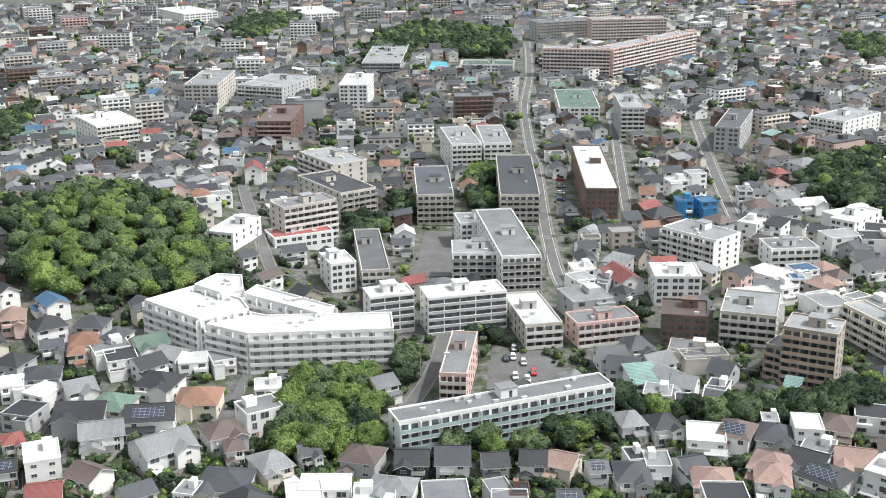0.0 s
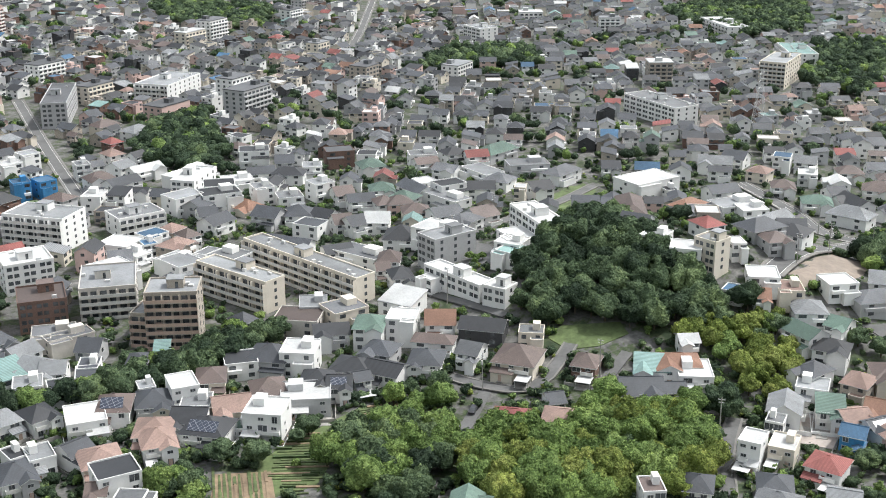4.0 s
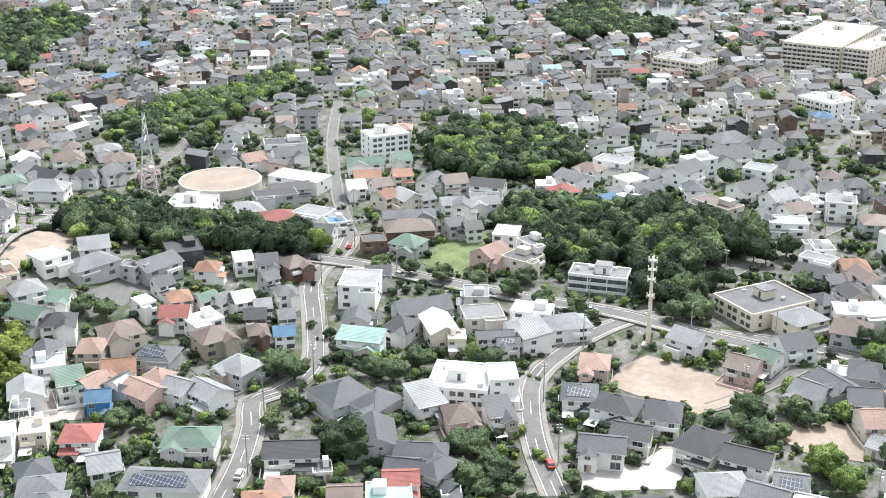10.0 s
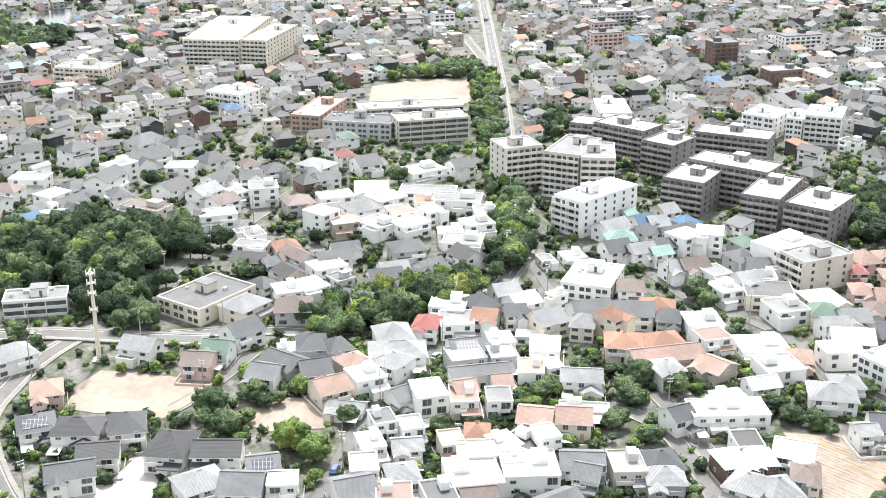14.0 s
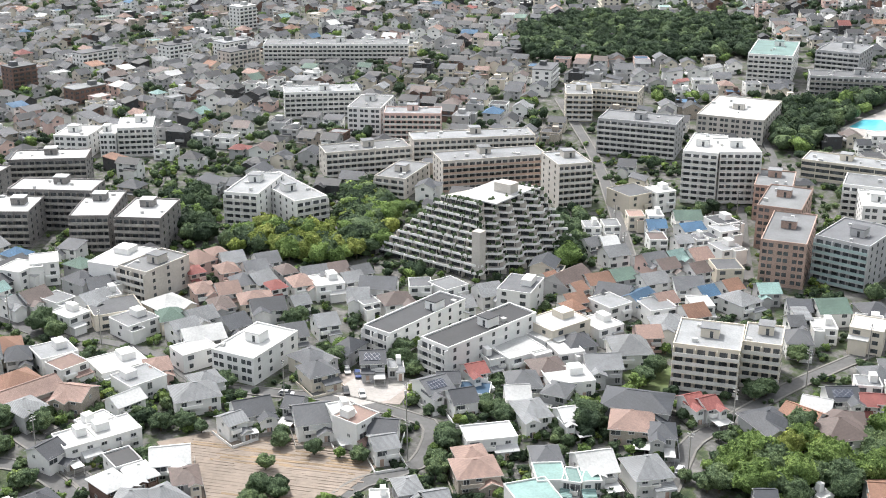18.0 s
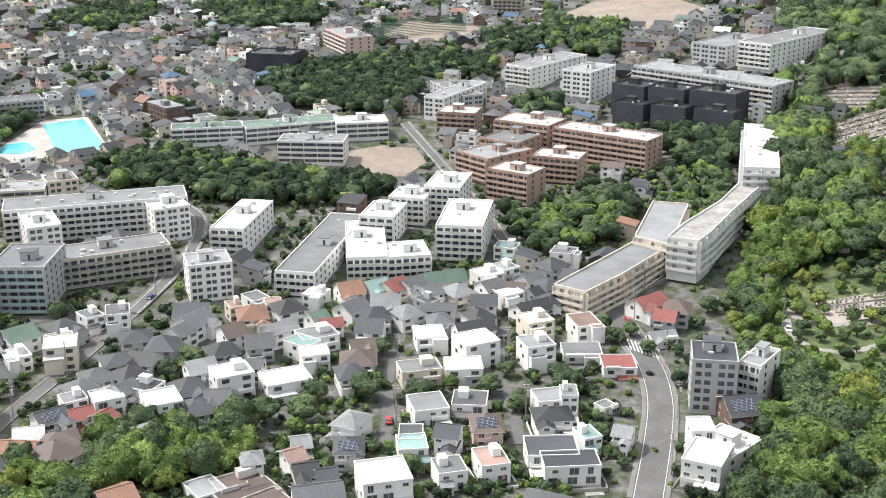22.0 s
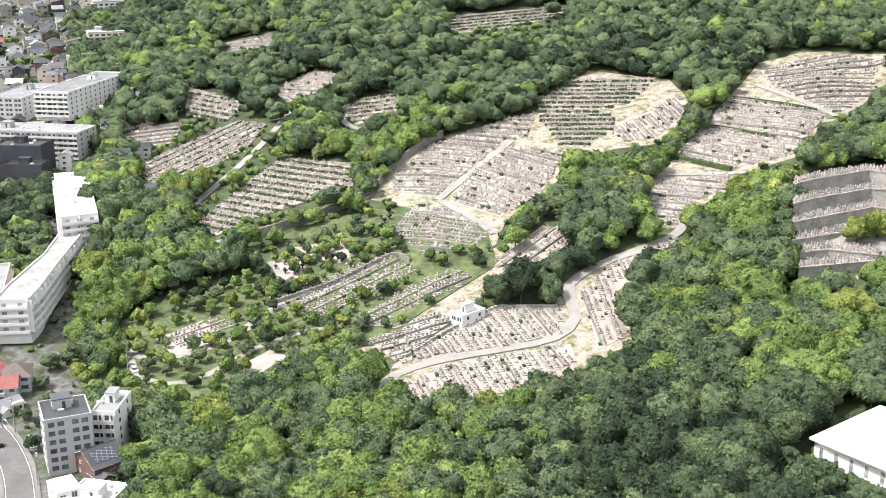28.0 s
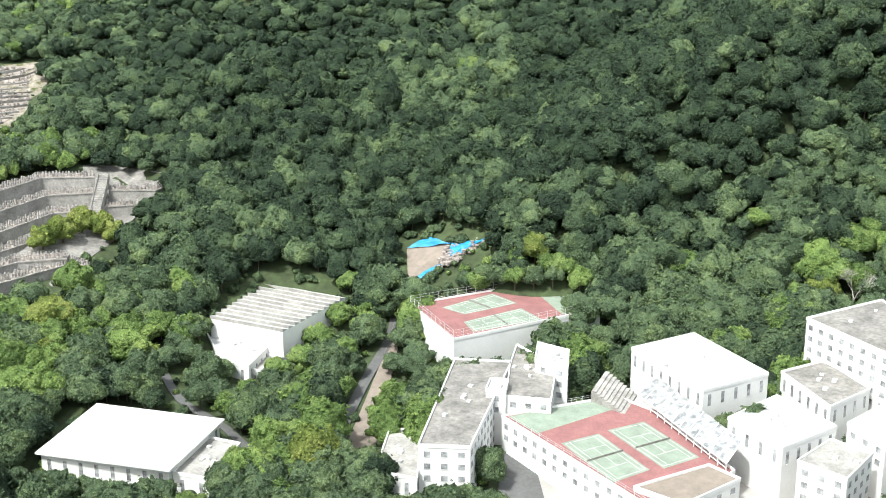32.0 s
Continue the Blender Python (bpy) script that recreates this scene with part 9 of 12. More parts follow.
joined_house(-100.2, 309.9, 2, 13.3, 11.8, "k", "g", "gable")
joined_house(285.5, 157.3, 302, 5.6, 6.6, "u", "w", "gable")
joined_house(229.5, -231.5, 250, 7.8, 9.4, "w", "w", "flat")
joined_house(39.3, 324.3, 14, 7.2, 9.4, "l", "w", "gable")
joined_house(132.9, 298.4, 323, 10.1, 10.6, "w", "w", "flat", 3)
joined_house(61.2, 321.3, 345, 7.9, 8.3, "l", "w", "flat")
joined_house(305.5, 117.0, 216, 14.4, 8.3, "w", "c", "gable")
joined_house(117.2, 305.5, 343, 9.4, 9.4, "k", "w", "flat")
joined_house(270.4, -184.1, 201, 6.4, 8.6, "d", "g", "hip")
joined_house(72.9, -319.0, 206, 11.9, 8.3, "l", "c", "flat")
joined_house(320.8, -64.4, 254, 8.9, 5.5, "w", "w", "flat", 1)
joined_house(283.2, 164.5, 306, 5.5, 6.6, "b", "b", "hip")
joined_house(60.4, -321.9, 196, 10.8, 9.4, "w", "w", "flat")
joined_house(154.2, 289.1, 309, 9.1, 9.4, "d", "g", "hip")
joined_house(-70.0, 320.4, 359, 12.0, 11.8, "o", "c", "hip")
joined_house(77.3, 319.1, 343, 7.0, 8.3, "d", "w", "flat")
joined_house(302.7, 127.5, 264, 7.8, 9.4, "k", "w", "hip")
joined_house(-93.2, 315.2, 348, 10.8, 10.6, "n", "c", "hip")
joined_house(-18.2, 328.6, 32, 6.9, 8.3, "g", "w", "gable")
joined_house(308.5, -114.6, 280, 8.6, 8.3, "p", "w", "flat")
joined_house(126.1, 304.1, 317, 12.2, 11.8, "d", "g", "hip")
joined_house(327.5, -34.6, 251, 7.0, 9.4, "r", "w", "hip")
joined_house(162.6, -286.4, 233, 8.4, 10.6, "g", "g", "hip")
joined_house(329.4, 19.2, 306, 9.7, 9.4, "d", "w", "gable")
joined_house(295.8, -147.2, 270, 10.9, 8.3, "w", "w", "flat")
joined_house(227.6, 240.0, 333, 5.3, 6.6, "w", "w", "gable")
joined_house(219.4, -247.6, 236, 10.7, 13.0, "l", "w", "hip")
joined_house(320.4, 82.8, 304, 13.1, 9.4, "l", "w", "hip")
joined_house(230.8, -237.7, 249, 8.2, 9.4, "d", "g", "hip")
joined_house(-51.2, 327.5, 8, 7.7, 8.3, "w", "w", "flat")
joined_house(169.7, 284.8, 317, 12.1, 6.6, "b", "w", "hip")
joined_house(-116.5, 311.0, 344, 9.2, 9.4, "k", "g", "flat")
joined_house(265.9, 199.2, 322, 10.7, 10.6, "b", "c", "hip")
joined_house(329.5, -43.6, 267, 9.9, 10.6, "l", "w", "flat")
joined_house(306.7, -128.8, 267, 14.2, 12.1, "w", "w", "flat", 1)
joined_house(322.9, -80.3, 251, 6.8, 9.0, "l", "c", "hip")
joined_house(91.6, -320.0, 195, 10.0, 10.6, "b", "g", "hip")
joined_house(321.4, -88.5, 303, 6.4, 8.5, "o", "c", "hip", 3)
joined_house(92.2, 320.5, 332, 5.6, 7.5, "d", "g", "hip")
joined_house(326.2, -69.8, 292, 9.2, 10.6, "l", "c", "gable")
joined_house(240.0, -232.0, 272, 6.8, 9.1, "w", "w", "flat")
joined_house(79.1, 324.4, 335, 5.9, 7.9, "d", "w", "flat")
joined_house(120.5, -311.7, 183, 4.7, 6.6, "g", "w", "gable")
joined_house(38.1, 332.1, 21, 5.0, 7.0, "l", "w", "hip")
joined_house(135.2, -305.9, 220, 8.1, 9.4, "l", "w", "gable")
joined_house(70.0, 327.3, 336, 6.8, 9.1, "l", "w", "gable")
joined_house(330.7, -52.5, 251, 7.0, 9.4, "o", "w", "gable")
joined_house(153.8, -298.1, 233, 8.7, 9.4, "k", "g", "hip")
joined_house(318.0, 108.0, 300, 11.8, 10.6, "l", "s", "flat")
joined_house(162.6, -294.9, 220, 8.0, 9.4, "g", "w", "hip")
joined_house(58.4, 331.8, 11, 9.0, 10.6, "t", "w", "shed")
joined_house(295.6, 161.9, 304, 4.5, 6.6, "g", "w", "gable")
joined_house(283.5, 182.9, 328, 10.0, 8.3, "w", "w", "flat")
joined_house(16.5, -337.5, 192, 9.9, 9.9, "r", "w", "flat", 1)
joined_house(292.1, 170.2, 296, 6.1, 6.6, "k", "b", "gable")
joined_house(185.7, 282.6, 314, 13.2, 9.4, "k", "k", "gable")
joined_house(65.9, 332.0, 306, 7.3, 9.4, "l", "w", "gable")
joined_house(100.2, 323.5, 336, 4.5, 7.0, "t", "w", "shed")
joined_house(333.0, -61.7, 267, 6.1, 8.2, "d", "w", "gable")
joined_house(289.1, -176.4, 252, 7.2, 9.6, "g", "w", "gable")
joined_house(260.8, 216.3, 303, 9.6, 8.3, "k", "w", "hip")
joined_house(325.6, 94.7, 275, 11.9, 8.3, "w", "w", "flat")
joined_house(240.7, -239.2, 269, 15.5, 11.8, "w", "c", "flat", 3)
joined_house(319.3, -115.2, 267, 10.6, 10.6, "l", "w", "flat")
joined_house(303.0, -153.8, 257, 11.5, 10.6, "w", "w", "gable")
joined_house(41.1, -337.4, 211, 9.0, 9.4, "l", "w", "flat", 3)
joined_house(106.0, -323.1, 206, 8.3, 8.3, "w", "w", "flat")
joined_house(315.6, 126.5, 311, 16.5, 9.4, "d", "g", "gable")
joined_house(323.1, -106.3, 250, 6.7, 8.9, "d", "g", "hip")
joined_house(157.7, 302.1, 323, 8.7, 10.6, "n", "w", "hip", 3)
joined_house(222.4, -258.5, 236, 6.9, 9.1, "p", "p", "gable")
joined_house(59.2, -335.9, 216, 11.3, 10.6, "w", "w", "flat", 3)
joined_house(330.7, -84.2, 277, 11.7, 10.6, "g", "w", "gable")
joined_house(-83.3, 330.9, 345, 11.2, 10.6, "k", "w", "hip")
joined_house(283.4, 192.0, 292, 8.0, 8.3, "r", "w", "gable")
joined_house(-106.0, 326.5, 31, 8.4, 9.4, "l", "w", "gable")
joined_house(148.4, 310.0, 338, 10.4, 9.4, "k", "w", "gable")
joined_house(93.2, -330.9, 206, 7.0, 6.6, "b", "w", "gable")
joined_house(259.7, 225.3, 269, 10.5, 8.3, "n", "w", "gable")
joined_house(329.9, -97.2, 257, 11.7, 10.6, "g", "w", "gable")
joined_house(167.9, 300.2, 320, 8.9, 9.4, "w", "w", "flat", 3)
joined_house(341.3, -42.8, 255, 11.1, 10.6, "w", "w", "flat")
joined_house(340.1, -52.2, 295, 8.6, 10.6, "d", "g", "hip")
joined_house(153.6, -308.1, 177, 8.3, 8.3, "k", "w", "gable")
joined_house(-115.4, 324.3, 333, 7.9, 9.4, "w", "w", "flat")
joined_house(177.9, 294.8, 328, 8.8, 10.6, "o", "w", "gable")
joined_house(54.2, 340.4, 346, 9.5, 10.6, "d", "g", "gable")
joined_house(160.5, -305.6, 218, 9.9, 9.4, "d", "w", "hip")
joined_house(289.5, -188.3, 254, 6.6, 8.8, "l", "w", "gable")
joined_house(345.5, 4.3, 267, 10.6, 10.6, "b", "g", "hip")
joined_house(133.5, -318.8, 220, 8.4, 9.4, "k", "g", "hip")
joined_house(236.1, -252.8, 263, 9.4, 10.6, "w", "w", "flat")
joined_house(300.5, 172.5, 305, 4.9, 7.0, "l", "w", "gable")
joined_house(28.2, -345.8, 192, 11.9, 9.9, "l", "w", "flat", 1)
joined_house(312.2, -152.4, 268, 7.8, 9.4, "l", "w", "gable")
joined_house(191.6, -289.9, 223, 7.2, 9.6, "g", "w", "hip")
joined_house(83.5, 337.5, 325, 6.8, 9.0, "d", "g", "gable")
joined_house(331.6, -105.3, 255, 10.1, 10.6, "o", "c", "hip")
joined_house(305.8, -165.9, 271, 7.3, 9.4, "d", "g", "gable")
joined_house(341.9, -65.4, 295, 8.8, 9.4, "w", "w", "gable")
joined_house(111.9, -329.8, 244, 7.1, 9.4, "t", "w", "flat")
joined_house(348.1, 18.9, 318, 12.1, 10.6, "l", "c", "hip")
joined_house(223.0, -268.8, 236, 10.3, 10.6, "l", "w", "hip")
joined_house(124.7, -326.8, 206, 8.1, 9.4, "g", "g", "gable")
joined_house(64.6, 344.1, 27, 8.9, 8.3, "l", "w", "gable")
joined_house(284.8, 203.9, 330, 5.1, 6.6, "w", "w", "flat")
joined_house(350.1, -15.7, 241, 10.1, 6.6, "g", "w", "gable")
joined_house(301.4, 180.1, 318, 5.9, 7.9, "w", "w", "gable")
joined_house(299.1, 185.8, 345, 5.6, 6.6, "g", "w", "gable")
joined_house(-125.9, 328.9, 17, 6.5, 8.6, "w", "w", "flat")
joined_house(343.9, -76.7, 209, 4.5, 5.5, "l", "w", "flat")
joined_house(272.3, 223.8, 288, 6.2, 8.3, "n", "w", "gable")
joined_house(297.1, 190.0, 334, 5.9, 6.6, "n", "w", "gable")
joined_house(75.3, -344.7, 201, 9.2, 10.6, "w", "w", "flat")
joined_house(293.5, 197.0, 312, 6.3, 8.3, "o", "p", "hip")
joined_house(152.7, -319.1, 191, 8.5, 10.6, "d", "g", "hip")
joined_house(51.3, 350.1, 8, 8.3, 9.4, "g", "w", "gable")
joined_house(109.5, -337.2, 217, 11.8, 9.4, "l", "w", "flat")
joined_house(-76.6, 346.5, 12, 8.9, 8.3, "w", "w", "flat")
joined_house(-89.9, 343.7, 41, 8.9, 9.4, "k", "w", "gable")
joined_house(-68.4, 348.8, 22, 7.2, 9.4, "l", "w", "flat")
joined_house(350.1, -61.5, 283, 7.9, 9.4, "l", "g", "gable")
joined_house(312.0, 170.6, 313, 5.6, 7.5, "g", "w", "hip")
joined_house(-119.1, 335.2, 11, 10.3, 9.4, "d", "g", "hip")
joined_house(62.5, -350.2, 214, 11.9, 8.3, "k", "w", "gable")
joined_house(317.5, -160.9, 268, 8.1, 9.4, "l", "w", "gable")
joined_house(269.0, 233.5, 325, 9.4, 10.6, "l", "w", "hip")
joined_house(259.9, 243.7, 321, 4.5, 7.0, "o", "w", "gable")
joined_house(145.3, 326.0, 321, 14.1, 11.8, "b", "s", "flat")
joined_house(129.5, 332.8, 17, 5.6, 7.5, "d", "g", "hip")
joined_house(323.9, 150.5, 285, 11.8, 14.2, "l", "w", "flat", 3)
joined_house(327.0, -143.7, 278, 10.9, 10.6, "l", "w", "flat")
joined_house(250.4, -255.0, 262, 4.7, 7.0, "o", "p", "hip")
joined_house(94.3, -344.9, 185, 8.2, 9.4, "d", "w", "gable")
joined_house(357.9, 6.1, 284, 8.1, 9.4, "w", "w", "flat")
joined_house(323.4, -154.1, 253, 7.4, 9.4, "n", "c", "hip")
joined_house(43.7, -355.6, 214, 8.8, 9.4, "w", "c", "flat", 3)
joined_house(181.0, -309.4, 206, 9.7, 10.6, "w", "c", "flat", 3)
joined_house(79.9, 349.5, 6, 14.2, 6.6, "g", "s", "flat")
joined_house(357.9, -22.8, 256, 12.1, 6.6, "d", "w", "gable")
joined_house(275.4, -229.9, 254, 7.1, 9.4, "l", "w", "gable")
joined_house(-83.4, 349.3, 334, 8.0, 8.3, "l", "w", "gable")
joined_house(224.3, -281.0, 252, 7.2, 9.4, "o", "w", "gable")
joined_house(135.7, -333.0, 224, 7.0, 9.4, "b", "w", "gable")
joined_house(257.2, 251.6, 298, 7.2, 6.6, "u", "w", "flat", 1)
joined_house(311.0, -181.0, 249, 10.2, 9.4, "d", "w", "gable")
joined_house(199.8, -299.4, 235, 4.5, 7.0, "g", "w", "gable")
joined_house(159.3, 322.8, 3, 12.1, 10.6, "g", "c", "flat")
joined_house(122.2, -338.7, 235, 9.1, 8.3, "l", "w", "gable")
joined_house(192.8, -304.1, 225, 7.2, 8.3, "w", "w", "flat")
joined_house(294.9, -207.8, 260, 5.8, 7.8, "l", "w", "flat")
joined_house(361.0, -1.0, 298, 9.1, 10.6, "w", "w", "flat")
joined_house(-98.9, 347.4, 22, 9.2, 10.6, "k", "w", "flat")
joined_house(60.3, 356.5, 16, 7.6, 9.4, "d", "g", "hip")
joined_house(307.6, -190.5, 261, 5.2, 7.0, "l", "w", "gable")
joined_house(290.3, -216.1, 250, 9.7, 9.4, "b", "w", "hip")
joined_house(176.8, 316.0, 300, 11.7, 10.6, "w", "w", "shed")
joined_house(4.6, -362.2, 206, 8.0, 6.6, "l", "w", "gable", 1)
joined_house(163.3, -323.5, 206, 9.3, 9.4, "d", "g", "hip")
joined_house(245.5, -266.6, 266, 9.1, 10.6, "l", "w", "flat")
joined_house(234.7, -276.3, 250, 9.4, 10.6, "l", "w", "flat")
joined_house(107.9, -346.2, 206, 7.4, 6.6, "r", "w", "gable")
joined_house(151.7, -329.5, 247, 6.7, 8.3, "g", "w", "gable")
joined_house(348.3, -101.5, 257, 8.0, 9.4, "b", "w", "hip")
joined_house(77.0, 354.9, 344, 12.9, 9.4, "g", "s", "flat")
joined_house(270.5, 242.7, 324, 7.6, 9.4, "p", "c", "flat")
joined_house(321.1, -170.4, 255, 6.8, 9.0, "b", "g", "hip")
joined_house(74.6, -355.9, 206, 7.3, 9.7, "g", "g", "hip")
joined_house(29.0, -362.9, 206, 8.3, 11.1, "p", "w", "flat")
joined_house(200.5, -303.9, 236, 4.5, 7.0, "l", "w", "shed")
joined_house(255.2, -259.7, 256, 6.4, 8.6, "o", "w", "gable")
joined_house(300.1, 207.3, 329, 5.2, 6.9, "d", "w", "gable")
joined_house(300.1, -208.2, 236, 6.6, 8.9, "l", "w", "gable")
joined_house(365.2, 13.8, 311, 6.4, 8.6, "d", "w", "hip")
joined_house(62.6, -360.9, 221, 8.1, 9.4, "k", "w", "hip")
joined_house(153.4, 332.7, 334, 8.8, 10.6, "l", "g", "flat")
joined_house(364.9, -35.1, 295, 9.9, 9.4, "d", "w", "gable")
joined_house(343.2, -130.3, 284, 7.9, 9.4, "w", "w", "flat")
joined_house(-130.1, 343.3, 340, 9.3, 9.4, "k", "g", "hip")
joined_house(267.6, 251.4, 322, 9.4, 10.6, "w", "w", "flat")
joined_house(269.1, -250.0, 210, 11.1, 14.9, "g", "w", "flat", 3)
joined_house(331.9, -157.4, 276, 11.0, 11.8, "w", "c", "hip")
joined_house(319.3, -181.8, 249, 10.4, 9.4, "p", "c", "hip")
joined_house(113.3, -349.6, 229, 5.6, 7.5, "n", "w", "gable")
joined_house(-113.1, 349.7, 15, 4.7, 6.6, "o", "c", "hip")
joined_house(227.6, -288.8, 236, 6.9, 9.2, "w", "w", "flat")
joined_house(320.1, 181.0, 328, 4.5, 6.6, "d", "g", "gable")
joined_house(185.7, -317.4, 213, 8.1, 8.3, "l", "w", "flat")
joined_house(367.0, -25.2, 280, 10.6, 8.3, "d", "w", "gable")
joined_house(95.7, -355.7, 206, 8.4, 11.1, "d", "g", "hip")
joined_house(237.4, -282.5, 255, 6.6, 8.3, "p", "w", "gable")
joined_house(-92.3, 357.3, 34, 9.9, 9.4, "n", "w", "gable")
joined_house(340.2, -143.4, 258, 15.0, 13.0, "g", "c", "flat")
joined_house(243.5, -277.7, 278, 9.9, 8.3, "u", "w", "gable")
joined_house(277.8, -243.5, 254, 7.3, 9.4, "l", "w", "gable")
joined_house(86.2, -359.4, 222, 8.2, 10.6, "l", "w", "hip")
joined_house(-104.3, 354.9, 28, 11.3, 9.4, "l", "w", "flat")
joined_house(253.1, 270.2, 314, 9.7, 9.4, "w", "w", "flat", 3)
joined_house(150.9, -338.7, 251, 10.0, 10.6, "g", "w", "gable")
joined_house(3.7, -372.2, 171, 6.6, 8.3, "r", "g", "gable")
joined_house(134.5, -348.1, 206, 9.5, 10.6, "o", "c", "hip")
joined_house(251.8, -275.5, 210, 10.3, 9.4, "d", "w", "gable")
joined_house(76.8, -365.3, 194, 10.8, 6.6, "g", "w", "gable")
joined_house(289.1, -236.4, 269, 9.2, 9.4, "l", "w", "flat")
joined_house(207.1, -311.6, 225, 6.9, 9.2, "d", "g", "gable")
joined_house(303.5, -218.9, 224, 11.6, 9.4, "d", "w", "gable")
joined_house(372.2, -40.4, 301, 8.6, 9.4, "g", "w", "gable")
joined_house(261.8, -267.9, 267, 4.5, 7.0, "o", "w", "gable")
joined_house(222.1, -301.8, 264, 9.0, 10.6, "l", "w", "hip")
joined_house(-121.9, 354.4, 18, 6.5, 6.6, "d", "g", "gable")
joined_house(104.5, -360.4, 238, 8.9, 9.4, "g", "w", "gable")
joined_house(296.3, -230.3, 236, 7.3, 8.3, "g", "w", "flat")
joined_house(46.7, -372.4, 225, 13.0, 9.4, "k", "w", "gable")
joined_house(-113.0, 358.1, 16, 8.8, 9.4, "o", "w", "hip")
joined_house(192.3, 322.5, 280, 5.5, 7.4, "w", "w", "flat")
joined_house(374.5, -28.5, 282, 9.1, 8.3, "l", "w", "gable")
joined_house(331.0, -177.9, 256, 7.0, 9.3, "p", "w", "gable")
joined_house(289.0, 240.4, 338, 9.7, 9.4, "w", "w", "flat")
joined_house(200.4, -318.2, 236, 9.5, 11.8, "n", "w", "gable")
joined_house(296.7, 231.3, 339, 15.8, 10.6, "g", "g", "hip")
joined_house(304.2, 221.6, 359, 5.0, 6.7, "g", "g", "flat")
joined_house(-103.4, 362.0, 340, 6.6, 8.8, "d", "w", "hip")
joined_house(324.8, -192.5, 262, 5.4, 7.3, "r", "w", "hip")
joined_house(350.4, -140.8, 281, 9.3, 9.4, "l", "w", "gable")
joined_house(189.8, -326.6, 238, 8.9, 10.6, "d", "g", "hip")
joined_house(232.9, -297.5, 257, 5.9, 7.8, "u", "w", "gable")
joined_house(125.5, -356.7, 221, 9.3, 10.6, "k", "w", "hip")
joined_house(94.6, -366.2, 191, 9.3, 10.6, "l", "w", "gable")
joined_house(316.6, -207.1, 252, 9.6, 10.6, "w", "w", "flat")
joined_house(154.0, -345.6, 193, 10.8, 10.6, "d", "g", "gable")
joined_house(378.3, -6.8, 294, 11.3, 9.4, "w", "w", "flat")
joined_house(63.1, -373.7, 190, 8.1, 9.4, "d", "w", "gable")
joined_house(337.5, -173.0, 256, 7.0, 9.4, "p", "p", "hip")
joined_house(322.1, -200.6, 256, 7.3, 9.4, "p", "w", "hip")
joined_house(0.4, -379.5, 174, 8.5, 10.6, "b", "g", "hip")
joined_house(311.1, 217.2, 341, 14.2, 10.6, "d", "g", "gable")
joined_house(334.9, 179.6, 326, 7.9, 9.4, "b", "b", "hip")
joined_house(175.8, -337.0, 206, 7.4, 9.4, "g", "w", "flat", 3)
joined_house(351.1, -146.5, 259, 6.4, 8.3, "l", "w", "flat")
joined_house(82.0, -371.7, 232, 5.6, 7.4, "d", "g", "flat")
joined_house(253.1, 284.4, 296, 7.8, 9.4, "w", "w", "flat")
joined_house(271.4, 267.1, 335, 4.5, 7.0, "w", "w", "flat")
joined_house(357.3, -131.8, 286, 7.3, 9.4, "l", "w", "flat")
joined_house(41.7, -378.7, 224, 6.7, 8.9, "d", "w", "hip")
joined_house(315.1, -215.7, 258, 6.5, 8.7, "l", "w", "gable")
joined_house(269.2, -271.4, 279, 14.5, 10.6, "b", "g", "gable")
joined_house(382.6, 11.9, 297, 4.6, 6.6, "d", "w", "gable")
joined_house(186.4, 334.4, 343, 7.1, 9.5, "k", "w", "hip")
joined_house(143.3, -355.1, 218, 4.8, 7.0, "p", "c", "flat")
joined_house(366.7, 110.5, 341, 9.9, 10.6, "g", "c", "flat")
joined_house(274.4, -267.4, 268, 4.5, 7.0, "o", "w", "gable")
joined_house(334.8, -186.4, 256, 7.2, 9.4, "g", "w", "hip")
joined_house(263.1, -278.7, 252, 8.6, 9.4, "o", "w", "gable")
joined_house(10.0, -383.2, 229, 11.4, 9.4, "r", "w", "gable")
joined_house(333.6, 188.9, 306, 6.6, 8.3, "d", "w", "gable")
joined_house(131.7, -360.2, 206, 5.5, 7.4, "p", "c", "flat")
joined_house(364.1, -120.5, 284, 7.7, 8.3, "l", "w", "gable")
joined_house(330.4, 195.9, 309, 6.2, 6.6, "w", "w", "shed")
joined_house(241.4, -298.7, 236, 9.4, 10.6, "g", "w", "gable")
joined_house(333.1, -191.4, 277, 7.6, 9.4, "l", "w", "gable")
joined_house(363.5, -126.4, 283, 8.6, 9.4, "b", "w", "gable")
joined_house(231.3, -307.7, 257, 6.0, 8.0, "o", "w", "gable")
joined_house(219.4, 316.3, 291, 9.0, 9.4, "t", "w", "flat")
joined_house(250.9, -292.1, 252, 8.6, 9.4, "l", "w", "gable")
joined_house(-113.0, 368.4, 354, 9.6, 8.3, "d", "g", "hip")
joined_house(185.9, -337.9, 232, 6.1, 8.1, "g", "w", "flat")
joined_house(222.0, -315.4, 235, 6.6, 8.3, "t", "g", "gable")
joined_house(386.2, -9.4, 280, 11.1, 8.3, "d", "w", "gable")
joined_house(-126.5, 365.9, 35, 9.8, 9.4, "k", "w", "hip")
joined_house(317.7, -221.5, 261, 5.8, 7.7, "g", "w", "gable")
joined_house(326.5, -208.4, 254, 8.3, 9.4, "g", "w", "gable")
joined_house(82.4, -378.6, 229, 6.0, 8.0, "g", "w", "gable")
joined_house(48.2, -384.5, 235, 4.5, 6.6, "k", "g", "gable")
joined_house(260.5, -287.1, 254, 7.8, 9.4, "n", "g", "gable")
joined_house(367.9, 122.3, 338, 10.2, 9.4, "p", "p", "gable")
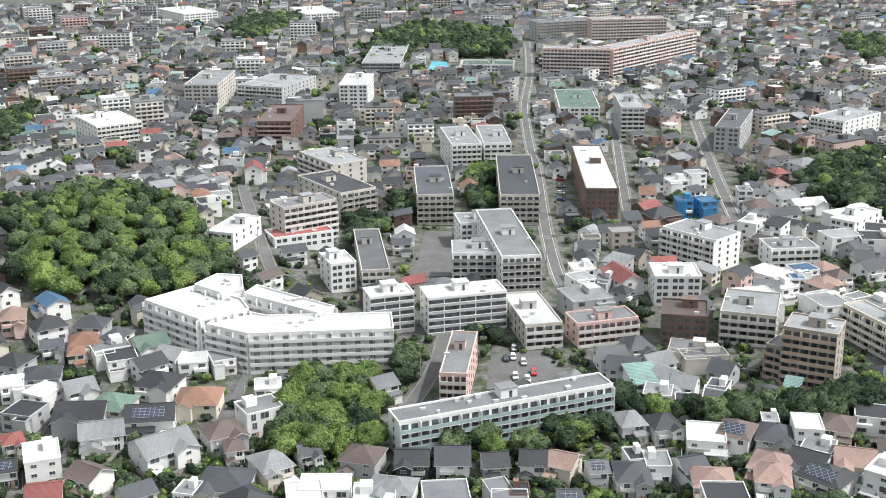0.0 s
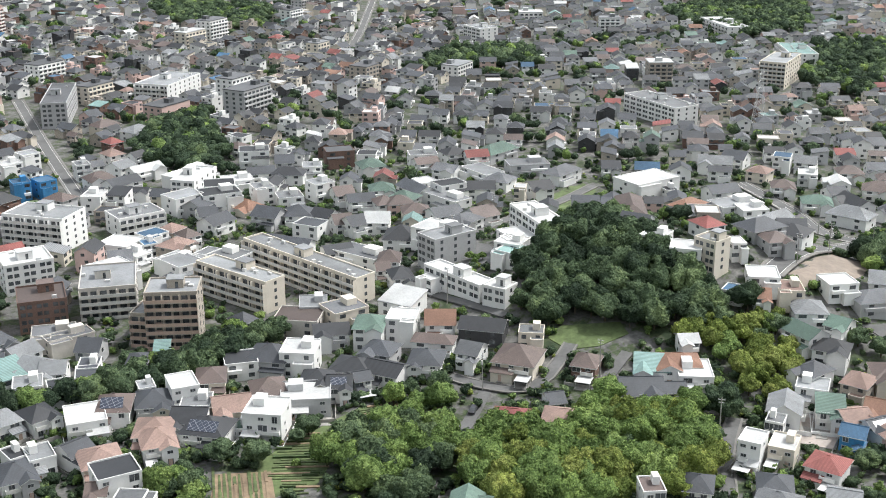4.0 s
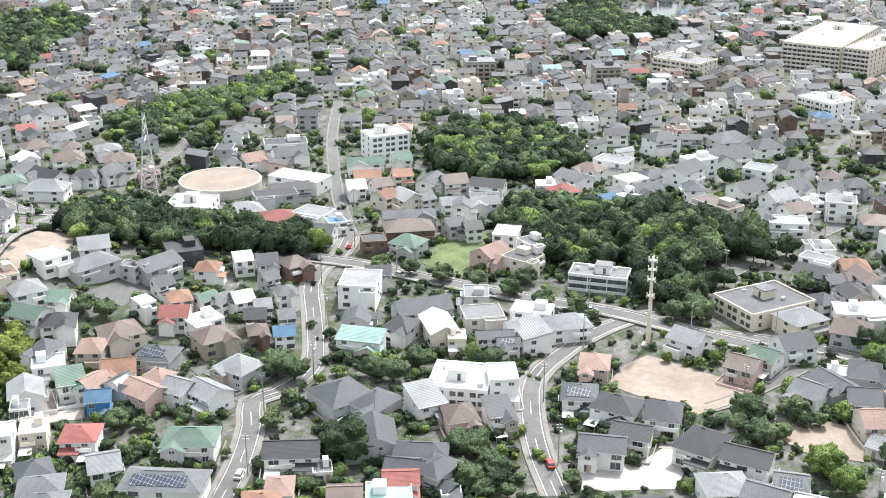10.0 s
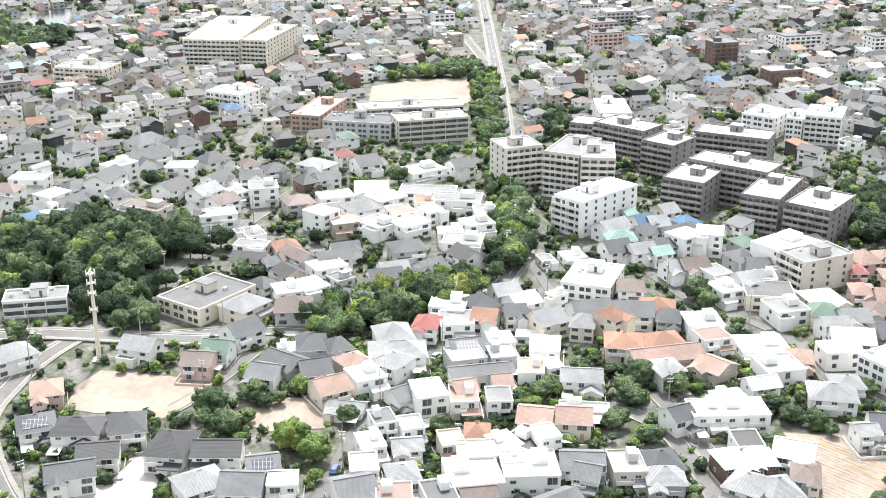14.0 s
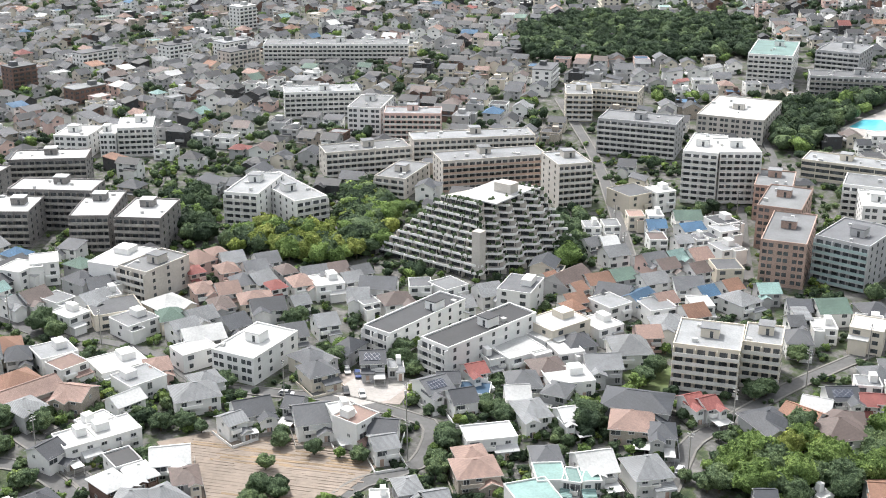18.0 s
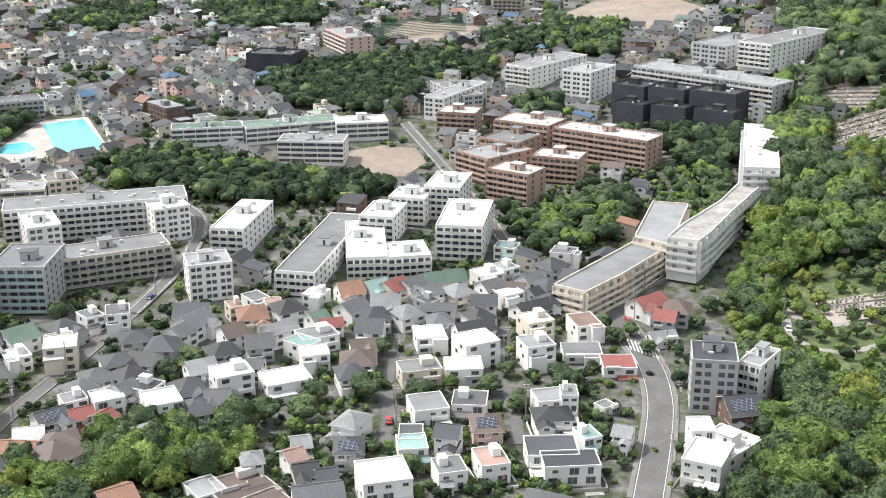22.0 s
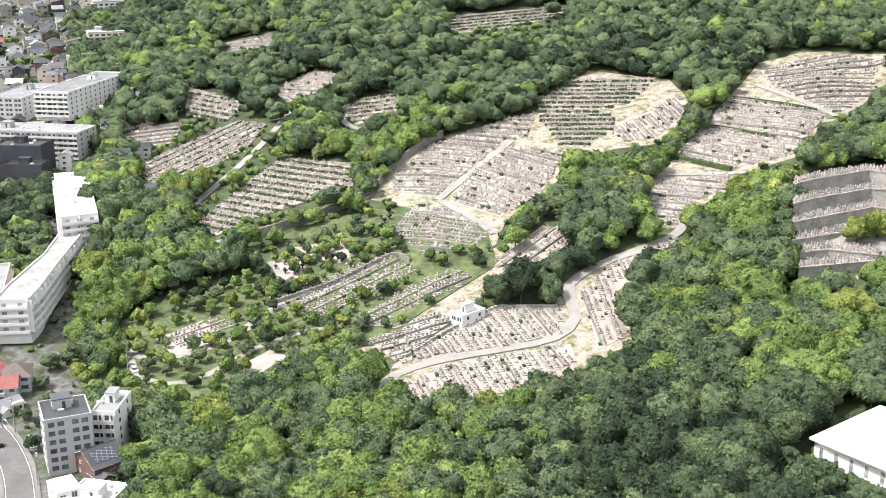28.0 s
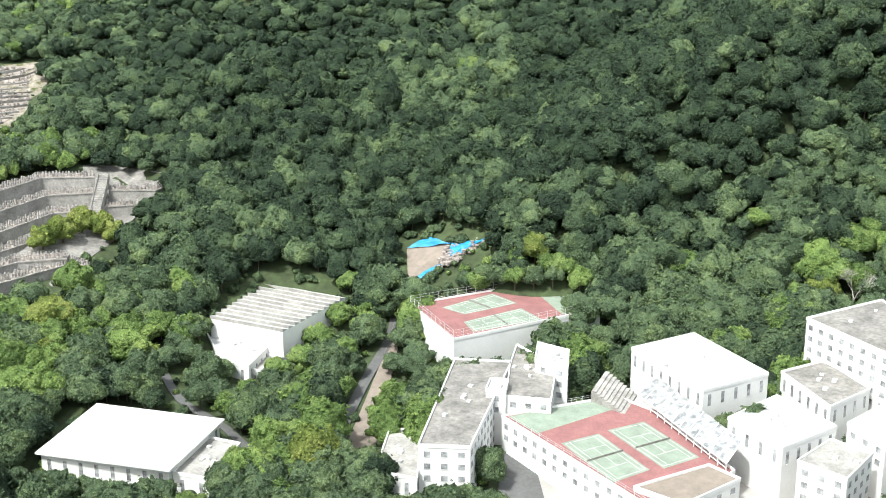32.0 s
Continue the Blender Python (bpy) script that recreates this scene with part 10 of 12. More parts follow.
joined_house(56.9, -383.8, 223, 8.2, 9.4, "w", "w", "flat")
joined_house(387.8, 18.2, 254, 11.4, 8.3, "k", "w", "gable")
joined_house(388.8, 2.1, 214, 13.1, 6.6, "b", "g", "gable")
joined_house(73.4, -382.1, 222, 8.7, 10.6, "l", "c", "hip")
joined_house(139.2, -363.9, 230, 6.4, 8.3, "l", "w", "flat")
joined_house(381.3, -81.0, 279, 4.9, 7.0, "g", "w", "flat", 1)
joined_house(361.0, -147.4, 257, 6.9, 9.2, "d", "g", "gable")
joined_house(324.5, -216.3, 258, 6.6, 8.9, "b", "g", "gable")
joined_house(333.9, -202.4, 262, 5.7, 7.6, "b", "g", "hip")
joined_house(109.7, -375.2, 213, 8.2, 10.6, "o", "w", "gable")
joined_house(310.0, 239.4, 312, 9.4, 9.4, "l", "w", "gable")
joined_house(223.0, 322.3, 301, 9.3, 9.4, "w", "w", "flat")
joined_house(376.4, 109.7, 324, 7.5, 9.4, "g", "w", "flat", 3)
joined_house(361.1, -153.1, 284, 8.4, 8.3, "l", "w", "flat")
joined_house(63.1, -387.5, 223, 7.8, 9.4, "g", "w", "gable")
joined_house(54.8, -389.0, 182, 5.7, 7.6, "b", "w", "gable")
joined_house(288.4, 266.9, 340, 8.1, 9.4, "b", "g", "hip")
joined_house(273.2, 282.6, 355, 7.7, 9.4, "r", "w", "hip")
joined_house(186.0, 346.3, 340, 4.5, 7.0, "b", "w", "gable")
joined_house(256.5, 298.3, 299, 9.5, 8.3, "d", "w", "gable")
joined_house(96.0, -381.7, 241, 8.7, 9.4, "r", "c", "gable")
joined_house(101.9, -380.3, 224, 7.9, 9.4, "t", "w", "gable")
joined_house(342.1, -195.0, 256, 7.4, 9.4, "g", "w", "gable")
joined_house(392.3, -34.7, 280, 11.4, 10.6, "d", "g", "hip")
joined_house(383.7, -90.6, 278, 8.0, 7.7, "w", "w", "flat", 1)
joined_house(347.3, -187.4, 259, 6.5, 8.6, "p", "p", "hip")
joined_house(90.0, -384.6, 241, 8.7, 9.4, "g", "w", "gable")
joined_house(394.9, -13.5, 283, 9.4, 6.6, "d", "w", "gable")
joined_house(-138.9, 370.6, 14, 7.2, 9.6, "p", "p", "hip")
joined_house(353.4, -178.2, 263, 5.5, 7.4, "r", "p", "hip")
joined_house(44.3, -393.5, 222, 7.8, 9.4, "d", "g", "hip")
joined_house(377.8, -119.3, 287, 7.1, 6.6, "t", "w", "gable")
joined_house(330.5, 218.9, 312, 11.6, 13.0, "k", "k", "flat")
joined_house(380.0, -113.2, 283, 8.9, 9.4, "l", "w", "gable")
joined_house(383.1, -105.3, 284, 8.9, 9.4, "d", "w", "gable")
joined_house(247.8, -310.9, 258, 6.2, 8.3, "b", "w", "gable")
joined_house(370.1, -145.5, 283, 8.9, 9.4, "d", "g", "hip")
joined_house(397.9, 6.4, 285, 8.4, 9.4, "o", "p", "hip")
joined_house(368.3, 152.4, 261, 10.2, 9.4, "n", "g", "hip")
joined_house(257.2, -305.8, 255, 7.1, 9.4, "b", "w", "gable")
joined_house(228.6, 327.8, 263, 12.4, 9.4, "w", "w", "flat")
joined_house(366.8, -159.2, 300, 19.1, 14.2, "w", "w", "flat", 4)
joined_house(48.7, 396.9, 17, 14.6, 14.2, "l", "g", "flat", 3)
joined_house(396.2, -54.6, 255, 13.7, 10.6, "l", "w", "flat")
joined_house(365.0, 164.2, 302, 8.2, 8.3, "k", "b", "flat")
joined_house(381.7, 121.0, 278, 8.4, 10.6, "w", "w", "flat", 3)
joined_house(400.3, 18.1, 252, 11.3, 6.6, "l", "w", "flat")
joined_house(191.9, 352.0, 326, 7.2, 9.4, "b", "w", "hip")
joined_house(370.5, -153.6, 264, 5.4, 7.2, "o", "p", "hip")
joined_house(80.6, -393.0, 212, 14.2, 9.4, "n", "w", "gable")
joined_house(51.0, -398.8, 224, 7.1, 9.4, "g", "g", "gable")
joined_house(347.3, -202.6, 257, 7.6, 9.4, "g", "w", "gable")
joined_house(291.8, 277.2, 358, 14.0, 10.6, "d", "g", "hip")
joined_house(243.6, -321.5, 235, 9.3, 10.6, "g", "c", "flat")
joined_house(263.4, -306.4, 254, 8.1, 9.4, "g", "p", "gable")
joined_house(385.3, -122.9, 285, 8.2, 8.3, "d", "g", "gable")
joined_house(356.5, -194.2, 257, 7.6, 9.4, "l", "w", "gable")
joined_house(66.9, -402.0, 223, 8.6, 9.4, "w", "w", "flat")
joined_house(386.3, -130.8, 299, 10.6, 9.4, "w", "w", "flat", 3)
joined_house(393.1, -109.8, 267, 10.2, 8.3, "t", "g", "hip")
joined_house(363.8, -185.3, 279, 8.0, 10.6, "p", "p", "hip")
joined_house(107.4, 394.7, 12, 12.4, 13.0, "w", "w", "flat", 3)
joined_house(377.9, -156.9, 283, 9.2, 8.3, "o", "p", "hip")
joined_house(261.1, -315.0, 258, 6.4, 8.3, "t", "g", "gable")
joined_house(304.1, 274.0, 292, 11.2, 10.6, "k", "w", "hip")
joined_house(129.7, 388.5, 14, 10.5, 13.0, "l", "w", "flat", 3)
joined_house(277.1, -301.7, 254, 8.2, 8.3, "l", "w", "gable")
joined_house(406.7, -51.4, 267, 8.9, 8.3, "w", "w", "flat")
joined_house(145.3, 383.9, 25, 12.2, 11.8, "l", "w", "flat", 3)
joined_house(256.2, -321.4, 255, 7.3, 9.4, "p", "w", "gable")
joined_house(188.7, 365.8, 293, 19.1, 10.6, "g", "w", "flat")
joined_house(387.2, -139.9, 249, 9.3, 10.6, "w", "w", "flat", 3)
joined_house(367.9, 185.0, 278, 8.3, 8.3, "d", "w", "gable")
joined_house(383.3, -151.1, 287, 7.4, 9.4, "n", "g", "hip")
joined_house(61.3, -407.6, 227, 6.9, 8.3, "l", "w", "flat")
joined_house(364.5, -193.0, 264, 5.9, 7.8, "p", "p", "hip")
joined_house(389.8, 136.5, 305, 5.6, 7.5, "k", "w", "gable")
joined_house(382.8, 158.3, 301, 17.2, 10.6, "b", "b", "hip")
joined_house(139.1, 392.1, 354, 5.3, 7.1, "l", "w", "gable")
joined_house(45.6, -414.1, 234, 9.8, 9.4, "d", "g", "hip")
joined_house(182.8, 374.6, 352, 10.0, 8.3, "d", "w", "gable")
joined_house(391.3, 144.0, 313, 6.9, 8.3, "d", "g", "gable")
joined_house(399.4, -121.4, 288, 7.5, 9.4, "d", "w", "hip")
joined_house(413.7, -62.0, 283, 10.8, 9.4, "l", "w", "flat")
joined_house(416.7, -37.8, 298, 12.0, 10.6, "l", "w", "flat")
joined_house(131.8, 397.2, 293, 11.0, 9.4, "l", "w", "flat")
joined_house(397.4, -131.4, 294, 12.1, 9.4, "d", "g", "gable")
joined_house(404.6, -109.6, 298, 11.2, 9.4, "l", "w", "gable")
joined_house(289.9, -302.9, 263, 5.7, 7.6, "g", "w", "gable")
joined_house(285.5, -307.5, 246, 5.7, 7.6, "w", "w", "gable")
joined_house(418.9, -26.6, 218, 12.4, 10.6, "l", "w", "flat")
joined_house(145.7, 394.5, 302, 15.6, 8.3, "l", "w", "flat")
joined_house(217.4, 360.8, 294, 16.1, 13.0, "w", "w", "flat", 3)
joined_house(255.0, -335.4, 252, 8.8, 9.4, "l", "w", "flat")
joined_house(378.7, 185.0, 310, 6.7, 6.6, "u", "w", "flat")
joined_house(422.7, -14.5, 284, 10.6, 10.6, "p", "e", "flat")
joined_house(49.9, 421.4, 22, 8.0, 9.4, "l", "w", "flat")
joined_house(114.5, 409.1, 345, 7.9, 9.4, "g", "w", "gable")
joined_house(58.6, 421.2, 330, 6.5, 8.3, "l", "g", "flat")
joined_house(270.0, -329.5, 245, 5.7, 7.6, "l", "w", "gable")
joined_house(408.9, -121.9, 289, 7.7, 8.3, "u", "w", "gable")
joined_house(407.6, -126.7, 281, 7.1, 9.4, "l", "w", "gable")
joined_house(426.9, -6.4, 314, 8.8, 10.6, "w", "w", "flat", 3)
joined_house(394.6, 163.2, 301, 18.9, 6.6, "g", "g", "gable")
joined_house(65.4, 422.5, 287, 16.3, 9.4, "r", "w", "gable")
joined_house(120.5, 410.5, 23, 7.3, 9.4, "w", "w", "flat")
joined_house(278.2, -325.1, 234, 6.5, 8.7, "b", "w", "flat")
joined_house(374.8, 207.6, 314, 15.5, 10.6, "r", "w", "hip")
joined_house(209.3, 374.4, 323, 11.9, 13.0, "k", "w", "hip")
joined_house(172.7, 393.1, 306, 18.0, 6.6, "d", "w", "gable")
joined_house(267.7, -335.7, 249, 4.5, 7.0, "g", "w", "flat")
joined_house(297.7, -311.2, 235, 6.0, 8.0, "l", "w", "flat", 3)
joined_house(408.0, -138.1, 288, 7.8, 8.3, "u", "g", "hip")
joined_house(279.5, 328.7, 236, 24.0, 9.4, "b", "w", "hip")
joined_house(265.3, -340.4, 265, 5.4, 7.2, "d", "w", "flat")
joined_house(384.4, 196.9, 262, 12.6, 10.6, "l", "w", "flat")
joined_house(293.6, -317.0, 235, 6.0, 8.0, "l", "w", "flat", 3)
joined_house(431.3, -35.9, 288, 9.0, 9.4, "p", "w", "flat")
joined_house(427.8, -67.1, 267, 8.3, 9.4, "l", "w", "flat")
joined_house(430.6, -47.4, 294, 7.2, 9.4, "p", "w", "flat")
joined_house(417.2, -118.9, 288, 4.5, 7.0, "t", "g", "gable")
joined_house(264.0, -345.2, 254, 8.1, 8.3, "l", "w", "flat", 3)
joined_house(136.2, 412.9, 31, 10.9, 9.4, "p", "e", "hip")
joined_house(51.8, 433.4, 8, 8.5, 9.4, "w", "w", "flat")
joined_house(436.2, 31.8, 283, 13.8, 9.4, "l", "w", "flat")
joined_house(377.0, 222.6, 314, 14.6, 10.6, "l", "g", "hip")
joined_house(438.2, -22.0, 297, 12.9, 10.6, "l", "w", "hip")
joined_house(128.2, 420.1, 1, 5.1, 6.8, "u", "w", "flat")
joined_house(437.7, 43.9, 319, 8.2, 9.4, "d", "g", "gable")
joined_house(277.0, -342.0, 252, 8.7, 8.3, "u", "w", "gable")
joined_house(235.4, 372.9, 18, 12.9, 9.4, "g", "w", "hip")
joined_house(420.5, -134.0, 292, 7.1, 9.4, "l", "c", "gable")
joined_house(287.6, -335.1, 234, 6.6, 8.3, "u", "w", "gable")
joined_house(322.0, 302.6, 8, 20.7, 8.3, "l", "w", "gable")
joined_house(414.9, 153.5, 302, 9.0, 8.3, "l", "w", "gable")
joined_house(119.8, 426.0, 310, 12.5, 11.8, "w", "w", "flat")
joined_house(419.8, 142.3, 301, 10.5, 8.3, "l", "w", "gable")
joined_house(270.0, -351.8, 252, 9.2, 10.6, "d", "w", "flat", 3)
joined_house(442.6, -45.9, 267, 7.4, 9.4, "o", "c", "flat")
joined_house(82.5, 437.6, 7, 9.2, 9.4, "r", "w", "gable")
joined_house(144.1, 421.5, 12, 6.5, 8.3, "b", "w", "hip")
joined_house(443.6, -59.0, 256, 18.4, 10.6, "l", "w", "flat")
joined_house(416.2, 165.3, 320, 5.8, 7.7, "g", "w", "gable")
joined_house(447.0, -31.7, 300, 12.9, 10.6, "l", "w", "flat")
joined_house(448.2, 1.9, 285, 10.6, 10.6, "b", "g", "hip")
joined_house(414.3, 171.7, 235, 11.1, 9.4, "l", "c", "gable")
joined_house(132.8, 429.2, 18, 9.6, 8.3, "u", "w", "flat")
joined_house(411.8, 180.0, 335, 6.9, 9.2, "o", "c", "gable")
joined_house(204.3, 400.4, 5, 9.6, 9.4, "d", "w", "gable")
joined_house(245.8, 377.1, 5, 10.4, 10.6, "b", "w", "gable")
joined_house(188.7, 408.7, 304, 11.0, 9.4, "d", "w", "flat")
joined_house(299.6, -336.9, 233, 6.2, 8.3, "p", "c", "flat")
joined_house(439.7, 99.9, 315, 6.8, 6.6, "u", "w", "gable")
joined_house(447.6, 58.6, 237, 17.5, 9.4, "b", "s", "flat")
joined_house(212.4, 398.5, 326, 9.2, 10.6, "w", "w", "gable")
joined_house(451.2, 30.5, 308, 10.0, 9.4, "b", "w", "gable")
joined_house(295.1, -342.9, 233, 5.8, 7.7, "w", "w", "flat")
joined_house(200.5, 406.0, 349, 7.2, 9.4, "b", "w", "gable")
joined_house(286.5, -351.4, 233, 9.8, 9.4, "n", "w", "gable")
joined_house(453.4, -12.4, 282, 13.5, 9.4, "l", "w", "flat")
joined_house(398.3, 220.3, 309, 16.6, 9.4, "k", "g", "flat")
joined_house(141.6, 432.6, 300, 7.4, 8.3, "p", "e", "hip")
joined_house(237.0, 389.7, 356, 11.8, 10.6, "g", "w", "gable")
joined_house(446.9, 93.4, 317, 8.8, 8.3, "w", "w", "flat")
joined_house(455.0, -48.8, 257, 22.1, 10.6, "l", "w", "flat")
joined_house(448.2, 99.8, 316, 7.0, 8.3, "g", "w", "gable")
joined_house(443.9, 117.9, 317, 10.1, 9.4, "r", "w", "hip")
joined_house(458.8, -26.9, 267, 12.7, 11.8, "w", "w", "gable")
joined_house(159.3, 432.2, 25, 11.6, 9.4, "d", "w", "gable")
joined_house(460.4, 15.1, 275, 10.9, 10.6, "l", "w", "flat", 3)
joined_house(230.4, 400.3, 338, 10.6, 9.4, "b", "c", "hip")
joined_house(198.9, 417.2, 299, 8.7, 8.3, "k", "w", "gable")
joined_house(56.4, 460.0, 9, 7.4, 8.3, "d", "w", "gable")
joined_house(408.2, 219.6, 309, 16.0, 8.3, "k", "g", "gable")
joined_house(462.9, 25.7, 302, 6.3, 8.4, "w", "w", "flat")
joined_house(439.6, 147.4, 274, 13.2, 8.3, "k", "w", "gable")
joined_house(455.2, 88.0, 314, 11.5, 9.4, "d", "w", "gable")
joined_house(420.5, 196.5, 305, 7.1, 9.5, "w", "w", "gable")
joined_house(463.8, 38.1, 320, 11.7, 9.4, "l", "w", "gable")
joined_house(448.0, 126.3, 293, 7.5, 8.3, "w", "w", "flat")
joined_house(426.1, 187.9, 316, 7.2, 8.3, "b", "w", "gable")
joined_house(180.7, 429.5, 305, 10.7, 10.6, "d", "g", "gable")
joined_house(191.2, 425.0, 332, 10.3, 10.6, "d", "w", "hip")
joined_house(439.7, 162.0, 307, 9.5, 9.4, "b", "w", "gable")
joined_house(438.4, 171.3, 360, 12.9, 8.3, "d", "w", "gable")
joined_house(321.4, 344.0, 14, 13.5, 9.4, "o", "w", "hip")
joined_house(160.2, 444.7, 353, 7.1, 9.4, "d", "w", "gable")
joined_house(315.8, -352.3, 262, 13.7, 14.2, "g", "c", "flat", 3)
joined_house(307.7, -360.0, 255, 8.8, 9.4, "w", "w", "flat", 3)
joined_house(341.5, 329.6, 338, 10.7, 10.6, "w", "w", "flat")
joined_house(474.6, -1.6, 297, 7.1, 9.4, "k", "b", "hip")
joined_house(473.0, 51.4, 321, 12.1, 10.6, "k", "w", "gable")
joined_house(231.5, 416.0, 343, 10.6, 9.4, "b", "p", "hip")
joined_house(466.4, 96.2, 321, 11.2, 9.4, "w", "w", "flat")
joined_house(461.6, 118.5, 241, 13.1, 9.4, "g", "w", "gable")
joined_house(226.7, 419.8, 351, 7.9, 9.4, "b", "w", "hip")
joined_house(422.4, 221.9, 265, 22.9, 11.8, "w", "w", "flat")
joined_house(434.9, 197.8, 298, 10.4, 8.3, "o", "w", "gable")
joined_house(478.1, -9.7, 290, 9.3, 9.4, "g", "w", "gable")
joined_house(441.5, 185.5, 305, 7.6, 8.3, "o", "c", "gable")
joined_house(480.3, 33.9, 318, 10.0, 9.4, "d", "w", "gable")
joined_house(342.3, 339.1, 351, 19.3, 11.8, "l", "w", "flat")
joined_house(481.8, 20.2, 267, 8.6, 9.4, "g", "w", "gable")
joined_house(220.9, 429.3, 344, 11.1, 9.4, "d", "w", "gable")
joined_house(252.3, 412.6, 280, 20.7, 9.4, "l", "w", "flat")
joined_house(236.9, 421.6, 301, 11.3, 10.6, "n", "g", "hip")
joined_house(59.8, 480.0, 56, 7.0, 6.6, "l", "w", "gable")
joined_house(373.7, 307.8, 289, 16.2, 10.6, "l", "w", "hip")
joined_house(161.9, 456.3, 35, 11.7, 9.4, "d", "g", "gable")
joined_house(476.9, 89.0, 319, 13.9, 9.4, "d", "w", "hip")
joined_house(484.0, -49.5, 296, 16.4, 11.8, "l", "w", "flat")
joined_house(279.4, 398.6, 319, 4.6, 7.0, "w", "c", "flat", 3)
joined_house(179.1, 452.7, 294, 14.7, 9.9, "o", "c", "hip", 1)
joined_house(480.6, 77.8, 340, 16.8, 10.6, "d", "w", "gable", 3)
joined_house(69.7, 482.7, 7, 10.8, 9.4, "k", "w", "gable")
joined_house(157.3, 463.4, 15, 13.7, 10.6, "l", "w", "flat", 3)
joined_house(197.9, 448.7, 347, 10.4, 10.6, "l", "w", "flat")
joined_house(476.6, 115.6, 252, 11.6, 9.4, "b", "w", "hip")
joined_house(171.5, 459.5, 354, 16.1, 11.8, "k", "w", "flat", 3)
joined_house(486.6, -65.6, 293, 8.9, 10.6, "d", "w", "gable")
joined_house(491.5, 11.2, 291, 9.4, 9.4, "d", "g", "hip")
joined_house(85.4, 484.4, 11, 6.8, 8.3, "o", "w", "gable")
joined_house(218.6, 441.2, 353, 8.0, 9.4, "b", "w", "gable")
joined_house(258.3, 420.8, 358, 12.2, 9.4, "k", "w", "flat", 3)
joined_house(450.8, 205.7, 300, 14.9, 8.3, "n", "w", "gable")
joined_house(290.9, 402.0, 351, 9.6, 10.6, "k", "w", "gable")
joined_house(496.3, -6.5, 232, 14.3, 10.6, "l", "w", "hip")
joined_house(247.9, 430.2, 273, 16.6, 9.4, "d", "w", "gable")
joined_house(190.1, 458.7, 354, 8.3, 9.4, "l", "w", "flat", 3)
joined_house(270.9, 416.5, 330, 12.5, 9.4, "k", "w", "gable")
joined_house(496.8, -26.8, 291, 9.8, 11.8, "g", "w", "gable")
joined_house(235.6, 438.2, 338, 10.1, 9.4, "n", "w", "hip")
joined_house(394.6, 303.9, 285, 10.3, 9.4, "d", "w", "hip")
joined_house(400.8, 297.1, 338, 9.0, 8.3, "d", "w", "gable")
joined_house(213.4, 451.4, 4, 9.3, 9.4, "l", "w", "flat", 3)
joined_house(376.5, 328.0, 318, 11.7, 9.4, "n", "w", "hip")
joined_house(461.4, 194.1, 305, 8.2, 8.3, "n", "w", "gable")
joined_house(336.1, 371.5, 348, 5.4, 6.6, "k", "w", "flat")
joined_house(496.3, 74.5, 316, 12.7, 9.4, "w", "w", "flat", 3)
joined_house(176.0, 470.7, 341, 12.8, 11.8, "k", "w", "flat", 3)
joined_house(490.8, 109.0, 258, 14.4, 10.6, "l", "w", "flat")
joined_house(389.3, 319.2, 255, 15.6, 8.3, "k", "w", "gable")
joined_house(353.5, 359.0, 347, 13.2, 9.4, "d", "w", "gable")
joined_house(501.3, 49.8, 260, 11.5, 10.6, "l", "w", "flat")
joined_house(433.3, 259.9, 312, 7.4, 8.3, "d", "w", "hip")
joined_house(439.5, 253.1, 320, 9.2, 9.4, "p", "w", "gable")
joined_house(256.5, 437.6, 357, 8.1, 9.4, "w", "w", "flat")
joined_house(333.9, 383.3, 3, 24.0, 15.3, "w", "w", "flat", 3)
joined_house(510.0, -18.9, 287, 7.1, 9.5, "r", "w", "hip")
joined_house(509.1, 37.4, 308, 12.4, 10.6, "d", "w", "hip")
joined_house(285.9, 423.9, 301, 11.6, 10.6, "g", "w", "hip")
joined_house(451.6, 241.9, 315, 13.9, 9.4, "d", "w", "gable")
joined_house(93.6, 505.0, 24, 13.8, 10.6, "k", "b", "hip")
joined_house(392.5, 333.1, 346, 8.0, 8.3, "d", "w", "gable")
joined_house(418.7, 305.4, 309, 12.5, 10.6, "b", "w", "hip")
joined_house(189.0, 483.3, 348, 13.1, 10.6, "w", "w", "flat")
joined_house(382.3, 352.0, 318, 9.6, 9.4, "b", "w", "hip")
joined_house(516.1, 66.2, 313, 19.6, 11.8, "d", "w", "gable")
joined_house(144.6, 503.3, 16, 14.3, 9.4, "d", "w", "gable")
joined_house(286.8, 438.6, 274, 18.5, 10.6, "l", "w", "flat")
joined_house(212.4, 480.4, 325, 13.5, 9.4, "k", "w", "hip")
joined_house(315.9, 420.0, 19, 17.3, 10.6, "g", "w", "hip")
joined_house(89.4, 518.0, 35, 10.3, 8.3, "r", "b", "gable")
joined_house(413.1, 327.3, 309, 13.2, 10.6, "b", "w", "hip")
joined_house(275.4, 449.8, 300, 10.8, 9.4, "g", "w", "gable")
joined_house(105.6, 517.9, 358, 7.3, 8.3, "u", "u", "flat", 3)
joined_house(115.2, 516.7, 12, 7.8, 8.3, "u", "u", "flat", 3)
joined_house(203.0, 490.0, 347, 11.7, 9.4, "d", "w", "gable")
joined_house(468.2, 252.4, 302, 18.8, 10.6, "d", "w", "flat")
joined_house(174.9, 503.4, 25, 23.5, 10.6, "w", "w", "flat")
joined_house(524.4, 95.6, 317, 13.4, 10.6, "d", "w", "hip", 3)
joined_house(138.3, 515.6, 7, 11.7, 9.4, "b", "w", "hip")
joined_house(249.4, 473.7, 349, 11.2, 10.6, "n", "w", "hip")
joined_house(226.2, 486.0, 337, 8.6, 9.4, "l", "w", "flat")
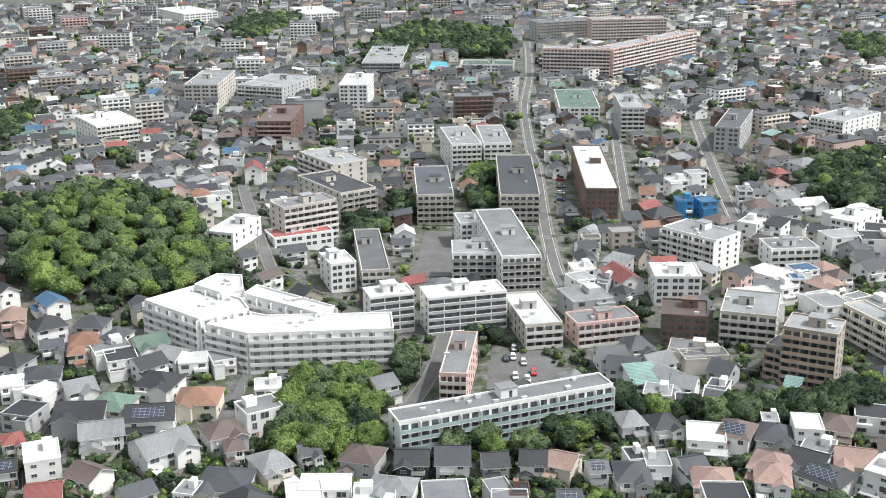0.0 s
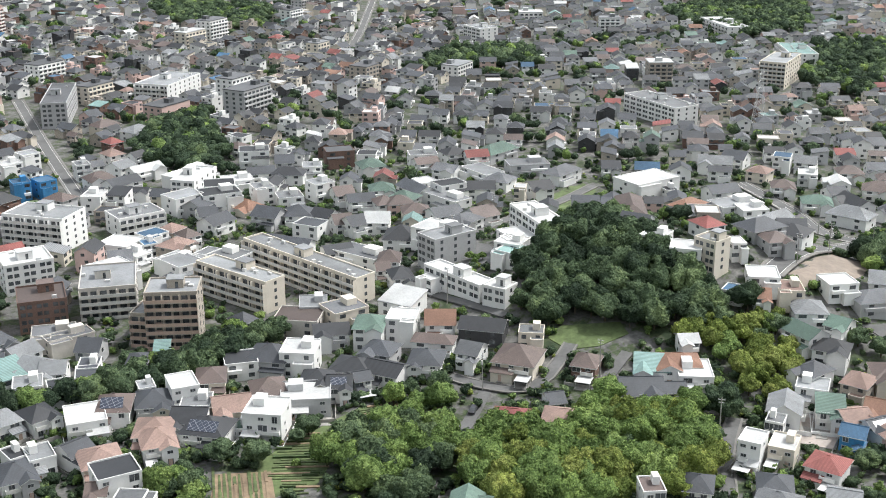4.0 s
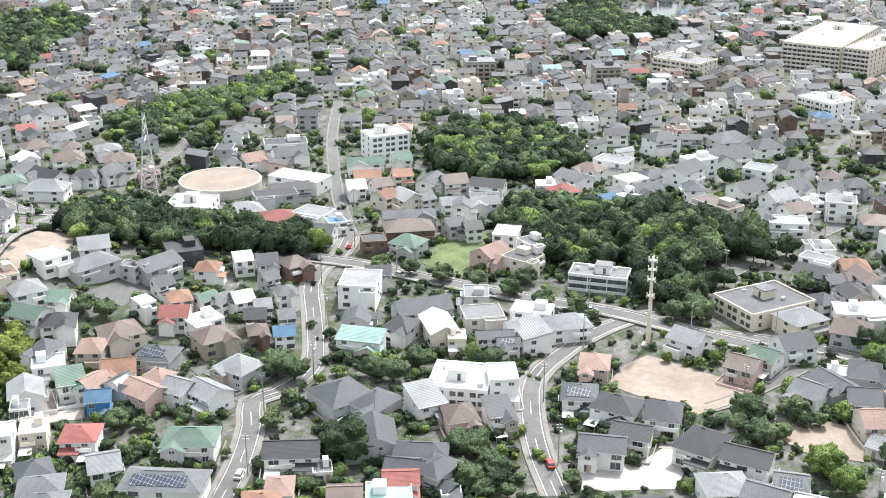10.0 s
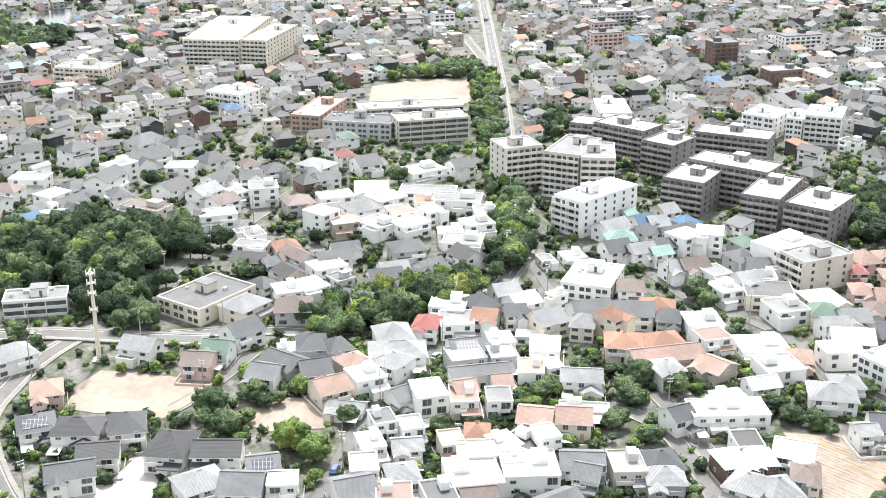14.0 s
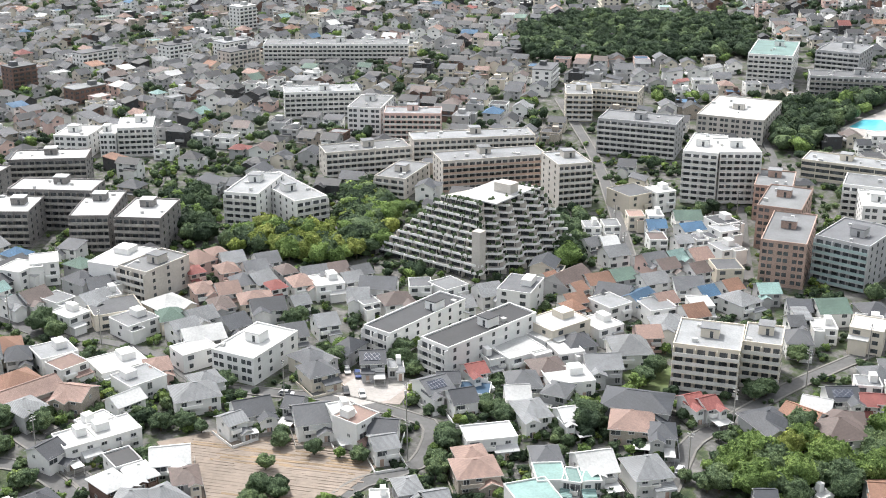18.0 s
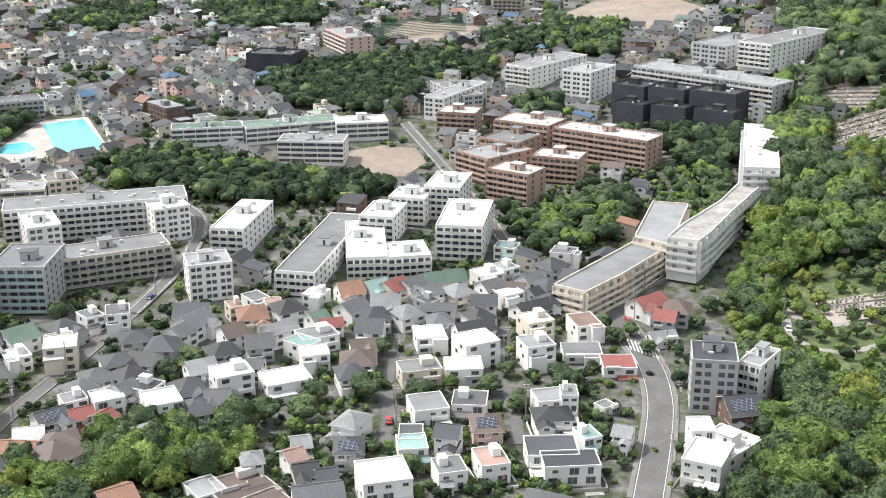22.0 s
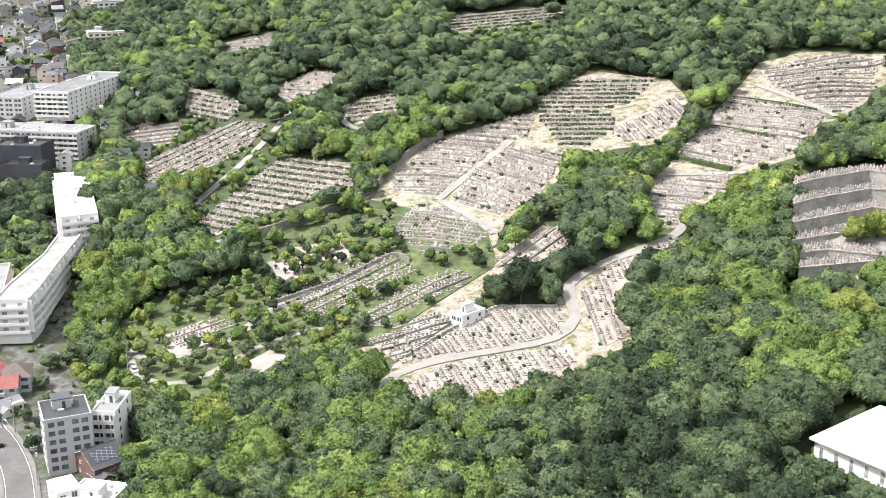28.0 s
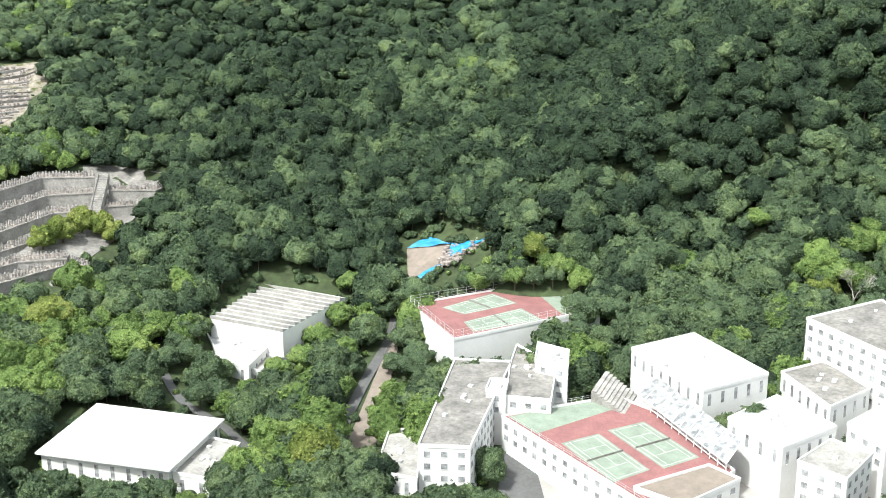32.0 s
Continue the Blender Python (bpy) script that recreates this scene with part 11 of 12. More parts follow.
joined_house(311.1, 439.1, 340, 18.5, 11.8, "l", "g", "flat")
joined_house(272.6, 464.4, 351, 10.4, 8.3, "b", "w", "gable")
joined_house(432.4, 321.0, 313, 10.5, 9.4, "l", "w", "hip")
joined_house(538.2, 52.2, 309, 13.2, 10.6, "d", "w", "hip")
joined_house(404.8, 359.1, 313, 8.2, 9.4, "w", "w", "flat")
joined_house(391.3, 374.3, 293, 9.2, 9.4, "p", "c", "hip")
joined_house(274.7, 470.5, 338, 12.9, 9.4, "l", "w", "flat", 3)
joined_house(160.7, 521.6, 16, 15.0, 8.3, "w", "w", "gable")
joined_house(219.0, 500.1, 337, 8.2, 9.4, "d", "g", "gable")
joined_house(543.7, 68.6, 312, 16.8, 11.8, "g", "w", "hip")
joined_house(93.1, 540.0, 358, 7.1, 9.4, "o", "w", "gable")
joined_house(298.7, 462.5, 341, 10.2, 9.4, "r", "w", "gable")
joined_house(423.8, 352.8, 324, 10.8, 9.4, "b", "w", "hip")
joined_house(136.1, 534.5, 358, 6.2, 8.3, "l", "w", "flat", 3)
joined_house(152.5, 530.9, 28, 9.4, 9.4, "l", "w", "gable")
joined_house(385.5, 396.2, 313, 14.8, 10.6, "l", "w", "gable")
joined_house(244.8, 496.3, 343, 13.0, 10.6, "g", "b", "flat", 3)
joined_house(293.2, 473.4, 352, 10.9, 10.6, "k", "w", "hip")
joined_house(211.0, 515.9, 337, 13.8, 10.6, "k", "w", "flat", 3)
joined_house(143.9, 538.6, 358, 5.3, 7.0, "g", "w", "gable")
joined_house(410.7, 379.8, 307, 7.8, 9.4, "u", "w", "flat", 3)
joined_house(312.4, 466.3, 16, 20.0, 10.6, "n", "g", "hip")
joined_house(108.5, 550.7, 11, 9.6, 8.3, "w", "w", "flat", 3)
joined_house(420.7, 374.7, 305, 9.2, 9.4, "l", "w", "gable")
joined_house(399.5, 397.7, 296, 10.4, 10.6, "d", "w", "gable")
joined_house(229.3, 522.6, 25, 6.0, 8.0, "l", "w", "flat")
joined_house(156.2, 554.7, 13, 8.0, 9.4, "p", "w", "hip")
joined_house(119.8, 564.4, 13, 8.6, 8.3, "l", "w", "flat", 3)
joined_house(111.3, 580.3, 11, 9.6, 9.4, "d", "w", "gable")
joined_house(162.8, 577.0, 16, 7.1, 8.3, "r", "b", "hip")
joined_house(180.8, 594.6, 24, 13.4, 10.6, "l", "w", "hip")
joined_house(170.2, 613.6, 20, 13.0, 9.4, "b", "c", "hip")

# ---- single trees ----
trees("233.4 113.5 6.2  214.5 211.7 5.4", "d")
trees("267.5 150.1 4.7  266.5 144.2 4.3  276.2 124.9 3.9  275.5 118.7 3.8  285.1 115.3 3.9  225.7 173.2 3.3  245.2 84.0 3.4  237.5 76.4 3.3  231.9 81.9 3.6  229.1 76.7 2.6  350.6 155.0 3.3", "e")
trees("350.1 144.5 3.3  348.0 131.7 3.7  348.3 120.2 3.2  344.1 107.4 3.6  340.0 95.2 3.5  340.4 84.7 3.1  274.7 218.6 3.5  276.7 211.8 3.5  240.8 137.0 2.9  355.6 105.6 3.7  346.5 49.0 5.3", "e")
trees("343.5 55.0 3.9  253.8 139.2 2.6", "e")
trees("266.2 5.4 4.6  259.3 -0.2 4.1  304.3 16.9 3.1  295.7 2.9 3.0", "b")
trees("287.3 26.5 4.5  276.4 21.3 4.0  292.3 14.9 3.8  278.1 -8.8 2.9  269.3 -32.3 3.2  284.7 -60.2 3.0  287.9 -63.7 3.0  291.4 -88.2 4.3  278.6 -83.5 3.4  258.5 -83.9 2.8  244.3 87.9 4.1", "e")
trees("239.5 78.8 3.4  249.4 85.4 3.1  382.4 20.7 3.8  335.6 -22.0 3.4  266.8 -75.0 2.9  284.8 -82.2 3.1  479.6 -39.2 4.6", "e")
trees("345.7 -122.5 4.6  337.4 -123.2 3.6  302.0 -186.7 3.5  268.8 -178.1 3.7  257.3 -193.4 3.3  249.8 -191.9 2.8  273.2 -118.2 2.7  264.5 -120.9 3.0  261.9 -126.3 3.0  275.7 -146.1 3.2", "e")
trees("279.4 -82.3 3.4  268.0 -77.2 2.9  259.4 -81.7 2.5  283.7 -96.3 3.5  289.9 -87.3 3.1  220.8 -124.2 3.4  215.2 -118.2 3.3  216.9 -126.5 3.0  210.2 -171.6 3.6  202.5 -162.6 3.1  238.0 -140.1 2.5", "e")
trees("229.3 -144.7 2.5  219.6 -151.7 2.5", "e")
trees("198.7 -208.0 4.8  212.3 -173.5 3.6  205.8 -164.3 3.1  301.1 -183.7 3.5  261.7 -197.0 3.7  207.1 -245.2 3.7  204.6 -237.4 3.6  160.9 -219.0 3.6  160.2 -227.5 3.6", "e")
trees("155.1 -209.2 4.1  187.1 -284.4 3.4  179.6 -259.4 3.2  179.8 -254.4 3.2  213.0 -193.2 3.4  218.6 -192.5 3.4", "e")
trees("19.1 -292.5 3.0  29.3 -319.0 4.5  51.3 -314.5 3.6  71.0 -306.7 3.6  85.0 -303.8 4.8  99.1 -301.0 3.6  97.8 -286.6 4.7  108.3 -284.5 4.3  110.4 -277.2 3.8  62.9 -264.7 3.2  48.4 -327.1 2.9  33.3 -326.1 3.3", "e")
trees("142.7 -316.4 3.9  146.0 -307.3 3.4  41.9 -305.1 3.1  19.4 -359.1 3.1  14.4 -364.8 2.7  23.6 -367.8 3.2  88.3 -336.2 3.0  8.6 -352.2 2.6", "e")
trees("-303.5 -232.8 5.2  -319.0 -235.9 4.9  -288.8 -227.5 5.5  -277.7 -230.1 4.9  -302.2 -221.6 4.6  -287.6 -194.2 3.5  -279.1 -207.2 5.2  -275.3 -212.9 4.4  -263.8 -230.0 3.9  -337.9 -244.4 4.6", "b")
trees("-311.6 -221.4 4.2  -309.1 -197.6 5.5  -327.7 -204.9 4.8  -298.5 -184.7 4.0  -287.1 -187.8 3.9  -293.8 -213.4 5.0  -188.9 -230.3 5.4  -193.1 -218.7 4.5  -202.7 -208.7 4.5", "e")
trees("-354.7 -161.3 8.1  -362.2 -154.4 8.2  -343.6 -150.1 7.4  -356.9 -144.9 7.1  -342.2 -158.5 6.5  -318.1 -208.8 5.6  -303.5 -195.2 5.8  -303.4 -202.6 4.5", "e")
trees("-191.5 -240 3.0  -194 -233 3.1  -196.5 -226.5 2.9  -199 -220 3.0  -201 -213.5 2.8  -189 -246 3.4  -269.5 -259 4.6  -270 -251.5 4.2  -268 -244.5 4.4  -272.5 -266.5 4.8  -262 -262 4.6", "e")
trees("-288.2 -344.8 4.8  -296.5 -343.7 5.4  -307.4 -345.2 5.5  -311.8 -339.7 5.0  -311.6 -332.2 4.4", "y")
trees("214.0 334.7 1.7  214.2 330.8 1.5  216.2 330.4 1.5  212.3 329.1 1.3", "b")

trees("194.0 163.7 2.8  200.3 163.8 2.4  197.1 156.7 2.8  202.5 155.8 2.3  195.7 150.3 2.3  215.6 160.2 1.2  227.9 167.8 2.0  224.0 140.7 1.3  255.7 139.7 2.0  262.3 139.7 1.4  246.5 139.7 1.4  250.8 109.8 2.5", "e")
trees("285.7 140.9 2.2  283.1 136.1 1.5  284.6 116.0 2.1  279.4 110.6 2.1  275.5 113.9 1.5  240.8 73.8 1.8  238.4 85.5 1.8  230.5 71.7 2.0  240.6 59.5 2.3  279.9 27.0 2.8  290.1 25.6 2.0  274.9 20.2 2.2", "e")
trees("272.5 27.1 1.9  92.5 259.5 3.9  100.4 254.0 3.8  117.5 261.0 3.4  113.3 259.2 2.2  144.7 268.5 2.1  -84.0 279.0 2.9  -93.0 270.4 2.8  -88.4 268.6 2.2  -77.9 271.3 2.2  -47.6 295.4 2.3  -53.1 291.2 1.2", "e")
trees("91.3 328.4 2.9  90.7 346.6 2.4  126.4 339.7 3.1  290.2 8.3 2.3  294.4 3.8 1.7  263.4 -1.7 1.8  259.4 7.8 1.3  280.8 16.8 2.5  275.6 22.2 2.2  271.6 -31.6 1.9  298.9 -74.8 2.4  304.0 -79.2 1.5", "e")
trees("283.3 -83.3 3.2  295.4 -84.9 2.1  286.2 -97.7 3.0  260.2 -73.3 1.3  266.5 -120.7 2.0  273.3 -46.1 1.4  382.1 20.9 2.2  288.6 -101.0 2.1  266.4 -123.4 1.7  256.7 -128.3 2.0  267.3 -146.0 1.8  247.2 -139.7 2.0", "e")
trees("240.9 -142.7 2.2  250.3 -146.6 1.1  230.4 -131.5 2.4  218.6 -120.0 2.5  215.7 -121.4 2.0  202.6 -165.6 1.6  268.9 -178.7 2.2  260.9 -193.0 2.5  197.8 -198.0 1.7  168.5 -229.1 2.2  164.6 -230.7 2.0  186.3 -260.1 1.8", "e")
trees("152.7 -232.1 2.5  159.8 -216.3 2.7  154.6 -220.1 2.4  156.9 -207.1 2.6  163.3 -206.8 1.9  299.5 -184.3 1.7  201.4 -200.1 2.0  171.5 -229.2 1.4  163.9 -228.4 1.9  153.4 -230.3 1.9  159.0 -213.9 2.4  159.8 -208.1 2.1", "e")
trees("145.8 -220.9 2.1  110.6 -291.5 1.8  101.9 -316.8 1.9  88.2 -303.2 1.5  101.6 -308.3 1.9  68.6 -310.6 2.5  72.5 -310.8 1.5  51.7 -315.5 2.2  47.7 -335.3 1.6  64.3 -263.9 2.2  75.6 -258.9 1.9  42.3 -313.9 1.5", "e")
trees("75.3 -303.5 1.5  156.2 -243.0 1.7  17.0 -358.1 2.0  -0.5 -352.6 2.0  2.2 -357.3 1.7  -9.7 -388.6 3.3  -6.2 -375.4 2.5  -8.0 -362.8 2.1  -15.2 -391.2 2.6  11.1 -278.5 1.7  21.4 -316.8 1.5", "e")
trees("225.2 173.5 2.8  229.3 173.0 2.6  215.8 140.4 1.8  234.9 116.3 4.3  235.6 112.1 3.3  230.1 115.5 2.3  268.9 150.1 2.4  267.6 154.7 2.1  294.4 147.0 1.9  233.9 81.1 2.3  233.3 75.4 2.5  290.5 14.7 2.6", "d")
trees("288.2 11.8 2.0  135.7 271.0 2.1  150.5 266.1 3.0  153.7 259.5 3.0  -70.4 275.5 2.2  -66.1 275.1 1.7  -82.5 296.4 2.1  -101.9 329.6 1.6  26.0 294.8 2.0  270.5 -117.8 2.3  379.9 15.2 2.9  292.9 -99.5 2.4", "d")
trees("270.8 -120.6 2.3  219.3 -128.1 2.6  196.2 -210.1 3.6  192.7 -202.8 2.5  184.1 -230.6 2.0  194.8 -205.1 4.2  202.5 -207.5 2.9  113.3 -285.6 2.1  119.4 -284.0 1.5  101.8 -273.2 1.7  30.6 -324.4 2.8  34.1 -328.1 2.2", "d")
trees("26.6 -328.5 1.9  142.2 -307.0 1.6  -1.7 -330.9 2.5  -4.8 -344.2 2.3  28.3 -321.6 2.2", "d")
trees("226.3 179.6 1.7  266.7 136.8 1.8  273.7 135.1 1.5  283.5 127.6 2.1  284.3 122.7 1.8  278.7 123.7 1.5  249.6 85.3 2.1  247.1 78.7 1.8  269.1 8.6 1.9  318.2 38.6 2.2  313.4 42.4 1.8  78.9 253.6 3.4", "b")
trees("81.4 245.8 3.3  72.5 255.0 1.9  107.7 247.5 1.3  147.7 249.7 1.4  157.4 240.0 1.7  176.0 280.0 1.3  237.2 232.9 3.2  -46.8 269.0 2.5  -98.3 364.1 1.8  -71.5 339.7 1.6  -113.3 340.6 1.7  13.9 291.8 2.0", "b")
trees("40.7 291.9 1.7  302.5 17.7 1.5  250.2 -0.2 1.8  265.6 -28.2 1.3  286.1 -64.5 2.3  261.1 -81.9 2.2  315.8 -67.2 1.5  289.6 -42.6 1.1  397.8 -19.4 1.5  267.4 -140.8 1.5  224.0 -148.7 1.6  216.4 -174.7 1.9", "b")
trees("210.3 -168.1 1.9  275.1 -184.8 2.9  264.1 -203.6 2.2  204.3 -235.3 3.0  202.1 -228.7 2.4  210.3 -248.7 2.2  215.5 -259.1 1.9  157.0 -231.5 2.2  152.9 -214.5 2.1  141.3 -213.8 2.3  98.2 -280.3 2.6  84.6 -312.9 2.5", "b")
trees("62.6 -315.4 2.5  49.9 -342.9 1.6  92.4 -282.0 1.4  58.5 -253.0 1.6  47.2 -261.4 1.6  -21.7 -363.6 2.8  -21.8 -291.9 1.4  -19.4 -281.9 1.7", "b")
trees("313.9 51.7 1.5  265.9 5.1 3.8  219.6 -182.8 1.4", "y")

# ---- woods ----
WOODS = []
WOODS += fill_ring([(-147.2, 395.8), (-167.7, 447.9), (-154.5, 447.3), (-135.6, 472.5), (-105.6, 457.2), (-86.0, 442.2), (-76.2, 412.8), (-88.8, 400.5), (-100.2, 390.2), (-125.4, 385.5)], 5.5, 3, 5, [5,4,0,1], 63)
WOODS += fill_ring([(-47.6, 307.0), (-46.8, 325.7), (-38.1, 337.8), (-24.7, 339.7), (-17.1, 321.4), (-14.7, 299.5), (-24.4, 286.4), (-42.0, 286.7)], 5.5, 3, 5, [4,6,0,1], 64)
WOODS += fill_ring([(-14.5, 364.5), (-8.1, 359.7), (-6.9, 337.4), (-10.8, 325.2), (-13.6, 337.5)], 5, 3, 4.5, [6,1,0,3], 65)
WOODS += fill_ring([(26.2, 301.0), (32.4, 313.8), (55.1, 324.7), (70.4, 317.8), (88.2, 320.7), (104.4, 322.1), (127.6, 330.8), (144.0, 324.8), (128.5, 314.2), (99.4, 306.6), (73.8, 304.7), (52.6, 311.3), (32.5, 292.1)], 5, 3, 4.5, [3,1,0,7], 66)
WOODS += fill_ring([(197.5, 288.4), (215.3, 303.5), (250.8, 330.2), (262.5, 319.5), (252.9, 279.1), (256.2, 259.1), (266.3, 242.5), (238.1, 246.2), (219.8, 252.5), (204.1, 267.0)], 5.5, 3, 5, [4,0,0,7], 67)
WOODS += fill_ring([(232.5, 249.8), (247.8, 244.7), (263.1, 236.9), (255.4, 224.7), (237.4, 209.2), (225.2, 209.6), (230.6, 226.1), (227.1, 241.0)], 4.5, 2, 3.4, [1,1,6,0], 68)
WOODS += fill_ring([(142.3, 230.4), (153.0, 234.1), (168.1, 228.0), (179.7, 224.2), (191.3, 234.4), (204.0, 226.1), (208.3, 213.0), (203.2, 199.2), (187.4, 186.3), (165.7, 187.1), (134.9, 206.1)], 5.5, 3, 5, [1,8,4,0], 69)
WOODS += fill_ring([(113.6, 244.8), (126.4, 254.5), (141.8, 252.2), (145.7, 238.7), (132.8, 220.1), (120.6, 214.9), (112.1, 226.7)], 5.5, 3, 5, [3,6,0,1], 70)
WOODS += fill_ring([(143.2, 267.0), (156.9, 265.9), (160.9, 259.1), (153.5, 248.5), (139.3, 253.8)], 5, 2.5, 4, [3,5,0,1], 71)
WOODS += fill_ring([(76.2, 261.3), (86.4, 261.6), (86.2, 242.6), (83.0, 238.0), (72.0, 244.8)], 5, 2.5, 4, [5,2,0,3], 72)
WOODS += fill_ring([(341.5, 274.0), (372.6, 276.3), (367.3, 254.2), (366.1, 216.3), (365.9, 190.6), (353.9, 175.6), (343.5, 205.5), (332.5, 235.4), (317.0, 252.4)], 5.5, 3, 5, [3,1,0,7], 73, True)
WOODS += fill_ring([(413.0, 135.0), (440.0, 127.4), (453.4, 89.5), (446.0, 74.7), (424.6, 37.6), (411.3, 28.3), (376.3, 43.5), (347.8, 57.3), (349.3, 70.1), (379.3, 74.4), (368.5, 95.2), (380.4, 114.4), (401.2, 129.1)], 5.5, 3, 5, [3,1,0,7], 74)
WOODS += fill_ring([(494.6, 198.0), (525.7, 195.9), (550.3, 164.6), (530.2, 137.0), (494.9, 122.8), (465.8, 134.8), (452.4, 154.8), (463.1, 178.3)], 5.5, 3, 5, [2,1,0,7], 75)
WOODS += fill_ring([(477.6, 358.0), (538.1, 347.3), (560.5, 332.7), (629.9, 327.6), (574.1, 305.5), (507.4, 298.4), (451.7, 292.5)], 5, 2.5, 4, [6,2,0,2], 76)
WOODS += fill_ring([(670.9, -97.0), (685.9, -111.7), (581.5, -98.8), (486.3, -85.2), (415.9, -84.3), (387.1, -74.4), (371.4, -66.3), (366.4, -58.2), (398.1, -66.5), (463.0, -74.9), (530.0, -79.5)], 5, 2.5, 4.2, [6,2,0,2], 77, True)
WOODS += fill_ring([(342.8, 3.3), (351.9, -10.6), (361.3, -25.2), (371.3, -47.9), (361.6, -59.4), (347.6, -45.2), (334.5, -27.0), (326.1, -6.7)], 5, 2.5, 4.2, [5,3,1,2], 78, True)
WOODS += fill_ring([(670.6, -50.0), (693.2, -64.5), (709.3, -105.4), (663.7, -102.2), (649.4, -60.7)], 5, 2.5, 4, [6,2,0,2], 79)
WOODS += fill_ring([(828.8, 229.7), (874.8, 189.3), (829.3, 153.2), (787.8, 167.9), (768.3, 206.8)], 5.5, 3, 5, [3,1,0,7], 80)
WOODS += fill_ring([(380.8, -202.2), (386.0, -229.5), (351.8, -240.4), (332.7, -225.5), (359.8, -209.6), (370.5, -201.5)], 5, 3, 4.5, [2,2,4,1], 81)
WOODS += fill_ring([(391.8, -265.4), (398.4, -284.9), (364.9, -272.2), (331.5, -241.1), (336.7, -230.4)], 5.5, 3.5, 5, [4,3,2,2], 82)
WOODS += fill_ring([(601.7, -551.2), (611.5, -611.4), (505.9, -668.0), (438.4, -590.9), (470.0, -554.8), (512.0, -511.1), (532.2, -498.1)], 5.5, 3, 5, [2,0,0,8], 83)
WOODS += fill_ring([(164.0, -219.6), (168.6, -238.7), (160.0, -255.9), (148.6, -267.0), (134.3, -279.9), (115.4, -283.1), (101.4, -257.9), (113.3, -243.8), (132.7, -238.8), (141.3, -210.8), (154.1, -206.0)], 5.5, 3, 5, [4,5,1,1], 84)
WOODS += fill_ring([(369.8, -511.9), (349.7, -531.5), (340.1, -571.3), (311.8, -536.0), (321.9, -505.2), (306.9, -458.9), (319.5, -450.0)], 5.5, 3, 5, [3,1,0,7], 85)
WOODS += fill_ring([(264.0, -497.0), (240.8, -525.4), (213.7, -514.1), (183.4, -512.9), (146.7, -505.1), (120.5, -503.1), (134.0, -477.5), (168.5, -462.1), (203.2, -468.1), (244.2, -473.1)], 5.5, 3, 5, [3,1,0,7], 86)
WOODS += fill_ring([(242.5, -651.6), (233.7, -701.9), (178.6, -720.2), (143.1, -653.6), (150.8, -606.2), (182.4, -610.5), (209.1, -616.0)], 5.5, 3, 5, [2,0,0,8], 87)
WOODS += fill_ring([(77.1, -482.0), (56.7, -470.2), (37.0, -504.1), (17.4, -490.8), (27.9, -447.7), (43.6, -434.3), (58.2, -432.4)], 5, 3, 4.5, [5,3,0,2], 88)
WOODS += fill_ring([(18.9, -624.9), (-6.4, -620.6), (-24.9, -582.1), (-24.0, -535.9), (-7.2, -523.3), (10.3, -546.5)], 5.5, 3, 5, [3,1,0,7], 89)
WOODS += fill_ring([(106.4, -854.9), (67.8, -858.7), (40.2, -785.1), (45.8, -718.6), (86.5, -755.0)], 5.5, 3, 5, [6,3,0,3], 90)
WOODS += fill_ring([(-14.3, 289.5), (-10.0, 296.0), (11.0, 294.0), (29.2, 297.0), (31.5, 305.7), (44.2, 320.3), (48.7, 324.1), (49.8, 314.5), (32.9, 288.7), (16.5, 285.8), (-3.9, 284.5)], 5, 2.5, 4.2, [6,3,0,2], 91)
WOODS += fill_ring([(-58.0, 1087.3), (-21.9, 1163.9), (30.7, 1140.2), (63.8, 1080.7), (54.9, 966.2), (17.1, 968.0), (-10.2, 1032.2), (-34.5, 914.5), (-60.8, 929.2)], 6, 3, 5, [3,1,0,7], 92, True)
WOODS += fill_ring([(-201.1, 1153.4), (-190.9, 1226.6), (-136.0, 1237.3), (-137.4, 1149.8), (-172.7, 1040.6)], 6, 3, 5, [3,1,0,7], 93, True)
WOODS += fill_ring([(170.6, 572.8), (202.1, 613.2), (234.0, 631.6), (192.6, 512.1), (178.9, 521.6), (169.9, 551.4)], 6, 3, 5, [3,1,0,7], 94, True)
WOODS += fill_ring([(-23.9, 535.2), (-16.6, 551.0), (-11.9, 511.4), (-20.3, 505.9)], 5, 3, 4.5, [3,1,0,7], 95, True)
WOODS += fill_ring([(11.7, 588.9), (22.1, 606.4), (28.7, 594.2), (26.1, 566.1), (12.5, 561.1)], 5, 3, 4.5, [5,4,0,2], 96, True)
WOODS += fill_ring([(8.2, 545.6), (25.4, 550.3), (24.1, 521.1), (7.9, 524.1)], 5, 3, 4.5, [2,1,0,7], 97, True)
WOODS += fill_ring([(-41.0, 490.7), (-32.6, 508.6), (-22.5, 500.9), (-24.0, 478.6), (-36.6, 462.5)], 5, 3, 4.5, [2,1,0,7], 98, True)
WOODS += fill_ring([(-270.8, 741.1), (-261.6, 777.5), (-240.6, 690.6), (-243.5, 661.2)], 5, 3, 4.5, [2,1,0,7], 99, True)
WOODS += fill_ring([(169.9, 574.7), (199.1, 604.7), (213.0, 573.0), (202.2, 528.2), (179.5, 511.9), (166.6, 540.0)], 6, 3, 5, [3,1,0,7], 100, True)
WOODS += fill_ring([(689.7, 785.3), (761.3, 801.3), (827.5, 759.3), (727.7, 654.2), (659.2, 650.3), (657.5, 715.1)], 6, 3, 5, [5,1,0,4], 101, True)
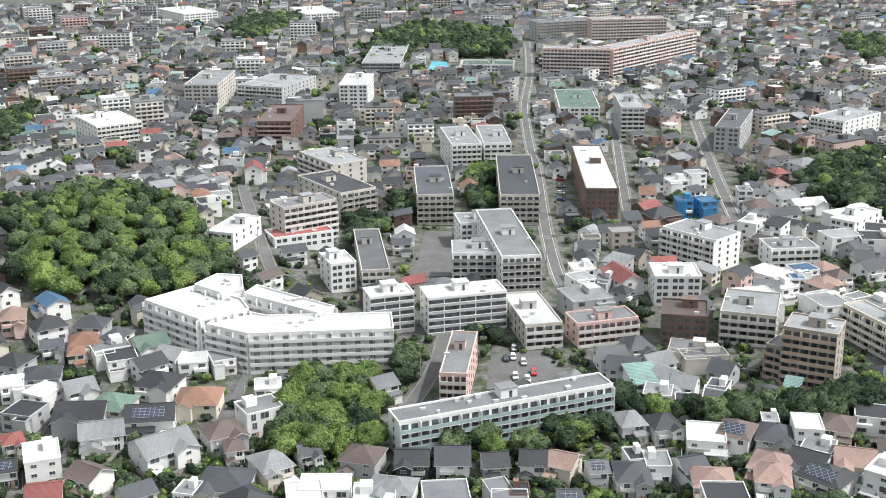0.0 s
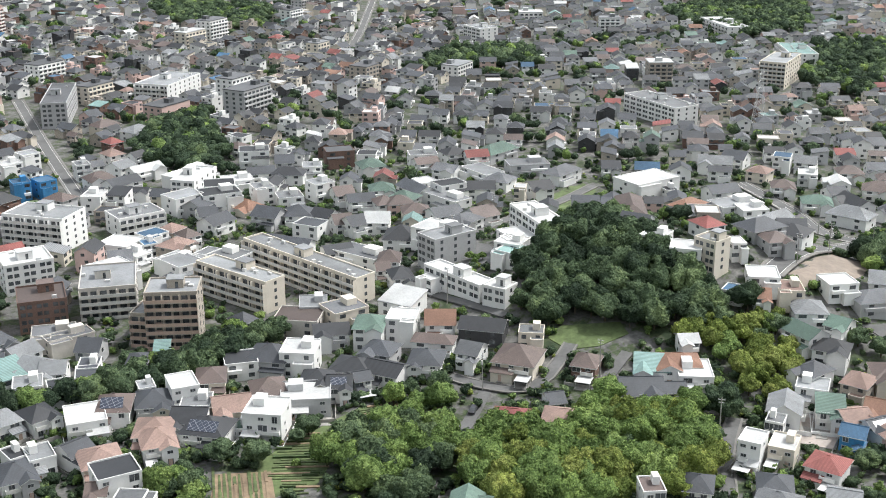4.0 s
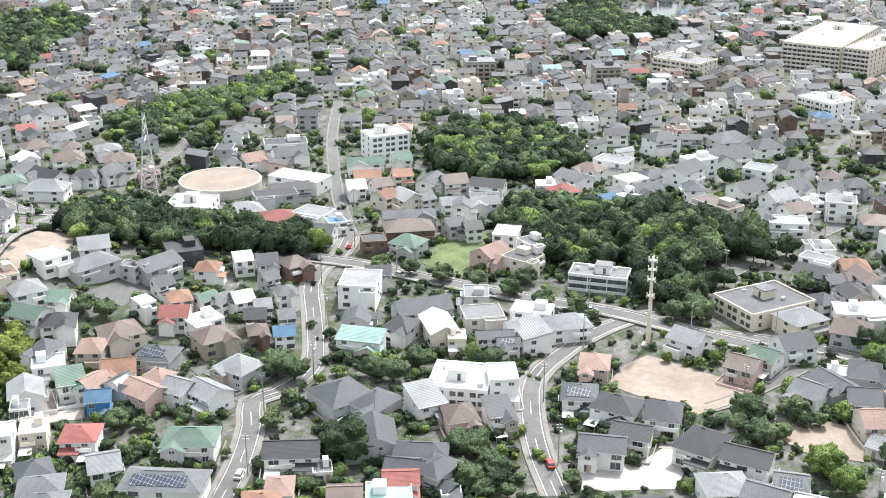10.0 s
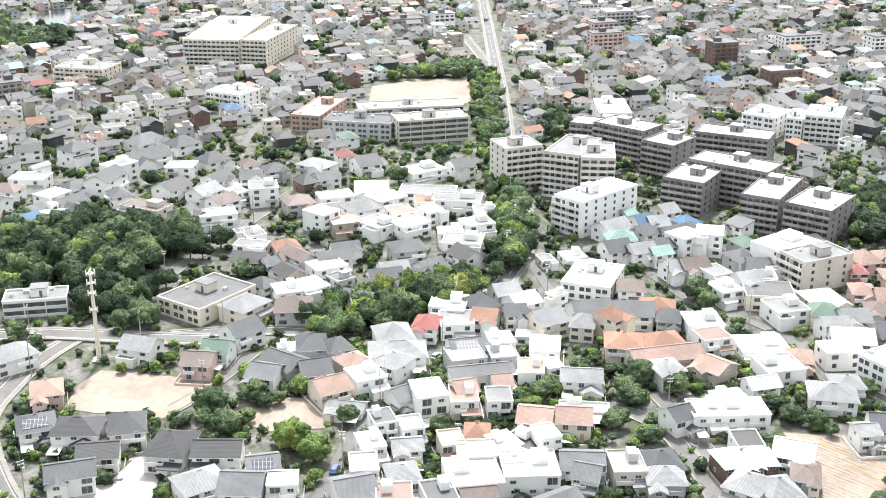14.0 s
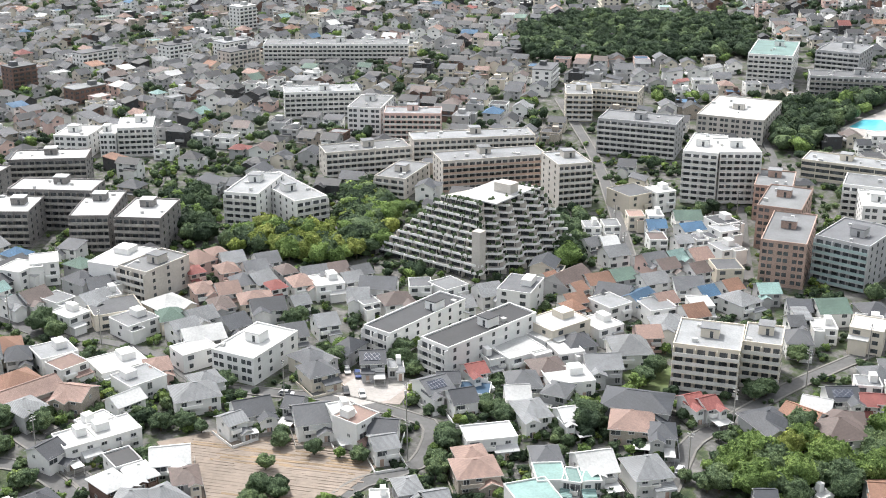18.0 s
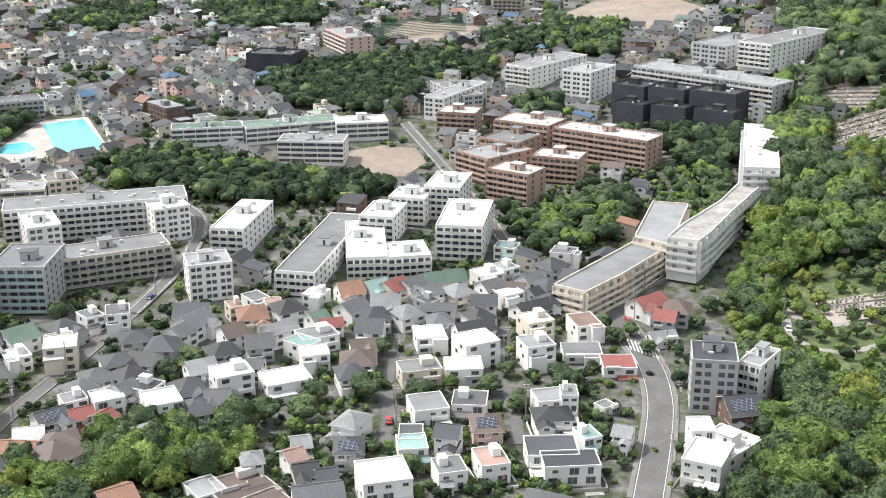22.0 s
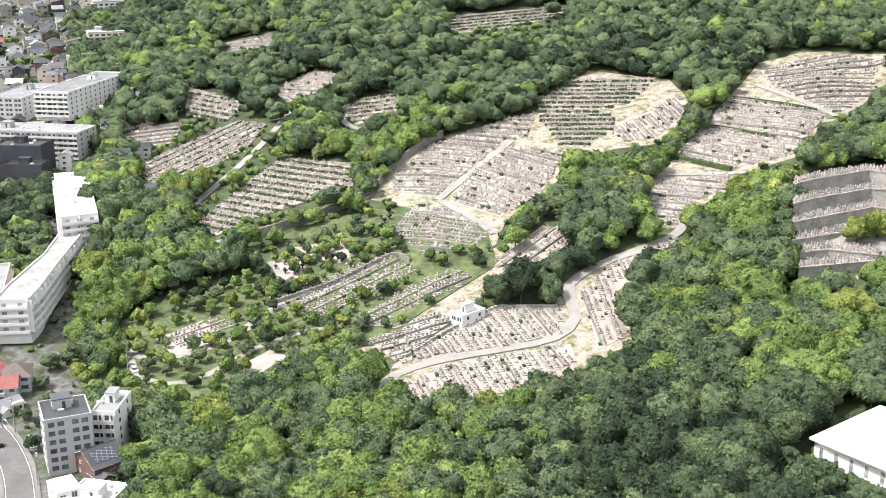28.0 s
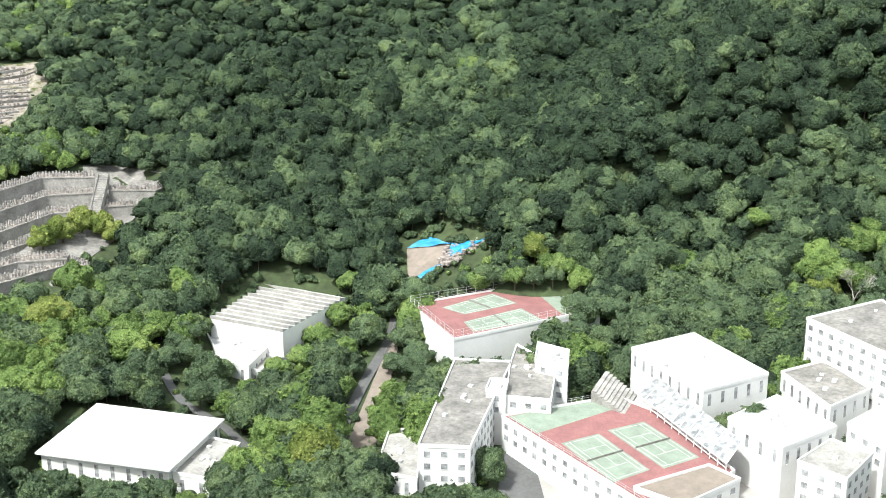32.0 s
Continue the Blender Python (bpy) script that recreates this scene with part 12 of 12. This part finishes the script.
WOODS += fill_ring([(391.0, 674.4), (435.8, 720.3), (491.6, 698.6), (464.1, 640.1), (431.0, 656.2), (393.5, 650.5)], 6, 3, 5, [5,1,0,4], 102, True)
WOODS += fill_ring([(339.1, 1069.1), (421.5, 975.0), (379.5, 890.5), (335.7, 885.3), (322.3, 961.5)], 6, 3, 5, [5,1,0,4], 103, True)
WOODS += fill_ring([(668.9, 599.3), (735.8, 576.5), (685.8, 514.1), (608.1, 487.4), (561.8, 463.7), (565.0, 513.4)], 6, 3, 5, [2,1,0,7], 104, True)
WOODS += fill_ring([(822.9, 239.8), (919.4, 238.5), (906.6, 205.6), (848.9, 187.9), (822.8, 144.8), (773.9, 156.0), (772.0, 202.1)], 6, 3, 5, [2,0,0,8], 105, True)
WOODS += fill_ring([(569.5, -117.2), (575.6, -129.5), (539.6, -120.7), (544.0, -111.5)], 6, 3, 5, [2,1,0,7], 106, True)
WOODS += fill_ring([(451.0, -217.4), (429.0, -224.9), (383.6, -203.7), (392.1, -193.8), (423.5, -201.7)], 5, 3, 4.5, [2,1,0,7], 107, True)
WOODS += fill_ring([(319.7, -315.7), (316.8, -326.8), (288.9, -300.7), (280.1, -281.5), (293.1, -289.1)], 5, 3, 4.5, [2,1,0,7], 108, True)
WOODS += fill_ring([(401.9, -271.8), (402.4, -286.0), (364.4, -268.1), (342.2, -246.0), (351.2, -238.0)], 5, 3, 4.5, [2,1,0,7], 109, True)
WOODS += fill_ring([(136.2, -797.1), (99.7, -803.0), (83.9, -747.4), (118.4, -734.2)], 6, 3, 5, [3,1,0,7], 110, True)
WOODS += fill_ring([(445.5, -793.3), (431.7, -862.2), (372.8, -830.7), (367.8, -772.1), (404.7, -763.5)], 6, 3, 5, [3,1,0,7], 111, True)
WOODS += fill_ring([(369.2, -853.1), (281.7, -892.3), (248.8, -825.2), (304.6, -785.8)], 6, 3, 5, [3,1,0,7], 112, True)
WOODS += fill_ring([(200.8, -723.4), (163.1, -745.7), (111.3, -732.8), (116.4, -682.3), (148.3, -677.7), (180.0, -671.4)], 6, 3, 5, [3,1,0,7], 113, True)
WOODS += fill_ring([(96.0, -634.6), (69.9, -642.2), (64.0, -616.1), (79.6, -602.9)], 6, 3, 5, [3,1,0,7], 114, True)
WOODS += fill_ring([(14.2, -480.3), (-7.0, -538.3), (-15.1, -559.6), (-21.6, -558.0), (-13.3, -476.5), (0.4, -466.4)], 5, 2, 4, [5,3,0,2], 115, True)
WOODS += fill_ring([(-24.6, -474.1), (-34.6, -457.7), (-32.9, -416.1), (-27.3, -374.1), (-19.2, -370.4), (-18.4, -402.3)], 5, 2.5, 4.2, [3,5,1,0], 145, True)
# ---- forest on the mountain side, and the woods of the town ----


def slope_forest():
    q = np.random.default_rng(8)
    b, r, out = [], 250.0, []
    while r < 900:
        step = 5.6 if r < 520 else 5.9
        n = int(radians(84) * r / step)
        bb = np.radians(np.linspace(184, 268, n) + q.uniform(-.4, .4, n) * 84 / n)
        rr = r + q.uniform(-.75, .75, n) * step
        x, y = rr * np.sin(bb), rr * np.cos(bb)
        z = ground(x, y)
        see = (HEIGHT - z) / rr > math.tan(radians(4.3))
        i, j = ((x + HALF) / CELL).astype(int).clip(0, 1499), ((y + HALF) / CELL).astype(int).clip(0, 1499)
        ok = see & ~taken[i, j]
        i0, j0 = i, j
        for part in (0.3, 0.6):
            back = 1 + part * 8.5 / (HEIGHT - z)
            i, j = ((x * back + HALF) / CELL).astype(int).clip(0, 1499), ((y * back + HALF) / CELL).astype(int).clip(0, 1499)
            ok &= ~taken[i, j]
        for roof in (PLATE, SAW, TARP_AT):
            for away in (-6, 0, 6, 12, 17):
                for turn in (-6, 0, 6):
                    ok &= ~inside(x * (1 + away / rr) + turn * np.cos(bb), y * (1 + away / rr) - turn * np.sin(bb), roof)
        # tone picks paler or darker leaves: sunlit slopes and shaded ground put into colour
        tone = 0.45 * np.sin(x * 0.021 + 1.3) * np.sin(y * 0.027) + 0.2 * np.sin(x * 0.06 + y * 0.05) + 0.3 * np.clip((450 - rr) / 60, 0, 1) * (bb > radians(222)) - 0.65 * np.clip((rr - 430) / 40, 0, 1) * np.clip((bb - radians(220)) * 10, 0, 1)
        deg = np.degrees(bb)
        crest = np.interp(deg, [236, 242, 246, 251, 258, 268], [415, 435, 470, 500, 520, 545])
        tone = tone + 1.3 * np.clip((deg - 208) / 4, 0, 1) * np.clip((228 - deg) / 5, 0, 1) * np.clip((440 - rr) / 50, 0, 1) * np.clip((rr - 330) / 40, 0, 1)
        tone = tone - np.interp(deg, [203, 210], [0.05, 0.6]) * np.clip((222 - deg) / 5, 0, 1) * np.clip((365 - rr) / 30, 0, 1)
        # shade in the valley and behind the crest, painted as darker leaves
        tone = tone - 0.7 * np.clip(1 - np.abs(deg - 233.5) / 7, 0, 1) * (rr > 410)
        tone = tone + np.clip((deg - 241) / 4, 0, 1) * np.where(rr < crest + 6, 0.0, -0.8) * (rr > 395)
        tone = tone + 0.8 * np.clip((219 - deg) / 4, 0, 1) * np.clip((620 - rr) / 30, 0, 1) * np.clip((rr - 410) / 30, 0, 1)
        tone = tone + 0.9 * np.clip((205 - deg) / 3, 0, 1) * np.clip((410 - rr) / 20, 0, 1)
        low = see & ~taken[i0, j0] & ~ok
        for k in np.nonzero(low)[0]:
            e = tone[k] + q.normal(0, 0.6)
            SHRUBS.append((x[k], y[k], q.uniform(1.4, 2.8), 1.0, 1 if e > 0.5 else 0))
        size = (3.3 + 3.6 * q.uniform(0, 1, n) ** 1.8) * (1 + 0.12 * (deg > 236))
        for k in np.nonzero(ok)[0]:
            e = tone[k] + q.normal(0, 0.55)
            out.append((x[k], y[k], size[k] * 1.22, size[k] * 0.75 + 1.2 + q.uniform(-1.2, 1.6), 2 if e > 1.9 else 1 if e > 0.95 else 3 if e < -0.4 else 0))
        r += step * 0.9
    return out


# bushes and small trees of the cemetery garden, before the forest grows round it
SHRUBS += [p for p in fill_ring(GARDEN, 6.0, 1.0, 2.5, [4, 4, 1, 2], 77, True) if not any(inside(np.array([p[0]]), np.array([p[1]]), ring)[0] for ring in GRAVE_RINGS)]
SHRUBS += [p for p in fill_ring(GARDEN_LOW, 6.5, 1.0, 2.8, [3, 6, 2, 1], 78, True) if not any(inside(np.array([p[0]]), np.array([p[1]]), ring)[0] for ring in GRAVE_RINGS)]
SLOPE = slope_forest()
SLOPE += [(-362.5, -189.2, 4.4, 4.1, 3), (-360.6, -182.7, 4.8, 4.1, 0), (-364.1, -177.2, 4.6, 4.9, 0), (-370.5, -173.2, 4.4, 4.5, 1), (-368.3, -168.8, 5.2, 4.8, 1), (-367.4, -182.2, 4.3, 4.9, 1), (-369.0, -177.7, 5.3, 4.2, 1), (-358.0, -188.7, 4.5, 4.9, 1), (-328.8, -397.8, 4.1, 4.6, 3), (-336.9, -394.6, 4.8, 4.2, 3), (-338.1, -385.0, 4.4, 4.9, 1), (-349.1, -387.1, 4.0, 4.3, 1), (-351.8, -379.3, 5.4, 4.5, 3), (-355.7, -370.8, 4.7, 4.3, 3), (-357.0, -359.6, 4.3, 4.3, 0), (-322.6, -399.5, 4.1, 4.5, 1), (-314.8, -399.1, 4.8, 4.6, 1), (-343.9, -397.5, 4.2, 4.7, 0), (-356.4, -390.1, 4.7, 4.2, 3)]
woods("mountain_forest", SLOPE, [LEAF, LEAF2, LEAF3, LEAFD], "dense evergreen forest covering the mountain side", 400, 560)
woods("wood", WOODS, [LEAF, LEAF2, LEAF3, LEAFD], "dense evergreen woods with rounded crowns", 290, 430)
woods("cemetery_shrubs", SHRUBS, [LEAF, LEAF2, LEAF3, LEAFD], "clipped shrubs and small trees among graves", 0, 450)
for x, y, r, h, m in WOODS:
    mark([x], [y])

# ---- the rest of the town: rows of houses on small streets ----
DISTRICTS = [(0, 700, 5), (-250, 600, 25), (200, 700, 30), (330, 420, -38), (560, 500, -30), (650, 250, -62), (480, 120, -70), (560, -40, -72), (380, -120, -60), (420, -330, -55), (300, -560, -40), (80, -420, -10), (60, -700, -10), (-20, -900, 0), (700, -200, -80), (-300, 350, 40)]


def fill_town():
    q = random.Random(3)
    green, grove = list(GREEN), []
    D = np.array(DISTRICTS, float)
    for turn_no, (du, dv, size) in enumerate(((0, 0, 1.0), (5.5, 0, 0.97), (0, 7, 0.95), (5.5, 7, 0.9), (2.5, 3.5, 0.8), (8, 10, 0.75))):
        order = []
        for n, (cx, cy, deg) in enumerate(DISTRICTS):
            rz = radians(deg)
            c, s = math.cos(rz), math.sin(rz)
            i, j, k = np.meshgrid(np.arange(-66, 67), np.arange(-29, 30), [0, 1], indexing="ij")
            u, v = i * 10.4 + du + np.floor(i / 8) * 4.0, j * 24.5 + k * 11.0 + dv
            x, y = (cx + u * c - v * s).ravel(), (cy + u * s + v * c).ravel()
            r = np.hypot(x, y)
            b = (np.degrees(np.arctan2(x, y)) + 60) % 360 - 60
            best = ((x[:, None] - D[:, 0]) ** 2 + (y[:, None] - D[:, 1]) ** 2).argmin(1)
            ok = (r > 225) & (r < 1420) & (b > -22) & (b < 187) & ~((b > 177) & (r < 430)) & (best == n)
            order += [(e, a, f, deg + 180 * g) for e, a, f, g in zip(r[ok], x[ok], y[ok], k.ravel()[ok])]
        order.sort()
        for r, x, y, deg in order:
            x, y = x + q.uniform(-.8, .8), y + q.uniform(-.8, .8)
            b = (math.degrees(math.atan2(x, y)) + 60) % 360 - 60
            share = 0.2 if b < 28 else 0.1 if 100 < b < 165 else 0.035
            laid_out = r < (380 if b < 18 else 560) and b > -20
            if laid_out and (turn_no > 2 or q.random() < 0.72):
                green += [(x + q.uniform(-5, 5), y + q.uniform(-5, 5)) for k in range(1)]
                continue
            if turn_no < 2 and r > 560 and q.random() < share:
                w, d = q.uniform(14, 26), q.uniform(10, 14)
                if is_free(x, y, radians(deg), w + 2, d + 2):
                    joined_block(x, y, deg, w, d, q.choice('lllwwgg'), q.choice('wwwcsegpb'), q.choice((3, 3, 4, 4, 5, 6)), q)
                    continue
            w, d = q.uniform(7.2, 10.6) * size, q.uniform(6.6, 9.0) * size
            turn = deg + (90 if q.random() < 0.5 else 0) + q.uniform(-3, 3)
            if not is_free(x, y, radians(turn), w + 0.9, d + 0.9):
                if turn_no == 5 and q.random() < 0.5:
                    green.append((x + q.uniform(-4, 4), y + q.uniform(-4, 4)))
                continue
            roof = q.choice("dddddddkkkkkggggggbbbllllwwwpodddgglbutnrk" + "ddkkkd" * 6)
            wall = q.choice("wwwwwwccceeggpbgk")
            form = q.choice(("hip", "gable", "gable", "gable", "shed", "flat")) if roof not in "wl" else q.choice(("flat", "flat", "flat", "gable", "shed"))
            if q.random() < (0.17 if b < 100 else 0.22):
                grove += [(x + q.uniform(-4.5, 4.5), y + q.uniform(-4.5, 4.5), q.uniform(2.2, 4.2), q.uniform(2.4, 4), q.choice((0, 3, 3, 3, 1))) for k in range(4)]
                mark(*rect_points(x, y, 0, 8, 8))
                continue
            joined_house(x, y, turn, w, d, roof, wall, form, 3 if q.random() < 0.08 else 2, q)
            for k in range(3):
                a, e = q.uniform(0, 6.28), q.uniform(5.8, 7.5)
                green.append((x + e * math.cos(a), y + e * math.sin(a)))
    ob = FAR_W.made("far_houses", [WALL[k] for k in WALL_KEYS] + [PANE])
    tagged(ob, "crowded town houses with pale walls and tiled roofs", "houses", kind="stuff")
    tagged(FAR_R.made("roof", [ROOF[k] for k in ROOF_KEYS], ob, "grey, brown, white and orange roofs"), kind="stuff")
    rows = []
    for x, y in green:
        i, j = int((x + HALF) / CELL), int((y + HALF) / CELL)
        if not taken[i, j] and math.hypot(x, y) < (1000 if (i + j) % 2 else 620):
            e = q.uniform(1.1, 2.9)
            rows.append((x, y, e, e * 0.5, q.choice((0, 0, 1, 3, 3))))
            if q.random() < 0.6:
                rows.append((x + q.uniform(-1.8, 1.8), y + q.uniform(-1.8, 1.8), e * 0.7, e * 0.35, q.choice((0, 0, 1, 2, 3))))
    for k in range(5000):
        e, a = math.sqrt(q.uniform(220 ** 2, 540 ** 2)), radians(q.uniform(-20, 186))
        x, y = e * math.sin(a), e * math.cos(a)
        if not taken[int((x + HALF) / CELL), int((y + HALF) / CELL)]:
            rows.append((x, y, q.uniform(0.8, 1.85), q.uniform(0.2, 0.6), q.choice((0, 0, 1, 1, 3))))
    woods("town_trees", grove, [LEAF, LEAF2, LEAF3, LEAFD], "dark green trees between town houses", 0, 0)
    woods("garden_trees", rows, [LEAF, LEAF2, LEAF3, LEAFD], "small garden trees and clipped shrubs between houses", -1, 0)


fill_town()
